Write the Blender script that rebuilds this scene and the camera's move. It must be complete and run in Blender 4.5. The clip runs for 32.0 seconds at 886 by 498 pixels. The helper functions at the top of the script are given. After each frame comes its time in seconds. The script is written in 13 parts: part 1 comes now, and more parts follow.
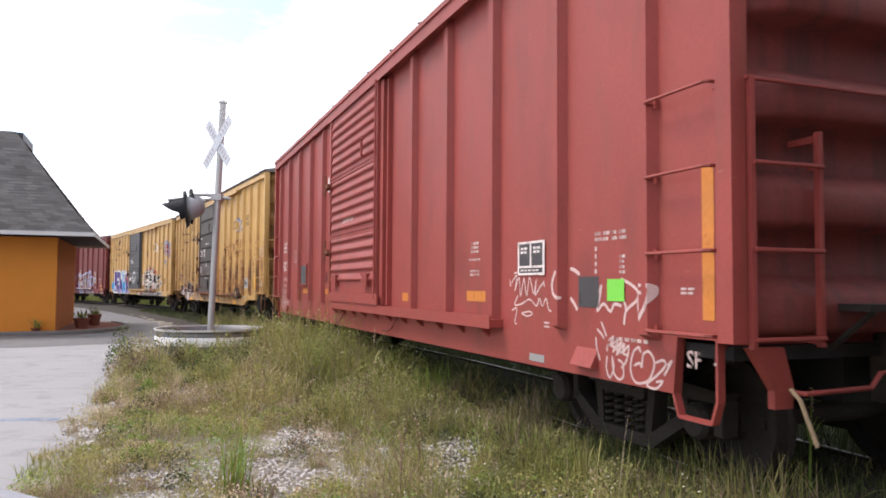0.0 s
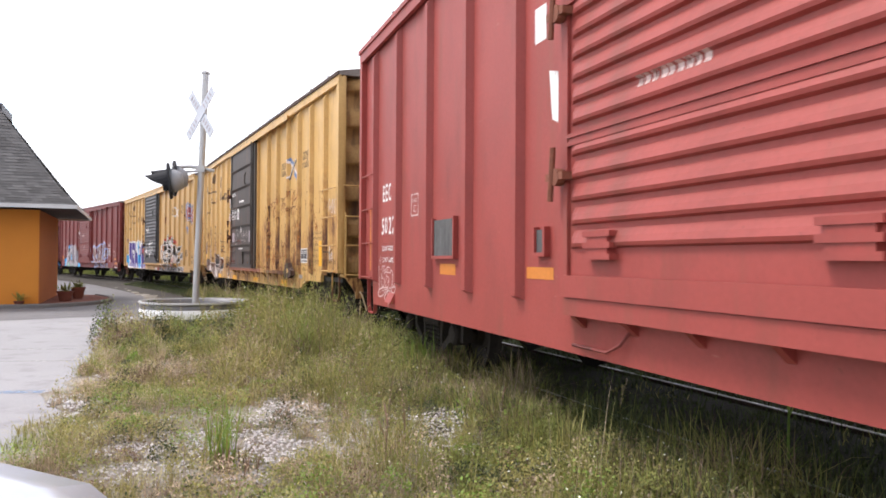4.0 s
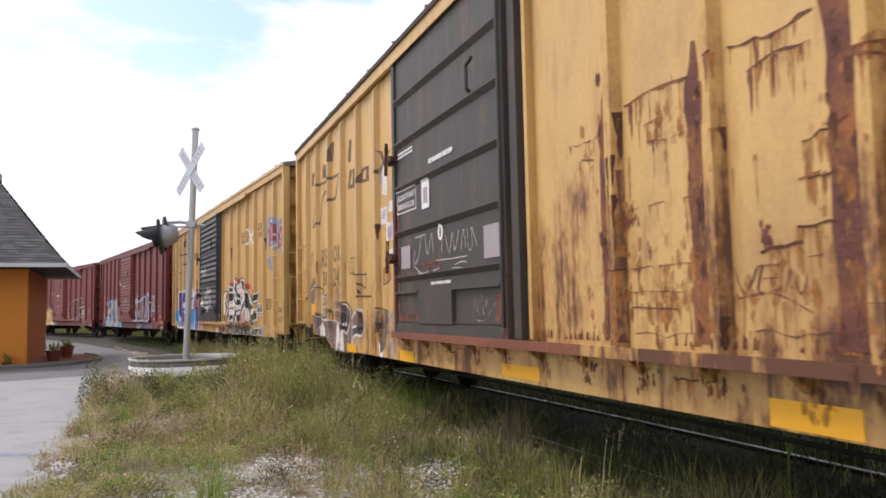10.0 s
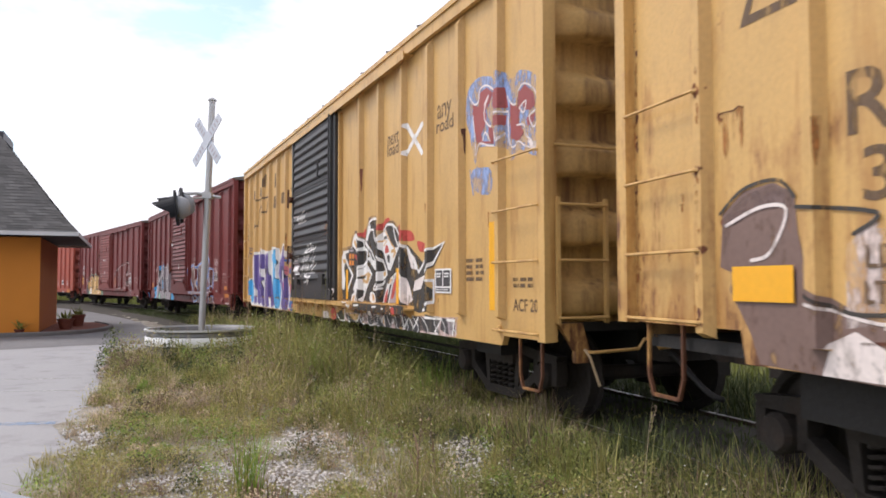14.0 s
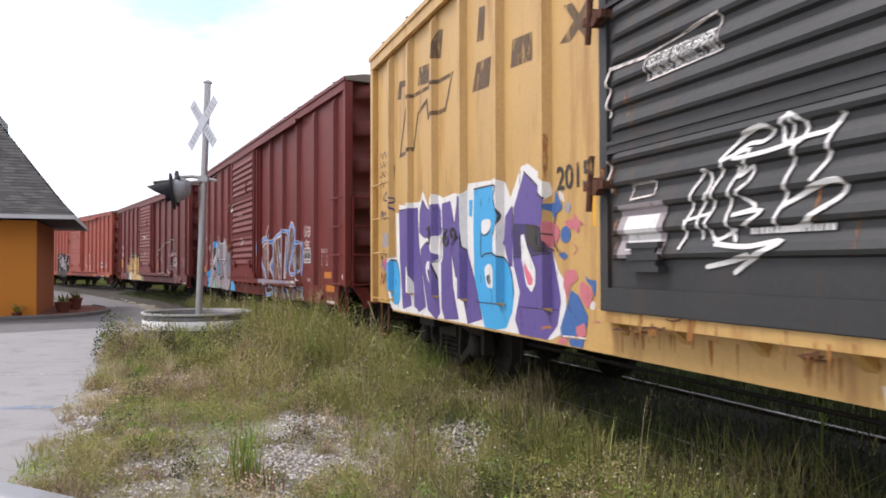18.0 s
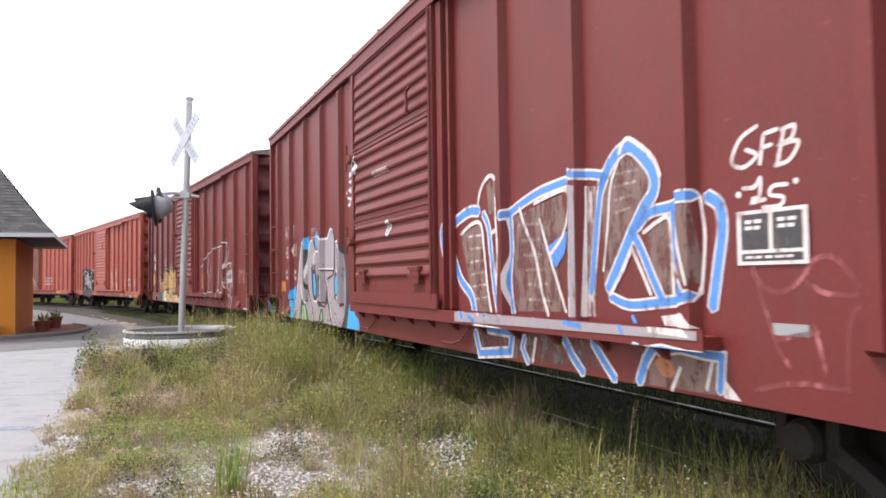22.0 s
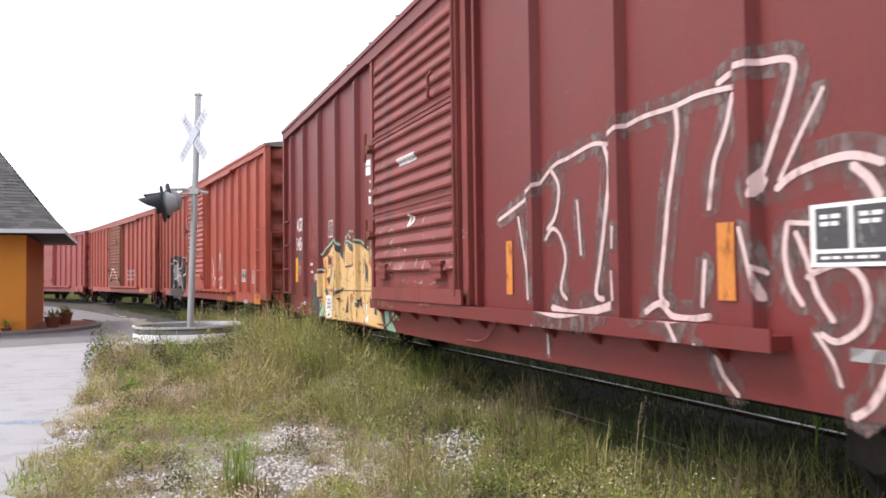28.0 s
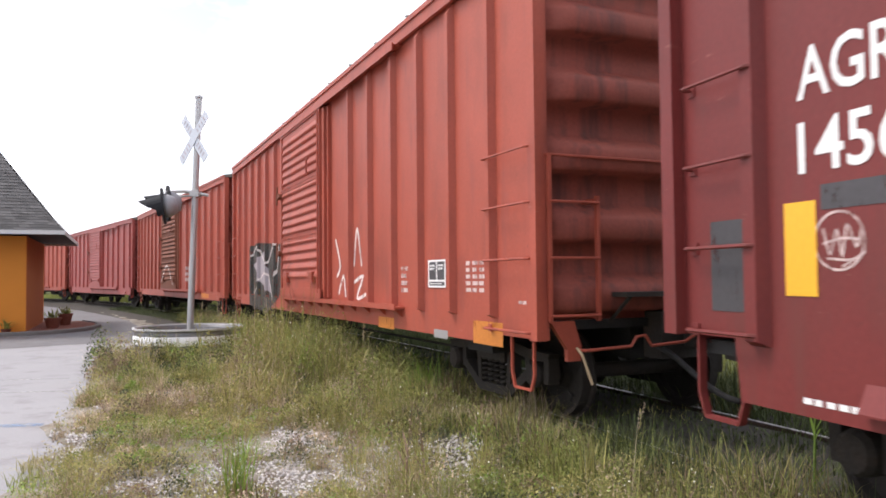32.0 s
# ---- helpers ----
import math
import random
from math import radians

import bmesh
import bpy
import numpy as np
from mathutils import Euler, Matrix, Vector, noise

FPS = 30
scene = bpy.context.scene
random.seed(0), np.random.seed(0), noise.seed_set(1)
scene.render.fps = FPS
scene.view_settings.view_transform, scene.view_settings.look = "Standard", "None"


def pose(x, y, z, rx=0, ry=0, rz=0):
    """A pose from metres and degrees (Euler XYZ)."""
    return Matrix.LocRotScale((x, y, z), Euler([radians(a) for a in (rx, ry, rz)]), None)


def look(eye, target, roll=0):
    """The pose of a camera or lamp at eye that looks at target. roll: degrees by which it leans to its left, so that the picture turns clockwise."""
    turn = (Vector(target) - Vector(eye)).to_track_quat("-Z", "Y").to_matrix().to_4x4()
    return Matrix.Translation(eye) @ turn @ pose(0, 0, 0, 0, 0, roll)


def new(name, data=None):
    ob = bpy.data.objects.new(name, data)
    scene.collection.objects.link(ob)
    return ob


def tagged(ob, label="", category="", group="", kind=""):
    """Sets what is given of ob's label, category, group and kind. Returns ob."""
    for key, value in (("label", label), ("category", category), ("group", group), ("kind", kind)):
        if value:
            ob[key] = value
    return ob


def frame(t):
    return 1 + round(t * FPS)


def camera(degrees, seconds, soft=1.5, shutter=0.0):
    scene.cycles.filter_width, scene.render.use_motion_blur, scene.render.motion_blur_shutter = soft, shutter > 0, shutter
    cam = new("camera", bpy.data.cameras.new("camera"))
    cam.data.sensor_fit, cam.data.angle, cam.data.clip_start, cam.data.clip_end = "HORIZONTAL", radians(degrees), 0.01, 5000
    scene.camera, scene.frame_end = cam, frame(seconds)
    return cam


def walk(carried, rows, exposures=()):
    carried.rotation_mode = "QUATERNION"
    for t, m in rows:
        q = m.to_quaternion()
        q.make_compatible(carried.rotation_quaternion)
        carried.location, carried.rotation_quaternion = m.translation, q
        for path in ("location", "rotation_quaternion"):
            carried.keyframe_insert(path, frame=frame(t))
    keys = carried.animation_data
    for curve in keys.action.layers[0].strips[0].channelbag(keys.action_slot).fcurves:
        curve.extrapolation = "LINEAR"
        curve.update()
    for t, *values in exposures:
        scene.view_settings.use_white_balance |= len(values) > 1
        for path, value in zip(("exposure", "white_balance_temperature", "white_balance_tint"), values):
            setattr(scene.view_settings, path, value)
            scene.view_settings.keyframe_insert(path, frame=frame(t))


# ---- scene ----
EXPOSURES = [(t, stops, 6560, 15.0) for t, stops in ((0, 0.05), (2, 0.03), (3, 0.25), (6, 0.18), (7, 0.1), (8, 0), (10, -0.25), (13, -0.2), (17, -0.2), (20, -0.12), (21, 0.2), (22, 0.28), (24, 0.22), (28, 0.28), (29, 0.35), (30, 0.36), (31, 0.1), (32, 0.15))]
cam = camera(60.4, 32.0, soft=1.7, shutter=0.25)
walk(cam, [
    (0, pose(0.005, -0.001, 1.426, 92.78, -0.35, 0.00)),
    (0.5, pose(0.015, -0.004, 1.426, 92.72, -0.69, -0.19)),
    (1, pose(0.013, -0.001, 1.422, 92.62, -0.90, -0.97)),
    (1.5, pose(0.021, -0.003, 1.420, 92.57, -0.58, -1.54)),
    (2, pose(0.016, 0.002, 1.414, 92.03, -1.00, -2.34)),
    (2.5, pose(0.016, 0.001, 1.414, 91.32, -0.90, -2.41)),
    (3, pose(0.014, 0.001, 1.417, 90.98, -1.08, -2.09)),
    (3.5, pose(0.014, 0.001, 1.417, 90.66, -0.86, -1.43)),
    (5.5, pose(0.022, -0.011, 1.423, 91.80, 0.71, -0.72)),
    (6, pose(0.025, -0.013, 1.426, 92.20, 0.72, -0.63)),
    (6.5, pose(0.018, -0.015, 1.426, 92.66, 0.67, -0.62)),
    (7, pose(0.019, -0.016, 1.425, 93.17, 0.51, -0.64)),
    (7.5, pose(0.018, -0.013, 1.428, 93.36, 0.57, -0.67)),
    (8, pose(0.019, -0.014, 1.427, 93.69, 0.27, -0.72)),
    (8.5, pose(0.010, -0.011, 1.425, 93.92, 0.16, -0.95)),
    (9, pose(0.016, -0.014, 1.421, 94.11, 0.54, -1.20)),
    (9.5, pose(0.014, -0.008, 1.417, 94.23, 1.00, -1.33)),
    (10, pose(0.015, -0.001, 1.410, 94.46, 1.11, -1.63)),
    (10.5, pose(0.009, 0.009, 1.402, 94.64, 1.10, -2.12)),
    (11, pose(0.002, 0.013, 1.399, 94.61, 0.78, -2.41)),
    (11.5, pose(-0.030, 0.022, 1.404, 94.41, 0.58, -2.45)),
    (12, pose(-0.071, 0.020, 1.423, 94.14, 0.25, -1.45)),
    (12.5, pose(-0.143, 0.030, 1.440, 93.33, 0.47, -1.19)),
    (13, pose(-0.196, 0.039, 1.444, 92.77, 0.47, -1.30)),
    (13.5, pose(-0.230, 0.047, 1.443, 92.61, 0.38, -1.32)),
    (14, pose(-0.237, 0.045, 1.444, 92.54, 0.10, -1.41)),
    (14.5, pose(-0.243, 0.055, 1.448, 92.49, 0.05, -1.36)),
    (16.5, pose(-0.226, 0.065, 1.476, 91.57, 0.05, -1.67)),
    (17, pose(-0.227, 0.065, 1.475, 91.41, -0.02, -1.67)),
    (17.5, pose(-0.228, 0.065, 1.472, 91.22, 0.15, -1.64)),
    (18, pose(-0.220, 0.063, 1.464, 91.21, 0.15, -1.57)),
    (18.5, pose(-0.231, 0.067, 1.439, 91.23, 0.36, -1.52)),
    (19, pose(-0.222, 0.064, 1.429, 91.26, 0.43, -1.47)),
    (19.5, pose(-0.225, 0.064, 1.446, 91.30, 0.46, -1.52)),
    (20, pose(-0.226, 0.064, 1.457, 91.79, 0.19, -1.72)),
    (20.5, pose(-0.216, 0.062, 1.461, 92.13, 0.31, -1.82)),
    (21, pose(-0.227, 0.061, 1.464, 92.25, 0.47, -2.02)),
    (21.5, pose(-0.224, 0.051, 1.468, 92.26, 0.82, -2.21)),
    (22, pose(-0.239, 0.054, 1.461, 92.26, 0.81, -2.82)),
    (22.5, pose(-0.229, 0.052, 1.456, 92.17, 0.59, -3.06)),
    (23, pose(-0.238, 0.060, 1.450, 92.16, 0.42, -2.94)),
    (23.5, pose(-0.232, 0.064, 1.448, 92.14, 0.47, -2.87)),
    (24, pose(-0.228, 0.064, 1.446, 92.09, 0.52, -2.70)),
    (24.5, pose(-0.224, 0.062, 1.447, 92.05, 0.90, -2.49)),
    (26.5, pose(-0.228, 0.067, 1.432, 92.00, 0.94, -2.28)),
    (27, pose(-0.234, 0.073, 1.436, 92.03, 0.83, -2.21)),
    (27.5, pose(-0.229, 0.071, 1.440, 92.06, 0.70, -2.18)),
    (28, pose(-0.227, 0.070, 1.438, 92.07, 0.72, -2.17)),
    (28.5, pose(-0.224, 0.068, 1.441, 92.05, 0.61, -2.18)),
    (29, pose(-0.224, 0.068, 1.443, 92.06, 0.47, -2.17)),
    (29.5, pose(-0.221, 0.064, 1.446, 92.07, 0.57, -2.14)),
    (30, pose(-0.225, 0.060, 1.455, 92.05, 0.32, -2.09)),
    (30.5, pose(-0.222, 0.055, 1.469, 92.04, 0.57, -2.04)),
    (31, pose(-0.213, 0.051, 1.478, 92.03, 0.69, -2.04)),
    (31.5, pose(-0.222, 0.054, 1.474, 92.14, 0.38, -2.14)),
    (32, pose(-0.223, 0.055, 1.477, 92.15, 0.54, -2.17)),
], exposures=EXPOSURES)


# ---- world and sun ----
SUN_EL, SUN_AZ = 56.0, 282.0     # degrees; azimuth clockwise from +y
SKY_GAP = (-0.20, 0.91, 0.352)   # towards the blue gap in the cloud


def make_world():
    w = bpy.data.worlds.new("sky")
    w.use_nodes = True
    scene.world = w
    nt = w.node_tree
    nt.nodes.clear()
    n = nt.nodes.new
    out, bg = n("ShaderNodeOutputWorld"), n("ShaderNodeBackground")
    sky = n("ShaderNodeTexSky")
    sky.sky_type, sky.sun_disc = "NISHITA", False
    sky.sun_elevation, sky.sun_rotation = radians(SUN_EL), radians(SUN_AZ)
    sky.air_density, sky.dust_density = 1.2, 2.0
    scale = n("ShaderNodeVectorMath")
    scale.operation = "SCALE"
    scale.inputs["Scale"].default_value = 0.30
    coord = n("ShaderNodeTexCoord")
    mp = n("ShaderNodeMapping")
    mp.inputs["Scale"].default_value = (1.0, 1.0, 2.6)
    nz = n("ShaderNodeTexNoise")
    nz.inputs["Scale"].default_value, nz.inputs["Detail"].default_value, nz.inputs["Roughness"].default_value = 3.4, 7.0, 0.52
    ramp = n("ShaderNodeValToRGB")
    ramp.color_ramp.elements[0].position, ramp.color_ramp.elements[1].position = 0.36, 0.46
    mix = n("ShaderNodeMix")
    mix.data_type = "RGBA"
    mix.inputs["B"].default_value = (1.36, 1.40, 1.48, 1)
    nt.links.new(coord.outputs["Generated"], mp.inputs["Vector"])
    nt.links.new(mp.outputs["Vector"], nz.inputs["Vector"])
    # a gap in the cloud, with ragged edges
    dot, gap, low = n("ShaderNodeVectorMath"), n("ShaderNodeMapRange"), n("ShaderNodeMath")
    dot.operation, low.operation = "DOT_PRODUCT", "SUBTRACT"
    dot.inputs[1].default_value = Vector(SKY_GAP).normalized()
    gap.inputs["From Min"].default_value, gap.inputs["From Max"].default_value, gap.inputs["To Max"].default_value = 0.978, 0.999, 0.20
    nt.links.new(coord.outputs["Generated"], dot.inputs[0])
    nt.links.new(dot.outputs["Value"], gap.inputs["Value"])
    nt.links.new(nz.outputs["Fac"], low.inputs[0])
    nt.links.new(gap.outputs["Result"], low.inputs[1])
    nt.links.new(low.outputs[0], ramp.inputs["Fac"])
    nt.links.new(ramp.outputs["Color"], mix.inputs["Factor"])
    nt.links.new(sky.outputs["Color"], scale.inputs[0])
    nt.links.new(scale.outputs["Vector"], mix.inputs["A"])
    nt.links.new(mix.outputs["Result"], bg.inputs["Color"])
    bg.inputs["Strength"].default_value = 1.0
    nt.links.new(bg.outputs["Background"], out.inputs["Surface"])


make_world()
sun = new("sun", bpy.data.lights.new("sun", "SUN"))
sun.data.energy, sun.data.angle, sun.data.color = 2.6, radians(18), (1.0, 0.96, 0.9)
az, el = radians(SUN_AZ), radians(SUN_EL)
sun.matrix_world = look((math.sin(az) * 50 * math.cos(el), math.cos(az) * 50 * math.cos(el), 50 * math.sin(el)), (0, 0, 0))


# ---- materials ----
def material(name, base, rough=0.6, metal=0.0, vary=0.12, grain=30.0, blotch=1.5, stain=None, stain_amount=0.0, bump=0.15,
             streak=False, island=0.0, spec=0.5, worn=0.0, thin=0.0, rusty=0.0, scuff=0.0):
    """Two scales of variation on base, a stain colour in patches (drawn out downwards when streak), fine relief."""
    m = bpy.data.materials.new(name)
    m.use_nodes = True
    nt = m.node_tree
    b = nt.nodes["Principled BSDF"]
    n, link = nt.nodes.new, nt.links.new
    co = n("ShaderNodeTexCoord")
    src = co.outputs["Object"]
    fine, wide = n("ShaderNodeTexNoise"), n("ShaderNodeTexNoise")
    fine.inputs["Scale"].default_value, fine.inputs["Detail"].default_value = grain, 5
    wide.inputs["Scale"].default_value, wide.inputs["Detail"].default_value = blotch, 4
    link(src, fine.inputs["Vector"])
    link(src, wide.inputs["Vector"])
    add = n("ShaderNodeMath")
    add.operation = "ADD"
    link(fine.outputs["Fac"], add.inputs[0])
    link(wide.outputs["Fac"], add.inputs[1])
    rng = n("ShaderNodeMapRange")
    rng.inputs["From Min"].default_value, rng.inputs["From Max"].default_value = 0.6, 1.4
    rng.inputs["To Min"].default_value, rng.inputs["To Max"].default_value = 1 - vary, 1 + vary
    link(add.outputs[0], rng.inputs["Value"])
    last = rng.outputs["Result"]
    if island:
        info = n("ShaderNodeNewGeometry")
        r2 = n("ShaderNodeMapRange")
        r2.inputs["To Min"].default_value, r2.inputs["To Max"].default_value = 1 - island, 1 + island
        link(info.outputs["Random Per Island"], r2.inputs["Value"])
        mu = n("ShaderNodeMath")
        mu.operation = "MULTIPLY"
        link(last, mu.inputs[0])
        link(r2.outputs["Result"], mu.inputs[1])
        last = mu.outputs[0]
    col = n("ShaderNodeVectorMath")
    col.operation = "SCALE"
    col.inputs[0].default_value = base
    link(last, col.inputs["Scale"])
    colour = col.outputs["Vector"]
    if stain:
        st = n("ShaderNodeTexNoise")
        st.inputs["Scale"].default_value, st.inputs["Detail"].default_value, st.inputs["Roughness"].default_value = 1.0, 7, 0.62
        mp = n("ShaderNodeMapping")
        mp.inputs["Scale"].default_value = (5.0, 5.0, 0.7) if streak else (2.2, 2.2, 2.2)
        link(src, mp.inputs["Vector"])
        link(mp.outputs["Vector"], st.inputs["Vector"])
        ra = n("ShaderNodeValToRGB")
        ra.color_ramp.elements[0].position, ra.color_ramp.elements[1].position = 0.66 - stain_amount * 0.25, 0.74 - stain_amount * 0.1
        link(st.outputs["Fac"], ra.inputs["Fac"])
        mx = n("ShaderNodeMix")
        mx.data_type = "RGBA"
        mx.inputs["B"].default_value = (*stain, 1)
        link(ra.outputs["Color"], mx.inputs["Factor"])
        link(colour, mx.inputs["A"])
        colour = mx.outputs["Result"]
    if scuff:
        # small chips, scratches and grime marks
        for sc, lo, hi, tint in (((38.0, 38.0, 13.0), 0.66, 0.74, (0.08, 0.03, 0.022)), ((6.0, 6.0, 22.0), 0.68, 0.80, (0.45, 0.22, 0.17)), ((2.4, 2.4, 1.1), 0.50, 0.85, (0.10, 0.035, 0.028))):
            q, r, f, mx = n("ShaderNodeMapping"), n("ShaderNodeTexNoise"), n("ShaderNodeMapRange"), n("ShaderNodeMix")
            q.inputs["Scale"].default_value = sc
            r.inputs["Scale"].default_value, r.inputs["Detail"].default_value, r.inputs["Roughness"].default_value = 1.0, 5, 0.6
            f.inputs["From Min"].default_value, f.inputs["From Max"].default_value, f.inputs["To Max"].default_value = lo, hi, scuff
            link(src, q.inputs["Vector"])
            link(q.outputs["Vector"], r.inputs["Vector"])
            link(r.outputs["Fac"], f.inputs["Value"])
            mx.data_type = "RGBA"
            mx.inputs["B"].default_value = (*tint, 1)
            link(f.outputs["Result"], mx.inputs["Factor"])
            link(colour, mx.inputs["A"])
            colour = mx.outputs["Result"]
    if rusty:
        # rust: long runs, broken blotches and fine pitting, heavier low on the sheet where water stands
        parts = []
        for sc, w in (((9.0, 9.0, 0.55), 0.55), ((1.6, 1.6, 1.3), 0.75), ((26.0, 26.0, 9.0), 0.30)):
            q, r = n("ShaderNodeMapping"), n("ShaderNodeTexNoise")
            q.inputs["Scale"].default_value = sc
            r.inputs["Scale"].default_value, r.inputs["Detail"].default_value, r.inputs["Roughness"].default_value = 1.0, 6, 0.6
            link(src, q.inputs["Vector"])
            link(q.outputs["Vector"], r.inputs["Vector"])
            k = n("ShaderNodeMath")
            k.operation = "MULTIPLY"
            k.inputs[1].default_value = w
            link(r.outputs["Fac"], k.inputs[0])
            parts.append(k.outputs[0])
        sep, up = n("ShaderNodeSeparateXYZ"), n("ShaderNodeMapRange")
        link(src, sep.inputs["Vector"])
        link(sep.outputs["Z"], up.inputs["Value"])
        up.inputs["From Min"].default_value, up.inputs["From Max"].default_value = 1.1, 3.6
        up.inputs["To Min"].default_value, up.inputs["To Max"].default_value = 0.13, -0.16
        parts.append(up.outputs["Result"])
        total = parts[0]
        for o in parts[1:]:
            k = n("ShaderNodeMath")
            link(total, k.inputs[0])
            link(o, k.inputs[1])
            total = k.outputs[0]
        for lo, hi, tint in ((0.93, 1.12, (0.34, 0.155, 0.048)), (1.03, 1.14, (0.115, 0.045, 0.022))):
            f, mx = n("ShaderNodeMapRange"), n("ShaderNodeMix")
            f.inputs["From Min"].default_value, f.inputs["From Max"].default_value = lo - rusty, hi - rusty
            link(total, f.inputs["Value"])
            mx.data_type = "RGBA"
            mx.inputs["B"].default_value = (*tint, 1)
            link(f.outputs["Result"], mx.inputs["Factor"])
            link(colour, mx.inputs["A"])
            colour = mx.outputs["Result"]
    link(colour, b.inputs["Base Color"])
    b.inputs["Roughness"].default_value, b.inputs["Metallic"].default_value = rough, metal
    b.inputs["Specular IOR Level"].default_value = spec
    if bump:
        bp = n("ShaderNodeBump")
        bp.inputs["Strength"].default_value, bp.inputs["Distance"].default_value = bump, 0.02
        link(fine.outputs["Fac"], bp.inputs["Height"])
        link(bp.outputs["Normal"], b.inputs["Normal"])
    if worn or thin:
        out, mix = nt.nodes["Material Output"], n("ShaderNodeMixShader")
        if thin:           # light shines through leaves
            other = n("ShaderNodeBsdfTranslucent")
            link(colour, other.inputs["Color"])
            mix.inputs["Fac"].default_value = thin
        else:              # sprayed thinly, the ground shows through in places
            other = n("ShaderNodeBsdfTransparent")
            q, r, f = n("ShaderNodeMapping"), n("ShaderNodeTexNoise"), n("ShaderNodeMapRange")
            q.inputs["Scale"].default_value = (14, 14, 5)
            r.inputs["Scale"].default_value, r.inputs["Detail"].default_value, r.inputs["Roughness"].default_value = 1.0, 6, 0.65
            f.inputs["From Min"].default_value, f.inputs["From Max"].default_value = 0.62 - worn * 0.3, 0.80 - worn * 0.3
            f.inputs["To Max"].default_value = 0.85
            link(src, q.inputs["Vector"])
            link(q.outputs["Vector"], r.inputs["Vector"])
            link(r.outputs["Fac"], f.inputs["Value"])
            link(f.outputs["Result"], mix.inputs["Fac"])
        link(b.outputs["BSDF"], mix.inputs[1])
        link(other.outputs["BSDF"], mix.inputs[2])
        link(mix.outputs["Shader"], out.inputs["Surface"])
    return m


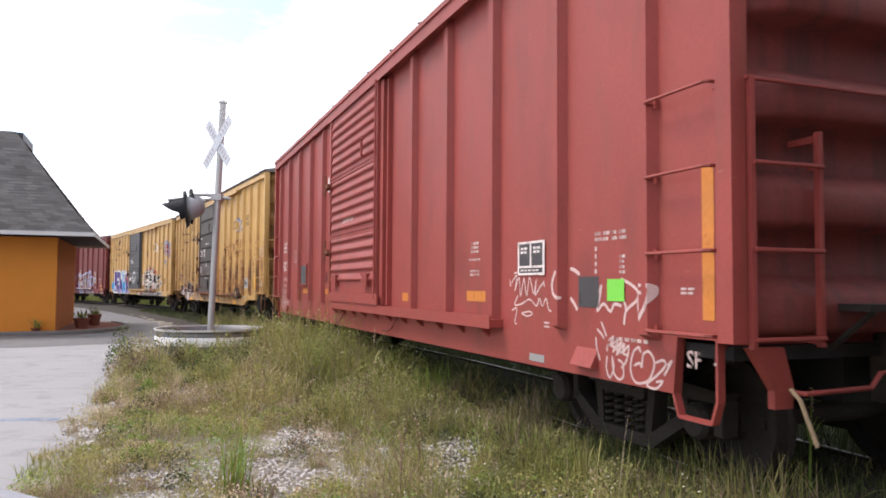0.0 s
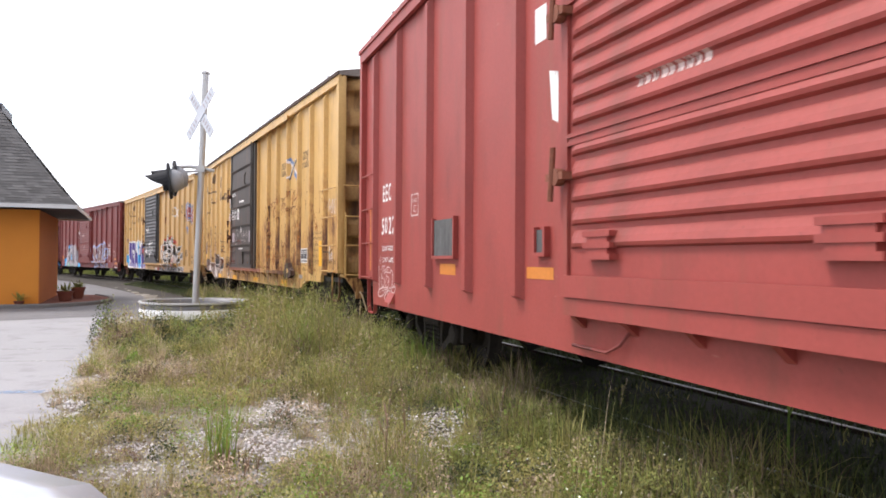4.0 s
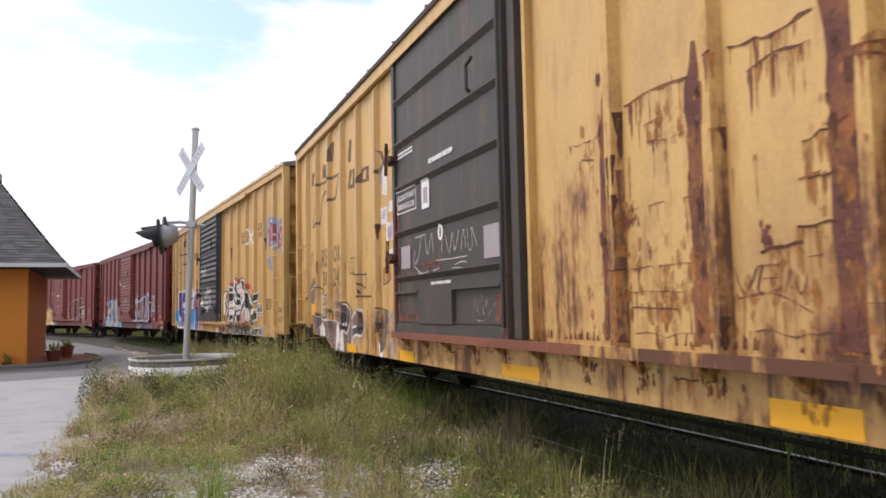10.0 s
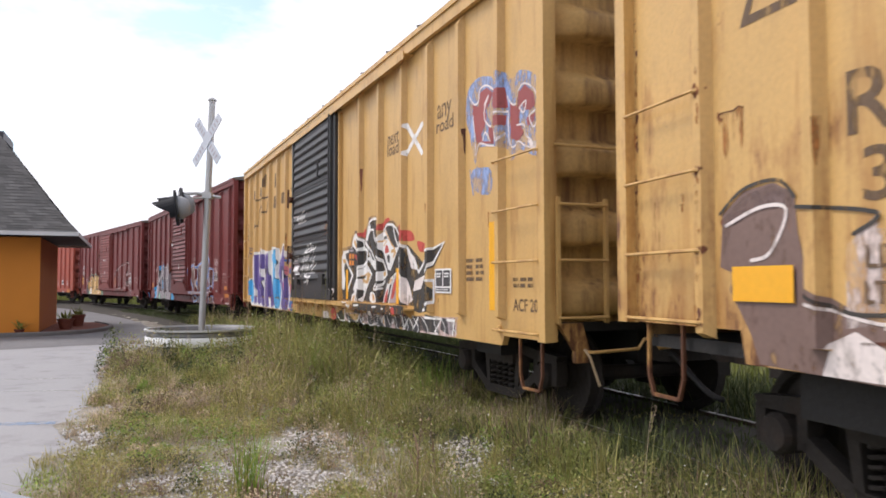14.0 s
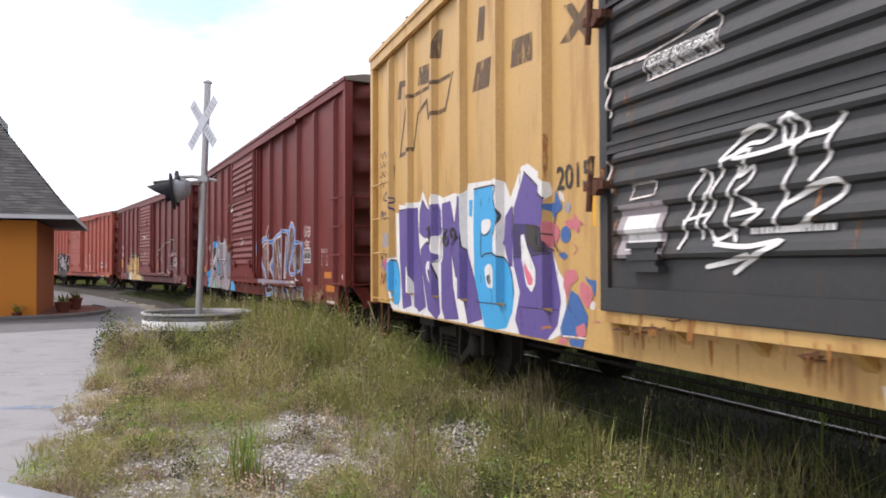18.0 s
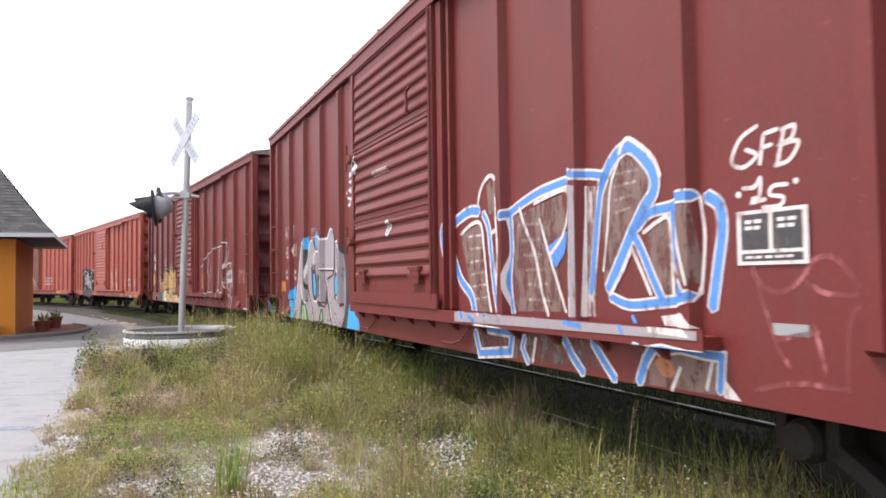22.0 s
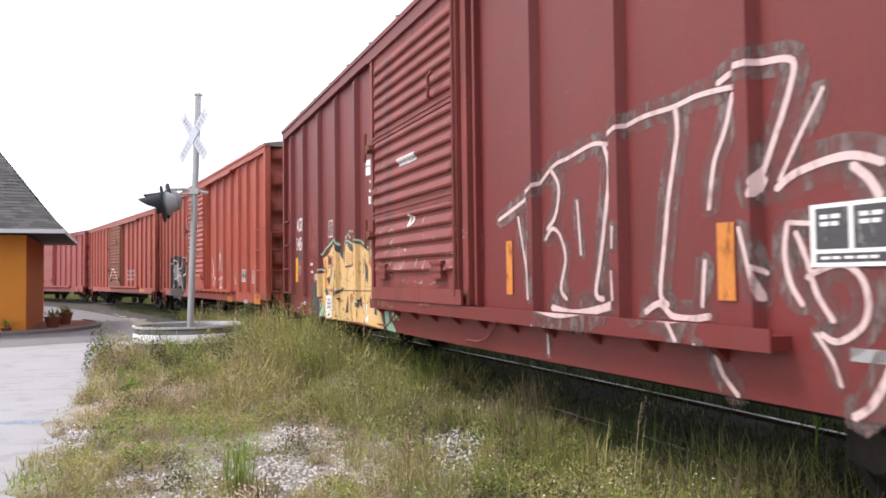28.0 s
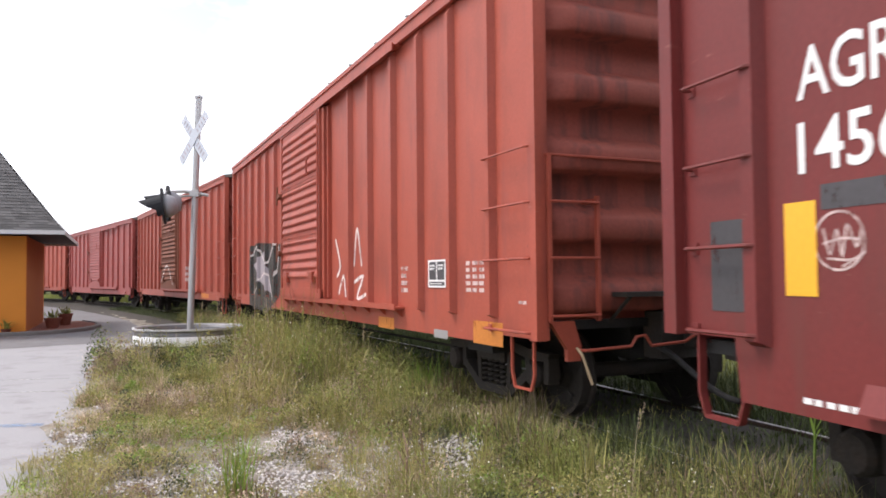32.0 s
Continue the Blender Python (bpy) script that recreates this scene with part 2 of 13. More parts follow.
RUST = (0.10, 0.035, 0.018)
M = dict(
    red=material("weathered_red_paint", (0.315, 0.061, 0.051), 0.5, vary=0.12, stain=(0.27, 0.066, 0.05), stain_amount=0.5, streak=True, bump=0.05, spec=0.34, scuff=0.5),
    maroon=material("dark_oxide_red_paint", (0.164, 0.0280, 0.0252), 0.5, vary=0.14, stain=(0.15, 0.035, 0.03), stain_amount=0.5, streak=True, bump=0.05, spec=0.34, scuff=0.5),
    worn_maroon=material("worn_dark_red_door_paint", (0.212, 0.045, 0.038), 0.55, vary=0.2, stain=(0.15, 0.035, 0.03), stain_amount=0.6, streak=True, bump=0.06, spec=0.34, scuff=0.9),
    orange_red=material("faded_orange_red_paint", (0.37, 0.078, 0.048), 0.5, vary=0.12, stain=(0.30, 0.07, 0.05), stain_amount=0.5, streak=True, bump=0.05, spec=0.34, scuff=0.5),
    yellow=material("weathered_yellow_paint", (0.585, 0.36, 0.127), 0.45, vary=0.10, stain=(0.42, 0.22, 0.065), stain_amount=0.55, streak=True, bump=0.05, spec=0.5, scuff=0.3),
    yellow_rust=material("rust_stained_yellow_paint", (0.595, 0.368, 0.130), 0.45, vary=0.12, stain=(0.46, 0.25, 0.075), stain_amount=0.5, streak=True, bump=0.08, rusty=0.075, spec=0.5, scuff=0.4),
    yellow_post=material("rusted_yellow_post_paint", (0.58, 0.35, 0.115), 0.6, vary=0.15, bump=0.1, rusty=0.21),
    # end paints: grime stains, plus a darker base for the shade between cars
    end_red=material("shaded_grimy_red_end_paint", (0.20, 0.040, 0.034), 0.7, vary=0.2, stain=(0.10, 0.03, 0.026), stain_amount=0.7, streak=True, bump=0.1),
    end_maroon=material("shaded_grimy_dark_red_end_paint", (0.13, 0.026, 0.023), 0.7, vary=0.2, stain=(0.08, 0.024, 0.022), stain_amount=0.7, streak=True, bump=0.1),
    end_orange=material("shaded_grimy_orange_red_end_paint", (0.27, 0.060, 0.040), 0.7, vary=0.2, stain=(0.12, 0.034, 0.028), stain_amount=0.7, streak=True, bump=0.1),
    end_yellow=material("shaded_grimy_yellow_end_paint", (0.48, 0.29, 0.095), 0.7, vary=0.2, stain=(0.17, 0.085, 0.032), stain_amount=0.7, streak=True, bump=0.1),
    end_brown=material("shaded_sooty_rusted_yellow_end", (0.36, 0.205, 0.073), 0.78, vary=0.25, stain=(0.10, 0.052, 0.028), stain_amount=0.95, streak=True, bump=0.15),
    plywood=material("weathered_grey_plywood", (0.075, 0.075, 0.075), 0.8, vary=0.35, grain=14, blotch=3, stain=(0.14, 0.14, 0.14), stain_amount=0.8, streak=True, bump=0.2),
    far_soil=material("dark_weedy_soil", (0.050, 0.052, 0.026), 0.95, vary=0.4, grain=6, bump=0.8),
    rust=material("rust", RUST, 0.85, vary=0.35, bump=0.2, worn=0.35),
    rust_thin=material("thin_orange_rust", (0.40, 0.165, 0.045), 0.75, vary=0.25, bump=0.1, worn=0.75),
    rust_red=material("rusty_red_steel", (0.20, 0.068, 0.038), 0.8, vary=0.3, bump=0.3),
    charcoal=material("dark_grey_door_paint", (0.056, 0.049, 0.044), 0.55, vary=0.25, stain=(0.12, 0.072, 0.05), stain_amount=0.5, streak=True, bump=0.08),
    slate=material("slate_grey_door_paint", (0.036, 0.037, 0.039), 0.5, vary=0.25, stain=(0.06, 0.045, 0.038), stain_amount=0.5, streak=True, bump=0.08),
    iron=material("grimy_cast_iron", (0.023, 0.018, 0.015), 0.85, vary=0.35, stain=(0.042, 0.026, 0.019), stain_amount=0.5, bump=0.4),
    black=material("black_grime", (0.016, 0.015, 0.015), 0.75, vary=0.3, bump=0.3),
    steel=material("worn_bright_steel", (0.50, 0.49, 0.48), 0.35, 1.0, vary=0.1, bump=0.05),
    roofing=material("dull_galvanised_roof", (0.16, 0.13, 0.11), 0.6, vary=0.25, bump=0.1),
    galv=material("galvanised_pole", (0.42, 0.42, 0.42), 0.45, 0.5, vary=0.12, grain=60, bump=0.05),
    white=material("white_reflective_sheet", (0.50, 0.53, 0.58), 0.4, vary=0.08, bump=0.02),
    white_paint=material("white_stencil_paint", (0.78, 0.76, 0.74), 0.6, vary=0.1, bump=0.0, worn=0.12),
    pale_paint=material("faded_white_stencil_paint", (0.60, 0.45, 0.42), 0.65, vary=0.1, bump=0.0, worn=0.50),
    chalk=material("white_spray_paint", (0.74, 0.66, 0.63), 0.6, vary=0.15, bump=0.0, worn=0.30),
    dark_paint=material("black_stencil_paint", (0.045, 0.04, 0.035), 0.6, vary=0.2, bump=0.0, worn=0.35),
    brown_paint=material("faded_brown_lettering", (0.13, 0.08, 0.045), 0.65, vary=0.2, bump=0.0, worn=0.50),
    amber=material("yellow_reflector", (0.85, 0.42, 0.02), 0.35, vary=0.06, bump=0.0),
    amber_faded=material("faded_orange_reflector", (0.58, 0.20, 0.032), 0.5, vary=0.15, bump=0.0, worn=0.15),
    lime=material("bright_green_sticker", (0.19, 0.66, 0.07), 0.4, vary=0.05, bump=0.0),
    sky_blue=material("light_blue_spray_paint", (0.05, 0.38, 0.72), 0.5, vary=0.12, bump=0.0, worn=0.10),
    mid_blue=material("mid_blue_spray_paint", (0.09, 0.27, 0.66), 0.5, vary=0.15, bump=0.0, worn=0.15),
    purple=material("purple_spray_paint", (0.125, 0.085, 0.29), 0.5, vary=0.12, bump=0.0, worn=0.08),
    purple_dark=material("dark_purple_spray_paint", (0.050, 0.038, 0.12), 0.5, vary=0.15, bump=0.0, worn=0.15),
    pink=material("pink_spray_paint", (0.72, 0.16, 0.24), 0.5, vary=0.1, bump=0.0),
    lilac=material("grey_lilac_spray_paint", (0.36, 0.31, 0.33), 0.55, vary=0.12, bump=0.0, worn=0.08),
    mauve_brown=material("mauve_brown_spray_paint", (0.21, 0.125, 0.105), 0.55, vary=0.12, bump=0.0, worn=0.5),
    dark_brown=material("dark_brown_spray_paint", (0.045, 0.026, 0.022), 0.6, vary=0.2, bump=0.0, worn=0.1),
    pink_faint=material("faint_pink_spray_paint", (0.46, 0.14, 0.15), 0.6, vary=0.15, bump=0.0, worn=0.9),
    pink_chalk=material("pinkish_white_spray_paint", (0.66, 0.48, 0.46), 0.6, vary=0.15, bump=0.0, worn=0.22),
    blue_haze=material("thin_blue_spray_paint", (0.26, 0.36, 0.62), 0.55, vary=0.15, bump=0.0, worn=0.75),
    brown_spray=material("brown_spray_paint", (0.185, 0.118, 0.10), 0.55, vary=0.15, bump=0.0, worn=0.2),
    # dark green for track grass, with the cars' shade in the colour
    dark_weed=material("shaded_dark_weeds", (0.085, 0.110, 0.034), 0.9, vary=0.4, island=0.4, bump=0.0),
    cream_pale=material("pale_cream_spray_paint", (0.67, 0.435, 0.182), 0.55, vary=0.16, bump=0.0, worn=0.10),
    post_rust=material("scaly_dark_red_rust", (0.125, 0.043, 0.028), 0.8, vary=0.35, blotch=5.0, stain=(0.30, 0.105, 0.035), stain_amount=0.75, bump=0.3, worn=0.25),
    orange_spray=material("orange_spray_paint", (0.60, 0.20, 0.03), 0.55, vary=0.15, bump=0.0, worn=0.1),
    letter_red=material("dark_red_spray_paint", (0.30, 0.062, 0.058), 0.5, vary=0.15, bump=0.0, worn=0.15),
    mid_blue_deep=material("deep_blue_spray_paint", (0.05, 0.135, 0.36), 0.5, vary=0.15, bump=0.0, worn=0.15),
    pink_soft=material("soft_pink_spray_paint", (0.58, 0.17, 0.20), 0.5, vary=0.15, bump=0.0, worn=0.2),
    blue_tape=material("faded_blue_tape", (0.11, 0.19, 0.36), 0.5, vary=0.15, bump=0.0, worn=0.2),
    rust_wash=material("red_rust_wash", (0.19, 0.060, 0.040), 0.75, vary=0.3, bump=0.1, worn=0.6),
    cream=material("cream_yellow_spray_paint", (0.60, 0.36, 0.135), 0.55, vary=0.1, bump=0.0, worn=0.10),
    mint=material("mint_green_spray_paint", (0.30, 0.56, 0.40), 0.55, vary=0.1, bump=0.0),
    tan_spot=material("rust_brown_spray_paint", (0.45, 0.17, 0.07), 0.55, vary=0.1, bump=0.0, worn=0.30),
    red_paint=material("red_spray_paint", (0.52, 0.07, 0.055), 0.55, vary=0.1, bump=0.0, worn=0.30),
    grey_haze=material("thin_grey_spray_paint", (0.165, 0.110, 0.102), 0.6, vary=0.25, bump=0.0, worn=0.8),
    # darker copy of the green weeds, shade included in its colour
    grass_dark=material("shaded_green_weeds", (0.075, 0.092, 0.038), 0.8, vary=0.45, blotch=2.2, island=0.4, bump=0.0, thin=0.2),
    chalk_thin=material("thin_white_spray", (0.66, 0.56, 0.53), 0.6, vary=0.2, bump=0.0, worn=0.95),
    grey_patch=material("grey_primer_patch", (0.056, 0.052, 0.056), 0.6, vary=0.2, bump=0.0, worn=0.25),
    dark_red_patch=material("repainted_red_patch", (0.205, 0.040, 0.035), 0.6, vary=0.1, bump=0.0, worn=0.4),
    asphalt=material("sun_bleached_asphalt", (0.285, 0.282, 0.290), 0.9, vary=0.14, grain=45, blotch=0.35, stain=(0.225, 0.22, 0.225), stain_amount=0.55, bump=0.35, scuff=0.0),
    road=material("dark_road_asphalt", (0.150, 0.146, 0.150), 0.9, vary=0.16, grain=45, blotch=0.5, stain=(0.115, 0.11, 0.11), stain_amount=0.5, bump=0.35),
    shell=material("crushed_shell_gravel", (0.25, 0.23, 0.195), 0.95, vary=0.35, grain=22, blotch=1.2, stain=(0.12, 0.09, 0.055), stain_amount=0.9, bump=0.7),
    stone=material("shell_stones", (0.50, 0.48, 0.47), 0.9, vary=0.2, island=0.38, bump=0.2),
    ballast=material("dark_ballast_soil", (0.042, 0.035, 0.027), 0.95, vary=0.4, grain=18, bump=0.8),
    rail_side=material("rusty_rail", (0.055, 0.030, 0.021), 0.85, vary=0.25, bump=0.2),
    line_white=material("worn_white_line", (0.42, 0.42, 0.41), 0.8, vary=0.25, grain=40, bump=0.1, worn=0.8),
    line_blue=material("worn_blue_line", (0.22, 0.33, 0.50), 0.8, vary=0.25, grain=40, bump=0.1, worn=0.95),
    grass_green=material("green_grass", (0.225, 0.250, 0.062), 0.7, vary=0.45, blotch=2.2, island=0.35, bump=0.0, thin=0.3),
    grass_bright=material("bright_green_blades", (0.200, 0.310, 0.050), 0.6, vary=0.45, blotch=2.2, island=0.3, bump=0.0, thin=0.3),
    grass_olive=material("olive_grass", (0.345, 0.310, 0.110), 0.75, vary=0.45, blotch=2.2, island=0.4, bump=0.0, thin=0.3),
    grass_dry=material("dry_tan_grass", (0.490, 0.385, 0.275), 0.8, vary=0.45, blotch=2.2, island=0.4, bump=0.0, thin=0.3),
    grass_rust=material("reddish_dry_weeds", (0.235, 0.160, 0.112), 0.8, vary=0.45, blotch=2.2, island=0.4, bump=0.0, thin=0.3),
    flower=material("white_weed_flowers", (0.75, 0.74, 0.62), 0.7, vary=0.1, bump=0.0),
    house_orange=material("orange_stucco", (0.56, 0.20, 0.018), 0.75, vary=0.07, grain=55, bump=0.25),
    # darker orange that carries the shade of the right wall
    house_shade=material("shaded_orange_stucco", (0.36, 0.11, 0.025), 0.8, vary=0.1, grain=55, bump=0.25),
    shingle=material("grey_asphalt_shingle", (0.085, 0.082, 0.082), 0.9, vary=0.3, island=0.3, grain=50, bump=0.4),
    fascia=material("pale_eave_trim", (0.50, 0.50, 0.50), 0.6, vary=0.1, bump=0.05),
    dark_trim=material("dark_metal_cap", (0.045, 0.045, 0.055), 0.5, vary=0.2, bump=0.1),
    mulch=material("red_mulch", (0.16, 0.052, 0.034), 0.95, vary=0.4, grain=30, bump=0.8),
    kerb=material("grey_kerb_concrete", (0.14, 0.13, 0.125), 0.9, vary=0.2, bump=0.3),
    corrugated=material("grey_corrugated_steel", (0.17, 0.17, 0.175), 0.5, 0.3, vary=0.15, bump=0.1),
    band_white=material("white_painted_band", (0.84, 0.84, 0.85), 0.5, vary=0.1, bump=0.05),
    soil=material("potting_soil", (0.10, 0.075, 0.055), 0.95, vary=0.3, bump=0.6),
    signal_black=material("black_signal_housing", (0.012, 0.013, 0.017), 0.85, vary=0.2, bump=0.05),
    signal_grey=material("grey_signal_back", (0.26, 0.27, 0.29), 0.5, vary=0.15, bump=0.05),
    lens_red=material("dark_red_lens", (0.16, 0.012, 0.012), 0.15, vary=0.05, bump=0.0),
    car_silver=material("pale_silver_car_paint", (0.62, 0.68, 0.76), 0.22, 0.35, vary=0.03, bump=0.0),
    glass=material("dark_tinted_glass", (0.02, 0.025, 0.03), 0.05, vary=0.0, bump=0.0),
    tyre=material("tyre_rubber", (0.02, 0.02, 0.02), 0.85, vary=0.2, bump=0.1),
    brake_yellow=material("yellow_brake_wheel", (0.45, 0.25, 0.05), 0.6, vary=0.25, bump=0.1),
    hose_white=material("pale_air_hose_fitting", (0.46, 0.33, 0.20), 0.6, vary=0.2, bump=0.0),
    blue_bar=material("blue_painted_lever", (0.06, 0.22, 0.42), 0.5, vary=0.15, bump=0.0),
)


# ---- mesh helpers ----
def box(bm, x0, x1, y0, y1, z0, z1):
    v = [bm.verts.new(c) for c in ((x0, y0, z0), (x1, y0, z0), (x1, y1, z0), (x0, y1, z0), (x0, y0, z1), (x1, y0, z1), (x1, y1, z1), (x0, y1, z1))]
    for f in ((3, 2, 1, 0), (4, 5, 6, 7), (0, 1, 5, 4), (1, 2, 6, 5), (2, 3, 7, 6), (3, 0, 4, 7)):
        bm.faces.new([v[i] for i in f])
    return v


def tube(bm, pts, r, seg=8, cap=True):
    """A round bar along the points; r may be one radius or one for each point."""
    pts = [Vector(p) for p in pts]
    rs = r if isinstance(r, (list, tuple)) else [r] * len(pts)
    rings = []
    for i, p in enumerate(pts):
        d = (pts[min(i + 1, len(pts) - 1)] - pts[max(i - 1, 0)]).normalized()
        a = d.orthogonal().normalized() if i == 0 else (rings_a - d * rings_a.dot(d)).normalized()
        rings_a = a
        b = d.cross(a)
        rings.append([bm.verts.new(p + (a * math.cos(2 * math.pi * k / seg) + b * math.sin(2 * math.pi * k / seg)) * rs[i]) for k in range(seg)])
    for q, w in zip(rings, rings[1:]):
        for k in range(seg):
            bm.faces.new((q[k], q[(k + 1) % seg], w[(k + 1) % seg], w[k]))
    if cap:
        bm.faces.new(rings[0][::-1])
        bm.faces.new(rings[-1])


def extrude_poly(bm, pts, lift):
    """A prism: the outline pts (3D) moved by lift."""
    lo = [bm.verts.new(p) for p in pts]
    hi = [bm.verts.new(Vector(p) + Vector(lift)) for p in pts]
    bm.faces.new(lo[::-1])
    bm.faces.new(hi)
    k = len(pts)
    for i in range(k):
        bm.faces.new((lo[i], lo[(i + 1) % k], hi[(i + 1) % k], hi[i]))


def lathe(bm, profile, seg=24, axis="Z", centre=(0, 0, 0), caps=True):
    """Turn (radius, height) pairs round an axis."""
    c = Vector(centre)
    rings = []
    for r, h in profile:
        ring = []
        for k in range(seg):
            a = 2 * math.pi * k / seg
            p = {"Z": (r * math.cos(a), r * math.sin(a), h), "Y": (r * math.cos(a), h, r * math.sin(a)), "X": (h, r * math.cos(a), r * math.sin(a))}[axis]
            ring.append(bm.verts.new(c + Vector(p)))
        rings.append(ring)
    for q, w in zip(rings, rings[1:]):
        for k in range(seg):
            bm.faces.new((q[k], q[(k + 1) % seg], w[(k + 1) % seg], w[k]))
    if caps:
        bm.faces.new(rings[0])
        bm.faces.new(rings[-1])


def finish(bm, name, mats, smooth=False, bevel=0.0):
    if bevel:
        bmesh.ops.bevel(bm, geom=[e for e in bm.edges if len(e.link_faces) == 2 and e.calc_face_angle(0) > 0.6], offset=bevel, segments=1, affect="EDGES", clamp_overlap=True)
    bmesh.ops.recalc_face_normals(bm, faces=bm.faces)
    me = bpy.data.meshes.new(name)
    bm.to_mesh(me)
    bm.free()
    for m in (mats if isinstance(mats, (list, tuple)) else [mats]):
        me.materials.append(m)
    if smooth:
        me.polygons.foreach_set("use_smooth", [True] * len(me.polygons))
    return me


def part(name, bm, mat, parent, label="", smooth=False, bevel=0.0, at=None):
    """One mesh object under a thing or under a part. bm may be a finished mesh."""
    me = bm if isinstance(bm, bpy.types.Mesh) else finish(bm, name, mat, smooth, bevel)
    ob = new(name, me)
    ob.parent = parent
    if at is not None:
        ob.matrix_basis = at
    if label:
        ob["label"] = label
    return ob


def empty(name, m=None):
    ob = new(name)
    ob.empty_display_size = 0.2
    if m is not None:
        ob.matrix_basis = m
    return ob


# ---- the line of the track ----
KNOTS = (-15, 5, 20, 40, 65, 100, 140)
BEND = (0.390, 0.361, 0.366, 0.304, 0.561, 0.533, 0.519)          # degrees a metre
HEADING, ASIDE = 16.888, 4.214
GRID = np.arange(-110, 260, 1.0)
_psi = radians(HEADING) + np.cumsum(np.radians(np.interp(GRID, KNOTS, BEND)))
_i0 = int(np.argmin(abs(GRID)))
_psi = _psi - _psi[_i0] + radians(HEADING)
_tx, _ty = np.cumsum(-np.sin(_psi)), np.cumsum(np.cos(_psi))
_tx = _tx - _tx[_i0] + ASIDE * math.cos(radians(HEADING))
_ty = _ty - _ty[_i0] + ASIDE * math.sin(radians(HEADING))


def track_at(s, aside=0.0):
    """Centre line s metres up the track (aside > 0: towards the parking lot) and its heading in radians."""
    x, y, a = np.interp(s, GRID, _tx), np.interp(s, GRID, _ty), np.interp(s, GRID, _psi)
    return float(x - math.cos(a) * aside), float(y - math.sin(a) * aside), float(a)


def to_track(x, y):
    """Distance of points from the centre line (lot side positive) and s."""
    d2 = (np.asarray(x)[:, None] - _tx[None]) ** 2 + (np.asarray(y)[:, None] - _ty[None]) ** 2
    i = d2.argmin(1)
    a = _psi[i]
    dx, dy = x - _tx[i], y - _ty[i]
    return -(dx * np.cos(a) + dy * np.sin(a)), GRID[i]


TRUCK = 12.45             # between truck centres


def car_pose(s):
    ax, ay, _ = track_at(s - TRUCK / 2)
    bx, by, _ = track_at(s + TRUCK / 2)
    return pose((ax + bx) / 2, (ay + by) / 2, 0, 0, 0, math.degrees(math.atan2(ay - by, ax - bx)))


# where the first car's middle stands along the track
TRAIN_ROWS = ((0, 11.37), (0.5, 10.40), (1, 9.40), (1.5, 8.40), (2, 7.35), (2.5, 6.30), (3, 5.24), (3.5, 4.18), (5.5, -0.00), (6, -1.07), (6.5, -2.17), (7, -3.30), (7.5, -4.47), (8, -5.63), (8.5, -6.80), (9, -7.95), (9.5, -9.16), (10, -10.38), (10.5, -11.64), (11, -12.87), (11.5, -14.11), (12, -15.29), (12.5, -16.49), (13, -17.72), (13.5, -18.98), (14, -20.24), (14.5, -21.59), (16.5, -27.02), (17, -28.36), (17.5, -29.71), (18, -31.07), (18.5, -32.47), (19, -33.85), (19.5, -35.26), (20, -36.69), (20.5, -38.13), (21, -39.60), (21.5, -41.06), (22, -42.61), (22.5, -44.14), (23, -45.71), (23.5, -47.23), (24, -48.69), (24.5, -50.13), (26.5, -56.05), (27, -57.59), (27.5, -59.09), (28, -60.58), (28.5, -62.07), (29, -63.54), (29.5, -65.02), (30, -66.50), (30.5, -67.98), (31, -69.47), (31.5, -71.04), (32, -72.61))
CAR_AT = (0.00, 17.11, 34.05, 51.28, 68.83, 86.36, 103.26, 120.39, 137.49, -17.11)

# ---- ground ----
GROUND = -0.15            # the lot
RAIL = 0.13               # running tops of the rails


def ground_sheet():
    bm = bmesh.new()
    s = 900
    v = [bm.verts.new((x, y, GROUND)) for x, y in ((-s, -s), (s, -s), (s, s), (-s, s))]
    bm.faces.new(v)
    tagged(new("ground", finish(bm, "ground", M["asphalt"])), "sun-bleached grey asphalt lot and crossing road", "ground", kind="structure")


def ribbon(name, s0, s1, sections, mat, step=1.0, label="", category="", wobble=0.0):
    """A strip along the track with the cross-section (aside, z)."""
    bm = bmesh.new()
    prev = None
    for s in np.arange(s0, s1 + 0.01, step):
        row = []
        for k, (aside, z) in enumerate(sections):
            w = wobble * noise.noise(Vector((s * 0.7, k * 3.1, 0.5))) if wobble else 0
            x, y, _ = track_at(s, aside + w)
            row.append(bm.verts.new((x, y, z + w * 0.1)))
        if prev:
            for a, b, c, d in zip(prev, prev[1:], row[1:], row):
                bm.faces.new((a, b, c, d))
        prev = row
    return finish(bm, name, mat)


ground_sheet()


def crossing_road():
    """The darker road that curves behind the house and over the track."""
    bm = bmesh.new()
    edge = smooth_edge([(-26.0, 14.5), (-14.0, 17.6), (-10.4, 18.8), (-8.6, 20.2), (-7.4, 20.3), (-6.2, 19.0), (-5.0, 18.6), (-3.0, 19.5)])
    far = [(8.0, 60.0), (-60.0, 90.0), (-70.0, 20.0)]
    bm.faces.new([bm.verts.new((x, y, GROUND + 0.004)) for x, y in edge + far])
    tagged(new("road", finish(bm, "road", M["road"])), "dark worn asphalt road towards the crossing", "road", kind="structure")


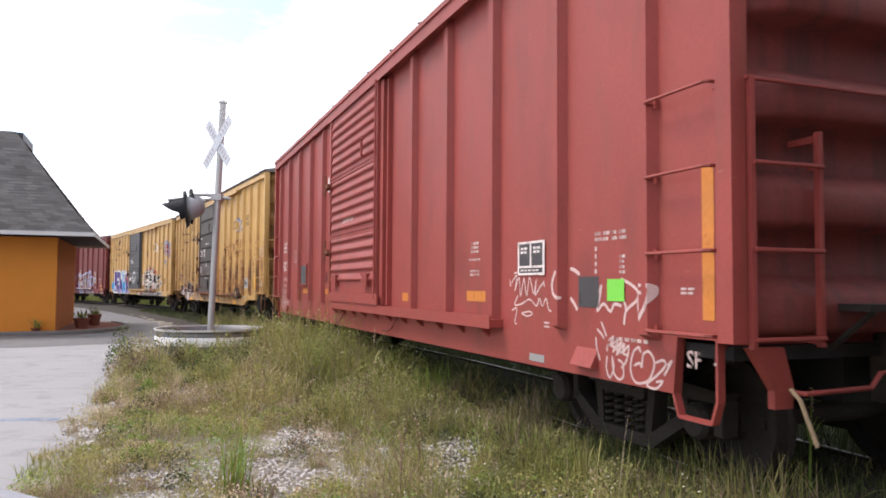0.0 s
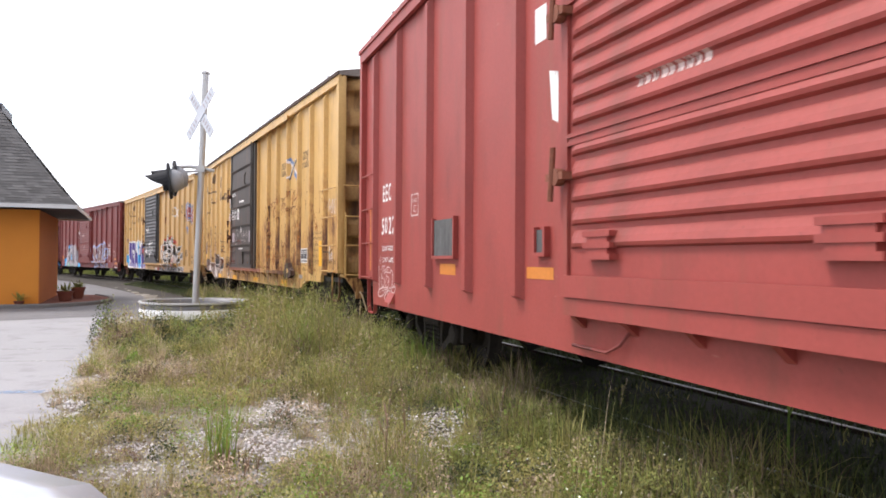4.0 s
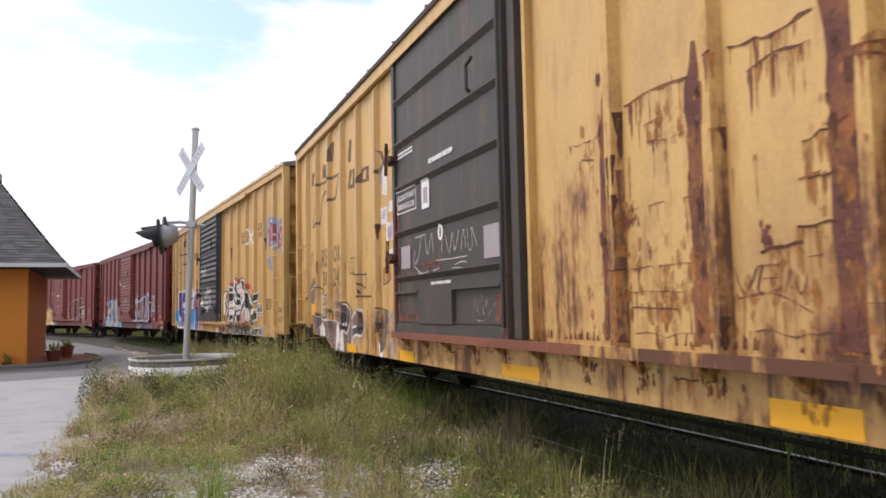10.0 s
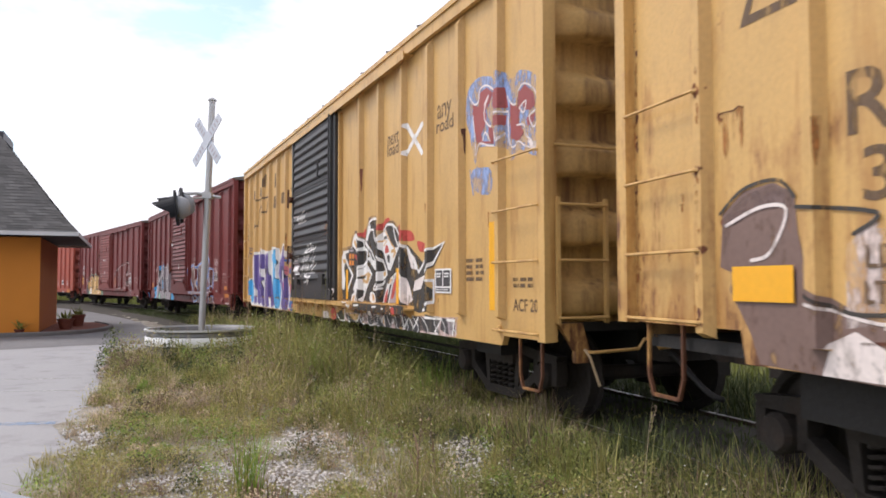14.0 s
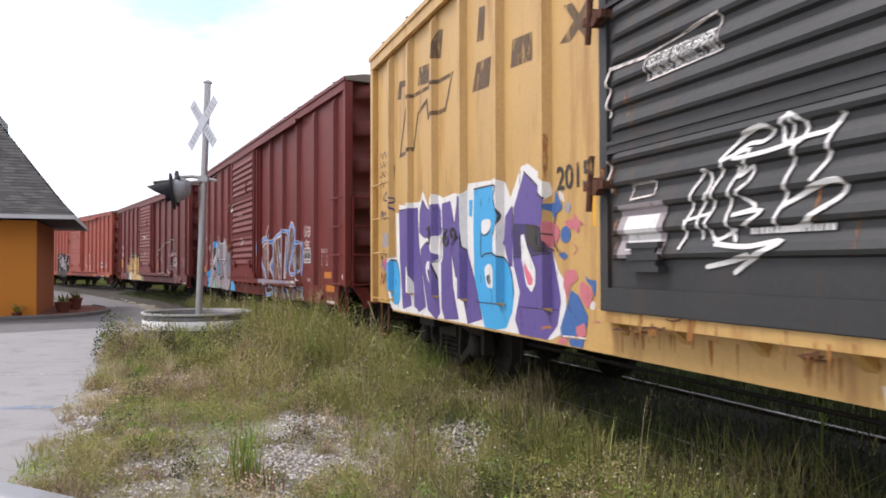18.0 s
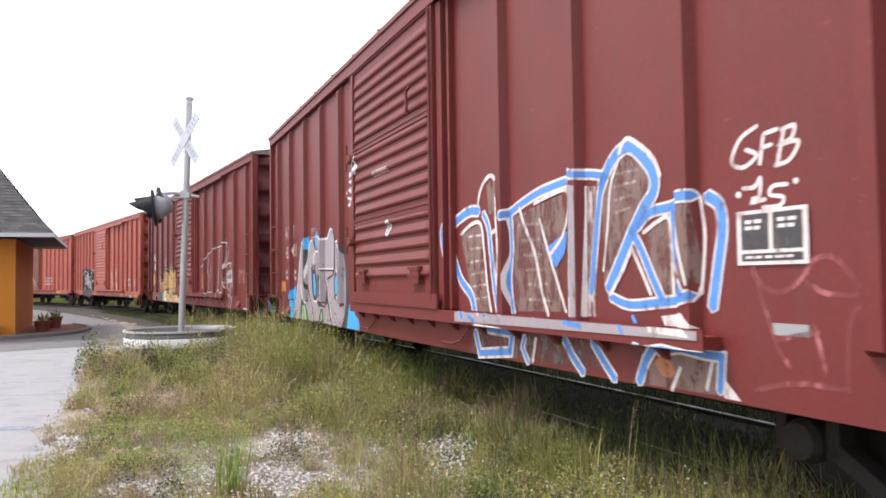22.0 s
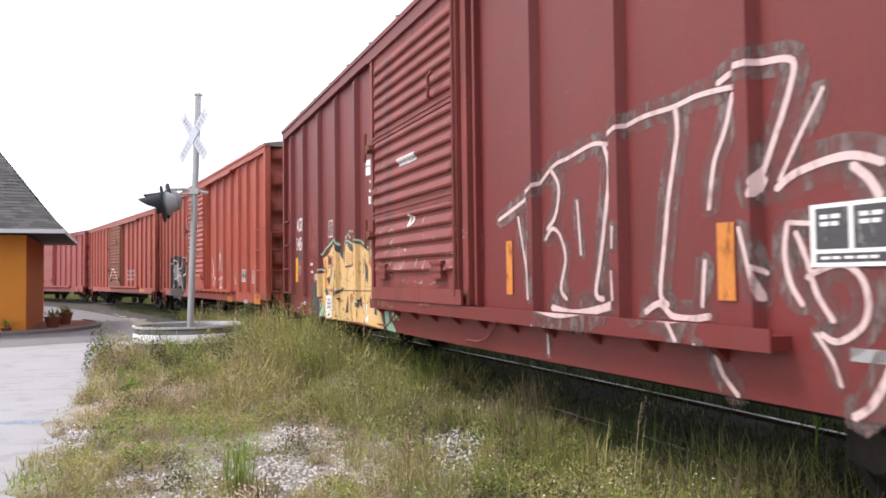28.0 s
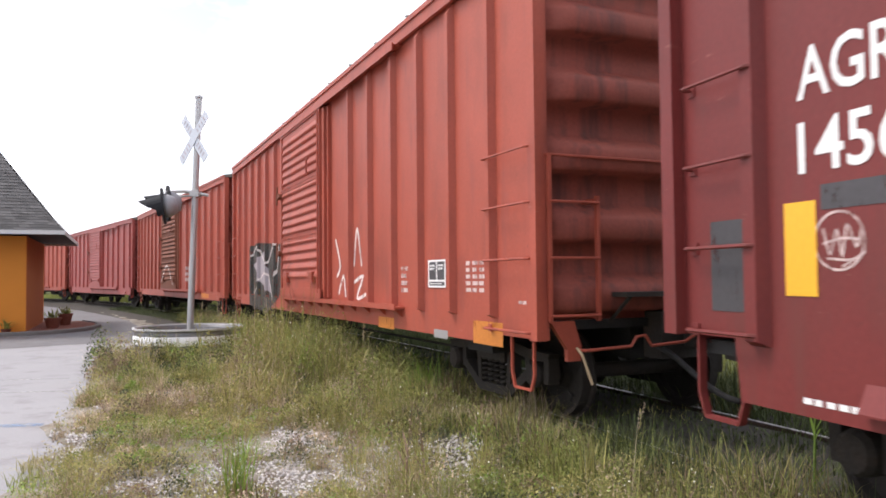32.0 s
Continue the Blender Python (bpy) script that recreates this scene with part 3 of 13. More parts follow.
def smooth_edge(pts, n=8):
    """Points along a rounded line through pts, a little uneven."""
    res = []
    for i in range(len(pts) - 1):
        p = [Vector(pts[max(0, min(len(pts) - 1, i + j))]) for j in (-1, 0, 1, 2)]
        for t in (x / n for x in range(n)):
            q = 0.5 * ((2 * p[1]) + (p[2] - p[0]) * t + (2 * p[0] - 5 * p[1] + 4 * p[2] - p[3]) * t * t + (3 * p[1] - p[0] - 3 * p[2] + p[3]) * t ** 3)
            res.append((q.x, q.y + 0.18 * noise.noise(Vector((q.x * 1.3, q.y * 1.3, 4.0)))))
    return res + [pts[-1]]


crossing_road()
tagged(new("track_bed", ribbon("track_bed", -95, 190, ((2.6, -0.148), (1.9, -0.05), (0.9, 0.06), (0.6, 0.095), (-0.64, 0.100), (-0.9, 0.06), (-1.9, 0.02), (-3.2, -0.148)), M["ballast"], wobble=0.06)),
       "dark weedy ballast and soil under the rails", "track bed", kind="structure")
tagged(new("far_verge", ribbon("far_verge", -95, 190, ((-3.1, -0.140), (-3.8, -0.10), (-9, -0.05), (-30, -0.06), (-60, -0.1)), M["far_soil"], wobble=0.1)),
       "dark weedy soil on the far side of the track", "soil", kind="structure")
for side in (0.7525, -0.7525):
    rail = empty("rail")
    tagged(rail, "rusty steel rail with a polished running top", "rail", "rails of the track", kind="structure")
    a = side
    part("rail_web", ribbon("rail_web", -95, 190, ((a + 0.07, RAIL - 0.15), (a + 0.07, RAIL - 0.13), (a + 0.012, RAIL - 0.12), (a + 0.012, RAIL - 0.05), (a + 0.036, RAIL - 0.035), (a + 0.036, RAIL - 0.008), (a - 0.036, RAIL - 0.008), (a - 0.036, RAIL - 0.035), (a - 0.012, RAIL - 0.05), (a - 0.012, RAIL - 0.12), (a - 0.07, RAIL - 0.13), (a - 0.07, RAIL - 0.15)), M["rail_side"]), None, rail)
    part("rail_head", ribbon("rail_head", -95, 190, ((a + 0.022, RAIL - 0.005), (a + 0.012, RAIL), (a - 0.012, RAIL), (a - 0.022, RAIL - 0.005)), M["steel"]), None, rail, "polished running surface")


# ---- boxcars ----
SIDE = 1.53               # half width at the side sheets
RIB = 0.07                # how far the side posts stand out
EAVE = 4.42


def side_outline(style):
    if style == "fishbelly":
        half = [(0, 0.83), (5.2, 0.83), (5.75, 1.0), (6.64, 1.0), (6.68, 1.18), (7.83, 1.18), (7.83, EAVE)]
    elif style == "straight":
        half = [(0, 0.86), (6.95, 0.86), (7.0, 0.95), (7.83, 0.95), (7.83, EAVE)]
    else:
        half = [(0, 0.77), (7.26, 0.79), (7.30, 1.13), (7.83, 1.13), (7.83, EAVE)]
    return half + [(-u, z) for u, z in half[:0:-1]]


def side_wall_mesh(style, mat):
    bm = bmesh.new()
    extrude_poly(bm, [(u, -SIDE, z) for u, z in side_outline(style)], (0, 0.06, 0))
    return finish(bm, "side_wall", mat, bevel=0.004)


def post_mesh(mat, z0, z1, w):
    """A pressed side post: a hat section, cut off aslant at its foot."""
    bm = bmesh.new()
    a, b = w / 2, w / 2 - 0.03
    y0, y1 = 0.0, -RIB
    lo = [(-a, y0, z0), (-b, y1, z0 + 0.03), (b, y1, z0 + 0.03), (a, y0, z0)]
    hi = [(-a, y0, z1), (-b, y1, z1 - 0.12), (b, y1, z1 - 0.12), (a, y0, z1)]
    v0, v1 = [bm.verts.new(p) for p in lo], [bm.verts.new(p) for p in hi]
    for i in range(3):
        bm.faces.new((v0[i], v0[i + 1], v1[i + 1], v1[i]))
    bm.faces.new(v0[::-1])
    bm.faces.new(v1)
    bm.faces.new((v0[3], v0[0], v1[0], v1[3]))
    return finish(bm, "side_post", mat)


def end_wall_mesh(mat, ribs):
    """Pressed end with tapering horizontal corrugations; faces +x."""
    bm = bmesh.new()
    z0, z1 = 1.08, EAVE
    ys = [-1.47, -1.36, -1.2, -0.9, 0, 0.9, 1.2, 1.36, 1.47]
    pitch = 0.60
    zs = [z0]
    prof = [0.0]
    for i in range(ribs):
        b = z0 + 0.075 + i * pitch
        for f, d in ((0.0, 0), (0.035, 0.85), (0.09, 1.0), (0.34, 1.0), (0.42, 0.85), (0.55, 0.12), (0.60, 0.0)):
            if b + f * pitch < z1 - 0.06:
                zs.append(b + f * pitch)
                prof.append(d)
    zs.append(z1)
    prof.append(0)
    grid = []
    for z, d in zip(zs, prof):
        row = []
        for y in ys:
            taper = min(1.0, (1.47 - abs(y)) / 0.27)
            row.append(bm.verts.new((7.64 + 0.20 * d * taper, y, z)))
        grid.append(row)
    for r, q in zip(grid, grid[1:]):
        for i in range(len(ys) - 1):
            bm.faces.new((r[i], r[i + 1], q[i + 1], q[i]))
    back = [bm.verts.new((7.60, y, z)) for y, z in ((-1.47, z0), (1.47, z0), (1.47, z1), (-1.47, z1))]
    bm.faces.new(back[::-1])
    return finish(bm, "end_wall", mat, smooth=True)


def ledge(d1):
    """End of the door track along the side, by the door's edge."""
    return d1 + {1.33: 3.75, 1.31: 3.60}.get(d1, 3.4)


def roof_mesh(mat):
    bm = bmesh.new()
    prof = [(-1.625, EAVE - 0.03), (-1.625, EAVE + 0.03), (-1.3, EAVE + 0.09), (0, EAVE + 0.21), (1.3, EAVE + 0.09), (1.625, EAVE + 0.03), (1.625, EAVE - 0.03)]
    extrude_poly(bm, [(-7.86, y, z) for y, z in prof], (15.72, 0, 0))
    for i in range(14):
        u = -7.2 + i * 1.108
        extrude_poly(bm, [(u, y, z + 0.03) for y, z in prof[1:-1]], (0.07, 0, 0))
    return finish(bm, "roof", mat)


def door_ribs(style):
    """Heights of the pressed ribs of a door, each with whether it is a double seam between two sheets."""
    if style == "panel":
        return [(1.26 + 2.94 * i / 6, False) for i in range(1, 6)]
    ribs = [(1.503 + 0.152 * k, False) for k in range(5)] + [(2.21, True)] + [(2.315 + 0.145 * k, False) for k in range(6)]
    return ribs + [(3.16, True)] + [(3.265 + 0.145 * k, False) for k in range(6)]


SHEET_RIB = ((-0.012, 0.05), (0.0, 0.080), (0.022, 0.088), (0.060, 0.074), (0.108, 0.05))     # height and depth: a sharp lower lip, a long slope above


def door_profile(style):
    z, d = [1.26], [0.05]
    for h, double in door_ribs(style):
        if style == "panel":
            pair = ((-0.05, 0.05), (0, 0.09), (0.02, 0.09), (0.025, 0.05))
        elif double:
            pair = ((-0.042, 0.05), (-0.040, 0.080), (0.040, 0.080), (0.042, 0.05))
        else:
            pair = SHEET_RIB
        for dz, dd in pair:
            z.append(h + dz)
            d.append(dd)
    return z, d


def door_rib_mesh(style, mat, w, double):
    bm = bmesh.new()
    if style == "panel":
        extrude_poly(bm, [(0, -0.048, -0.05), (0, -0.09, 0), (0, -0.09, 0.02), (0, -0.048, 0.025)], (w, 0, 0))
    elif double:
        box(bm, 0, w, -0.080, -0.048, -0.040, -0.014)
        box(bm, 0, w, -0.068, -0.048, -0.013, 0.013)
        box(bm, 0, w, -0.080, -0.048, 0.014, 0.040)
    else:
        # the pressing runs out to nothing at both ends
        rows = []
        for x, k in ((0.02, 0.0), (0.07, 0.75), (0.13, 1.0), (w - 0.13, 1.0), (w - 0.07, 0.75), (w - 0.02, 0.0)):
            rows.append([bm.verts.new((x, -0.0495 - (d - 0.05) * k, z)) for z, d in SHEET_RIB])
        for q, r in zip(rows, rows[1:]):
            for i in range(len(SHEET_RIB) - 1):
                bm.faces.new((q[i], r[i], r[i + 1], q[i + 1]))
    return finish(bm, "door_rib", mat)


def door_mesh(style, mat, d0, d1):
    """A sliding door in the plane y = 0, facing -y, from d0 to d1."""
    bm = bmesh.new()
    z0, z1 = 1.16, 4.28
    box(bm, d0, d1, -0.05, 0.04, z0, z1)
    return finish(bm, "door", mat)


def wheel_mesh():
    bm = bmesh.new()
    for sgn in (1, -1):
        prof = [(0.05, 0.60), (0.12, 0.63), (0.14, 0.70), (0.34, 0.725), (0.36, 0.68), (0.445, 0.68), (0.445, 0.705), (0.42, 0.72), (0.415, 0.815), (0.36, 0.815), (0.34, 0.76), (0.15, 0.775), (0.13, 0.83), (0.06, 0.83)]
        lathe(bm, [(r, sgn * h) for r, h in prof], 28, "Y")
    lathe(bm, [(0.085, -1.03), (0.085, -0.84), (0.075, -0.6), (0.075, 0.6), (0.085, 0.84), (0.085, 1.03)], 12, "Y")
    for sgn in (1, -1):        # lightening marks, so that turning shows
        for k in range(3):
            a = 2 * math.pi * k / 3
            c = Vector((0.25 * math.cos(a), sgn * 0.77, 0.25 * math.sin(a)))
            box(bm, c.x - 0.03, c.x + 0.03, c.y - 0.012, c.y + 0.012, c.z - 0.03, c.z + 0.03)
    return finish(bm, "wheelset", M["iron"])


def side_frame_mesh():
    """Cast truck side frame in the plane y = 0, facing -y."""
    bm = bmesh.new()
    t = (0, 0.12, 0)
    y = -0.06
    for sg in (1, -1):
        extrude_poly(bm, [(sg * a, y, b) for a, b in ((0.0, 0.60), (0.42, 0.60), (0.72, 0.545), (1.06, 0.55), (1.1, 0.62), (0.72, 0.65), (0.4, 0.70), (0.0, 0.70))], t)
        extrude_poly(bm, [(sg * a, y, b) for a, b in ((0.0, 0.13), (0.34, 0.13), (0.72, 0.36), (0.66, 0.43), (0.30, 0.22), (0.0, 0.22))], t)
        extrude_poly(bm, [(sg * a, y, b) for a, b in ((0.27, 0.2), (0.34, 0.2), (0.40, 0.62), (0.31, 0.62))], t)
        extrude_poly(bm, [(sg * a, y, b) for a, b in ((0.66, 0.36), (0.74, 0.34), (0.74, 0.57), (0.66, 0.57))], t)
        extrude_poly(bm, [(sg * a, y, b) for a, b in ((1.0, 0.34), (1.08, 0.34), (1.09, 0.57), (1.0, 0.57))], t)
        lathe(bm, [(0.02, -0.13), (0.10, -0.125), (0.125, -0.09), (0.125, 0.06), (0.02, 0.06)], 16, "Y", (sg * 0.87, 0, 0.42))
    return finish(bm, "side_frame", M["iron"])


def spring_mesh():
    bm = bmesh.new()
    for x in (-0.2, -0.07, 0.07, 0.2):
        pts = [(x + 0.052 * math.cos(a), 0.052 * math.sin(a) - 0.02, 0.225 + 0.26 * a / (2 * math.pi * 5)) for a in np.linspace(0, 2 * math.pi * 5, 41)]
        tube(bm, pts, 0.014, 5)
    box(bm, -0.3, 0.3, -0.09, 0.09, 0.485, 0.60)
    return finish(bm, "spring_nest", M["iron"])


SHARED = {}
SPEC = {}


def shared(key, make, *a):
    if key not in SHARED:
        SHARED[key] = make(*a)
    return SHARED[key]


def rung_mesh(mat, length):
    bm = bmesh.new()
    d = 0.085
    tube(bm, [(0, 0, 0), (0, -d + 0.02, 0), (0.02, -d, 0), (length - 0.02, -d, 0), (length, -d + 0.02, 0), (length, 0, 0)], 0.012, 6)
    for x in (0, length):
        box(bm, x - 0.03, x + 0.03, -0.012, 0.0, -0.035, 0.035)
    return finish(bm, "grab_iron", mat)


def stirrup_mesh(mat, z_top, deep):
    bm = bmesh.new()
    w = 0.19
    pts = [(-w, 0, z_top), (-w, 0, z_top - 0.40), (-w + 0.05, 0, z_top - 0.53), (w - 0.05, 0, z_top - 0.53), (w, 0, z_top - 0.40), (w, 0, z_top)]
    for a, b in zip(pts, pts[1:]):
        a, b = Vector(a), Vector(b)
        d = (b - a).normalized()
        n = Vector((d.z, 0, -d.x)) * 0.01
        extrude_poly(bm, [q + Vector((0, -deep / 2, 0)) for q in (a - n, b - n, b + n, a + n)], (0, deep, 0))
    return finish(bm, "stirrup_step", mat)


def bar_mesh(name, mat, length, round_bar):
    """A bar along +y from the origin, round, or a flat upright of that height."""
    bm = bmesh.new()
    if round_bar:
        tube(bm, [(-0.10, 0, 0), (0, 0, 0), (0, length, 0), (-0.10, length, 0)], 0.013, 6)
    else:
        box(bm, -0.018, 0.018, -0.016, 0.016, 0, length)
        for z in (0.04, length - 0.04):
            box(bm, -0.2, -0.018, -0.022, 0.022, z - 0.02, z + 0.02)
    return finish(bm, name, mat)


def end_ladder(car, mat, h, tall, apart):
    """Two uprights with rungs on an end, and a handrail across it; apart: the handrail stands free above the ladder."""
    x, y0, y1 = 7.86, -1.48, -1.0
    key = mat.name
    lad = part("end_ladder", shared(("stile", key, 2 if apart else 1 if tall else 4), bar_mesh, "end_ladder", mat, 1.06 if apart else 1.47 if tall else 1.40, False), None, car, at=h @ pose(x, y0, 1.10))
    part("inner_stile", shared(("stile", key, 3 if tall else 2), bar_mesh, "inner_stile", mat, 1.20 if tall else 1.06, False), None, lad, at=pose(0, y1 - y0, 0))
    for z in (0.05, 0.53, 1.00):
        part("rung", shared(("bar", key, 1), bar_mesh, "rung", mat, y1 - y0, True), None, lad, at=pose(0.03, 0, z))
    part("handrail", shared(("bar", key, 2), bar_mesh, "handrail", mat, 1.9 if tall else 1.5, True), None, lad, at=pose(0.0, -0.03, 1.50 if apart else 1.46 if tall else 1.39))


def brake_wheel(parent, mat, flip):
    k = part("brake_wheel", brake_mesh(mat), None, parent, "hand brake wheel on the end wall")
    if flip:
        k.matrix_basis = pose(0, 0, 0, 0, 0, 180)


def brake_mesh(mat):
    bm = bmesh.new()
    c = Vector((8.02, -0.35, 2.35))
    ring = [c + Vector((0, 0.27 * math.cos(a), 0.27 * math.sin(a))) for a in np.linspace(0, 2 * math.pi, 25)]
    tube(bm, ring, 0.018, 6, cap=False)
    for k in range(5):
        a = 2 * math.pi * k / 5
        tube(bm, [c, c + Vector((0, 0.27 * math.cos(a), 0.27 * math.sin(a)))], 0.012, 5)
    lathe(bm, [(0.05, -0.28), (0.16, -0.26), (0.16, -0.12), (0.05, -0.08), (0.05, 0.03)], 14, "X", c)
    return finish(bm, "brake_wheel", mat)


def platform_mesh(mat):
    bm = bmesh.new()
    box(bm, 7.72, 8.05, -0.85, 0.35, 1.30, 1.34)
    for y in (-0.8, 0.3):
        tube(bm, [(7.74, y, 1.08), (8.03, y, 1.30)], 0.018, 5)
    return finish(bm, "brake_platform", mat)


def coupler_mesh(length):
    bm = bmesh.new()
    L = length
    box(bm, 7.3, 7.8 + L - 0.28, -0.085, 0.085, 0.72, 0.90)
    extrude_poly(bm, [(7.8 + L - 0.3, y, 0.66) for y in (-0.10, 0.10)] + [(7.8 + L - 0.12, 0.2, 0.66), (7.8 + L + 0.05, 0.19, 0.66), (7.8 + L + 0.07, 0.12, 0.66), (7.8 + L - 0.05, 0.05, 0.66), (7.8 + L - 0.06, -0.05, 0.66), (7.8 + L + 0.06, -0.06, 0.66), (7.8 + L + 0.08, -0.15, 0.66), (7.8 + L - 0.1, -0.19, 0.66)], (0, 0, 0.28))
    box(bm, 7.62, 7.86, -0.34, 0.34, 0.62, 1.04)
    return finish(bm, "coupler", M["iron"])


def hose_mesh(length):
    bm = bmesh.new()
    L = length
    pts = [(7.8 + (L + 0.02) * f, -0.32 + 0.06 * f, 0.72 - 0.36 * math.sin(math.pi * min(1, f * 1.0) * 0.5) ** 1.5) for f in np.linspace(0, 1, 9)]
    tube(bm, pts, 0.026, 8)
    return finish(bm, "air_hose", M["black"], smooth=True)


def uncoupling_lever_mesh(mat):
    bm = bmesh.new()
    tube(bm, [(7.84, -1.20, 0.86), (7.92, -1.18, 0.86), (7.96, -0.75, 0.88), (7.98, -0.70, 0.96), (7.99, -0.62, 0.97), (8.0, -0.56, 0.88), (8.0, -0.2, 0.90), (8.05, -0.05, 1.0)], 0.015, 6)
    if mat is M["blue_bar"]:
        tube(bm, [(7.90, -1.25, 1.0), (7.93, -1.22, 0.90), (7.98, -1.18, 0.78), (8.04, -0.6, 0.77), (8.10, -0.1, 0.78)], 0.024, 6)
    return finish(bm, "uncoupling_lever", mat)


def bracket_mesh(mat, low):
    bm = bmesh.new()
    extrude_poly(bm, [(-0.03, 0, low - 0.09), (-0.03, -0.10, low - 0.002), (-0.03, 0, low - 0.002)], (0.06, 0, 0))
    return finish(bm, "track_bracket", mat)


def boxcar(name, label, paint, posts, door, door_style, door_mat, sill, front_gap, rear_gap, post_w=0.15, trim=None, track_mat=None, rod=None, lever=None, eave=4.42):
    """A boxcar; its middle at the origin, rail tops at z = 0, front towards +x, the lot side at -y."""
    global EAVE
    EAVE = eave
    car = empty(name)
    SPEC[car.name] = (posts, post_w, door, door_style, eave)
    tagged(car, label, "boxcar", "boxcars of the train")
    trim = trim or paint
    track_mat = track_mat or paint
    key = "%s %.2f" % (paint.name, eave)
    half = pose(0, 0, 0, 0, 0, 180)
    wall = shared(("wall", sill, key), side_wall_mesh, sill, paint)
    part("side_wall", wall, None, car)
    part("side_wall", wall, None, car, at=half)
    # ends take darker paint than the sides, with the gap's shade in it
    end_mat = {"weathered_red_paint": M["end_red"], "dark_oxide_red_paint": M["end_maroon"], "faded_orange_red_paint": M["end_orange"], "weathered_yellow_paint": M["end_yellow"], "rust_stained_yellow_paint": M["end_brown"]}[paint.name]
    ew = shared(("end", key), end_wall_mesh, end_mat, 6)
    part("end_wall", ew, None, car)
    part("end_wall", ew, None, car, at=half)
    part("roof", shared(("roof", eave), roof_mesh, M["roofing"]), None, car, "dull grey-brown ribbed steel roof")
    for sg in (-1, 1):
        bm = bmesh.new()
        box(bm, -7.868, 7.868, sg * 1.619 - 0.012, sg * 1.619 + 0.012, EAVE - 0.034, EAVE + 0.022)
        part("eave_trim", bm, M["rail_side"] if paint is M["yellow_rust"] else paint, car, bevel=0.004)
        bm = bmesh.new()
        box(bm, -7.85, 7.85, sg * (SIDE + 0.055) - 0.025, sg * (SIDE + 0.055) + 0.025, EAVE - 0.17, EAVE - 0.03)
        part("top_chord", bm, paint, car, bevel=0.006)
    for sx in (1, -1):
        for sy in (1, -1):
            bm = bmesh.new()
            zb = {"fishbelly": 1.18, "straight": 0.95}.get(sill, 1.13)
            box(bm, sx * 7.79 - 0.06, sx * 7.79 + 0.06, sy * (SIDE + 0.005) - 0.07, sy * (SIDE + 0.005) + 0.03, zb - 0.003, EAVE - 0.06)
            part("corner_post", bm, paint, car, bevel=0.02)
    # floor and underframe
    bm = bmesh.new()
    box(bm, -7.69, 7.69, -SIDE + 0.07, SIDE - 0.07, 1.02, 1.10)
    under = part("underframe", bm, M["black"], car, "grimy black floor and underframe")

    def beam(name, *a):
        bm = bmesh.new()
        box(bm, *a)
        return finish(bm, name, M["black"])
    for u in (-4.6, -3.0, -1.5, 0, 1.5, 3.0, 4.6):
        part("cross_bearer", shared(("bearer",), beam, "cross_bearer", -0.05, 0.05, -SIDE + 0.08, SIDE - 0.08, 0.84, 1.018), None, under, at=pose(u, 0, 0))
    part("centre_sill", shared(("sill",), beam, "centre_sill", -7.4, 7.4, -0.32, 0.32, 0.70, 1.016), None, under)
    for u in (-6.225, 6.225):
        part("body_bolster", shared(("bolster",), beam, "body_bolster", -0.275, 0.275, -1.3, 1.3, 0.72, 1.014), None, under, at=pose(u, 0, 0))
    bm = bmesh.new()
    lathe(bm, [(0.05, -0.5), (0.2, -0.46), (0.22, 0), (0.2, 0.46), (0.05, 0.5)], 14, "X", (-1.9, 0.85, 0.66))
    box(bm, -2.2, -2.15, 0.6, 1.1, 0.62, 0.9)
    box(bm, -1.65, -1.6, 0.6, 1.1, 0.62, 0.9)
    part("air_tank", bm, M["black"], car)
    bm = bmesh.new()
    tube(bm, [(-4.8, -0.62, 0.60), (4.8, -0.62, 0.58)], 0.018, 5)
    for u in (-4.8, 0, 4.8):
        tube(bm, [(u, -0.62, 0.60), (u, -0.62, 0.86)], 0.014, 5)
    part("brake_rod", bm, M["iron"], car)
    # side posts, both sides
    pm = shared(("post", key, post_w, sill), post_mesh, paint, 1.10 if sill != "fishbelly" else 1.12, EAVE - 0.14, post_w)
    for u in posts:
        stained = paint.name == "rust_stained_yellow_paint" and u > 2
        near_post = shared(("post", "stained", post_w, sill), post_mesh, M["yellow_post"], 1.12, EAVE - 0.14, post_w) if stained else pm
        part("side_post", near_post, None, car, at=pose(u, -SIDE, 0))
        part("side_post", pm, None, car, at=pose(-u, SIDE, 0, 0, 0, 180))
    # doors
    d0, d1 = door
    dm = shared(("door", door_style, door_mat.name, d0, d1), door_mesh, door_style, door_mat, d0, d1)
    near = part("door", dm, None, car, "closed sliding door with pressed horizontal ribs", at=pose(0, -SIDE - 0.055, 0))
    away = part("door", dm, None, car, at=pose(0, SIDE + 0.055, 0, 0, 0, 180))
    def bar(*a):
        bm = bmesh.new()
        box(bm, *a)
        return finish(bm, "door_frame", door_mat)
    for k, a in enumerate(((d0, d0 + 0.09, -0.075, -0.048, 1.16, 4.28), (d1 - 0.09, d1, -0.075, -0.048, 1.16, 4.28), (d0 + 0.09, d1 - 0.09, -0.073, -0.048, 1.16, 1.26), (d0 + 0.09, d1 - 0.09, -0.073, -0.048, 4.20, 4.28))):
        fm = shared(("door frame", door_mat.name, d0, k), bar, *a)
        for d in (near, away):
            part("door_frame", fm, None, d)
    for z, double in door_ribs(door_style):
        rm = shared(("rib", door_style, door_mat.name, d0, d1, double), door_rib_mesh, door_style, door_mat, d1 - d0 - 0.18, double)
        for d in (near, away):
            part("door_rib", rm, None, d, at=pose(d0 + 0.09, 0, z))
    if door_style != "panel":
        bm = bmesh.new()
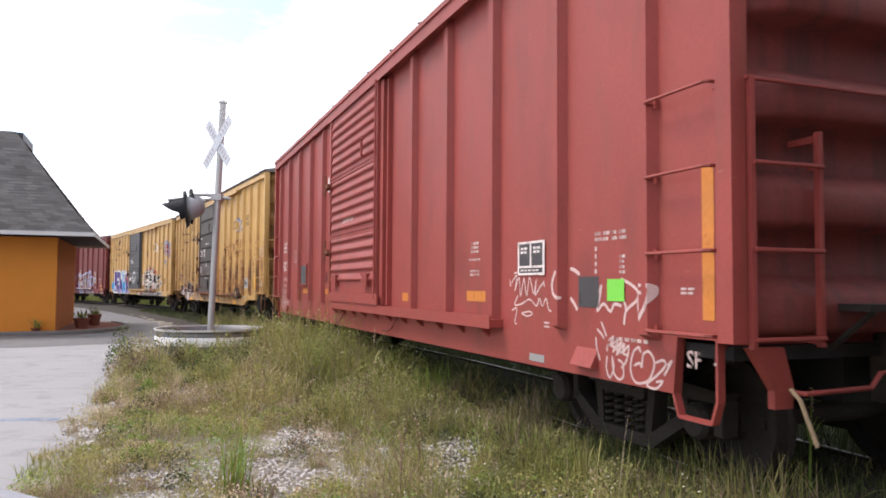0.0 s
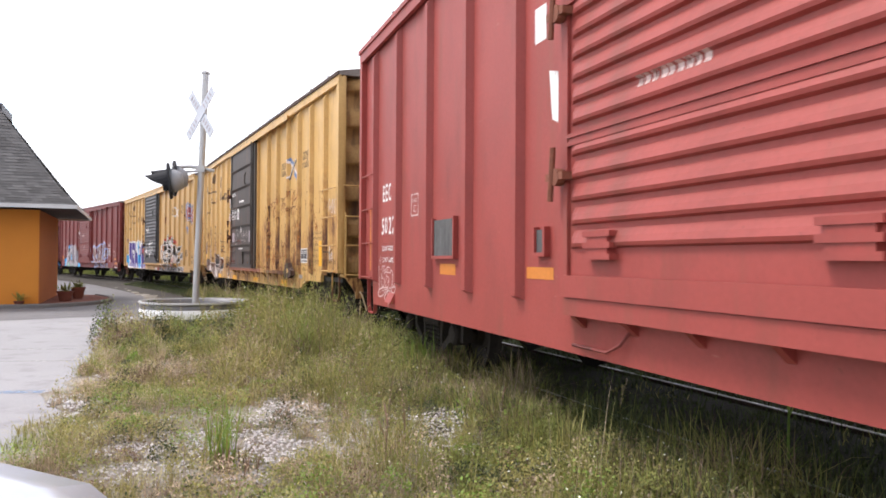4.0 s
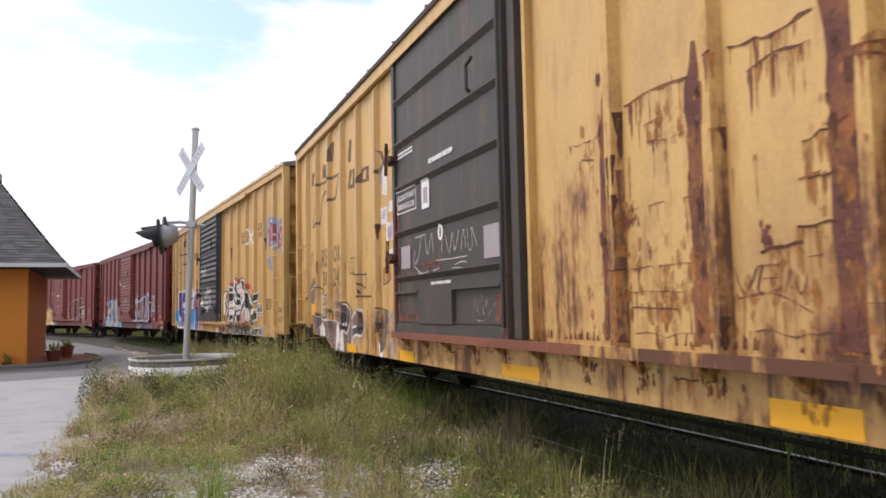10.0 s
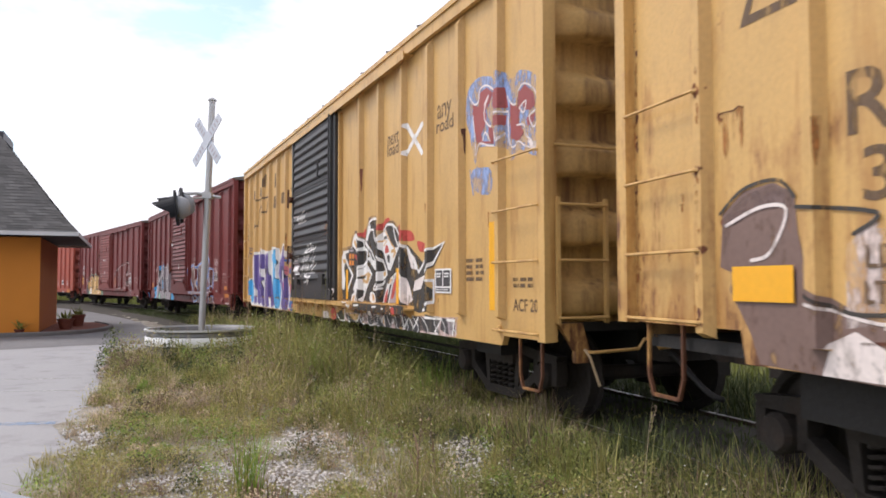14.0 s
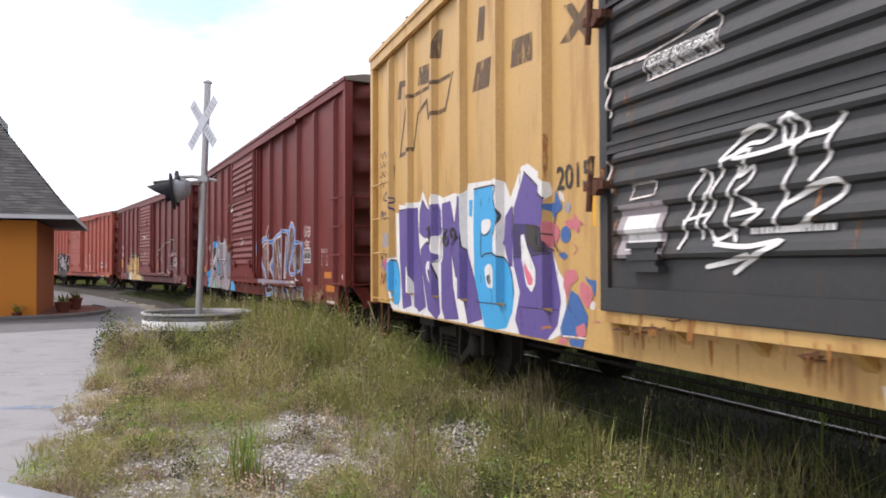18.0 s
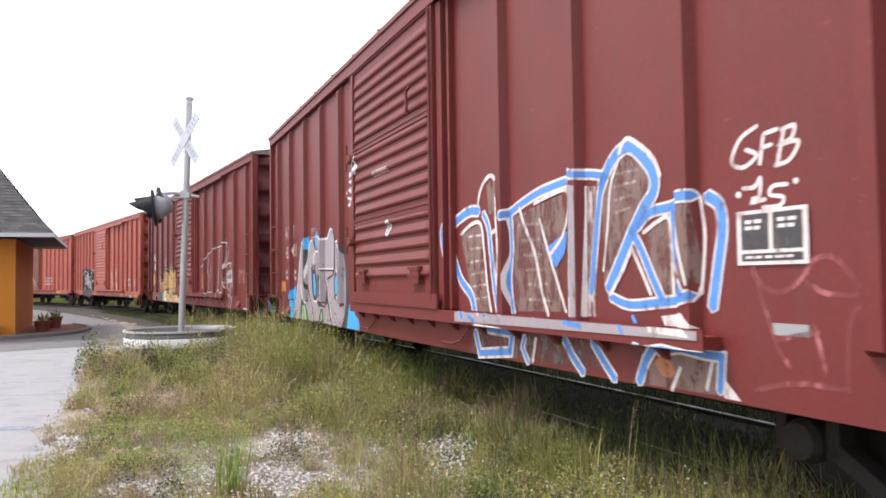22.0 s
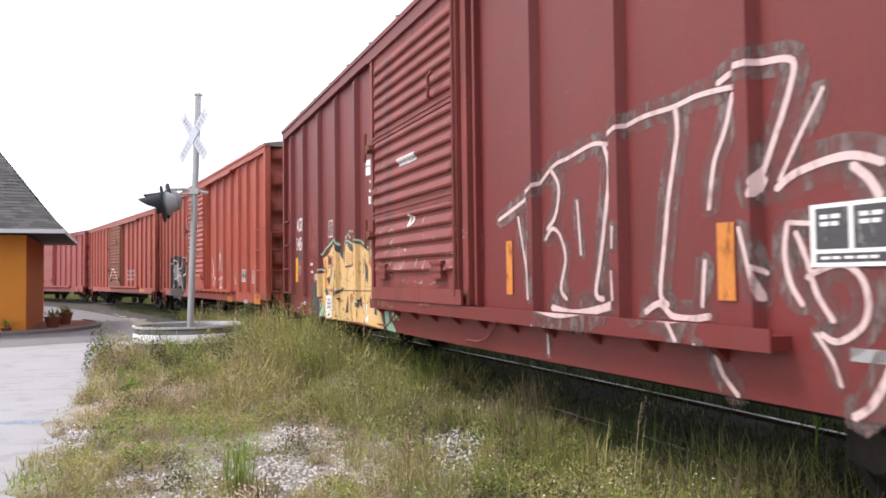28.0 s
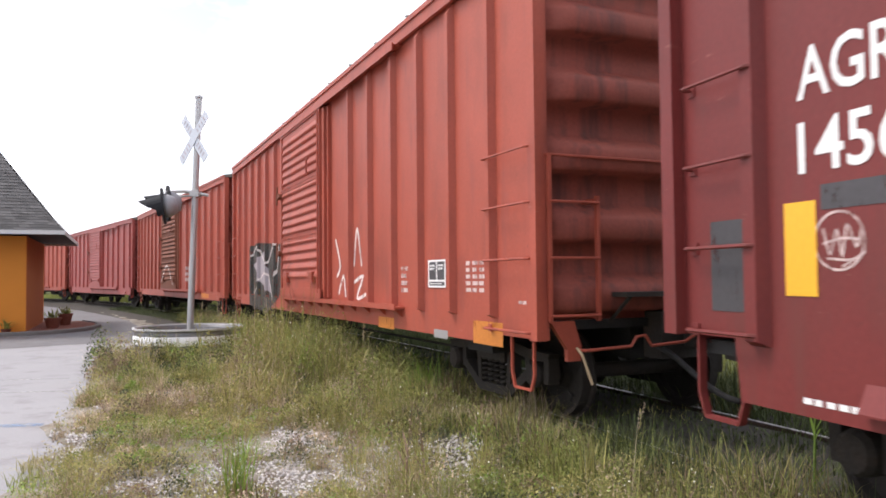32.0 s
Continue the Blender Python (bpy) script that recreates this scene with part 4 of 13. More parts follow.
        box(bm, d0 + 0.07, d1 + 0.10, -0.098, -0.072, 1.172, 1.315)
        part("door_foot_bar", bm, door_mat, near, bevel=0.006)
    for sg in (0, 180):
        bm = bmesh.new()
        y = -SIDE
        low = 1.05 if sill == "red" else 1.095
        bare_from = d1 + 1.0 if door_style == "panel" else ledge(d1)
        box(bm, d0 - 0.10, bare_from, y - 0.13, y + 0.0, low + 0.01, 1.13)
        box(bm, d0 - 0.10, bare_from, y - 0.135, y - 0.12, low, 1.165)
        for k in range(11):
            u = d0 + 0.1 + k * (d1 + 3.2 - d0) / 10
            steel = M["yellow_post"] if door_style == "panel" else paint
            part("track_bracket", shared(("bracket", steel.name, low), bracket_mesh, steel, low), None, car, at=pose(0, 0, 0, 0, 0, sg) @ pose(u, y, 0))
        part("door_track", bm, track_mat, car, "rusty door sill track", at=pose(0, 0, 0, 0, 0, sg), bevel=0.004)
        if door_style == "panel":
            bm = bmesh.new()
            box(bm, bare_from, ledge(d1), y - 0.13, y + 0.0, low + 0.01, 1.13)
            box(bm, bare_from, ledge(d1), y - 0.135, y - 0.12, low, 1.165)
            part("door_track", bm, M["yellow_post"], car, "rusted yellow end of the door track", at=pose(0, 0, 0, 0, 0, sg), bevel=0.004)
        bm = bmesh.new()
        box(bm, d0 - 0.10, ledge(d1), y - 0.14, y, EAVE - 0.19, EAVE - 0.175)
        box(bm, d0 - 0.10, ledge(d1), y - 0.145, y - 0.13, EAVE - 0.25, EAVE - 0.16)
        part("door_rail", bm, paint, car, at=pose(0, 0, 0, 0, 0, sg))
    # door frame posts and lock bars
    for a, w, out in ((d1 + 0.03, 0.12, 0.095), (d1 + 0.21, 0.05, 0.06), (d0 - 0.14, 0.10, 0.075)):
        bm = bmesh.new()
        box(bm, a, a + w, -SIDE - out, -SIDE, 1.17, EAVE - 0.26)
        part("door_post", bm, door_mat if out == 0.095 else paint, car, bevel=0.008)
    y = -SIDE - 0.15
    bm = bmesh.new()
    tube(bm, [(d1 - 0.045, y, 1.25), (d1 - 0.045, y, 4.2)], 0.016, 6)
    part("lock_rod", bm, door_mat, near, at=pose(0, SIDE + 0.055, 0))
    for u, z in () if door_style == "panel" else ((d0 + 0.52, 1.42), (d1 - 0.5, 1.42)):
        bm = bmesh.new()
        for dz in (0, 0.07, 0.14):
            box(bm, u - 0.16, u + 0.16, y - 0.02, y + 0.07, z + dz, z + dz + 0.035)
        box(bm, u - 0.12, u + 0.12, y - 0.01, y + 0.06, z + 0.035, z + 0.14)
        part("roller_bracket", bm, door_mat, near, at=pose(0, SIDE + 0.055, 0), bevel=0.006)
    for z in (1.95, 3.05):
        bm = bmesh.new()
        box(bm, d0 - 0.10, d0 + 0.14, y - 0.045, y + 0.05, z, z + 0.05)
        tube(bm, [(d0 - 0.02, y - 0.05, z - 0.14), (d0 + 0.02, y - 0.05, z + 0.22)], 0.022, 6)
        lathe(bm, [(0.01, -0.03), (0.06, -0.03), (0.06, 0.03), (0.01, 0.03)], 10, "Y", (d0 + 0.03, y - 0.02, z + 0.02))
        part("door_lock", bm, rod or M["rust_red"], near, "rusty door latch", at=pose(0, SIDE + 0.055, 0))
    if door_style == "panel":
        bm = bmesh.new()
        box(bm, d0 + 0.85, d0 + 1.76, -0.088, -0.049, 1.265, 1.60)
        part("kick_plate", bm, door_mat, near, bevel=0.006)
        for a, b in ((d0 + 0.10, d0 + 0.85), (d0 + 1.76, d1 - 0.10)):
            bm = bmesh.new()
            box(bm, a, b, -0.095, -0.049, 1.575, 1.60)
            box(bm, a, b, -0.062, -0.049, 1.275, 1.295)
            part("kick_rail", bm, door_mat, near)
    bm = bmesh.new()
    u, z = d1 - 0.55, 3.35
    tube(bm, [(u, y - 0.02, z - 0.12), (u + 0.02, y - 0.06, z - 0.1), (u + 0.02, y - 0.06, z + 0.1), (u + 0.14, y - 0.06, z + 0.13)], 0.018, 6)
    part("door_handle", bm, door_mat, near, at=pose(0, SIDE + 0.055, 0))
    # grab irons, stirrups, ladders at the corners
    reach = 0.57 if sill == "red" else 0.80
    rung = shared(("rung", key), rung_mesh, trim, reach)
    zb = {"fishbelly": 1.18, "straight": 0.98}.get(sill, 1.13)
    stir = shared(("stirrup", trim.name, sill), stirrup_mesh, M["yellow_post"] if "yellow" in key else trim, zb + 0.06, 0.05 if sill == "red" else 0.024)
    for sx in (1, -1):
        for sy in (0, 180):
            h = pose(0, 0, 0, 0, 0, sy)
            u0 = (7.12 if sill == "red" else 6.94) if sx > 0 else (-7.63 if sill == "red" else -7.74)
            for z in (zb + 0.03, 1.63, 2.10, 2.57):
                part("grab_iron", rung, None, car, at=h @ pose(u0, -SIDE - (0.02 if 0 < u0 < 7.2 else 0.0), z))
            part("stirrup_step", stir, None, car, at=h @ pose(sx * 7.44, -SIDE + 0.03, 0))
    for sy in (0, 180):
        h = pose(0, 0, 0, 0, 0, sy)
        end_ladder(car, trim, h, sill == "red", "yellow" in key)
        bm = bmesh.new()
        extrude_poly(bm, [(7.74, y, z) for y, z in ((-1.44, 1.10), (-1.27, 0.86), (-1.27, 0.76), (-1.14, 0.76), (-1.13, 0.88), (-1.20, 1.10))], (0.05, 0, 0))
        part("lever_bracket", bm, M["yellow_post"] if "yellow" in key else trim, car, at=h, bevel=0.004)
        part("uncoupling_lever", shared(("lever", (lever or trim).name), uncoupling_lever_mesh, lever or trim), None, car, at=h)
    brake_wheel(car, M["brake_yellow"] if "yellow" in key else M["iron"], not (lever is not None))
    part("brake_platform", shared(("platform",), platform_mesh, M["iron"]), None, car)
    for gap, sy in ((front_gap, 0), (rear_gap, 180)):
        L = gap / 2 - 0.04
        h = pose(0, 0, 0, 0, 0, sy)
        part("coupler", shared(("coupler", gap), coupler_mesh, L), None, car, at=h @ pose(0, 0, 0.12))
        part("air_hose", shared(("hose", gap), hose_mesh, L), None, car, at=h @ pose(0, 0, 0.12))
        bm = bmesh.new()
        tube(bm, [(7.85, -1.22, 0.88), (7.90, -1.20, 0.82), (7.95, -1.14, 0.58)], 0.012, 6)
        part("lever_handle", bm, M["blue_bar"] if lever is M["blue_bar"] else M["hose_white"], car, "tan painted lever handle hanging down", at=h)
    if sill == "red":
        for u in (6.3, -6.3):
            for sy in (0, 180):
                bm = bmesh.new()
                extrude_poly(bm, [(u - 0.14, -SIDE, 0.85), (u - 0.14, -SIDE - 0.06, 0.855), (u - 0.14, -SIDE - 0.06, 0.865), (u - 0.14, -SIDE, 0.99)], (0.28, 0, 0))
                part("jacking_pad", bm, paint, car, at=pose(0, 0, 0, 0, 0, sy), bevel=0.004)
        for pts in (((1.88, 1.04), (1.86, 0.95), (1.77, 0.89), (1.59, 0.845), (1.19, 0.83)), ((-0.88, 1.02), (-0.95, 0.90), (-1.10, 0.84), (-1.62, 0.835))):
            bm = bmesh.new()
            tube(bm, [(u, -SIDE - (0.05 if 0 < k < len(pts) - 1 else 0.0), z) for k, (u, z) in enumerate(pts)], 0.011, 6)
            part("sill_grab_bar", bm, M["end_red"], car)
    # trucks
    for sx in (1, -1):
        tr = empty("truck")
        tr.parent = car
        tr.matrix_basis = pose(sx * 6.06, 0, RAIL)
        for sy in (0, 180):
            h = pose(0, 0, 0, 0, 0, sy)
            part("side_frame", shared(("frame",), side_frame_mesh), None, tr, at=h @ pose(0, -1.0, 0))
            part("spring_nest", shared(("spring",), spring_mesh), None, tr, at=h @ pose(0, -1.0, 0))
        bm = bmesh.new()
        box(bm, -0.2, 0.2, -0.9, 0.9, 0.48, 0.70)
        part("bolster", bm, M["iron"], tr, bevel=0.02)
        for x in (-0.865, 0.865):
            w = part("wheelset", shared(("wheel",), wheel_mesh), None, tr, at=pose(x, 0, 0.42))
            WHEELSETS.append(w)
    return car


WHEELSETS = []
BRICK_POSTS = (7.06, 5.95, 4.78, 3.65, 2.52, -2.47, -3.58, -4.75, -5.95, -7.09)
RED_POSTS = (7.17, 6.03, 4.86, 3.73, 2.60, -2.47, -3.58, -4.75, -5.95, -7.09)
BOX_POSTS = (6.98, 6.10, 5.25, 4.40, 3.50, 2.62, -2.55, -3.44, -4.33, -5.20, -6.10, -6.95)
RED_DOOR, DARK_DOOR, WORN_DOOR, BOX_DOOR = (-1.56, 1.31), (-1.56, 1.33), (-1.46, 1.33), (-1.58, 1.30)
CARS = [
    boxcar("boxcar", "brick-red steel boxcar with white stencils and small graffiti tags", M["red"], BRICK_POSTS, RED_DOOR, "ribbed", M["red"], "red", 1.42, 1.42),
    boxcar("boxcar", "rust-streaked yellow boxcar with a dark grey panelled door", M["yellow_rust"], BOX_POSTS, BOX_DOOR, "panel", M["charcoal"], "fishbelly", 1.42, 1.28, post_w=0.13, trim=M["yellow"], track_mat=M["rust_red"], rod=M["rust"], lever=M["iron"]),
    boxcar("boxcar", "yellow boxcar with a slate grey door and purple graffiti", M["yellow"], BOX_POSTS, BOX_DOOR, "ribbed", M["slate"], "straight", 1.28, 1.60, post_w=0.13, rod=M["rust"]),
    boxcar("boxcar", "dark red boxcar with blue outlined and grey graffiti letters", M["maroon"], RED_POSTS, DARK_DOOR, "ribbed", M["maroon"], "red", 1.60, 1.89, eave=4.47),
    boxcar("boxcar", "dark red boxcar with pink outline graffiti and a cream graffiti panel", M["maroon"], RED_POSTS, WORN_DOOR, "ribbed", M["worn_maroon"], "red", 1.89, 1.81, lever=M["blue_bar"], eave=4.45),
    boxcar("boxcar", "faded orange-red boxcar with small white tags", M["orange_red"], BOX_POSTS, BOX_DOOR, "ribbed", M["orange_red"], "straight", 1.81, 1.13, post_w=0.13, eave=4.48),
    boxcar("boxcar", "orange-red boxcar with a grey door", M["orange_red"], BOX_POSTS, BOX_DOOR, "ribbed", M["rust_red"], "straight", 1.13, 1.38, post_w=0.13),
    boxcar("boxcar", "dark red boxcar far up the line", M["red"], RED_POSTS, RED_DOOR, "ribbed", M["red"], "red", 1.38, 1.38),
    boxcar("boxcar", "dark red boxcar behind the station house", M["orange_red"], BOX_POSTS, BOX_DOOR, "ribbed", M["orange_red"], "straight", 1.38, 1.38, post_w=0.13),
    # never in view: coupled ahead to shade the first car's front end
    boxcar("boxcar", "unseen brick-red boxcar added ahead of the first", M["red"], RED_POSTS, RED_DOOR, "ribbed", M["red"], "red", 1.42, 1.42),
]


def placard_board(car, u0, u1, v0, v1):
    """A wooden board in a steel frame on the car side."""
    y = -SIDE
    bm = bmesh.new()
    box(bm, u0 + 0.02, u1 - 0.02, y - 0.028, y, v0 + 0.02, v1 - 0.02)
    board = part("placard_board", bm, M["plywood"], car, "weathered grey wooden placard board")
    for a in ((u0, u1, v0, v0 + 0.03), (u0, u0 + 0.03, v0 + 0.03, v1), (u1 - 0.03, u1, v0 + 0.03, v1)):
        bm = bmesh.new()
        box(bm, a[0], a[1], y - 0.05, y, a[2], a[3])
        part("board_frame", bm, M["red"], board, bevel=0.004)


placard_board(CARS[0], -4.58, -3.90, 1.42, 1.84)
placard_board(CARS[0], -2.16, -1.96, 1.44, 1.66)


def track_stop(car, u):
    """Rusted roller carriage left at the end of the door track, with a paper tag."""
    y = -SIDE - 0.14
    bm = bmesh.new()
    extrude_poly(bm, [(u - 0.16, y, 1.02), (u - 0.20, y, 1.16), (u - 0.12, y, 1.30), (u + 0.05, y, 1.33), (u + 0.13, y, 1.22), (u + 0.30, y, 1.18), (u + 0.32, y, 1.08), (u + 0.10, y, 1.03)], (0, 0.09, 0))
    stop = part("track_stop", bm, M["rail_side"], car, "rust-black roller carriage on the door track", bevel=0.012)
    bm = bmesh.new()
    box(bm, u + 0.03, u + 0.12, y - 0.006, y - 0.001, 1.13, 1.21)
    part("tag", bm, M["cream"], stop)


track_stop(CARS[1], 4.75)


from mathutils.geometry import tessellate_polygon


# ---- paint, stencils and graffiti on the car sides ----
def glyphs(string):
    """Triangles of a string in the built-in font, 1 high, from the origin; and its width."""
    cu = bpy.data.curves.new("lettering", "FONT")
    cu.body, cu.size, cu.resolution_u, cu.fill_mode = string, 1.0, 3, "FRONT"
    cu.offset = 0.014
    ob = new("lettering", cu)
    me = ob.evaluated_get(bpy.context.evaluated_depsgraph_get()).to_mesh()
    me.calc_loop_triangles()
    co = [v.co.copy() for v in me.vertices]
    tris = [[(co[i].x, co[i].y) for i in t.vertices] for t in me.loop_triangles]
    ob.to_mesh_clear()
    bpy.data.objects.remove(ob)
    bpy.data.curves.remove(cu)
    top = max(p[1] for t in tris for p in t)
    left = min(p[0] for t in tris for p in t)
    tris = [[((x - left) / top, y / top) for x, y in t] for t in tris]
    return tris, max(p[0] for t in tris for p in t)


def smooth_line(pts, closed=False, n=5):
    """A rounded line through the points."""
    k = len(pts)
    if k < 3:
        return list(pts)
    res = []
    for i in range(k if closed else k - 1):
        p = [Vector(pts[(i + j) % k] if closed else pts[max(0, min(k - 1, i + j))]) for j in (-1, 0, 1, 2)]
        for t in (x / n for x in range(n)):
            res.append(tuple(0.5 * ((2 * p[1]) + (p[2] - p[0]) * t + (2 * p[0] - 5 * p[1] + 4 * p[2] - p[3]) * t * t + (3 * p[1] - p[0] - 3 * p[2] + p[3]) * t ** 3)))
    if not closed:
        res.append(tuple(pts[-1]))
    return res


def clip(poly, axis, at, keep_less):
    res = []
    for i, p in enumerate(poly):
        q = poly[(i + 1) % len(poly)]
        a, b = p[axis] - at, q[axis] - at
        if keep_less:
            a, b = -a, -b
        if a >= 0:
            res.append(p)
        if (a > 0 > b) or (a < 0 < b):
            f = a / (a - b)
            res.append((p[0] + (q[0] - p[0]) * f, p[1] + (q[1] - p[1]) * f))
    return res


class Art:
    """Collects flat painted shapes in side coordinates (along, up) and lays them on the posts, sheets and door of a car's lot side."""

    def __init__(self, car):
        self.car = car
        self.posts, self.post_w, self.door, self.style, self.eave = SPEC[car.name]
        self.shapes = []
        self.shift = 0.0
        d0, d1 = self.door
        cuts = {d0 - 0.1, d0, d0 + 0.09, d1 - 0.09, d1, d1 + 0.03, d1 + 0.15, ledge(d1)}
        for u in self.posts:
            a, b = self.post_w / 2, self.post_w / 2 - 0.03
            cuts |= {u - a, u - b, u + b, u + a}
        self.ucuts = sorted(cuts)
        self.prof = door_profile(self.style)

    def depth(self, u, v):
        d0, d1 = self.door
        if d0 - 0.1 <= u <= ledge(d1) and 1.05 <= v <= 1.165:
            return SIDE + 0.137
        if d0 <= u <= d1 and 1.165 < v < 4.28:
            if u < d0 + 0.09 or u > d1 - 0.09:
                return SIDE + 0.055 + 0.075
            return SIDE + 0.055 + float(np.interp(v, self.prof[0], self.prof[1]))
        if d1 + 0.03 <= u <= d1 + 0.15 and v > 1.165:
            return SIDE + 0.095
        if 1.13 < v < self.eave - 0.2:
            for p in self.posts:
                e = abs(u - p)
                if e < self.post_w / 2:
                    return SIDE + RIB * min(1.0, (self.post_w / 2 - e) / 0.03)
        return SIDE

    def fill(self, mat, pts, layer=0, smooth=False):
        if smooth:
            pts = smooth_line(pts, True)
        v3 = [Vector((x, y, 0)) for x, y in pts]
        from_tess = tessellate_polygon([v3])
        self.shapes.append((mat, layer, [[tuple(v3[i][:2]) for i in t] for t in from_tess]))

    def line(self, mat, w, pts, layer=0, smooth=True):
        """A stroke of even width with mitred bends and slightly rounded ends."""
        pts = [Vector(p) for p in (smooth_line(pts) if smooth else pts)]
        pts = [p for k, p in enumerate(pts) if k == 0 or (p - pts[k - 1]).length > 1e-4]
        if len(pts) < 2:
            return
        head, tail = (pts[0] - pts[1]).normalized(), (pts[-1] - pts[-2]).normalized()
        left, right = [pts[0] + head * w * 0.35], [pts[0] + head * w * 0.35]
        for i, p in enumerate(pts):
            a = (p - pts[i - 1]).normalized() if i else -head
            b = (pts[i + 1] - p).normalized() if i < len(pts) - 1 else tail
            m = a + b
            m = m.normalized() if m.length > 0.3 else b
            n = Vector((-m.y, m.x)) * w / 2 / max(0.55, m.dot(b))
            left.append(p + n)
            right.append(p - n)
        left.append(pts[-1] + tail * w * 0.35)
        right.append(pts[-1] + tail * w * 0.35)
        tris = []
        for i in range(len(left) - 1):
            for t in ((left[i], right[i], right[i + 1]), (left[i], right[i + 1], left[i + 1])):
                if abs((t[1] - t[0]).cross(t[2] - t[0])) > 1e-9:
                    tris.append([tuple(q) for q in t])
        self.shapes.append((mat, layer, tris))

    def rect(self, mat, u0, u1, v0, v1, layer=0):
        self.shapes.append((mat, layer, [[(u0, v0), (u1, v0), (u1, v1)], [(u0, v0), (u1, v1), (u0, v1)]]))

    def bars(self, mat, u0, u1, v0, v1, rows, cols, layer=0):
        for r in range(rows):
            for c in range(cols):
                w, h = (u1 - u0) / cols, (v1 - v0) / rows
                cut = 0.25 * ((r * 7 + c * 5) % 3) / 3
                self.rect(mat, u0 + c * w, u0 + (c + 0.82 - cut) * w, v0 + (r + 0.2) * h, v0 + (r + 0.8) * h, layer)

    def text(self, string, mat, u, v, h, layer=0, width=0):
        tris, w = glyphs(string)
        k = width / w if width else h
        self.shapes.append((mat, layer, [[(u + x * k, v + y * h) for x, y in t] for t in tris]))

    def disc(self, mat, u, v, ru, rv, layer=0):
        k = 16
        ring = [(u + ru * math.cos(2 * math.pi * i / k), v + rv * math.sin(2 * math.pi * i / k)) for i in range(k)]
        self.shapes.append((mat, layer, [[(u, v), ring[i], ring[(i + 1) % k]] for i in range(k)]))

    def stencil(self, frame_mat, dark, u0, u1, v0, v1, k=5):
        """The two-panel inspection stencil in a frame."""
        w, h = u1 - u0, v1 - v0
        self.rect(frame_mat, u0, u1, v0, v1, k)
        self.rect(dark, u0 + 0.07 * w, u0 + 0.47 * w, v0 + 0.28 * h, v1 - 0.07 * h, k + 1)
        self.rect(dark, u0 + 0.53 * w, u1 - 0.07 * w, v0 + 0.28 * h, v1 - 0.07 * h, k + 1)
        self.rect(dark, u0 + 0.07 * w, u1 - 0.07 * w, v0 + 0.07 * h, v0 + 0.21 * h, k + 1)
        self.bars(frame_mat, u0 + 0.13 * w, u0 + 0.4 * w, v0 + 0.62 * h, v0 + 0.85 * h, 2, 2, k + 2)
        self.bars(frame_mat, u0 + 0.6 * w, u0 + 0.88 * w, v0 + 0.62 * h, v0 + 0.85 * h, 2, 2, k + 2)
        self.bars(frame_mat, u0 + 0.13 * w, u0 + 0.85 * w, v0 + 0.10 * h, v0 + 0.18 * h, 1, 5, k + 2)

    def plate(self, mat, u0, u1, v0, v1):
        """The boxed clearance mark PLATE C."""
        t = 0.018
        for a in ((u0, u1, v0, v0 + t), (u0, u1, v1 - t, v1), (u0, u0 + t, v0, v1), (u1 - t, u1, v0, v1)):
            self.rect(mat, *a, 0)
        w, h = u1 - u0, v1 - v0
        self.text("PLATE", mat, u0 + 0.16 * w, v0 + 0.62 * h, 0.16 * h, 0, 0.68 * w)
        self.text("C", mat, u0 + 0.36 * w, v0 + 0.18 * h, 0.32 * h, 0, 0.28 * w)

    def each(self, name, label):
        """Every shape so far as a part of its own."""
        shapes = self.shapes
        for s in shapes:
            self.shapes = [s]
            self.done(name, label)

    def done(self, name, label):
        verts, faces, idx, mats = [], [], [], []
        for mat, layer, tris in self.shapes:
            if mat not in mats:
                mats.append(mat)
            for tri in tris:
                self.lay([(p[0] + self.shift, p[1]) for p in tri] if self.shift else tri, layer, verts, faces, idx, mats.index(mat))
        me = bpy.data.meshes.new(name)
        me.from_pydata(verts, [], faces)
        for m in mats:
            me.materials.append(M[m])
        me.polygons.foreach_set("material_index", idx)
        ob = part(name, me, None, self.car, label)
        if name in ("stencil_lettering", "door_chalk", "rust_patch", "graffiti_tag", "pasted_paper"):
            tagged(ob, kind="stuff")
        self.shapes = []

    def lay(self, tri, layer, verts, faces, idx, mi):
        lo, hi = min(p[0] for p in tri), max(p[0] for p in tri)
        cuts = [c for c in self.ucuts if lo + 1e-5 < c < hi - 1e-5]
        d0, d1 = self.door
        strips, rest = [], list(tri)
        for c in cuts:
            strips.append(clip(rest, 0, c, True))
            rest = clip(rest, 0, c, False)
        strips.append(rest)
        for s in strips:
            if len(s) < 3:
                continue
            mid = sum(p[0] for p in s) / len(s)
            vc = [1.05, 1.165] if d0 - 0.1 < mid < ledge(d1) else []
            if any(abs(mid - p) < self.post_w / 2 for p in self.posts):
                vc = sorted(vc + [1.13])
            if d0 + 0.09 < mid < d1 - 0.09:
                vc = vc + self.prof[0]
            b0, b1 = min(p[1] for p in s), max(p[1] for p in s)
            r2 = s
            cells = []
            for c in [c for c in vc if b0 + 1e-5 < c < b1 - 1e-5]:
                cells.append(clip(r2, 1, c, True))
                r2 = clip(r2, 1, c, False)
                if len(r2) < 3:
                    break
            cells.append(r2)
            for f in cells:
                if len(f) < 3:
                    continue
                cu, cv = sum(p[0] for p in f) / len(f), sum(p[1] for p in f) / len(f)
                base = len(verts)
                for u, v in f:
                    d = self.depth(u + (cu - u) * 0.002, v + (cv - v) * 0.002)
                    verts.append((u, -d - 0.003 - 0.0016 * layer, v))
                faces.append(list(range(base, base + len(f))))
                idx.append(mi)


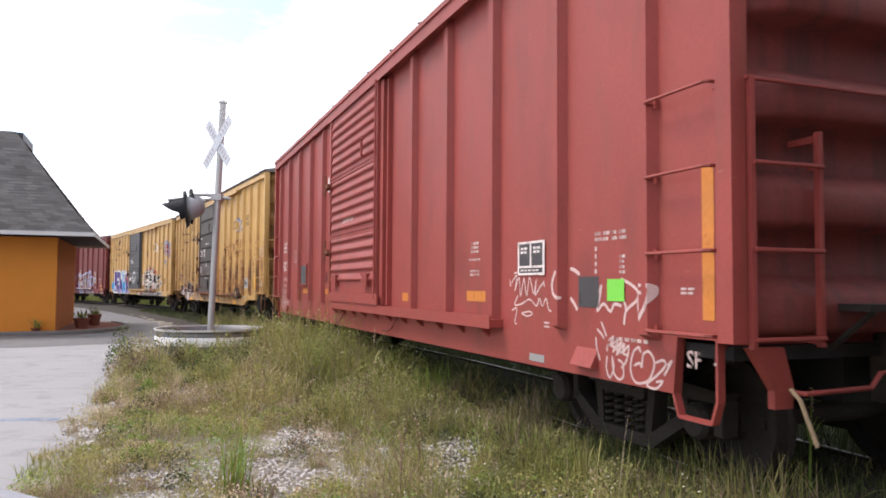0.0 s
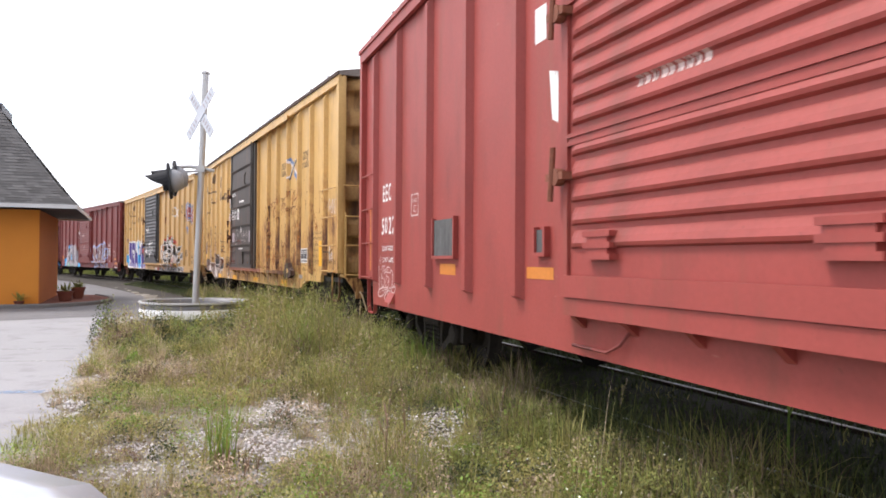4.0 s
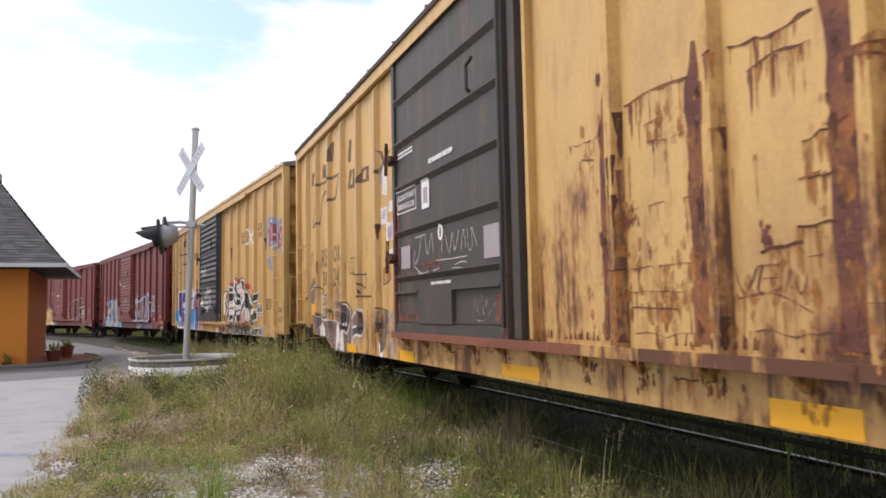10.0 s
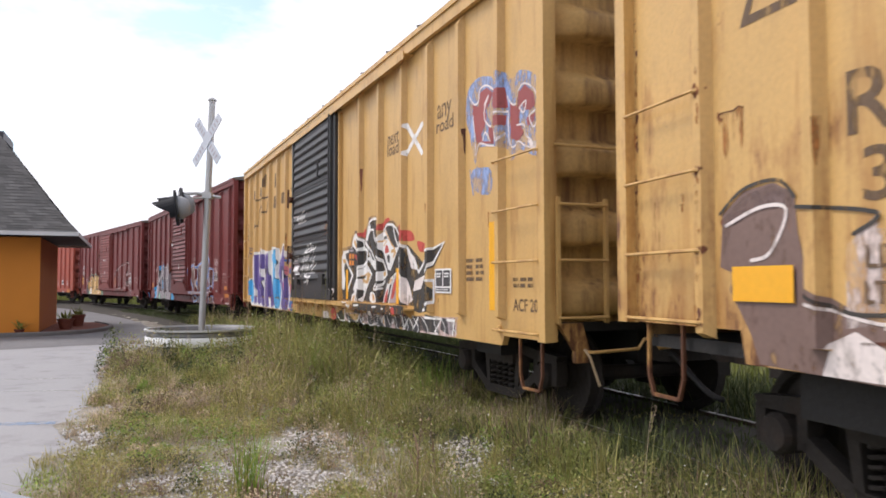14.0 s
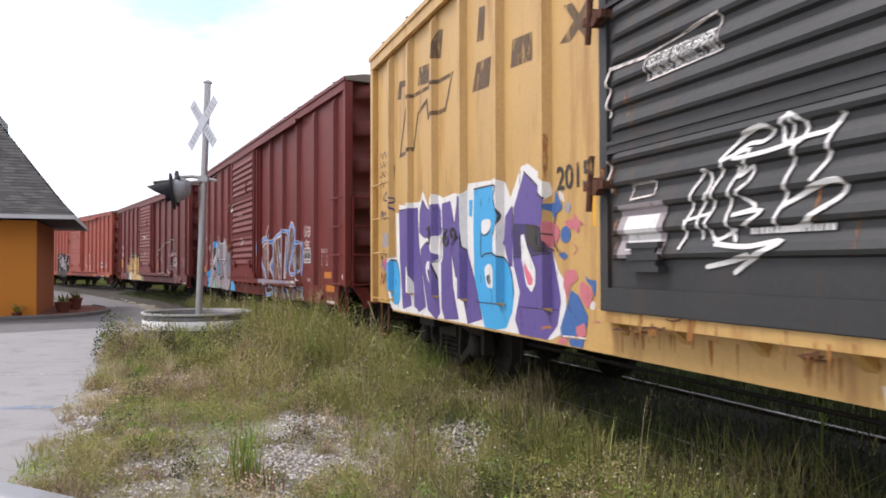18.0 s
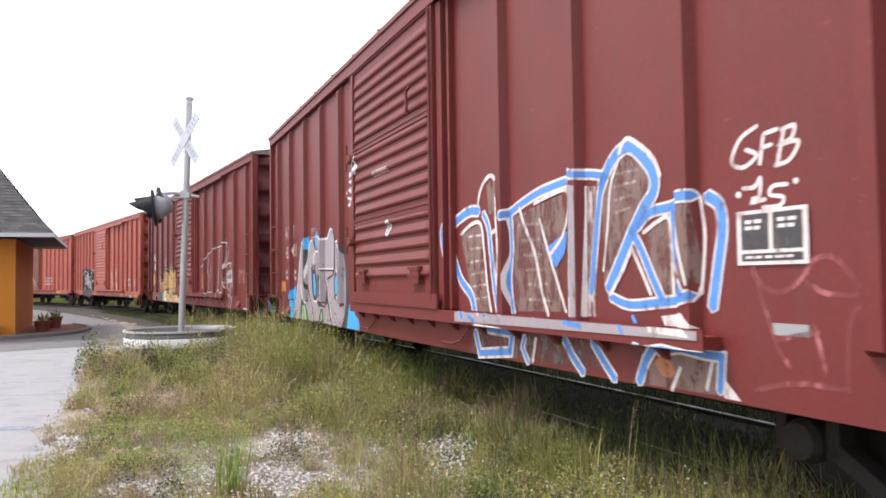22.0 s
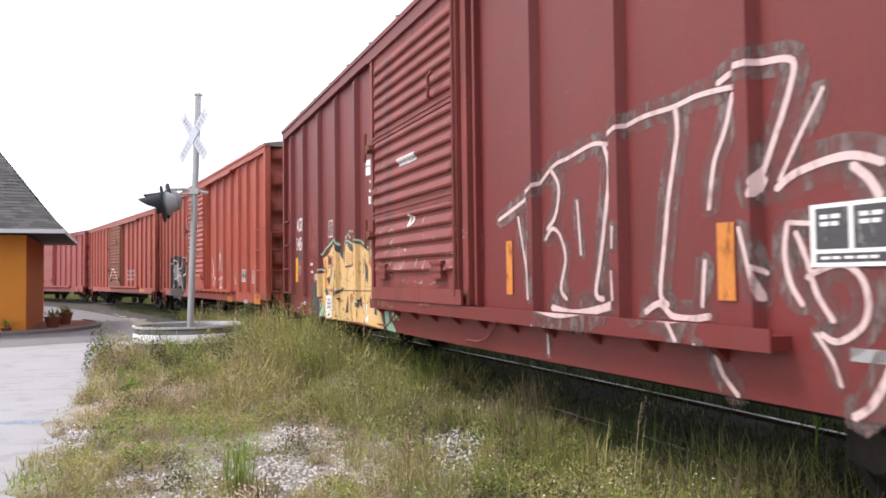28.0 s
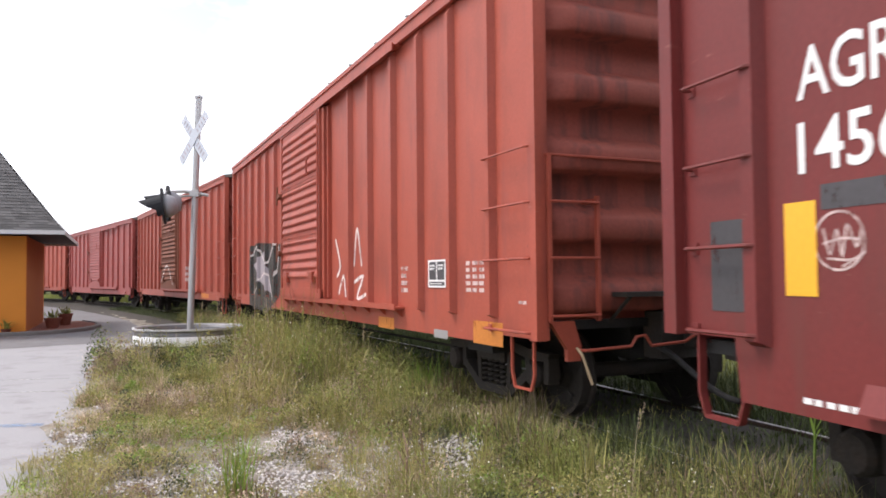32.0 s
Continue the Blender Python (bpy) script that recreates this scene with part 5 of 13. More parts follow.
def bloom(a, rnd, u, v, ru, rv, n, mat, layer, size, low=1.18):
    """A cloud of small ragged rust spots, thinning outwards."""
    for k in range(n):
        cu, cv = rnd.gauss(u, ru), rnd.gauss(v, rv)
        r = size * rnd.uniform(0.3, 1.0) ** 1.5
        ring = [(cu + r * rnd.uniform(0.45, 1.1) * math.cos(2 * math.pi * i / 9), cv + r * rnd.uniform(0.7, 2.2) * math.sin(2 * math.pi * i / 9)) for i in range(9)]
        if min(p[1] for p in ring) > low:
            a.fill(mat, ring, layer)


def scar(a, rnd, pts, w, drips):
    """A cracked crease of uneven width, with gaps, and rust running down from it."""
    line = smooth_line(pts, n=4)
    top, low = [], []
    for k, (x, y) in enumerate(line):
        e = w * rnd.uniform(0.15, 1.0)
        y += rnd.gauss(0, 0.006)
        top.append((x, y + e * 0.5))
        low.append((x, y - e * rnd.uniform(0.3, 0.9)))
    cut = 0
    for k in range(1, len(line)):
        if k == len(line) - 1 or rnd.random() < 0.22:
            if k - cut >= 1:
                a.fill("post_rust", top[cut:k + 1] + low[cut:k + 1][::-1], 1)
            cut = k + (rnd.random() < 0.4)
    for k in range(drips * 2):
        x, y = line[rnd.randrange(len(line))]
        x += rnd.uniform(-0.03, 0.03)
        h, e = rnd.uniform(0.04, 0.26), rnd.uniform(0.005, 0.022)
        left = [(x - e * (1 - 0.8 * q / 5) * rnd.uniform(0.4, 1.2), y - h * q / 5) for q in range(5)]
        right = [(x + e * (1 - 0.8 * q / 5) * rnd.uniform(0.4, 1.2), y - h * q / 5) for q in range(5)]
        if y - h > 1.18:
            a.fill(rnd.choice(("rust_thin", "rust_thin", "rust_wash")), left + [(x, y - h)] + right[::-1], 0)


def rust_spots(car, n, seed, u0, u1, v0, v1, label):
    """Rust scars: ragged runs beside the posts, and cracked creases that drip down the sheet."""
    rnd = random.Random(seed)
    a = Art(car)
    posts = [p for p in a.posts if u0 < p < u1]

    def run(u, v, w, h, mat):
        """A ragged streak from v downwards."""
        k = 6
        left = [(u - w * (1 - 0.75 * i / k) * rnd.uniform(0.5, 1.2), v - h * i / k) for i in range(k)]
        right = [(u + w * (1 - 0.75 * i / k) * rnd.uniform(0.5, 1.2), v - h * i / k) for i in range(k)]
        ring = left + [(u + w * 0.1, v - h)] + right[::-1]
        if min(q[1] for q in ring) > (1.03 if abs(u) > 5.0 else 0.87):
            a.fill(mat, ring, 0)
    for k in range(n):
        v = v0 + (v1 - v0) * rnd.random() ** 1.3
        pick = rnd.random()
        if pick < 0.35:
            u = rnd.choice(posts) + rnd.choice((-0.03, 0.05)) + rnd.gauss(0, 0.02)
            run(u, v, rnd.uniform(0.008, 0.020), rnd.uniform(0.10, 0.4), rnd.choice(("rust", "rust_red", "rust_thin")))
        elif pick < 0.42:
            u, w, slope = rnd.uniform(u0, u1), rnd.uniform(0.10, 0.26), rnd.uniform(-0.1, 0.25)
            pts = [(u + w * (q / 5 - 0.5), v + slope * w * (q / 5) + rnd.uniform(-0.012, 0.012)) for q in range(6)]
            a.line("rust", rnd.uniform(0.008, 0.016), pts, 1, False)
            for q in range(rnd.randint(4, 9)):
                f = rnd.random()
                run(u + w * (f - 0.5), v + slope * w * f, rnd.uniform(0.008, 0.03), rnd.uniform(0.05, 0.32), "rust_thin")
        else:
            u = rnd.uniform(u0, u1)
            run(u, v, rnd.uniform(0.005, 0.022), rnd.uniform(0.05, 0.30), "rust_thin")
    a.done("rust_patch", label)



a = Art(CARS[0])
a.stencil("chalk", "grey_patch", 5.22, 5.69, 1.52, 1.80)
a.bars("pale_paint", 6.41, 6.81, 1.74, 1.82, 2, 4, 0)
a.bars("pale_paint", 6.41, 6.44, 1.51, 1.72, 4, 1, 0)
a.bars("pale_paint", 6.71, 6.79, 1.51, 1.65, 4, 1, 0)
a.bars("pale_paint", 4.19, 4.39, 1.74, 1.86, 3, 3, 0)
a.bars("pale_paint", 4.14, 4.42, 1.665, 1.70, 1, 6, 0)
a.bars("pale_paint", 4.17, 4.40, 1.52, 1.59, 2, 4, 0)
a.bars("pale_paint", 7.34, 7.47, 1.38, 1.43, 2, 2, 0)
a.rect("white_paint", 7.80, 7.84, 1.27, 1.34, 0)
a.bars("pale_paint", 6.15, 6.33, 0.94, 0.97, 1, 2, 0)
a.text("SF", "pale_paint", 7.39, 0.96, 0.10, 0)
a.disc("pale_paint", 7.63, 1.00, 0.01, 0.01, 0)
a.text("E", "white_paint", -6.76, 2.17, 0.21, 0, 0.10)
a.text("E", "white_paint", -6.62, 2.17, 0.22, 0, 0.10)
a.text("C", "white_paint", -6.48, 2.17, 0.22, 0, 0.12)
a.text("5", "white_paint", -6.81, 1.74, 0.21, 0, 0.12)
a.text("0", "white_paint", -6.65, 1.75, 0.21, 0, 0.12)
a.text("2", "white_paint", -6.46, 1.74, 0.22, 0, 0.12)
a.text("2", "white_paint", -6.30, 1.74, 0.22, 0, 0.12)
a.plate("pale_paint", -5.47, -5.19, 1.91, 2.17)
a.text("LD LMT 158200", "white_paint", -6.77, 1.52, 0.065, 0, 0.52)
a.text("LT WT  61800", "white_paint", -6.76, 1.37, 0.065, 0, 0.52)
a.bars("pale_paint", -0.67, -0.02, 2.38, 2.48, 1, 9, 0)
a.rect("white_paint", -2.22, -2.03, 3.06, 3.33, 0)
a.fill("white_paint", ((-1.98, 2.81), (-1.79, 2.76), (-1.77, 2.38), (-1.93, 2.44)), 0)
a.done("stencil_lettering", "white stencilled marks and data lines")
a.rect("grey_patch", 6.19, 6.46, 1.28, 1.50, 0)
a.rect("lime", 6.57, 6.77, 1.33, 1.48, 3)
a.rect("amber_faded", 2.05, 2.28, 1.24, 1.34, 0)
a.rect("amber_faded", 4.09, 4.54, 1.28, 1.38, 0)
a.rect("amber_faded", 7.53, 7.63, 1.24, 2.12, 0)
a.rect("galv", 5.42, 5.67, 0.82, 0.88, 0)
a.rect("amber_faded", -2.35, -1.90, 1.27, 1.36, 0)
a.rect("amber_faded", -4.42, -3.96, 1.26, 1.37, 0)
a.rect("amber_faded", -7.46, -7.31, 1.25, 2.13, 0)
a.each("reflector", "faded orange reflector or sticker")
a.line("pink_chalk", 0.014, ((5.09, 1.46), (5.19, 1.52), (5.15, 1.39), (5.23, 1.50), (5.26, 1.35), (5.32, 1.49), (5.37, 1.35), (5.42, 1.50), (5.49, 1.37), (5.54, 1.48), (5.52, 1.36), (5.61, 1.43), (5.67, 1.46)), 0)
a.line("pink_chalk", 0.014, ((5.13, 1.54), (5.35, 1.55), (5.64, 1.52)), 0)
a.line("pink_chalk", 0.014, ((5.21, 1.35), (5.15, 1.27), (5.28, 1.28), (5.42, 1.32), (5.54, 1.27), (5.59, 1.33), (5.64, 1.27), (5.70, 1.33), (5.75, 1.24), (5.82, 1.24), (5.79, 1.19)), 0)
a.line("pink_chalk", 0.014, ((5.10, 1.22), (5.19, 1.24), (5.15, 1.12), (5.19, 1.11)), 0)
a.line("pink_chalk", 0.014, ((5.28, 1.20), (5.42, 1.22), (5.47, 1.20), (5.37, 1.18), (5.28, 1.20)), 0)
a.line("pink_chalk", 0.014, ((5.05, 1.48), (5.07, 1.43)), 0)
a.line("pink_chalk", 0.014, ((5.66, 1.47), (5.67, 1.43)), 0)
a.line("pink_chalk", 0.014, ((5.67, 1.14), (5.75, 1.14)), 0)
a.line("pink_chalk", 0.014, ((5.67, 1.11), (5.75, 1.11)), 0)
a.line("pink_chalk", 0.028, ((5.97, 1.54), (5.92, 1.45), (5.94, 1.37), (6.00, 1.34)), 0)
a.line("pink_chalk", 0.028, ((6.08, 1.56), (6.13, 1.55), (6.20, 1.52)), 0)
a.line("pink_chalk", 0.028, ((6.08, 1.34), (6.13, 1.30), (6.17, 1.26)), 0)
a.line("pink_chalk", 0.028, ((6.93, 1.38), (6.92, 1.30), (6.95, 1.24), (7.00, 1.22), (7.06, 1.28), (7.11, 1.36), (7.12, 1.42), (7.10, 1.44)), 0)
a.line("pink_chalk", 0.022, ((6.46, 1.39), (6.49, 1.43), (6.47, 1.35), (6.44, 1.26), (6.52, 1.31), (6.60, 1.26), (6.65, 1.31), (6.73, 1.30)), 0)
a.line("pink_chalk", 0.022, ((6.73, 1.48), (6.85, 1.44), (6.92, 1.39), (6.90, 1.34), (6.83, 1.30), (6.78, 1.26), (6.76, 1.18)), 0)
a.line("pink_chalk", 0.022, ((6.75, 1.35), (6.78, 1.30), (6.78, 1.26)), 0)
a.line("pink_chalk", 0.022, ((6.94, 1.40), (7.00, 1.43), (7.04, 1.44)), 0)
a.line("pink_chalk", 0.022, ((6.98, 1.40), (7.04, 1.39)), 0)
a.line("pink_chalk", 0.017, ((6.49, 1.18), (6.52, 1.14), (6.55, 1.09)), 0)
a.line("pink_chalk", 0.017, ((6.44, 1.13), (6.49, 1.10), (6.52, 1.07)), 0)
a.line("pink_chalk", 0.017, ((6.42, 1.07), (6.43, 1.00), (6.47, 0.92)), 0)
a.line("pink_chalk", 0.017, ((6.58, 1.06), (6.64, 1.09), (6.60, 1.03), (6.69, 1.07), (6.63, 0.99), (6.73, 1.06), (6.67, 0.97), (6.76, 1.05), (6.73, 0.99), (6.64, 1.02), (6.57, 1.03), (6.56, 0.99)), 0)
a.line("pink_chalk", 0.017, ((6.56, 0.95), (6.55, 0.87), (6.59, 0.81), (6.64, 0.88), (6.62, 0.95), (6.64, 0.85), (6.70, 0.81), (6.75, 0.84), (6.74, 0.92), (6.69, 0.94)), 0)
a.line("pink_chalk", 0.017, ((6.73, 0.89), (6.79, 0.95), (6.81, 1.04), (6.75, 0.99), (6.79, 0.98)), 0)
a.line("pink_chalk", 0.017, ((6.94, 1.01), (6.92, 1.04), (6.86, 1.00), (6.83, 0.90), (6.86, 0.83), (6.92, 0.81), (7.02, 0.84), (7.07, 0.91), (7.08, 0.97), (7.03, 1.02), (6.97, 1.00), (6.95, 0.92), (6.93, 0.94), (6.87, 0.92)), 0)
a.line("pink_chalk", 0.017, ((7.10, 0.96), (7.17, 0.98), (7.19, 0.95), (7.12, 0.89), (7.01, 0.82), (7.03, 0.80), (7.10, 0.80), (7.16, 0.85), (7.10, 0.84)), 0)
a.line("pink_chalk", 0.017, ((7.21, 0.95), (7.25, 0.98), (7.18, 0.89)), 0)
a.bars("pale_paint", 6.63, 7.04, 1.06, 1.10, 1, 6, 0)
a.done("graffiti_tag", "pale sprayed graffiti tags")
a.line("pink_chalk", 0.016, ((-6.95, 1.32), (-6.94, 1.21), (-6.91, 1.02), (-6.89, 0.96)), 0)
a.line("pink_chalk", 0.016, ((-6.92, 1.41), (-6.88, 1.35)), 0)
a.line("pink_chalk", 0.016, ((-6.87, 1.45), (-6.86, 1.38)), 0)
a.line("pink_chalk", 0.015, ((-6.82, 1.27), (-6.76, 1.32), (-6.72, 1.28), (-6.78, 1.23), (-6.83, 1.15), (-6.79, 1.06), (-6.71, 1.05), (-6.66, 1.13), (-6.70, 1.16)), 0)
a.line("pink_chalk", 0.015, ((-6.72, 1.32), (-6.65, 1.32), (-6.63, 1.28), (-6.68, 1.25)), 0)
a.line("pink_chalk", 0.015, ((-6.67, 1.22), (-6.58, 1.25), (-6.56, 1.17), (-6.61, 1.09), (-6.58, 1.06)), 0)
a.line("pink_chalk", 0.014, ((-6.60, 1.28), (-6.50, 1.31), (-6.40, 1.30)), 0)
a.line("pink_chalk", 0.014, ((-6.56, 1.19), (-6.45, 1.17), (-6.48, 1.11)), 0)
a.line("pink_chalk", 0.017, ((-6.41, 1.16), (-6.46, 1.11), (-6.44, 1.06), (-6.36, 1.04), (-6.28, 1.09), (-6.25, 1.18), (-6.27, 1.25), (-6.34, 1.27), (-6.37, 1.23)), 0)
a.line("pink_chalk", 0.016, ((-6.27, 1.21), (-6.18, 1.21), (-6.13, 1.18), (-6.18, 1.09), (-6.29, 1.04), (-6.30, 1.00), (-6.20, 0.99), (-6.13, 1.04), (-6.15, 1.07), (-6.22, 1.05)), 0)
a.line("pink_chalk", 0.015, ((-6.03, 1.33), (-6.09, 1.27)), 0)
a.line("pink_chalk", 0.015, ((-6.04, 1.27), (-6.08, 1.24)), 0)
a.line("pink_chalk", 0.015, ((-6.04, 1.20), (-6.11, 1.11)), 0)
a.line("pink_chalk", 0.018, ((-6.50, 1.05), (-6.77, 1.03), (-6.93, 1.00), (-6.97, 0.94), (-6.89, 0.91), (-6.69, 0.95), (-6.55, 1.02), (-6.48, 1.06)), 0)
a.line("pink_chalk", 0.017, ((-6.63, 0.92), (-6.55, 0.98), (-6.42, 1.01), (-6.36, 0.98), (-6.40, 0.91), (-6.53, 0.86), (-6.63, 0.88), (-6.64, 0.92)), 0)
a.line("pink_chalk", 0.017, ((-6.51, 1.05), (-6.49, 0.94), (-6.46, 0.79)), 0)
a.line("pink_chalk", 0.011, ((-6.63, 1.24), (-6.49, 1.24), (-6.37, 1.24)), 0)
a.line("pink_chalk", 0.012, ((-6.77, 0.99), (-6.59, 1.02), (-6.46, 1.03)), 0)
a.line("pink_chalk", 0.012, ((-6.82, 1.18), (-6.76, 1.15), (-6.72, 1.19)), 0)
a.line("pink_chalk", 0.012, ((-6.58, 1.28), (-6.55, 1.25), (-6.49, 1.28)), 0)
a.line("pink_faint", 0.009, ((-6.79, 1.72), (-6.41, 1.72), (-6.41, 1.61), (-6.76, 1.61), (-6.79, 1.72)), 0, False)
a.line("pink_faint", 0.009, ((-6.85, 1.71), (-6.79, 1.65), (-6.76, 1.58)), 0, False)
a.line("pink_faint", 0.008, ((-6.41, 1.72), (-6.31, 1.67), (-6.21, 1.72), (-6.25, 1.66), (-6.21, 1.60), (-6.33, 1.62), (-6.41, 1.61)), 0, False)
a.bars("chalk", -6.35, -6.14, 0.93, 0.95, 1, 3, 0)
a.done("graffiti_tag", "thin pink sprayed tag")

a = Art(CARS[1])
a.text("next", "brown_paint", 3.74, 3.26, 0.16, 0, 0.42)
a.text("load", "brown_paint", 3.73, 3.12, 0.16, 0, 0.43)
a.text("any", "brown_paint", 5.43, 3.29, 0.15, 0, 0.39)
a.text("road", "brown_paint", 5.40, 3.13, 0.15, 0, 0.47)
a.fill("brown_paint", ((-6.71, 3.61), (-6.64, 3.83), (-6.29, 3.78), (-6.32, 3.71), (-6.52, 3.73), (-6.55, 3.59)), 0)
a.fill("brown_paint", ((-5.86, 3.60), (-5.80, 3.81), (-5.42, 3.77), (-5.45, 3.55)), 0)
a.fill("brown_paint", ((-5.21, 3.76), (-5.13, 4.07), (-4.96, 4.02), (-5.04, 3.73)), 0)
a.fill("brown_paint", ((-4.12, 3.15), (-4.00, 3.41), (-3.65, 3.39), (-3.71, 3.12)), 0)
a.fill("yellow_rust", ((-3.95, 3.20), (-3.90, 3.32), (-3.81, 3.32), (-3.86, 3.18)), 1)
a.fill("yellow_rust", ((-3.29, 3.17), (-3.24, 3.27), (-3.11, 3.26), (-3.15, 3.14)), 1)
a.fill("brown_paint", ((-4.11, 3.55), (-4.02, 3.86), (-3.88, 3.84), (-3.93, 3.52)), 0)
a.fill("brown_paint", ((-3.44, 3.13), (-3.35, 3.32), (-2.97, 3.30), (-3.00, 3.09)), 0)
a.fill("brown_paint", ((-2.56, 3.12), (-2.38, 3.23), (-2.51, 3.39), (-2.38, 3.36), (-2.29, 3.25), (-2.17, 3.34), (-2.07, 3.31), (-2.23, 3.19), (-2.16, 3.03), (-2.26, 3.05), (-2.34, 3.16), (-2.45, 3.08)), 0)
a.line("brown_paint", 0.05, ((-6.30, 3.53), (-4.68, 3.47), (-4.89, 3.14), (-5.47, 3.15), (-5.52, 3.36), (-5.85, 3.27), (-6.02, 2.87), (-6.60, 2.87), (-6.30, 3.53)), 0, False)
a.text("RB", "brown_paint", -5.92, 2.12, 0.29, 0, 0.52)
a.text("OX", "brown_paint", -5.08, 2.16, 0.25, 0, 0.45)
a.text("30", "brown_paint", -5.84, 1.81, 0.24, 0, 0.42)
a.text("245", "brown_paint", -5.09, 1.79, 0.28, 0, 0.56)
a.plate("brown_paint", -4.05, -3.80, 1.92, 2.15)
a.text("EXW 10-6 H 14-0", "brown_paint", 6.18, 1.84, 0.05, 0, 0.53)
a.text("EW 10-0 H 14-9", "brown_paint", 6.18, 1.75, 0.05, 0, 0.52)
a.text("IL 50-6", "brown_paint", 6.18, 1.64, 0.05, 0, 0.30)
a.text("IW 9-6", "brown_paint", 6.17, 1.54, 0.05, 0, 0.29)
a.text("IH 11-0", "brown_paint", 6.17, 1.44, 0.05, 0, 0.30)
a.text("CU FT 5290", "brown_paint", 6.17, 1.33, 0.05, 0, 0.37)
a.text("XAF 20", "brown_paint", 7.06, 1.32, 0.09, 0, 0.43)
a.stencil("white_paint", "grey_patch", 5.35, 5.80, 1.33, 1.60)
a.line("brown_paint", 0.025, ((7.00, 1.53), (7.15, 1.52), (7.32, 1.57)), 0)
a.line("brown_paint", 0.025, ((7.32, 1.50), (7.15, 1.50), (7.26, 1.43)), 0)
a.line("chalk", 0.015, ((7.05, 2.29), (7.18, 2.43), (7.22, 2.24), (7.34, 2.41), (7.35, 2.23), (7.45, 2.39), (7.53, 2.35), (7.46, 2.26), (7.54, 2.17)), 0)
a.line("chalk", 0.015, ((7.11, 2.23), (7.18, 2.30), (7.29, 2.18), (7.37, 2.24), (7.49, 2.16), (7.54, 2.21)), 0)
a.line("chalk", 0.03, ((7.18, 1.63), (7.19, 1.40), (7.30, 1.51), (7.32, 1.38)), 0)
a.line("chalk", 0.065, ((4.42, 3.38), (4.73, 3.21), (5.01, 3.05)), 0)
a.fill("blue_tape", ((4.48, 3.46), (4.74, 3.31), (4.69, 3.25), (4.43, 3.39)), 1)
a.fill("blue_tape", ((4.80, 3.14), (5.05, 3.00), (4.99, 2.93), (4.75, 3.08)), 1)
a.line("grey_patch", 0.06, ((4.92, 3.34), (4.73, 3.23), (4.47, 3.01)), 2)
a.line("chalk", 0.03, ((4.88, 3.36), (4.69, 3.25), (4.43, 3.03)), 3)
a.done("stencil_lettering", "brown stencilled lettering and data on yellow paint")
a.rect("amber", 6.55, 6.80, 1.28, 1.72, 2)
a.rect("amber", 3.76, 4.26, 0.84, 0.97, 0)
a.rect("amber", 0.90, 1.54, 0.86, 0.96, 0)
a.rect("galv", 5.20, 5.44, 1.03, 1.10, 0)
a.rect("amber", -1.79, -1.30, 0.83, 0.95, 0)
a.rect("amber", -4.23, -3.73, 0.82, 0.94, 4)
a.rect("amber", -6.72, -6.26, 1.34, 1.53, 9)
a.each("reflector", "yellow reflector")
rnd = random.Random(41)
# rusted flanks of the posts by the door, broken by orange scale
for u0, u1, top in ((2.42, 2.54, 2.72), (3.27, 3.42, 2.80), (4.17, 4.325, 2.95)):
    vs = [top - (top - 1.20) * k / 14 for k in range(15)]
    left = [(u0 + rnd.uniform(-0.015, 0.02) + (0.05 if k < 2 else 0), v) for k, v in enumerate(vs)]
    right = [(u1 + rnd.uniform(-0.02, 0.01) - (0.04 if k < 2 else 0), v) for k, v in enumerate(vs)]
    a.fill("post_rust", left + right[::-1], 1)
    mid = (u0 + u1) / 2
    bloom(a, rnd, mid, 1.7, 0.03, 0.35, 16, "rust_thin", 2, 0.05)
    bloom(a, rnd, mid, 2.1, 0.03, 0.45, 14, "rust", 2, 0.04)
    bloom(a, rnd, mid - 0.05, 1.7, 0.06, 0.35, 30, "rust_thin", 0, 0.025)
    bloom(a, rnd, mid + 0.12, 1.5, 0.05, 0.2, 30, "rust_thin", 0, 0.03)
# orange blooms low on the sheets
for u, v, ru, rv, n in ((3.05, 1.56, 0.20, 0.13, 60), (3.15, 1.45, 0.20, 0.10, 40), (2.72, 1.66, 0.10, 0.12, 18), (2.72, 1.92, 0.06, 0.04, 10), (3.16, 2.44, 0.12, 0.08, 22),
                        (3.9, 1.44, 0.22, 0.06, 22), (4.72, 2.50, 0.14, 0.12, 36), (4.80, 2.0, 0.16, 0.22, 46), (4.70, 1.5, 0.16, 0.14, 30), (6.33, 2.06, 0.10, 0.08, 14),
                        (6.33, 1.75, 0.05, 0.10, 10), (2.32, 2.38, 0.10, 0.09, 10), (2.35, 1.4, 0.12, 0.12, 12), (6.06, 1.35, 0.05, 0.12, 12)):
    bloom(a, rnd, u, v, ru, rv, n, "rust_thin", 0, 0.04)
for u, v, r in ((3.80, 1.72, 0.05), (2.91, 1.70, 0.04), (2.44, 1.76, 0.05), (2.76, 1.90, 0.05), (4.16, 1.25, 0.05)):
    bloom(a, rnd, u, v, r * 0.5, r * 0.6, 12, "rust_wash", 1, 0.03)
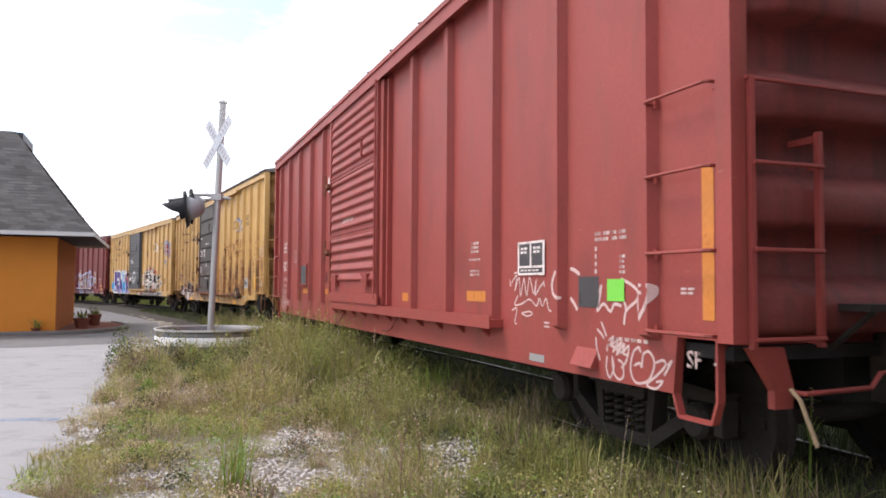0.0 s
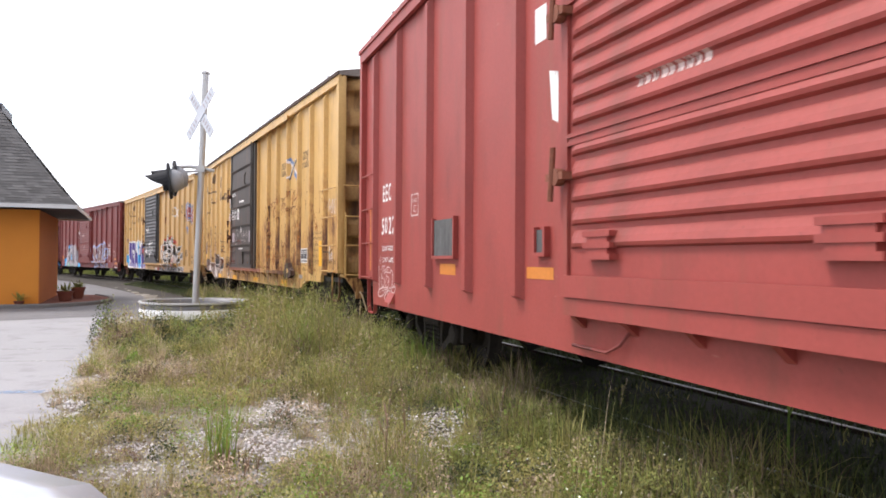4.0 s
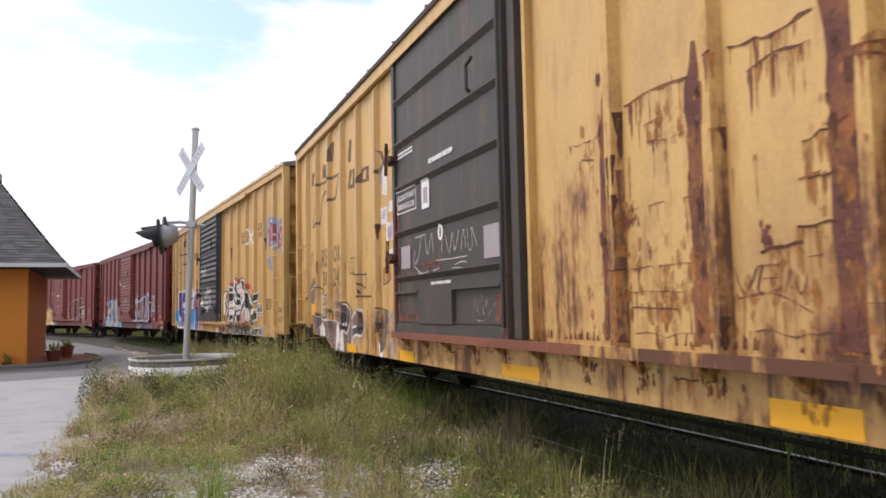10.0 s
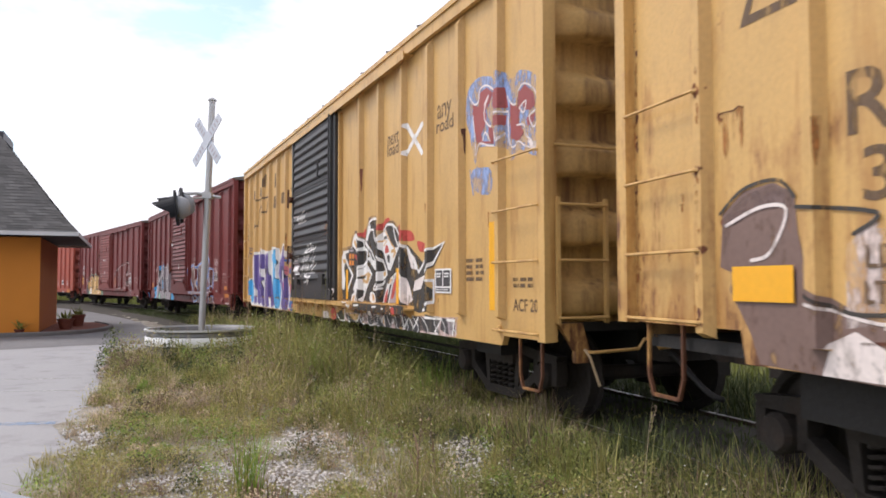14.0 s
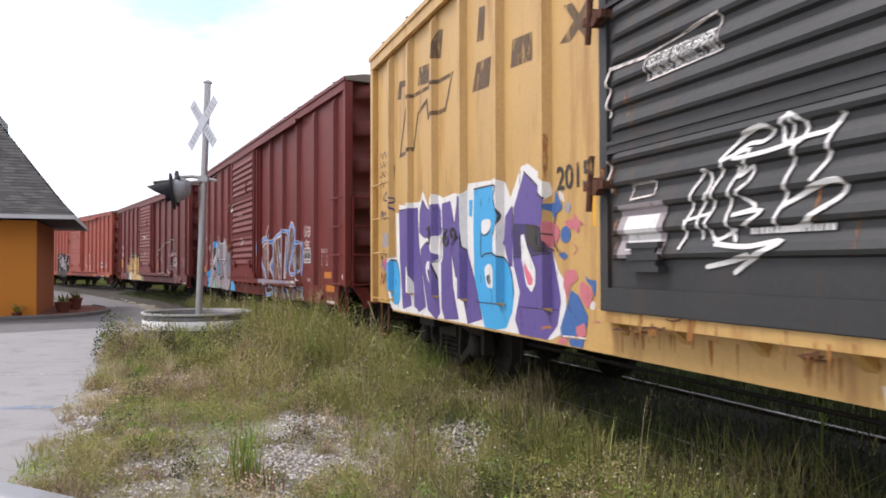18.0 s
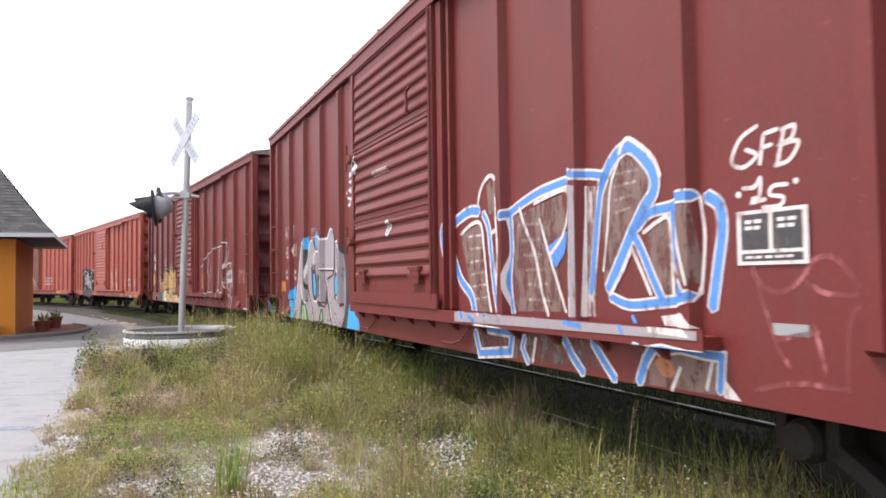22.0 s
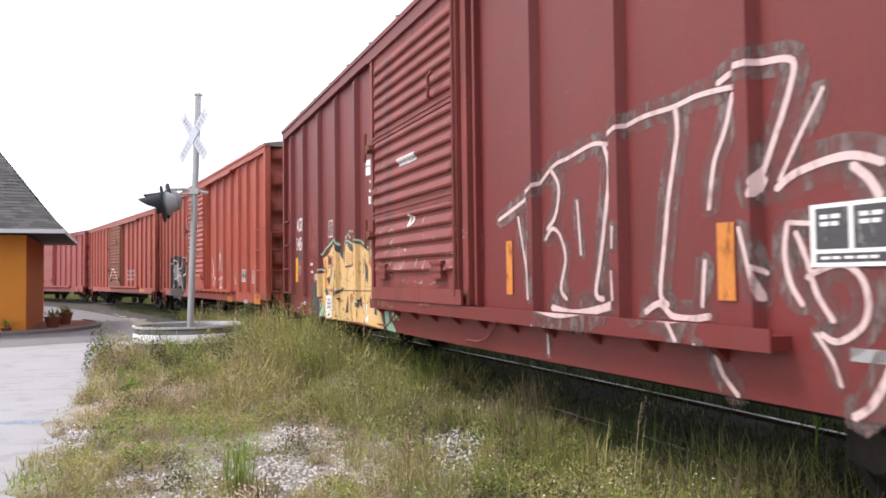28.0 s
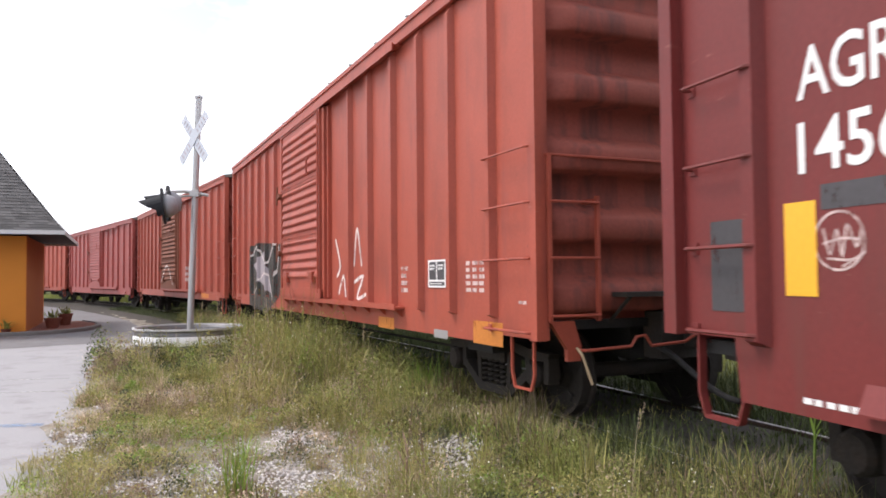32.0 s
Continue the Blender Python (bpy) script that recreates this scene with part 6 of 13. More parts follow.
# rust round the track brackets and along the foot of the sheets
for k in range(11):
    u = -1.48 + k * 0.608
    bloom(a, rnd, u + 0.05, 1.0, 0.06, 0.05, 14, "post_rust", 0, 0.022, 0.87)
    bloom(a, rnd, u + 0.05, 0.97, 0.05, 0.05, 10, "rust_thin", 0, 0.03, 0.87)
for k in range(150):
    u, h = rnd.uniform(1.5, 6.9), rnd.uniform(0.02, 0.075)
    a.fill(rnd.choice(("post_rust", "rust_thin")), ((u - 0.012, 1.185), (u + rnd.uniform(0.0, 0.02), 1.185), (u + 0.006, 1.185 + h), (u - 0.004, 1.185 + h * 0.9)), 0)
# cracked creases that drip
for pts, w, drips in (
    (((3.50, 2.67), (3.73, 2.67), (3.94, 2.65), (4.12, 2.69)), 0.026, 9),
    (((3.72, 2.52), (3.90, 2.55), (4.09, 2.55)), 0.014, 8),
    (((2.71, 2.61), (2.97, 2.64), (3.31, 2.62)), 0.020, 8),
    (((2.70, 1.98), (2.98, 1.98), (3.27, 1.98)), 0.008, 2),
    (((2.90, 2.44), (3.03, 2.46)), 0.012, 3),
    (((2.92, 2.35), (3.09, 2.33), (3.25, 2.33)), 0.009, 2),
    (((2.06, 2.49), (2.29, 2.48), (2.44, 2.49)), 0.010, 2),
    (((2.21, 2.37), (2.36, 2.35)), 0.012, 1),
    (((4.00, 1.95), (4.12, 1.96)), 0.012, 1),
    (((2.70, 1.91), (2.78, 1.92)), 0.020, 1),
    (((1.80, 1.60), (1.93, 1.42), (2.06, 1.27)), 0.012, 0),
    (((2.74, 1.24), (3.03, 1.24), (3.31, 1.26)), 0.008, 4),
    (((3.70, 1.27), (3.94, 1.26), (4.15, 1.28)), 0.010, 5),
    (((2.73, 1.62), (3.00, 1.63), (3.29, 1.63)), 0.008, 3),
    (((2.70, 1.48), (3.04, 1.48), (3.25, 1.46)), 0.006, 2),
    (((2.72, 1.39), (3.13, 1.38)), 0.007, 2),
    (((4.03, 1.60), (4.11, 1.61)), 0.008, 0),
    (((4.34, 2.39), (4.46, 2.37)), 0.016, 4),
    (((4.46, 2.77), (4.64, 2.79)), 0.014, 4),
    (((4.71, 2.74), (4.80, 2.77)), 0.014, 4),
    (((4.76, 2.56), (4.98, 2.60)), 0.024, 3),
    (((4.34, 2.41), (4.59, 2.43), (5.01, 2.45)), 0.018, 10),
    (((6.18, 2.30), (6.23, 2.23)), 0.022, 2),
    (((6.18, 1.97), (6.44, 2.00)), 0.012, 3),
    (((5.51, 1.90), (5.69, 1.91)), 0.008, 0),
    (((5.78, 1.83), (5.91, 1.78)), 0.008, 1),
    (((5.92, 1.94), (6.07, 1.93)), 0.008, 0),
    (((5.92, 1.60), (6.09, 1.60)), 0.022, 2),
    (((5.48, 2.89), (5.72, 2.95)), 0.007, 0),
    (((5.26, 1.30), (5.76, 1.29), (5.88, 1.29)), 0.010, 4),
    (((6.14, 1.29), (6.43, 1.31), (6.67, 1.31)), 0.008, 4),
    (((5.53, 2.81), (5.53, 2.57)), 0.004, 0),
    (((5.93, 2.65), (5.93, 2.40)), 0.005, 0),
    (((5.75, 2.28), (5.77, 2.31)), 0.012, 0),
    (((4.33, 1.40), (4.87, 1.39)), 0.009, 4),
    (((4.50, 2.02), (4.90, 2.00)), 0.008, 3),
    (((4.69, 1.94), (4.80, 1.97)), 0.014, 2),
    (((6.49, 2.52), (6.74, 2.46)), 0.004, 0),
    (((6.26, 2.48), (6.31, 2.49)), 0.010, 0),
):
    scar(a, rnd, pts, w, drips)
a.line("rust_wash", 0.010, ((3.58, 1.58), (3.64, 1.45), (3.73, 1.58)), 1)
a.line("rust_wash", 0.010, ((3.74, 1.58), (3.86, 1.58)), 1)
a.line("rust_wash", 0.010, ((3.76, 1.58), (3.73, 1.46), (3.87, 1.47)), 1)
a.line("rust_wash", 0.010, ((3.76, 1.52), (3.85, 1.52)), 1)
a.line("rust_wash", 0.010, ((3.89, 1.45), (3.93, 1.55), (3.98, 1.44), (4.03, 1.55)), 1)
a.line("rust_wash", 0.010, ((3.60, 1.43), (3.82, 1.45), (4.04, 1.36)), 1)
a.done("rust_patch", "rusted posts and cracked rust scars on the yellow sheets")
for v in (1.21, 1.63, 2.10, 2.57):
    for u in (-7.72, -6.95, 6.95, 7.70):
        bloom(a, rnd, u, v, 0.018, 0.02, 8, "post_rust", 0, 0.022)
        bloom(a, rnd, u, v - 0.12, 0.012, 0.08, 8, "rust_thin", 0, 0.020)
for k in range(26):
    bloom(a, rnd, rnd.choice((-7.70, -7.05, -6.82)), rnd.uniform(1.3, 3.6), 0.008, 0.05, 4, rnd.choice(("rust_thin", "post_rust")), 0, 0.016)
a.done("rust_patch", "rust round the bolts of the grab irons")
rust_spots(CARS[1], 70, 3, 2.3, 5.9, 1.25, 2.7, "small brown rust runs")
rust_spots(CARS[1], 120, 4, -7.0, 6.4, 1.0, 1.35, "brown rust along the sill")
rust_spots(CARS[1], 30, 5, -7.5, -2.0, 1.1, 3.4, "brown rust spots")
a.shift = 0.20
a.bars("white_paint", -1.60, -1.11, 3.05, 3.13, 2, 7, 4)
a.text("SECURE BOTH HASPS", "white_paint", -1.62, 2.59, 0.06, 4, 0.54)
a.text("BEFORE MOVING CAR", "white_paint", -1.62, 2.49, 0.06, 4, 0.54)
a.line("white_paint", 0.012, ((-1.66, 2.45), (-1.03, 2.45), (-1.03, 2.69), (-1.66, 2.69), (-1.66, 2.45)), 4, False)
a.bars("white_paint", -0.63, 0.01, 2.82, 2.90, 1, 14, 4)
a.rect("white_paint", -0.85, -0.63, 2.41, 2.70, 4)
a.rect("lilac", -0.80, -0.67, 2.46, 2.62, 5)
a.rect("lilac", 0.65, 0.96, 1.81, 2.08, 4)
a.rect("lilac", -1.54, -1.23, 1.84, 2.08, 4)
a.bars("white_paint", -0.62, -0.08, 1.63, 1.68, 1, 8, 4)
a.disc("white_paint", -0.34, 2.13, 0.07, 0.08, 4)
a.disc("charcoal", -0.34, 2.13, 0.02, 0.05, 5)
a.line("chalk_thin", 0.007, ((0.39, 1.31), (0.46, 1.52), (0.51, 1.35), (0.58, 1.52), (0.62, 1.35), (0.70, 1.49), (0.75, 1.35), (0.84, 1.44), (0.66, 1.31), (0.44, 1.31)), 4)
a.fill("rust_wash", ((-1.75, 1.17), (1.1, 1.17), (1.1, 1.24), (0.2, 1.26), (-0.9, 1.23), (-1.75, 1.32)), 3)
a.fill("rust_wash", ((-1.75, 1.3), (-1.58, 1.3), (-1.60, 2.6), (-1.75, 2.6)), 3)
a.fill("rust_wash", ((0.98, 1.3), (1.1, 1.3), (1.1, 1.7), (1.0, 1.6)), 3)
a.done("door_chalk", "white notices and grey tape on the dark door")
a.shift = 0.0
a.line("chalk", 0.0072, ((-0.87, 2.14), (-0.57, 2.15)), 4)
a.line("chalk", 0.0072, ((-0.69, 2.15), (-0.77, 1.94), (-0.92, 1.85)), 4)
a.line("chalk", 0.0065, ((-0.57, 2.13), (-0.51, 1.95), (-0.37, 2.14), (-0.35, 1.95)), 4)
a.line("chalk", 0.0059, ((-0.12, 1.95), (-0.07, 2.14), (-0.01, 2.06), (0.08, 1.92), (0.16, 2.10), (0.21, 1.93), (0.31, 2.10)), 4)
a.line("chalk", 0.0052, ((0.36, 1.92), (0.42, 2.10), (0.47, 1.94)), 4)
a.line("chalk", 0.0052, ((0.50, 2.10), (0.53, 1.92), (0.61, 1.94), (0.60, 2.10), (0.71, 1.93)), 4)
a.line("chalk", 0.0059, ((-0.27, 1.87), (0.14, 1.86), (0.49, 1.86)), 4)
a.line("chalk", 0.0059, ((0.21, 1.80), (0.38, 1.82), (0.49, 1.80)), 4)
a.line("chalk", 0.0052, ((0.23, 1.77), (0.49, 1.76)), 4)
a.line("chalk", 0.0065, ((-0.89, 1.84), (-0.63, 1.76), (-0.20, 1.79)), 4)
a.line("chalk", 0.0072, ((-0.93, 1.89), (-0.88, 2.01)), 4)
a.line("rust_wash", 0.034, ((-0.75, 1.84), (-0.31, 1.86), (-0.16, 1.81)), 3)
a.line("rust_wash", 0.026, ((-0.50, 1.81), (-0.27, 1.76), (-0.16, 1.79)), 3)
a.fill("rust_wash", ((1.05, 1.52), (1.18, 1.52), (1.19, 1.27), (0.99, 1.27), (1.06, 1.35)), 3)
a.fill("rust_wash", ((-1.36, 1.35), (-0.78, 1.37), (-0.66, 1.19), (-1.47, 1.17)), 3)
a.fill("rust_wash", ((-0.56, 1.43), (-0.32, 1.54), (-0.38, 1.24), (-0.61, 1.19)), 3)
a.done("door_chalk", "thin chalk scrawls and rust blotches on the dark door")
a.shift = 0.0
a.rect("chalk", -2.47, -2.20, 2.45, 2.66, 0)
a.rect("chalk", -2.15, -1.91, 2.57, 2.70, 0)
a.rect("chalk", -2.25, -1.97, 2.23, 2.45, 0)
a.rect("chalk", -2.22, -1.99, 1.96, 2.12, 0)
a.rect("lilac", -2.19, -2.01, 2.27, 2.40, 1)
a.rect("lilac", -2.17, -2.03, 2.00, 2.08, 1)
a.bars("lilac", -2.43, -2.24, 2.51, 2.62, 3, 2, 1)
a.fill("chalk", ((-2.37, 3.19), (-2.24, 3.12), (-2.18, 2.96), (-2.21, 2.79), (-2.42, 2.83), (-2.39, 2.96)), 0)
a.fill("lilac", ((-2.48, 3.11), (-2.38, 3.13), (-2.38, 2.95), (-2.47, 2.96)), 0)
a.line("post_rust", 0.031, ((-3.67, 2.02), (-3.67, 1.72)), 1, False)
a.line("post_rust", 0.025, ((-3.68, 1.60), (-2.94, 1.58)), 1, False)
a.line("post_rust", 0.012, ((-2.94, 2.00), (-2.95, 1.59)), 1, False)
a.line("post_rust", 0.025, ((-3.39, 1.41), (-3.38, 1.25)), 1, False)
a.line("post_rust", 0.012, ((-3.13, 1.41), (-3.13, 1.27)), 1, False)
a.line("grey_patch", 0.021, ((-3.57, 1.89), (-3.16, 1.88)), 0)
a.line("grey_patch", 0.021, ((-3.48, 1.89), (-3.39, 1.63)), 0)
a.line("grey_patch", 0.021, ((-3.16, 1.90), (-3.21, 1.70), (-3.43, 1.77)), 0)
a.line("grey_patch", 0.018, ((-3.88, 1.91), (-3.52, 1.87)), 0)
a.line("blue_haze", 0.020, ((-2.19, 1.40), (-2.11, 1.35), (-2.20, 1.28), (-2.05, 1.35), (-2.02, 1.38)), 1)
a.line("blue_haze", 0.020, ((-2.17, 1.24), (-2.02, 1.30)), 1)
a.line("blue_haze", 0.020, ((-2.26, 1.13), (-1.98, 1.18)), 1)
a.line("blue_haze", 0.020, ((-2.14, 1.21), (-2.21, 1.08)), 1)
a.line("blue_haze", 0.023, ((-2.21, 1.04), (-2.24, 0.91), (-2.15, 1.01), (-2.13, 0.90), (-2.04, 1.06)), 1)
a.line("blue_haze", 0.023, ((-2.06, 1.09), (-1.93, 1.03), (-1.96, 0.92), (-2.10, 0.86), (-2.15, 0.92)), 1)
a.line("grey_patch", 0.018, ((-2.65, 1.23), (-2.68, 1.38), (-2.54, 1.43), (-2.38, 1.40)), 0)
a.line("grey_patch", 0.018, ((-2.61, 1.36), (-2.48, 1.20), (-2.41, 1.34)), 0)
a.line("grey_patch", 0.018, ((-2.58, 1.23), (-2.26, 1.26)), 0)
a.line("grey_patch", 0.017, ((-2.37, 1.41), (-2.25, 1.38), (-2.29, 1.24)), 0)
a.line("grey_patch", 0.018, ((-2.65, 1.19), (-2.32, 1.19)), 0)
a.line("grey_haze", 0.029, ((-2.58, 1.12), (-2.45, 1.06), (-2.49, 0.95), (-2.56, 0.87)), 0)
a.fill("grey_haze", ((-2.65, 1.39), (-2.25, 1.41), (-2.23, 1.21), (-2.39, 0.93), (-2.56, 0.87), (-2.62, 1.05)), 0)
a.fill("white_paint", ((-2.64, 1.01), (-2.57, 0.98), (-2.56, 0.87), (-2.45, 0.89), (-2.45, 0.83), (-2.56, 0.83), (-2.60, 0.87)), 2)
a.fill("rust_thin", ((-2.39, 1.92), (-2.11, 1.93), (-2.07, 1.78), (-2.24, 1.74), (-2.41, 1.71)), 0)
a.line("post_rust", 0.014, ((-2.41, 1.71), (-2.24, 1.73), (-2.08, 1.77)), 1, False)
a.line("post_rust", 0.010, ((-2.37, 1.91), (-2.11, 1.93)), 1, False)
a.done("pasted_paper", "pasted paper notices and painted scrawls")
a.fill("brown_spray", ((-6.81, 1.83), (-6.63, 1.94), (-6.40, 1.96), (-6.26, 1.89), (-6.24, 1.70), (-6.17, 1.43), (-5.79, 1.26), (-5.08, 1.25), (-4.78, 1.24), (-4.47, 1.25), (-4.42, 1.49), (-4.22, 1.51), (-4.09, 1.45), (-3.99, 1.36), (-3.94, 1.22), (-3.94, 1.08), (-3.98, 0.94), (-4.04, 0.81), (-4.46, 0.79), (-4.94, 0.80), (-5.72, 0.99), (-6.53, 1.01), (-6.59, 1.16), (-6.76, 1.40), (-6.72, 1.49), (-6.84, 1.53)), 0)
a.fill("brown_spray", ((-3.93, 1.29), (-3.75, 1.37), (-3.57, 1.45), (-3.47, 1.44), (-3.38, 1.39), (-3.32, 1.31), (-3.31, 1.22), (-3.42, 1.19), (-3.56, 1.19), (-3.92, 1.17)), 0)
a.fill("chalk_thin", ((-3.91, 1.00), (-3.83, 1.04), (-3.61, 1.05), (-3.63, 0.94), (-3.74, 0.86), (-3.88, 0.91)), 0, True)
a.fill("charcoal", ((-3.92, 1.15), (-3.56, 1.17), (-3.42, 1.18), (-3.29, 1.24), (-3.31, 1.16), (-3.39, 1.12), (-3.48, 1.08), (-3.83, 1.07), (-3.94, 1.02)), 1)
a.fill("chalk_thin", ((-5.95, 1.23), (-5.94, 1.61), (-5.75, 1.76), (-5.77, 1.68), (-5.32, 1.62), (-5.30, 1.45), (-5.47, 1.34), (-5.71, 1.26)), 1)
a.fill("chalk", ((-6.10, 1.00), (-6.04, 1.16), (-5.90, 1.22), (-5.72, 1.14), (-5.66, 1.00)), 1)
a.fill("chalk_thin", ((-5.07, 1.56), (-4.69, 1.53), (-4.53, 1.53), (-4.51, 1.27), (-4.74, 1.25), (-5.04, 1.32)), 1)
a.fill("chalk", ((-4.71, 1.54), (-4.67, 1.65), (-4.46, 1.70), (-4.40, 1.52)), 1)
a.fill("grey_haze", ((-4.66, 1.55), (-4.62, 1.63), (-4.47, 1.68), (-4.56, 1.60)), 2)
a.fill("chalk", ((-4.98, 0.81), (-4.89, 1.18), (-4.79, 1.23), (-4.74, 1.23), (-4.71, 1.12), (-4.70, 1.00), (-4.75, 0.86), (-4.83, 0.82)), 1)
a.fill("chalk", ((-4.74, 0.83), (-4.68, 1.07), (-4.57, 1.20), (-4.52, 1.19), (-4.43, 0.81)), 1)
a.fill("dark_brown", ((-4.74, 1.23), (-4.47, 1.23), (-4.57, 1.20), (-4.68, 1.11)), 2)
a.fill("grey_haze", ((-4.37, 1.51), (-4.22, 1.51), (-4.09, 1.44), (-3.99, 1.34), (-3.95, 1.24), (-4.03, 1.27), (-4.17, 1.35), (-4.30, 1.41)), 1, True)
a.fill("grey_haze", ((-6.81, 1.80), (-6.62, 1.92), (-6.40, 1.95), (-6.27, 1.88), (-6.27, 1.82), (-6.50, 1.82), (-6.74, 1.75), (-6.81, 1.58)), 1)
a.disc("dark_brown", -4.29, 1.25, 0.17, 0.13, 2)
a.disc("charcoal", -4.30, 1.31, 0.11, 0.07, 3)
a.disc("chalk", -4.26, 1.21, 0.03, 0.03, 4)
a.line("chalk", 0.03, ((-4.34, 1.36), (-4.43, 1.33), (-4.44, 1.26), (-4.35, 1.22)), 4)
a.line("chalk", 0.025, ((-4.52, 1.19), (-4.43, 1.11), (-4.27, 1.08), (-4.15, 1.13), (-4.12, 1.22)), 3)
a.line("chalk", 0.025, ((-4.28, 1.50), (-4.09, 1.43), (-3.97, 1.32), (-3.94, 1.19), (-3.96, 1.03), (-3.98, 0.93)), 3)
a.line("dark_paint", 0.02, ((-4.38, 1.51), (-4.22, 1.52), (-4.07, 1.46), (-3.96, 1.34)), 4)
a.line("chalk", 0.03, ((-3.94, 1.30), (-3.75, 1.38), (-3.56, 1.44), (-3.45, 1.43)), 3)
a.line("chalk", 0.03, ((-3.92, 1.17), (-3.71, 1.19), (-3.56, 1.18)), 3)
a.line("chalk", 0.035, ((-3.93, 0.93), (-3.91, 0.99), (-3.86, 1.04), (-3.71, 1.07), (-3.49, 1.06), (-3.35, 1.11), (-3.29, 1.21), (-3.32, 1.34), (-3.40, 1.42)), 3)
a.line("chalk", 0.014, ((-3.63, 1.42), (-3.63, 1.35), (-3.66, 1.28)), 3)
a.line("chalk", 0.014, ((-3.55, 1.36), (-3.62, 1.28), (-3.66, 1.20)), 3)
a.line("chalk", 0.016, ((-6.18, 1.35), (-5.77, 1.26), (-5.52, 1.31), (-5.46, 1.43)), 3)
a.line("chalk", 0.016, ((-5.74, 1.24), (-5.33, 1.28), (-5.41, 1.08), (-5.48, 0.98)), 3)
a.line("chalk", 0.014, ((-5.05, 1.04), (-5.00, 0.98), (-5.03, 0.89)), 3)
a.line("chalk", 0.016, ((-4.18, 1.09), (-4.14, 1.01), (-4.22, 0.92)), 3)
a.line("chalk", 0.012, ((-4.23, 1.34), (-4.22, 1.13), (-4.28, 1.04)), 3)
a.line("chalk", 0.012, ((-4.02, 1.25), (-4.10, 1.16)), 3)
a.line("chalk", 0.016, ((-5.33, 1.25), (-5.08, 1.26), (-4.78, 1.22), (-4.54, 1.23)), 3)
a.line("chalk", 0.02, ((-6.78, 1.76), (-6.50, 1.84), (-6.31, 1.81), (-6.43, 1.60), (-6.58, 1.56)), 3)
a.line("dark_paint", 0.02, ((-6.83, 1.83), (-6.63, 1.95), (-6.37, 1.97), (-6.25, 1.87)), 4)
a.line("dark_paint", 0.02, ((-6.25, 1.82), (-5.77, 1.75), (-5.90, 1.66)), 4)
a.line("dark_paint", 0.022, ((-5.32, 1.61), (-5.24, 1.45), (-5.08, 1.37)), 4)
a.line("dark_paint", 0.02, ((-6.20, 1.41), (-5.92, 1.30), (-5.56, 1.32), (-5.47, 1.36)), 4)
a.line("dark_paint", 0.02, ((-5.71, 1.65), (-5.53, 1.67), (-5.36, 1.66)), 4)
a.line("dark_paint", 0.018, ((-4.78, 1.22), (-4.67, 1.13), (-4.70, 0.96), (-4.81, 0.83)), 4)
a.line("dark_paint", 0.018, ((-4.69, 1.55), (-4.64, 1.65), (-4.46, 1.69), (-4.40, 1.52)), 4)
a.text("LD LMT", "brown_paint", -5.83, 1.51, 0.10, 5, 0.49)
a.text("LT WT", "brown_paint", -5.84, 1.35, 0.10, 5, 0.36)
a.text("157400", "brown_paint", -4.97, 1.45, 0.10, 5, 0.44)
a.text("62600", "brown_paint", -4.93, 1.31, 0.10, 5, 0.42)
a.done("graffiti", "brown and white creature graffiti along the sill")

a = Art(CARS[2])
a.text("next", "brown_paint", 3.74, 3.26, 0.16, 0, 0.42)
a.text("load", "brown_paint", 3.73, 3.12, 0.16, 0, 0.43)
a.text("any", "brown_paint", 5.43, 3.29, 0.15, 0, 0.39)
a.text("road", "brown_paint", 5.40, 3.13, 0.15, 0, 0.47)
a.fill("brown_paint", ((-6.71, 3.61), (-6.64, 3.83), (-6.29, 3.78), (-6.32, 3.71), (-6.52, 3.73), (-6.55, 3.59)), 0)
a.fill("brown_paint", ((-5.86, 3.60), (-5.80, 3.81), (-5.42, 3.77), (-5.45, 3.55)), 0)
a.fill("brown_paint", ((-5.21, 3.76), (-5.13, 4.07), (-4.96, 4.02), (-5.04, 3.73)), 0)
a.fill("brown_paint", ((-4.12, 3.15), (-4.00, 3.41), (-3.65, 3.39), (-3.71, 3.12)), 0)
a.fill("brown_paint", ((-4.00, 3.61), (-3.94, 3.93), (-3.79, 3.90), (-3.83, 3.59)), 0)
a.fill("brown_paint", ((-3.23, 3.17), (-3.19, 3.41), (-2.81, 3.37), (-2.82, 3.14)), 0)
a.fill("brown_paint", ((-2.34, 3.14), (-2.13, 3.25), (-2.28, 3.41), (-2.15, 3.39), (-2.05, 3.28), (-1.91, 3.37), (-1.82, 3.34), (-1.97, 3.20), (-1.87, 3.08), (-1.98, 3.09), (-2.06, 3.17), (-2.19, 3.11)), 0)
a.line("brown_paint", 0.05, ((-6.30, 3.53), (-4.68, 3.47), (-4.89, 3.14), (-5.47, 3.15), (-5.52, 3.36), (-5.85, 3.27), (-6.02, 2.87), (-6.60, 2.87), (-6.30, 3.53)), 0, False)
a.line("white_paint", 0.07, ((4.45, 3.05), (4.98, 3.33)), 0)
a.line("white_paint", 0.07, ((4.46, 3.41), (4.97, 2.98)), 0)
a.stencil("white_paint", "grey_patch", 5.37, 5.82, 1.33, 1.60)
a.bars("brown_paint", 6.18, 6.63, 1.45, 1.70, 4, 2, 0)
a.text("ACF 20", "brown_paint", 7.18, 1.19, 0.11, 0, 0.44)
a.bars("brown_paint", 7.18, 7.58, 1.39, 1.50, 2, 3, 0)
a.text("34", "dark_paint", -5.52, 1.70, 0.20, 7, 0.34)
a.text("694", "dark_paint", -4.98, 1.67, 0.19, 7, 0.64)
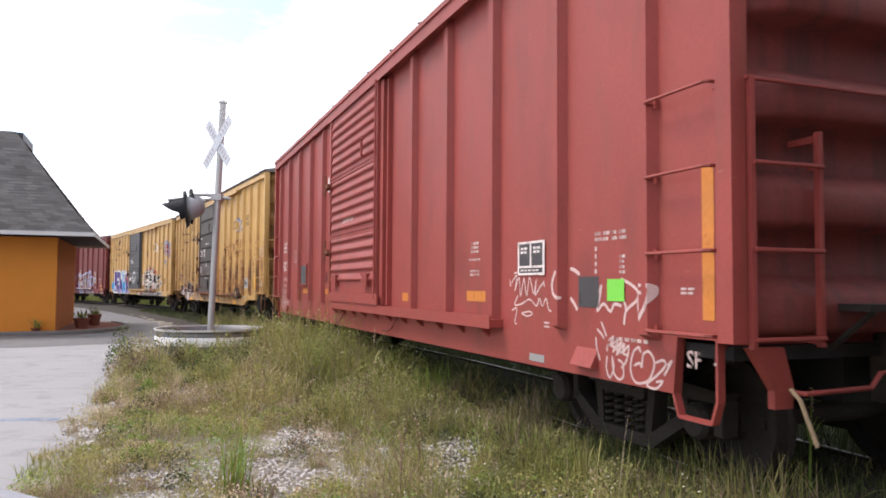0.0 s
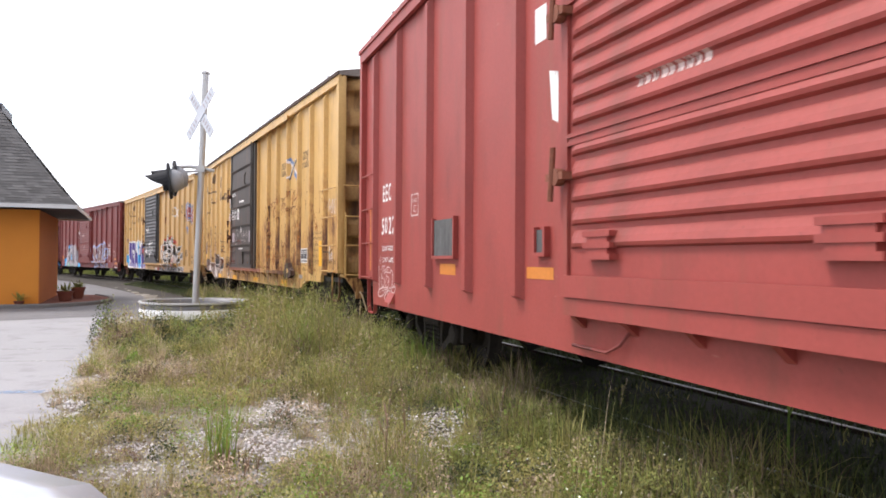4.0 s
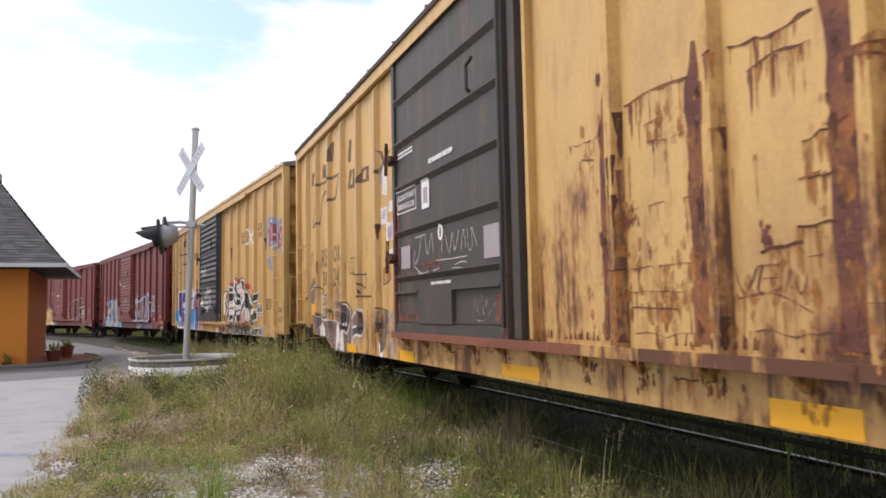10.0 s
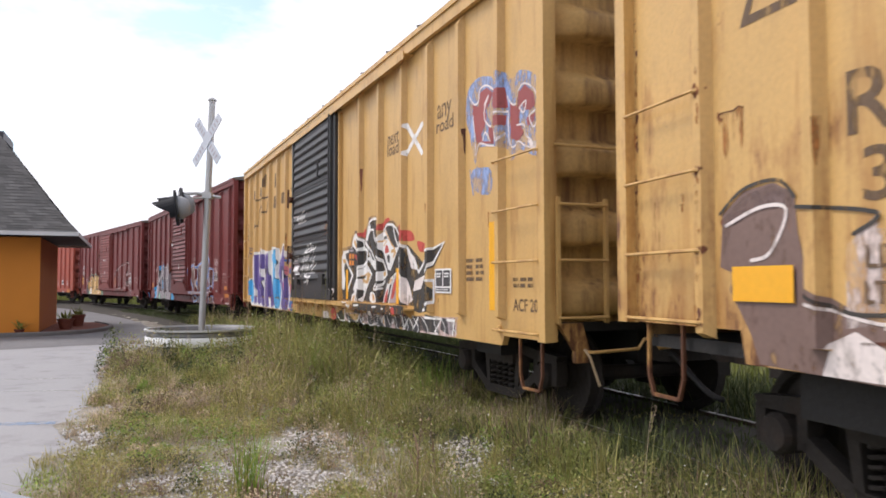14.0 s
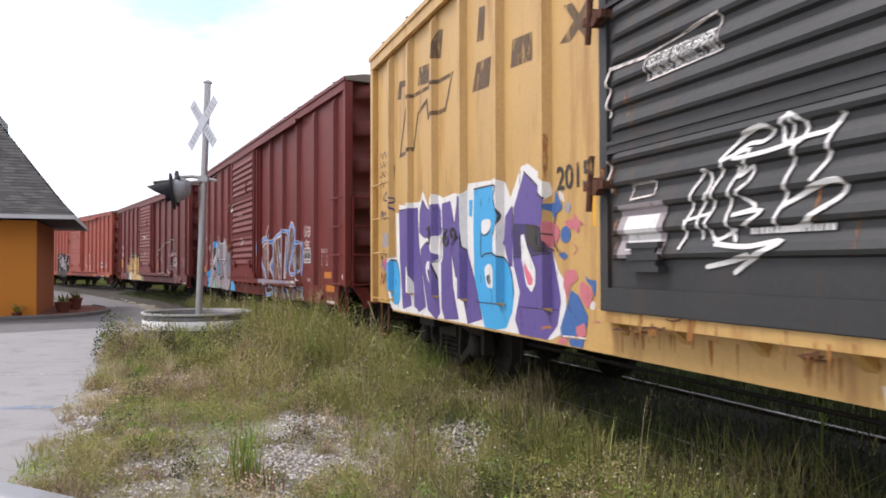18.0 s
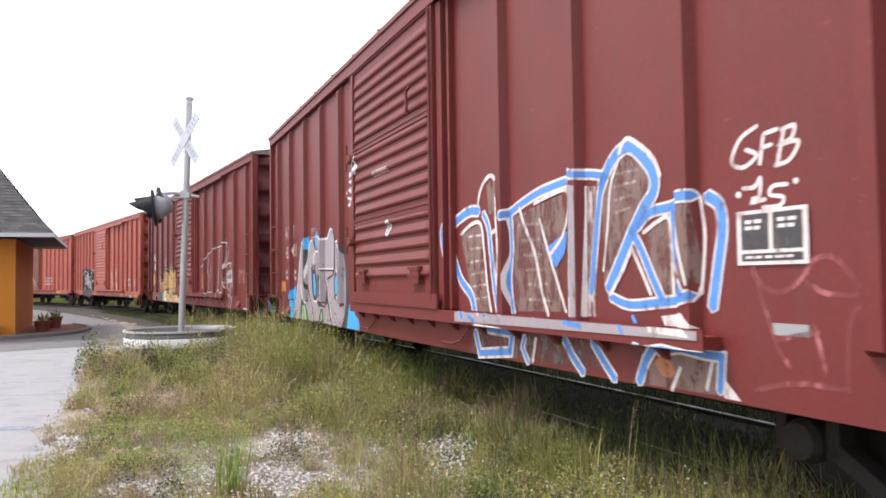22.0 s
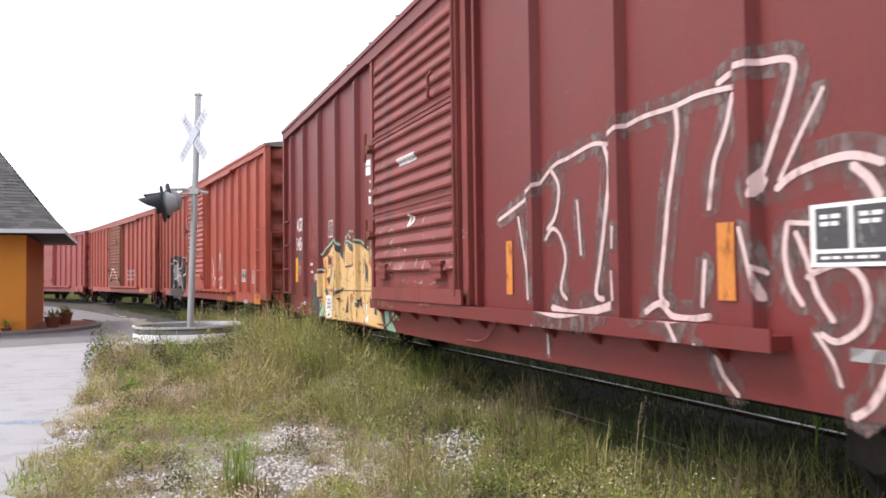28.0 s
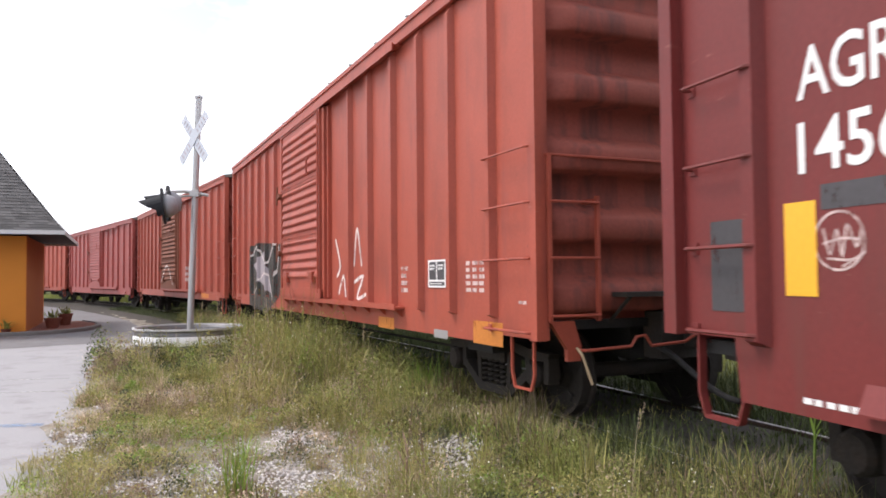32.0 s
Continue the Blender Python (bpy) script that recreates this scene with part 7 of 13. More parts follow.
a.done("stencil_lettering", "brown stencilled lettering on yellow paint")
a.rect("amber", 6.70, 6.83, 1.18, 2.03, 0)
a.rect("amber", 1.82, 1.92, 1.20, 1.65, 4)
a.rect("amber", 4.09, 4.20, 1.18, 1.63, 4)
a.each("reflector", "yellow vertical reflector")
a.fill("blue_haze", ((6.23, 3.41), (6.46, 3.50), (6.71, 3.46), (6.88, 3.39), (7.00, 3.44), (7.17, 3.32), (7.33, 3.36), (7.57, 3.27), (7.73, 3.08), (7.73, 2.57), (7.57, 2.55), (7.32, 2.64), (7.16, 2.56), (7.05, 2.70), (6.51, 2.79), (6.41, 2.64), (6.28, 2.96), (6.20, 3.12)), 0, True)
a.fill("letter_red", ((6.35, 3.26), (6.49, 3.20), (6.52, 3.34), (6.67, 3.36), (6.79, 3.28), (6.74, 3.20), (6.64, 3.14), (6.67, 3.05), (6.62, 2.98), (6.54, 2.91), (6.59, 2.84), (6.76, 2.81), (6.81, 2.86), (6.88, 2.85), (6.86, 2.77), (6.45, 2.84), (6.36, 3.06)), 1)
a.fill("letter_red", ((6.79, 3.28), (7.05, 3.27), (7.11, 3.07), (6.88, 3.09), (6.79, 3.14)), 1)
a.fill("letter_red", ((6.79, 3.06), (7.08, 3.00), (7.06, 2.91), (6.79, 2.95)), 1)
a.fill("letter_red", ((6.70, 2.96), (6.90, 2.91), (6.88, 2.78), (6.74, 2.79)), 1)
a.fill("letter_red", ((7.14, 3.12), (7.27, 3.04), (7.30, 3.16), (7.42, 3.21), (7.57, 3.10), (7.60, 2.99), (7.52, 2.96), (7.42, 2.98), (7.37, 3.04), (7.32, 2.97), (7.30, 2.90), (7.40, 2.78), (7.30, 2.72), (7.16, 2.77)), 1)
a.fill("letter_red", ((7.44, 2.90), (7.60, 2.92), (7.57, 2.85), (7.47, 2.82)), 1)
a.fill("letter_red", ((7.65, 2.98), (7.73, 3.03), (7.73, 2.86), (7.66, 2.85)), 1)
a.line("chalk", 0.018, ((6.28, 3.35), (6.39, 3.25), (6.49, 3.26), (6.52, 3.37), (6.67, 3.38), (6.84, 3.29)), 2)
a.line("chalk", 0.018, ((6.36, 3.14), (6.41, 2.87), (6.42, 2.73), (6.51, 2.83), (6.70, 2.78), (6.88, 2.75)), 2)
a.line("chalk", 0.018, ((6.62, 3.20), (6.71, 3.27), (6.62, 3.15), (6.64, 3.03), (6.76, 2.95)), 2)
a.line("chalk", 0.016, ((7.09, 3.18), (7.16, 3.10), (7.25, 3.07), (7.30, 3.18), (7.42, 3.22), (7.60, 3.11), (7.62, 2.96), (7.50, 2.91), (7.57, 2.80), (7.67, 2.88), (7.73, 2.89)), 2)
a.line("chalk", 0.016, ((7.11, 3.02), (7.13, 2.75), (7.21, 2.68), (7.30, 2.72), (7.42, 2.66), (7.61, 2.61), (7.71, 2.64)), 2)
a.line("chalk", 0.017, ((6.88, 3.06), (7.11, 3.03)), 2)
a.line("chalk", 0.018, ((6.58, 2.85), (6.64, 2.92), (6.74, 2.82)), 2)
a.line("chalk", 0.017, ((6.94, 2.89), (6.99, 2.77), (7.05, 2.84)), 2)
a.line("chalk", 0.016, ((7.32, 3.02), (7.44, 3.06), (7.40, 2.96), (7.32, 3.02)), 2)
a.line("chalk", 0.016, ((7.27, 2.87), (7.40, 2.85), (7.44, 2.75), (7.57, 2.67)), 2)
a.fill("chalk", ((7.47, 2.70), (7.71, 2.65), (7.69, 2.60), (7.52, 2.62)), 2)
a.fill("blue_haze", ((6.36, 2.59), (6.73, 2.54), (6.76, 2.35), (6.57, 2.31), (6.32, 2.43)), 0, True)
a.line("blue_haze", 0.023, ((6.28, 2.60), (6.36, 2.33)), 1)
a.line("blue_haze", 0.023, ((6.45, 2.61), (6.41, 2.36)), 1)
a.line("blue_haze", 0.028, ((6.54, 2.57), (6.73, 2.53), (6.73, 2.32), (6.54, 2.35)), 1)
a.done("graffiti", "red and blue bubble letter graffiti")
a.fill("grey_haze", ((1.45, 1.47), (1.45, 1.89), (1.59, 1.99), (2.02, 2.01), (2.08, 2.14), (2.24, 2.23), (2.45, 2.22), (2.74, 2.10), (2.80, 2.20), (2.92, 2.37), (3.10, 2.39), (3.37, 2.36), (3.42, 2.17), (3.49, 2.10), (3.59, 2.23), (3.71, 2.27), (3.99, 2.25), (4.22, 2.11), (4.29, 2.00), (4.39, 1.92), (4.37, 1.19), (3.89, 1.18), (3.05, 1.17), (1.52, 1.17)), 0)
a.fill("dark_paint", ((1.54, 1.51), (1.57, 1.85), (1.68, 1.93), (2.00, 1.94), (2.15, 2.00), (2.16, 2.10), (2.28, 2.17), (2.46, 2.17), (2.74, 2.06), (2.81, 2.07), (2.91, 2.21), (2.99, 2.32), (3.11, 2.34), (3.31, 2.33), (3.35, 2.21), (3.42, 2.08), (3.52, 2.02), (3.62, 2.17), (3.72, 2.22), (3.97, 2.20), (4.21, 2.07), (4.26, 1.98), (4.39, 1.90), (4.37, 1.19), (3.89, 1.19), (3.05, 1.19), (1.65, 1.19)), 1)
a.fill("white_paint", ((1.56, 1.51), (1.54, 1.84), (1.65, 1.92), (1.78, 1.93), (1.80, 1.81), (1.69, 1.67), (1.77, 1.51), (1.71, 1.33), (1.57, 1.36)), 2)
a.fill("cream", ((1.61, 1.81), (1.78, 1.82), (1.83, 1.77), (1.70, 1.75)), 3)
a.line("white_paint", 0.053, ((1.78, 1.81), (2.03, 1.64), (2.16, 1.56), (1.95, 1.39), (1.87, 1.29)), 2, False)
a.line("white_paint", 0.041, ((1.65, 1.92), (1.97, 1.93), (2.12, 1.97)), 2, False)
a.fill("white_paint", ((2.12, 2.02), (2.20, 2.14), (2.29, 2.18), (2.41, 2.18), (2.49, 2.11), (2.45, 1.99), (2.50, 1.86), (2.41, 1.80), (2.35, 1.92)), 2)
a.fill("cream", ((2.22, 2.05), (2.28, 2.10), (2.38, 2.00), (2.35, 1.95)), 3)
a.fill("red_paint", ((2.26, 1.88), (2.38, 1.85), (2.44, 1.77), (2.41, 1.75), (2.27, 1.83)), 3)
a.fill("cream", ((2.43, 1.87), (2.50, 1.89), (2.50, 1.83), (2.42, 1.80)), 3)
a.line("white_paint", 0.036, ((2.44, 2.16), (2.58, 2.12), (2.69, 2.06), (2.75, 1.97), (2.57, 1.90), (2.50, 1.84)), 2, False)
a.line("white_paint", 0.030, ((2.46, 2.14), (2.46, 2.03), (2.51, 1.94)), 2, False)
a.line("white_paint", 0.046, ((2.50, 1.85), (2.62, 1.93), (2.81, 1.93), (2.88, 1.90), (2.87, 1.75), (2.77, 1.71), (2.52, 1.63)), 2, False)
a.fill("white_paint", ((2.73, 2.08), (2.85, 2.02), (3.09, 1.89), (3.26, 1.75), (3.36, 1.62), (3.22, 1.62), (3.02, 1.73), (2.87, 1.80), (2.99, 1.81), (2.95, 1.89), (2.80, 1.99)), 2)
a.fill("dark_paint", ((2.90, 1.95), (3.06, 1.88), (3.22, 1.75), (3.12, 1.77), (3.01, 1.85)), 3)
a.fill("white_paint", ((2.80, 2.07), (2.89, 2.21), (3.02, 2.17), (2.95, 2.13), (2.90, 2.05), (2.85, 2.02)), 2)
a.line("white_paint", 0.036, ((2.89, 2.20), (2.98, 2.31), (3.10, 2.34), (3.32, 2.33)), 2, False)
a.fill("white_paint", ((2.90, 2.20), (3.02, 2.28), (3.03, 2.19)), 3)
a.line("white_paint", 0.032, ((2.90, 2.19), (3.15, 2.19), (3.19, 2.08), (3.31, 1.96), (3.43, 1.88)), 2, False)
a.line("white_paint", 0.030, ((3.31, 2.33), (3.35, 2.21), (3.44, 2.08), (3.52, 2.01)), 2, False)
a.line("grey_haze", 0.043, ((3.36, 2.02), (3.38, 1.87), (3.39, 1.65)), 3, False)
a.line("white_paint", 0.036, ((3.31, 1.96), (3.36, 1.85), (3.52, 1.78), (3.70, 1.62), (3.73, 1.56), (3.60, 1.50), (3.37, 1.46), (3.19, 1.40), (3.17, 1.36), (3.31, 1.34), (3.51, 1.39), (3.65, 1.47)), 2, False)
a.fill("white_paint", ((3.32, 1.57), (3.48, 1.59), (3.68, 1.61), (3.71, 1.55), (3.60, 1.50), (3.34, 1.49)), 2)
a.fill("cream", ((3.59, 1.58), (3.68, 1.61), (3.70, 1.55), (3.61, 1.52)), 3)
a.fill("tan_spot", ((3.37, 1.57), (3.47, 1.57), (3.43, 1.53)), 3)
a.fill("white_paint", ((3.52, 2.05), (3.67, 2.16), (3.90, 1.96), (4.03, 1.90), (4.16, 1.90), (3.85, 1.61), (3.77, 1.62), (3.64, 1.79), (3.52, 1.92)), 2)
a.fill("dark_paint", ((3.60, 2.06), (3.74, 2.07), (3.71, 2.02), (3.60, 2.03)), 3)
a.fill("red_paint", ((3.66, 1.91), (3.72, 1.95), (3.81, 1.86), (3.66, 1.84)), 3, True)
a.fill("dark_paint", ((3.72, 1.80), (3.80, 1.82), (3.85, 1.79), (3.84, 1.70), (3.76, 1.72)), 3)
a.line("cream", 0.023, ((3.54, 2.00), (3.64, 2.01), (3.70, 1.99), (3.60, 1.94)), 3, False)
a.line("cream", 0.025, ((3.68, 2.13), (3.80, 2.03), (3.91, 1.95), (4.03, 1.89)), 3, False)
a.fill("cream", ((3.88, 1.87), (4.03, 1.89), (4.08, 1.83), (3.98, 1.76), (3.95, 1.78), (4.01, 1.84), (3.90, 1.83)), 3)
a.line("white_paint", 0.034, ((3.52, 2.04), (3.62, 2.16), (3.72, 2.22), (3.97, 2.20)), 2, False)
a.line("white_paint", 0.032, ((3.97, 2.20), (3.99, 2.13), (4.05, 2.02), (4.16, 1.90)), 2, False)
a.line("white_paint", 0.030, ((3.98, 2.19), (4.09, 2.14), (4.22, 2.02), (4.24, 1.96), (4.38, 1.90)), 2, False)
a.line("white_paint", 0.031, ((4.22, 1.94), (4.15, 1.89), (3.85, 1.61)), 2, False)
a.fill("white_paint", ((4.22, 1.73), (4.30, 1.78), (4.38, 1.79), (4.38, 1.52), (4.32, 1.49), (4.29, 1.61), (4.24, 1.66)), 2)
a.line("cream", 0.022, ((4.26, 1.69), (4.31, 1.62), (4.38, 1.59)), 3, False)
a.fill("white_paint", ((2.61, 1.63), (2.79, 1.68), (2.85, 1.72), (3.11, 1.57), (2.88, 1.38), (2.68, 1.17), (2.65, 1.20), (2.74, 1.33), (2.45, 1.39), (2.39, 1.56)), 2)
a.fill("cream", ((2.67, 1.55), (2.80, 1.57), (2.94, 1.60), (3.05, 1.56), (2.90, 1.43), (2.69, 1.45)), 3)
a.fill("white_paint", ((2.73, 1.50), (2.88, 1.56), (2.85, 1.48)), 4)
a.fill("dark_paint", ((2.63, 1.53), (2.83, 1.56), (2.80, 1.51), (2.63, 1.50)), 4)
a.fill("red_paint", ((2.40, 1.57), (2.52, 1.59), (2.56, 1.45), (2.43, 1.42)), 3, True)
a.fill("white_paint", ((2.04, 1.14), (2.21, 1.38), (2.34, 1.50), (2.47, 1.53), (2.36, 1.31), (2.27, 1.15)), 2)
a.fill("dark_paint", ((2.17, 1.33), (2.25, 1.34), (2.23, 1.29), (2.15, 1.28)), 3)
a.fill("cream", ((2.12, 1.16), (2.20, 1.25), (2.28, 1.26), (2.22, 1.16)), 3)
a.fill("white_paint", ((2.32, 1.16), (2.39, 1.31), (2.47, 1.37), (2.50, 1.25), (2.42, 1.16)), 2)
a.fill("white_paint", ((2.99, 1.22), (3.02, 1.30), (3.11, 1.32), (3.22, 1.28), (3.25, 1.18), (3.07, 1.17)), 2, True)
a.fill("cream", ((3.10, 1.30), (3.20, 1.27), (3.22, 1.20), (3.13, 1.20)), 3)
a.line("white_paint", 0.030, ((3.35, 1.22), (3.37, 1.31), (3.44, 1.35), (3.56, 1.37)), 2, False)
a.fill("white_paint", ((3.56, 1.18), (3.66, 1.32), (3.74, 1.44), (3.83, 1.43), (3.81, 1.35), (3.69, 1.19)), 2)
a.fill("red_paint", ((3.62, 1.20), (3.70, 1.32), (3.77, 1.36), (3.71, 1.20)), 3, True)
a.fill("white_paint", ((3.78, 1.39), (3.85, 1.50), (3.99, 1.55), (3.90, 1.43)), 2)
a.fill("cream", ((3.82, 1.43), (3.86, 1.49), (3.95, 1.52), (3.88, 1.44)), 3)
a.fill("lilac", ((3.79, 1.18), (3.90, 1.36), (4.03, 1.54), (4.14, 1.57), (4.21, 1.49), (4.09, 1.19)), 2)
a.fill("red_paint", ((3.89, 1.25), (3.99, 1.42), (4.08, 1.50), (4.09, 1.42), (3.99, 1.26)), 3, True)
a.line("white_paint", 0.029, ((3.79, 1.18), (3.90, 1.37), (4.03, 1.55), (4.14, 1.58)), 3, False)
a.fill("red_paint", ((3.46, 2.19), (3.57, 2.25), (3.65, 2.29), (3.77, 2.31), (3.82, 2.27), (3.65, 2.22), (3.55, 2.15)), 1, True)
a.fill("red_paint", ((2.56, 2.16), (2.71, 2.18), (2.79, 2.23), (2.77, 2.10)), 1, True)
a.fill("red_paint", ((4.24, 2.13), (4.30, 2.16), (4.39, 2.16), (4.39, 2.02), (4.30, 2.02)), 1, True)
a.fill("dark_paint", ((1.82, 0.97), (4.39, 1.09), (4.39, 0.89), (3.91, 0.89), (3.09, 0.89), (1.82, 0.89)), 0)
a.fill("cream", ((1.99, 0.97), (2.45, 0.99), (2.44, 0.89), (2.02, 0.89)), 1)
a.line("white_paint", 0.033, ((2.50, 0.98), (2.43, 0.89), (2.39, 0.89)), 2, False)
a.fill("white_paint", ((2.88, 1.04), (3.02, 1.05), (3.08, 0.95), (3.07, 0.89), (3.00, 0.89), (2.99, 0.94)), 1)
a.line("white_paint", 0.031, ((3.33, 1.05), (3.32, 0.89)), 1, False)
a.line("white_paint", 0.024, ((3.40, 1.06), (3.40, 0.89)), 1, False)
a.fill("white_paint", ((3.42, 0.89), (3.50, 0.96), (3.58, 1.01), (3.64, 1.01), (3.66, 0.89), (3.60, 0.89), (3.56, 0.94), (3.52, 0.89)), 1)
a.fill("cream", ((3.56, 0.94), (3.60, 0.98), (3.63, 0.89), (3.60, 0.89)), 2)
a.fill("white_paint", ((3.85, 0.89), (4.02, 0.99), (4.04, 1.03), (3.98, 0.92)), 1)
a.line("white_paint", 0.034, ((4.22, 1.05), (4.31, 1.00), (4.36, 0.89)), 1, False)
a.fill("red_paint", ((4.25, 1.12), (4.34, 1.14), (4.38, 1.09), (4.36, 1.03), (4.28, 1.06)), 2, True)
a.line("white_paint", 0.030, ((2.27, 1.12), (2.40, 1.09), (2.44, 1.14)), 3, False)
a.line("white_paint", 0.028, ((2.65, 1.12), (2.88, 1.13)), 3, False)
a.line("white_paint", 0.023, ((3.50, 1.12), (3.66, 1.13)), 3, False)
a.line("white_paint", 0.021, ((3.88, 1.11), (3.95, 1.11)), 3, False)
a.line("white_paint", 0.020, ((4.23, 1.13), (4.26, 1.14)), 3, False)
a.fill("dark_paint", ((4.21, 1.96), (4.55, 1.90), (5.02, 1.67), (5.17, 1.81), (5.62, 1.89), (5.41, 1.70), (5.19, 1.52), (5.33, 1.35), (5.27, 1.13), (4.87, 1.09), (4.35, 1.15)), 1)
a.fill("dark_paint", ((5.05, 1.08), (5.54, 1.04), (5.33, 0.88), (5.07, 0.88)), 1)
a.fill("dark_paint", ((4.30, 1.04), (5.05, 1.04), (5.05, 0.88), (4.30, 0.88)), 0)
a.fill("chalk", ((4.45, 1.87), (4.74, 1.75), (4.87, 1.59), (4.62, 1.62)), 2)
a.fill("chalk", ((4.74, 1.47), (5.08, 1.54), (4.93, 1.37), (4.68, 1.34)), 2)
a.fill("chalk", ((4.35, 1.60), (4.55, 1.42), (4.68, 1.24), (4.48, 1.16), (4.28, 1.36)), 2)
a.fill("lilac", ((5.69, 1.04), (5.89, 1.04), (5.84, 0.89), (5.64, 0.90)), 1)
a.fill("red_paint", ((4.28, 2.10), (4.62, 2.07), (4.71, 1.96), (4.35, 1.98)), 0, True)
a.fill("red_paint", ((4.81, 1.94), (5.05, 1.90), (5.02, 1.81), (4.87, 1.83)), 0, True)
a.line("white_paint", 0.035, ((4.24, 2.01), (4.55, 1.84), (4.87, 1.57), (5.02, 1.67), (5.14, 1.80), (5.62, 1.89), (5.33, 1.68), (5.11, 1.47), (5.33, 1.47), (5.33, 1.23), (4.99, 1.12)), 3, False)
a.line("white_paint", 0.03, ((5.05, 1.04), (5.54, 1.04), (5.36, 0.89)), 3, False)
a.line("white_paint", 0.03, ((5.69, 1.04), (5.89, 1.04), (5.84, 0.89)), 3, False)
a.line("white_paint", 0.03, ((4.40, 0.90), (4.55, 1.03), (4.70, 0.90), (4.85, 1.03)), 3, False)
a.fill("grey_haze", ((1.09, 0.96), (1.85, 0.98), (1.65, 0.86), (1.19, 0.86)), 0)
a.fill("grey_patch", ((1.35, 0.92), (1.66, 0.95), (1.79, 0.86), (1.31, 0.86)), 1)
a.line("white_paint", 0.020, ((1.30, 0.94), (1.48, 0.86), (1.76, 0.86)), 2)
a.fill("pale_paint", ((1.67, 0.98), (2.37, 1.00), (2.29, 0.86), (1.71, 0.86)), 0)
a.fill("grey_patch", ((1.75, 0.96), (2.10, 0.94), (2.28, 0.86), (1.95, 0.86)), 1)
a.line("white_paint", 0.019, ((1.95, 0.96), (1.96, 0.86), (2.03, 0.86)), 2)
a.fill("chalk", ((2.20, 0.99), (2.83, 1.01), (2.65, 0.86), (2.31, 0.86)), 0)
a.fill("grey_patch", ((2.48, 0.95), (2.59, 0.95), (2.68, 0.86), (2.37, 0.86)), 1)
a.line("white_paint", 0.018, ((2.47, 0.97), (2.65, 0.86), (2.77, 0.86)), 2)
a.fill("pale_paint", ((2.68, 1.00), (3.26, 1.02), (3.03, 0.86), (2.74, 0.86)), 0)
a.fill("grey_patch", ((2.93, 0.99), (3.05, 0.97), (3.13, 0.86), (2.90, 0.86)), 1)
a.line("white_paint", 0.018, ((2.87, 0.98), (2.96, 0.86), (3.15, 0.86)), 2)
a.fill("chalk", ((3.12, 1.01), (3.66, 1.03), (3.58, 0.86), (3.13, 0.86)), 0)
a.fill("grey_patch", ((3.19, 0.96), (3.40, 0.98), (3.62, 0.86), (3.34, 0.86)), 1)
a.line("white_paint", 0.017, ((3.33, 0.99), (3.32, 0.87), (3.41, 0.86)), 2)
a.fill("chalk", ((3.53, 1.02), (4.03, 1.03), (3.99, 0.86), (3.50, 0.86)), 0)
a.fill("grey_patch", ((3.61, 1.01), (3.93, 1.01), (3.89, 0.86), (3.67, 0.86)), 1)
a.line("white_paint", 0.016, ((3.73, 1.00), (3.85, 0.89), (3.86, 0.86)), 2)
a.fill("pale_paint", ((3.91, 1.03), (4.37, 1.04), (4.18, 0.86), (3.88, 0.86)), 0)
a.fill("grey_patch", ((3.97, 1.01), (4.24, 1.00), (4.20, 0.86), (4.06, 0.86)), 1)
a.line("white_paint", 0.016, ((4.05, 1.01), (4.11, 0.90), (4.16, 0.86)), 2)
a.fill("chalk", ((4.25, 1.04), (4.68, 1.05), (4.67, 0.86), (4.31, 0.86)), 0)
a.fill("grey_patch", ((4.37, 1.01), (4.49, 1.02), (4.66, 0.86), (4.42, 0.86)), 1)
a.line("white_paint", 0.015, ((4.38, 1.02), (4.51, 0.92), (4.50, 0.86)), 2)
a.fill("grey_haze", ((4.58, 1.04), (4.97, 1.06), (4.82, 0.86), (4.61, 0.86)), 0)
a.fill("grey_patch", ((4.73, 1.04), (4.88, 1.01), (4.89, 0.86), (4.67, 0.86)), 1)
a.line("white_paint", 0.015, ((4.68, 1.03), (4.84, 0.93), (4.83, 0.86)), 2)
a.fill("pale_paint", ((4.88, 1.05), (5.25, 1.06), (5.28, 0.86), (4.89, 0.86)), 0)
a.fill("grey_patch", ((4.94, 1.03), (5.19, 1.04), (5.11, 0.86), (5.00, 0.91)), 1)
a.line("white_paint", 0.014, ((4.97, 1.03), (5.12, 0.94), (5.15, 0.86)), 2)
a.fill("chalk", ((5.16, 1.06), (5.51, 1.07), (5.48, 0.86), (5.18, 0.86)), 0)
a.fill("grey_patch", ((5.24, 1.06), (5.37, 1.03), (5.48, 0.87), (5.29, 0.92)), 1)
a.line("white_paint", 0.013, ((5.31, 1.04), (5.37, 0.95), (5.45, 0.87)), 2)
a.fill("pale_paint", ((5.42, 1.06), (5.75, 1.07), (5.71, 0.86), (5.43, 0.86)), 0)
a.fill("grey_patch", ((5.55, 1.06), (5.70, 1.05), (5.74, 0.88), (5.50, 0.93)), 1)
a.line("white_paint", 0.013, ((5.54, 1.05), (5.63, 0.96), (5.63, 0.88)), 2)
a.fill("pale_paint", ((5.67, 1.07), (5.97, 1.08), (5.92, 0.87), (5.66, 0.86)), 0)
a.fill("grey_patch", ((5.77, 1.04), (5.86, 1.05), (5.93, 0.91), (5.76, 0.94)), 1)
a.line("white_paint", 0.013, ((5.81, 1.06), (5.85, 0.97), (5.95, 0.90)), 2)
a.fill("dark_paint", ((2.05, 0.885), (5.70, 0.885), (5.85, 0.96), (5.80, 1.045), (2.20, 1.045)), -1)
a.fill("dark_paint", ((2.55, 1.056), (4.69, 1.056), (4.69, 1.160), (2.60, 1.160)), 0)
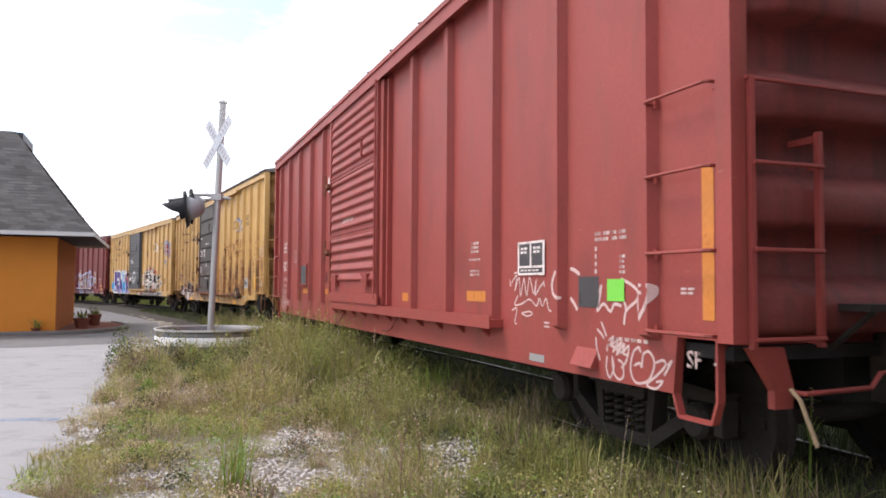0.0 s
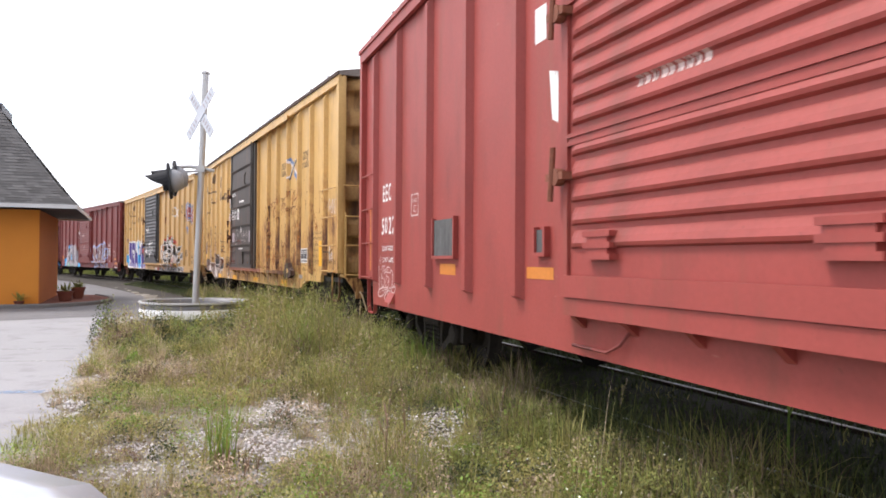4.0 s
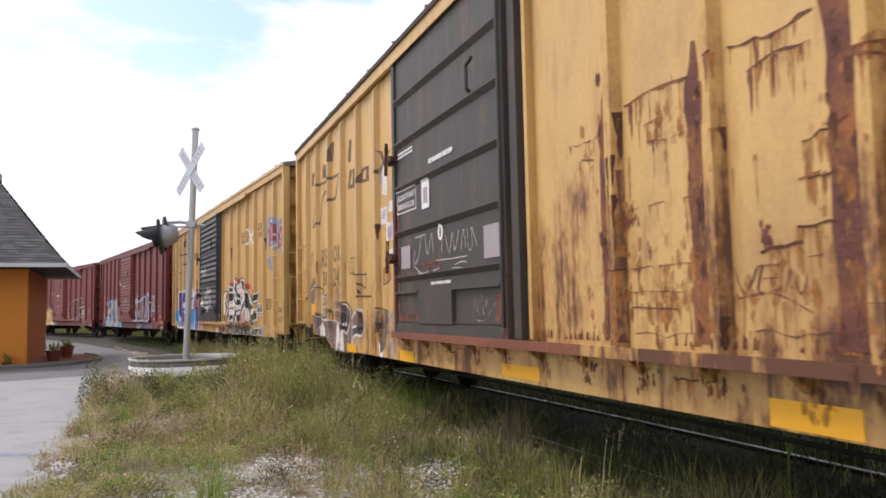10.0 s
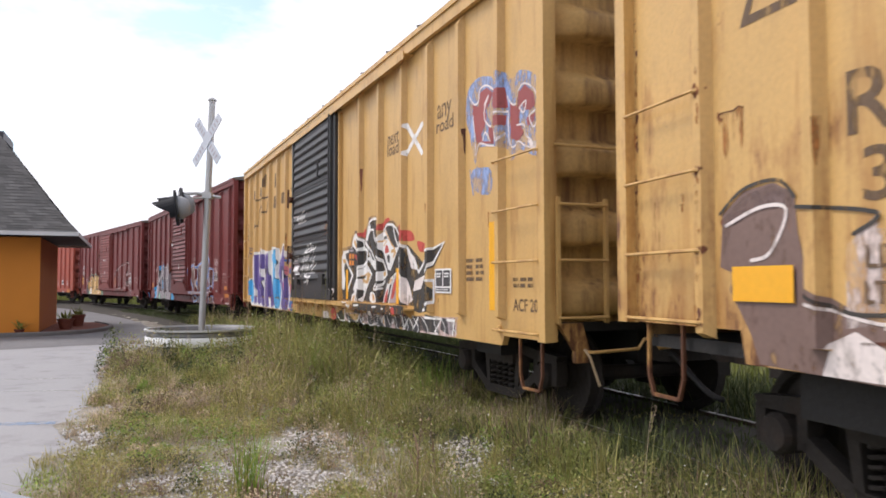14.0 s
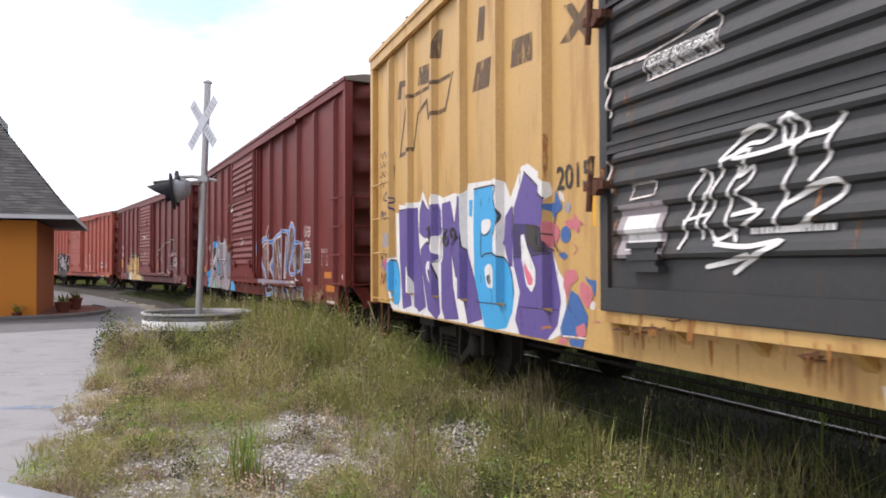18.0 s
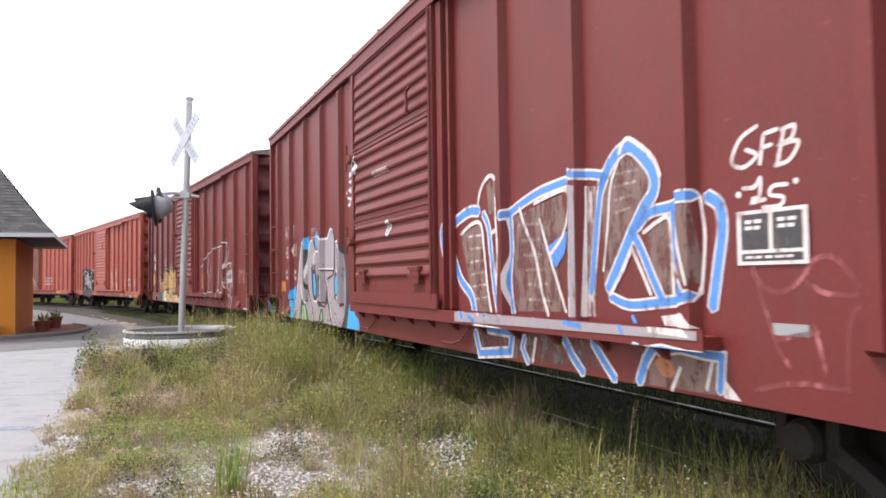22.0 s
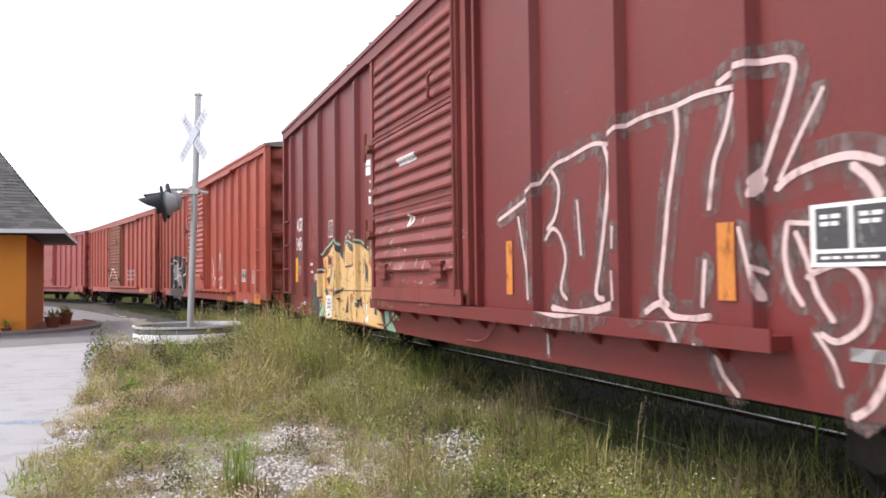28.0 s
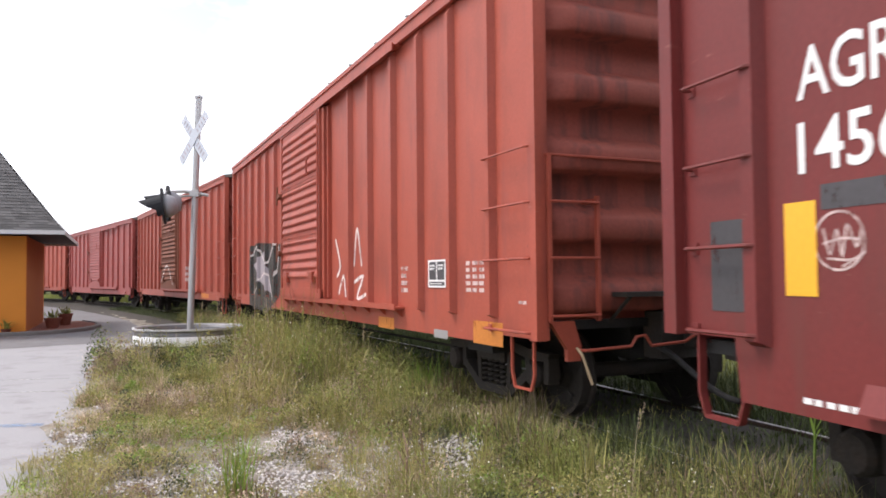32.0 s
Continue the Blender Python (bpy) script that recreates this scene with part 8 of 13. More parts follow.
a.done("graffiti", "black and white wildstyle graffiti with red accents")
a.rect("dark_paint", 1.95, 2.25, 1.69, 1.97, 3)
a.rect("orange_spray", 1.98, 2.10, 1.81, 1.89, 4)
a.rect("orange_spray", 2.13, 2.23, 1.81, 1.88, 4)
a.rect("orange_spray", 1.98, 2.10, 1.71, 1.79, 4)
a.rect("orange_spray", 2.12, 2.23, 1.71, 1.78, 4)
a.rect("lilac", 2.00, 2.21, 1.92, 1.95, 4)
a.done("placard", "black placard with orange squares")
a.rect("dark_paint", 0.92, 1.39, 1.34, 1.53, 3)
a.bars("chalk", 1.10, 1.29, 1.41, 1.50, 2, 2, 4)
a.done("placard", "small black notice board")
rust_spots(CARS[2], 140, 8, -1.6, 4.6, 1.03, 1.17, "brown rust along the door track")
rust_spots(CARS[2], 50, 9, -7.0, 7.4, 1.1, 3.2, "brown rust spots")
a.line("white_paint", 0.022, ((-0.75, 1.55), (-0.67, 1.72), (-0.62, 1.87), (-0.53, 1.96), (-0.49, 1.86), (-0.58, 1.75), (-0.57, 1.60)), 4)
a.line("white_paint", 0.018, ((-0.70, 1.70), (-0.50, 1.73)), 4)
a.line("white_paint", 0.022, ((-0.38, 1.99), (-0.46, 1.86), (-0.49, 1.74), (-0.52, 1.67), (-0.46, 1.59), (-0.32, 1.64)), 4)
a.line("white_paint", 0.022, ((-0.29, 1.95), (-0.35, 1.81), (-0.36, 1.66), (-0.31, 1.58)), 4)
a.line("white_paint", 0.02, ((-0.38, 1.99), (-0.20, 2.02), (-0.29, 1.90), (-0.20, 1.94), (-0.21, 1.87), (-0.29, 1.81), (-0.18, 1.74), (-0.33, 1.71), (-0.13, 1.72), (-0.25, 1.65)), 4)
a.line("white_paint", 0.024, ((-0.40, 1.99), (-0.27, 2.09), (-0.12, 2.12), (-0.06, 2.09), (-0.12, 2.05), (-0.22, 2.05), (-0.30, 1.99), (-0.03, 2.00), (0.15, 2.03), (0.27, 2.04), (0.34, 2.10)), 4)
a.line("white_paint", 0.022, ((0.05, 2.14), (0.00, 2.11), (0.02, 2.03), (0.10, 2.01), (0.14, 2.05), (0.12, 2.11), (0.05, 2.15)), 4)
a.line("white_paint", 0.018, ((0.06, 2.13), (0.06, 2.03)), 4)
a.line("white_paint", 0.022, ((0.10, 2.02), (0.05, 1.91), (0.01, 1.78), (-0.05, 1.64)), 4)
a.line("white_paint", 0.022, ((0.34, 2.10), (0.29, 2.03), (0.25, 1.92), (0.18, 1.83)), 4)
a.line("white_paint", 0.026, ((-0.01, 1.73), (0.17, 1.80), (0.31, 1.82), (0.34, 1.79), (0.30, 1.74), (0.18, 1.68), (0.12, 1.64), (-0.03, 1.62)), 4)
a.line("white_paint", 0.026, ((-0.46, 1.57), (-0.23, 1.55), (-0.01, 1.57), (-0.21, 1.49), (-0.34, 1.42)), 4)
a.line("white_paint", 0.026, ((-0.55, 1.45), (-0.36, 1.48), (-0.21, 1.51)), 4)
a.line("chalk", 0.025, ((-1.46, 2.41), (-1.47, 2.72), (-1.05, 2.70)), 4, False)
a.line("chalk", 0.025, ((-1.46, 2.12), (-1.45, 1.93)), 4, False)
a.fill("lilac", ((-1.34, 1.83), (-0.88, 1.83), (-0.89, 1.51), (-1.35, 1.50)), 4)
a.fill("white_paint", ((-1.27, 1.76), (-0.94, 1.76), (-0.94, 1.55), (-1.27, 1.55)), 5)
a.line("chalk", 0.012, ((-1.05, 2.71), (-0.41, 2.76), (-0.41, 2.57), (-1.05, 2.55), (-1.05, 2.71)), 4, False)
a.line("chalk", 0.012, ((-1.21, 1.95), (-0.98, 1.95), (-0.98, 1.87), (-1.21, 1.86), (-1.21, 1.95)), 4, False)
a.line("chalk", 0.012, ((-0.88, 1.25), (-0.37, 1.25), (-0.37, 1.19), (-0.88, 1.17), (-0.88, 1.25)), 4, False)
a.text("SECURE BOTH HASPS", "white_paint", -1.02, 2.62, 0.07, 4, 0.59)
a.text("BEFORE MOVING CAR", "white_paint", -1.01, 2.56, 0.07, 4, 0.58)
a.bars("chalk", -0.86, -0.38, 1.18, 1.24, 1, 12, 4)
a.bars("white_paint", -0.22, 0.29, 1.60, 1.65, 1, 16, 6)
a.line("chalk", 0.010, ((-0.31, 1.27), (-0.27, 1.19), (-0.22, 1.19), (-0.23, 1.28), (-0.19, 1.19), (-0.12, 1.27), (-0.14, 1.20), (-0.06, 1.27), (-0.08, 1.19), (-0.01, 1.28), (0.03, 1.25), (-0.03, 1.23), (0.05, 1.19), (0.09, 1.24), (0.16, 1.20)), 4)
a.line("chalk", 0.010, ((0.24, 1.30), (0.18, 1.25), (0.20, 1.19), (0.26, 1.21), (0.28, 1.28), (0.24, 1.30)), 4)
a.line("chalk", 0.010, ((0.28, 1.19), (0.30, 1.28), (0.33, 1.23), (0.36, 1.30), (0.37, 1.20)), 4)
a.line("chalk", 0.010, ((0.45, 1.27), (0.39, 1.28), (0.40, 1.24), (0.46, 1.22), (0.41, 1.18)), 4)
a.line("chalk", 0.010, ((0.43, 1.30), (0.43, 1.18)), 4)
a.done("door_chalk", "white sprayed tag, pasted sheet and notices on the grey door")
a.shift = 0.12
a.disc("red_paint", 0.71, 1.26, 0.09, 0.06, 4)
a.disc("red_paint", 0.95, 0.94, 0.18, 0.10, 1)
a.fill("chalk", ((0.28, 0.96), (0.62, 0.98), (0.68, 0.86), (0.31, 0.85)), 1)
a.fill("dark_paint", ((1.12, 0.94), (1.45, 1.04), (1.57, 0.85), (1.14, 0.85)), 1)
a.fill("chalk", ((1.59, 1.07), (1.64, 1.06), (1.68, 0.86), (1.60, 0.86)), 2)
a.line("chalk", 0.03, ((1.00, 1.23), (1.03, 1.32), (1.33, 1.33), (1.15, 1.19), (1.37, 1.21)), 5)
a.done("door_chalk", "white sprayed tag and small notices on the grey door")
a.shift = 0.0
a.fill("white_paint", ((-6.63, 0.89), (-6.76, 1.54), (-6.80, 2.15), (-6.66, 2.13), (-6.64, 2.24), (-6.26, 2.20), (-6.23, 2.23), (-5.77, 2.21), (-5.67, 2.33), (-5.57, 2.23), (-5.46, 2.12), (-5.35, 2.12), (-5.17, 2.25), (-4.97, 2.19), (-4.64, 2.21), (-4.29, 2.17), (-4.23, 2.27), (-3.42, 2.23), (-3.34, 2.18), (-3.24, 2.05), (-3.03, 2.29), (-2.90, 2.30), (-2.49, 2.10), (-2.48, 2.01), (-2.53, 1.94), (-2.52, 1.69), (-2.47, 1.55), (-2.37, 1.41), (-2.28, 1.34), (-2.26, 1.12), (-2.29, 0.96), (-2.52, 0.88), (-3.42, 0.88), (-4.32, 0.88), (-5.79, 0.88), (-7.07, 0.88)), 0)
a.rect("white_paint", -6.32, -5.95, 0.90, 1.66, 0.5)
a.disc("white_paint", -3.51, 1.18, 0.12, 0.14, 0.5)
a.disc("white_paint", -3.40, 1.11, 0.12, 0.14, 0.5)
a.disc("white_paint", -4.31, 1.13, 0.12, 0.14, 0.5)
a.rect("white_paint", -5.60, -5.00, 1.00, 1.30, 0.5)
a.fill("purple", ((-6.65, 2.17), (-6.36, 2.16), (-6.33, 1.96), (-6.37, 1.83), (-6.32, 1.65), (-6.16, 1.70), (-6.20, 1.99), (-6.16, 2.16), (-5.86, 2.15), (-5.85, 1.95), (-5.81, 1.69), (-5.69, 1.33), (-5.55, 0.98), (-5.82, 0.91), (-5.91, 0.95), (-6.00, 0.96), (-6.02, 1.22), (-6.10, 1.45), (-6.29, 1.40), (-6.22, 1.25), (-6.10, 0.97), (-6.48, 0.91), (-6.53, 1.15), (-6.61, 1.53)), 1)
a.fill("purple", ((-5.81, 1.85), (-5.79, 2.09), (-5.68, 2.23), (-5.53, 2.12), (-5.44, 2.09), (-5.31, 2.12), (-5.12, 2.14), (-5.04, 2.06), (-5.02, 1.80), (-5.38, 1.76), (-5.63, 1.78)), 1)
a.fill("purple", ((-5.76, 1.57), (-5.75, 1.65), (-5.61, 1.72), (-5.45, 1.73), (-5.32, 1.69), (-5.10, 1.56), (-5.17, 1.49), (-5.13, 1.28), (-5.07, 0.94), (-5.20, 0.86), (-5.49, 0.95), (-5.60, 1.19), (-5.72, 1.42)), 1)
a.fill("purple", ((-5.01, 2.13), (-4.74, 2.14), (-4.62, 1.89), (-4.53, 2.16), (-4.32, 2.15), (-4.29, 1.65), (-4.07, 1.33), (-3.88, 0.95), (-4.26, 0.88), (-4.47, 1.32), (-4.59, 1.35), (-4.72, 1.61), (-4.66, 1.23), (-4.50, 0.91), (-4.93, 0.88), (-5.03, 1.01), (-5.04, 1.48), (-4.97, 1.55)), 1)
a.fill("sky_blue", ((-4.08, 2.20), (-3.46, 2.18), (-3.46, 2.06), (-3.39, 1.90), (-3.45, 1.76), (-3.57, 1.62), (-3.40, 1.55), (-3.22, 1.41), (-3.17, 1.23), (-3.21, 1.06), (-3.34, 0.91), (-3.57, 0.88), (-3.82, 0.88), (-4.07, 1.30), (-4.10, 1.81)), 1)
a.fill("sky_blue", ((-4.21, 2.10), (-4.11, 2.10), (-4.13, 1.93), (-4.21, 1.95)), 1)
a.fill("purple", ((-3.35, 1.89), (-3.21, 1.98), (-3.20, 1.45), (-3.27, 1.45), (-3.38, 1.65)), 1)
a.fill("purple", ((-3.17, 1.96), (-2.97, 2.24), (-2.51, 1.98), (-2.53, 1.69), (-2.47, 1.55), (-2.39, 1.34), (-2.34, 1.19), (-2.40, 1.00), (-2.57, 0.88), (-2.83, 0.88), (-3.07, 0.88), (-3.16, 1.00), (-3.06, 1.23), (-3.18, 1.46), (-3.21, 1.70)), 1)
a.fill("purple_dark", ((-3.19, 1.82), (-2.89, 1.80), (-2.55, 1.76), (-2.49, 1.56), (-3.18, 1.54)), 2)
a.fill("dark_paint", ((-2.94, 1.80), (-2.55, 1.76), (-2.50, 1.56), (-2.76, 1.56), (-2.91, 1.64)), 3)
a.fill("white_paint", ((-3.03, 1.71), (-2.97, 1.72), (-2.91, 1.61), (-2.76, 1.43), (-2.76, 1.31), (-2.83, 1.24), (-2.93, 1.30), (-3.01, 1.50)), 4)
a.fill("pink", ((-2.97, 1.49), (-2.80, 1.35), (-2.82, 1.30), (-2.89, 1.30), (-2.95, 1.39)), 5)
a.fill("white_paint", ((-5.56, 1.46), (-5.48, 1.51), (-5.37, 1.48), (-5.27, 1.36), (-5.25, 1.26), (-5.31, 1.21), (-5.42, 1.25), (-5.53, 1.35)), 2, True)
a.fill("dark_paint", ((-5.50, 1.41), (-5.41, 1.39), (-5.33, 1.29), (-5.35, 1.25), (-5.44, 1.30)), 3, True)

a.fill("white_paint", ((-3.87, 1.88), (-3.69, 1.88), (-3.68, 1.81), (-3.80, 1.75), (-3.89, 1.78)), 2, True)
a.line("dark_paint", 0.012, ((-3.89, 1.76), (-3.80, 1.74), (-3.69, 1.78)), 3)
a.fill("white_paint", ((-3.81, 1.44), (-3.68, 1.47), (-3.61, 1.36), (-3.64, 1.26), (-3.75, 1.26), (-3.80, 1.35)), 2, True)
a.fill("dark_paint", ((-3.77, 1.36), (-3.70, 1.37), (-3.67, 1.30), (-3.74, 1.29)), 3, True)
a.line("dark_paint", 0.014, ((-3.90, 1.77), (-3.90, 1.55), (-3.79, 1.57), (-3.55, 1.57), (-3.40, 1.54), (-3.28, 1.47), (-3.20, 1.34), (-3.18, 1.18)), 3)
a.line("dark_paint", 0.014, ((-4.08, 2.20), (-3.46, 2.18), (-3.46, 2.06), (-3.39, 1.90), (-3.45, 1.76), (-3.57, 1.62)), 3)
a.line("dark_paint", 0.012, ((-3.60, 1.79), (-3.58, 1.64)), 3)
a.line("dark_paint", 0.014, ((-2.97, 2.24), (-2.51, 1.98)), 3, False)
a.line("dark_paint", 0.014, ((-3.21, 1.70), (-3.19, 1.96)), 3, False)
a.line("dark_paint", 0.012, ((-3.18, 1.53), (-2.49, 1.55)), 3, False)
a.line("dark_paint", 0.014, ((-5.86, 2.15), (-5.85, 1.95), (-5.81, 1.69), (-5.69, 1.33), (-5.55, 0.98)), 2)
a.line("dark_paint", 0.010, ((-5.04, 2.06), (-5.02, 1.55), (-5.17, 1.49), (-5.13, 1.28), (-5.07, 0.94)), 2, False)
a.line("dark_paint", 0.010, ((-4.32, 2.15), (-4.29, 1.65), (-4.07, 1.33), (-3.88, 0.95)), 2, False)
a.line("dark_paint", 0.014, ((-5.78, 2.09), (-5.68, 2.23), (-5.53, 2.12), (-5.44, 2.09), (-5.31, 2.12)), 2, False)
a.line("dark_paint", 0.014, ((-6.65, 2.17), (-6.36, 2.16), (-6.33, 1.96), (-6.37, 1.83), (-6.32, 1.65)), 2, False)
a.line("dark_paint", 0.010, ((-4.62, 1.89), (-4.53, 2.16)), 2, False)
a.line("dark_paint", 0.010, ((-4.72, 1.61), (-4.59, 1.35), (-4.47, 1.32)), 2, False)
a.line("purple_dark", 0.010, ((-4.05, 1.11), (-3.33, 1.11)), 2)
a.line("purple_dark", 0.010, ((-3.09, 1.11), (-2.38, 1.12)), 2)
a.fill("pink", ((-3.41, 0.88), (-3.27, 0.88), (-3.23, 0.88)), 1)
a.line("tan_spot", 0.020, ((-2.66, 0.96), (-2.56, 0.98), (-2.50, 0.98)), 2)
a.fill("white_paint", ((-6.97, 0.89), (-7.13, 1.06), (-7.20, 1.21), (-7.08, 1.44), (-6.87, 1.57), (-6.61, 1.49), (-6.54, 1.19), (-6.53, 0.97), (-6.63, 0.90)), 1, True)
a.fill("sky_blue", ((-7.01, 1.46), (-6.85, 1.53), (-6.67, 1.46), (-6.60, 1.23), (-6.59, 1.03), (-6.74, 0.95), (-6.93, 0.98), (-7.06, 1.14), (-7.08, 1.31)), 2, True)
a.line("dark_paint", 0.02, ((-6.90, 1.53), (-6.73, 1.51), (-6.62, 1.37), (-6.59, 1.19)), 3)
a.line("brown_paint", 0.030, ((-2.41, 1.85), (-2.46, 1.72), (-2.42, 1.60), (-2.33, 1.54)), 1)
a.text("2015", "dark_paint", -2.40, 2.03, 0.18, 2, 0.50)
a.fill("mid_blue_deep", ((-2.58, 1.93), (-2.44, 1.94), (-2.42, 2.04), (-2.37, 1.97), (-2.32, 1.91), (-2.33, 1.88), (-2.41, 1.86), (-2.43, 1.80), (-2.49, 1.88)), 1)
a.fill("chalk", ((-2.38, 2.05), (-2.30, 1.99), (-2.28, 1.93), (-2.36, 1.96)), 0)
a.fill("pink_soft", ((-2.62, 1.77), (-2.51, 1.80), (-2.37, 1.74), (-2.39, 1.64), (-2.51, 1.60), (-2.62, 1.66)), 1, True)
a.line("dark_paint", 0.013, ((-2.62, 1.88), (-2.63, 1.79), (-2.55, 1.72), (-2.46, 1.69)), 2)
a.line("brown_paint", 0.013, ((-2.63, 1.68), (-2.54, 1.61), (-2.44, 1.57)), 2)
a.disc("mid_blue_deep", -2.27, 1.69, 0.076, 0.063, 1)
a.fill("pink_soft", ((-2.28, 1.79), (-2.15, 1.80), (-2.13, 1.84), (-2.08, 1.79), (-1.99, 1.75), (-2.07, 1.74), (-2.08, 1.68), (-2.15, 1.73), (-2.23, 1.73)), 1)
a.fill("mid_blue_deep", ((-2.39, 1.54), (-2.30, 1.56), (-2.23, 1.53), (-2.29, 1.50)), 1)
a.fill("pink_soft", ((-2.27, 1.42), (-2.12, 1.43), (-2.09, 1.36), (-2.20, 1.31), (-2.25, 1.21), (-2.31, 1.31), (-2.29, 1.38)), 1)
a.fill("pink_soft", ((-2.04, 1.34), (-1.92, 1.30), (-1.89, 1.23), (-1.96, 1.16), (-2.06, 1.24)), 1, True)
a.fill("mid_blue_deep", ((-1.99, 1.39), (-1.93, 1.36), (-1.77, 1.35), (-1.84, 1.30), (-1.86, 1.24), (-1.90, 1.31), (-1.96, 1.34)), 1)
a.fill("mid_blue_deep", ((-2.19, 1.28), (-2.08, 1.24), (-1.95, 1.10), (-1.97, 1.02), (-2.08, 0.95), (-2.34, 0.92), (-2.36, 0.99), (-2.29, 1.10)), 1)
a.fill("pink_soft", ((-2.12, 1.01), (-2.00, 1.05), (-1.97, 0.98), (-2.03, 0.94), (-2.11, 0.94)), 2)
a.fill("mid_blue_deep", ((-2.23, 0.92), (-2.01, 0.93), (-2.03, 0.87), (-2.21, 0.87)), 1)
a.fill("pink_soft", ((-2.38, 0.91), (-2.25, 0.92), (-2.26, 0.87), (-2.40, 0.87)), 1)
a.line("chalk", 0.012, ((-2.31, 0.93), (-2.12, 0.94), (-1.97, 0.94)), 3)
a.disc("pink_soft", -1.83, 1.09, 0.044, 0.027, 1)
a.disc("chalk", -1.89, 1.18, 0.045, 0.031, 0)
a.disc("lilac", -2.24, 1.89, 0.051, 0.042, 0)
a.line("pink_soft", 0.012, ((-2.16, 1.62), (-2.10, 1.58), (-2.15, 1.54)), 1)
a.fill("amber", ((-1.89, 2.03), (-1.79, 2.01), (-1.79, 1.74), (-1.88, 1.73)), 0)
a.done("graffiti", "purple and blue graffiti letters with white outlines")
a.line("purple_dark", 0.022, ((-7.58, 2.12), (-7.51, 2.22), (-7.49, 2.11), (-7.44, 2.21), (-7.41, 2.10)), 0)
a.disc("purple_dark", -7.33, 2.14, 0.05, 0.06, 0)
a.disc("yellow", -7.33, 2.14, 0.03, 0.04, 1)
a.disc("purple_dark", -7.21, 2.15, 0.04, 0.06, 0)
a.disc("yellow", -7.21, 2.15, 0.03, 0.04, 1)
a.line("purple_dark", 0.022, ((-7.11, 2.27), (-7.10, 2.12)), 0)
a.line("purple_dark", 0.022, ((-7.02, 2.27), (-7.11, 2.20), (-7.01, 2.11)), 0)
a.line("purple_dark", 0.022, ((-6.94, 2.36), (-6.84, 2.32), (-6.94, 2.26), (-6.85, 2.17)), 0)
a.line("purple_dark", 0.022, ((-7.41, 2.38), (-7.28, 2.45), (-7.15, 2.39), (-7.25, 2.34), (-7.41, 2.37)), 0)
a.rect("lilac", -7.46, -6.93, 1.71, 1.90, 0)
a.disc("purple_dark", -7.06, 1.66, 0.03, 0.03, 0)
a.disc("purple_dark", -7.00, 1.64, 0.03, 0.02, 0)
a.line("dark_paint", 0.03, ((-7.57, 1.63), (-7.48, 1.55), (-7.39, 1.65), (-7.27, 1.57)), 0)
a.line("mid_blue", 0.04, ((-7.53, 1.43), (-7.42, 1.51), (-7.38, 1.40), (-7.27, 1.48), (-7.24, 1.37), (-7.14, 1.45)), 0)
a.line("dark_paint", 0.03, ((-7.56, 1.20), (-7.49, 1.34), (-7.40, 1.22), (-7.32, 1.34), (-7.24, 1.23)), 0)
a.line("red_paint", 0.03, ((-7.53, 1.36), (-7.42, 1.29), (-7.49, 1.19)), 0)
a.fill("pink", ((-7.44, 1.52), (-7.19, 1.54), (-7.22, 1.43), (-7.42, 1.41)), 0, True)
for k in range(4):
    v = 2.98 - 0.13 * k
    a.line("dark_paint", 0.018, [(-7.58 + 0.06 * q, v + 0.045 * math.sin(q * 2.1 + k * 1.7)) for q in range(8 if k < 2 else 6)], 0)
a.done("graffiti_tag", "blue and black scrawled tags by the ladder")

a = Art(CARS[3])
a.stencil("chalk", "grey_patch", 5.22, 5.67, 1.51, 1.79)
a.rect("galv", 5.43, 5.65, 1.16, 1.22, 0)
a.bars("pale_paint", 6.32, 6.72, 1.68, 1.76, 2, 3, 0)
a.bars("pale_paint", 6.32, 6.41, 1.45, 1.65, 4, 1, 0)
a.bars("pale_paint", 6.62, 6.72, 1.45, 1.64, 4, 1, 0)
a.fill("white_paint", ((7.46, 1.28), (7.57, 1.37), (7.64, 1.33), (7.63, 1.25), (7.50, 1.23)), 0)
a.bars("white_paint", 6.68, 7.10, 0.80, 0.87, 1, 6, 0)
a.text("AG", "pale_paint", -6.63, 2.28, 0.24, 0, 0.38)
a.text("X", "pale_paint", -5.86, 2.28, 0.23, 0, 0.11)
a.text("6", "pale_paint", -6.52, 1.90, 0.23, 0, 0.20)
a.text("01", "pale_paint", -5.89, 1.92, 0.23, 0, 0.28)
a.bars("pale_paint", -6.53, -6.32, 1.47, 1.70, 2, 1, 0)
a.bars("pale_paint", -5.79, -5.59, 1.46, 1.69, 2, 1, 0)
a.plate("pale_paint", -4.44, -4.16, 2.18, 2.34)
a.fill("white_paint", ((-2.17, 2.74), (-1.95, 2.78), (-1.88, 2.71), (-2.01, 2.68)), 0)
a.fill("white_paint", ((-2.20, 2.65), (-1.96, 2.62), (-1.98, 2.57), (-2.16, 2.61)), 0)
a.fill("white_paint", ((-2.17, 2.53), (-2.04, 2.58), (-2.03, 2.52), (-2.12, 2.49)), 0)
a.fill("white_paint", ((-2.26, 2.72), (-2.19, 2.74), (-2.21, 2.67)), 0)
a.bars("pale_paint", -0.60, -0.04, 2.70, 2.81, 1, 9, 4)
a.line("white_paint", 0.03, [(-0.05 + 0.065 * math.cos(q * 0.7), 2.06 + 0.085 * math.sin(q * 0.7)) for q in range(10)], 4)
a.rect("white_paint", -0.062, -0.038, 2.01, 2.11, 4)
a.bars("white_paint", 0.87, 1.21, 1.18, 1.26, 2, 3, 4)
a.fill("white_paint", ((-2.10, 2.98), (-1.98, 2.99), (-1.99, 2.92), (-2.08, 2.90)), 0)
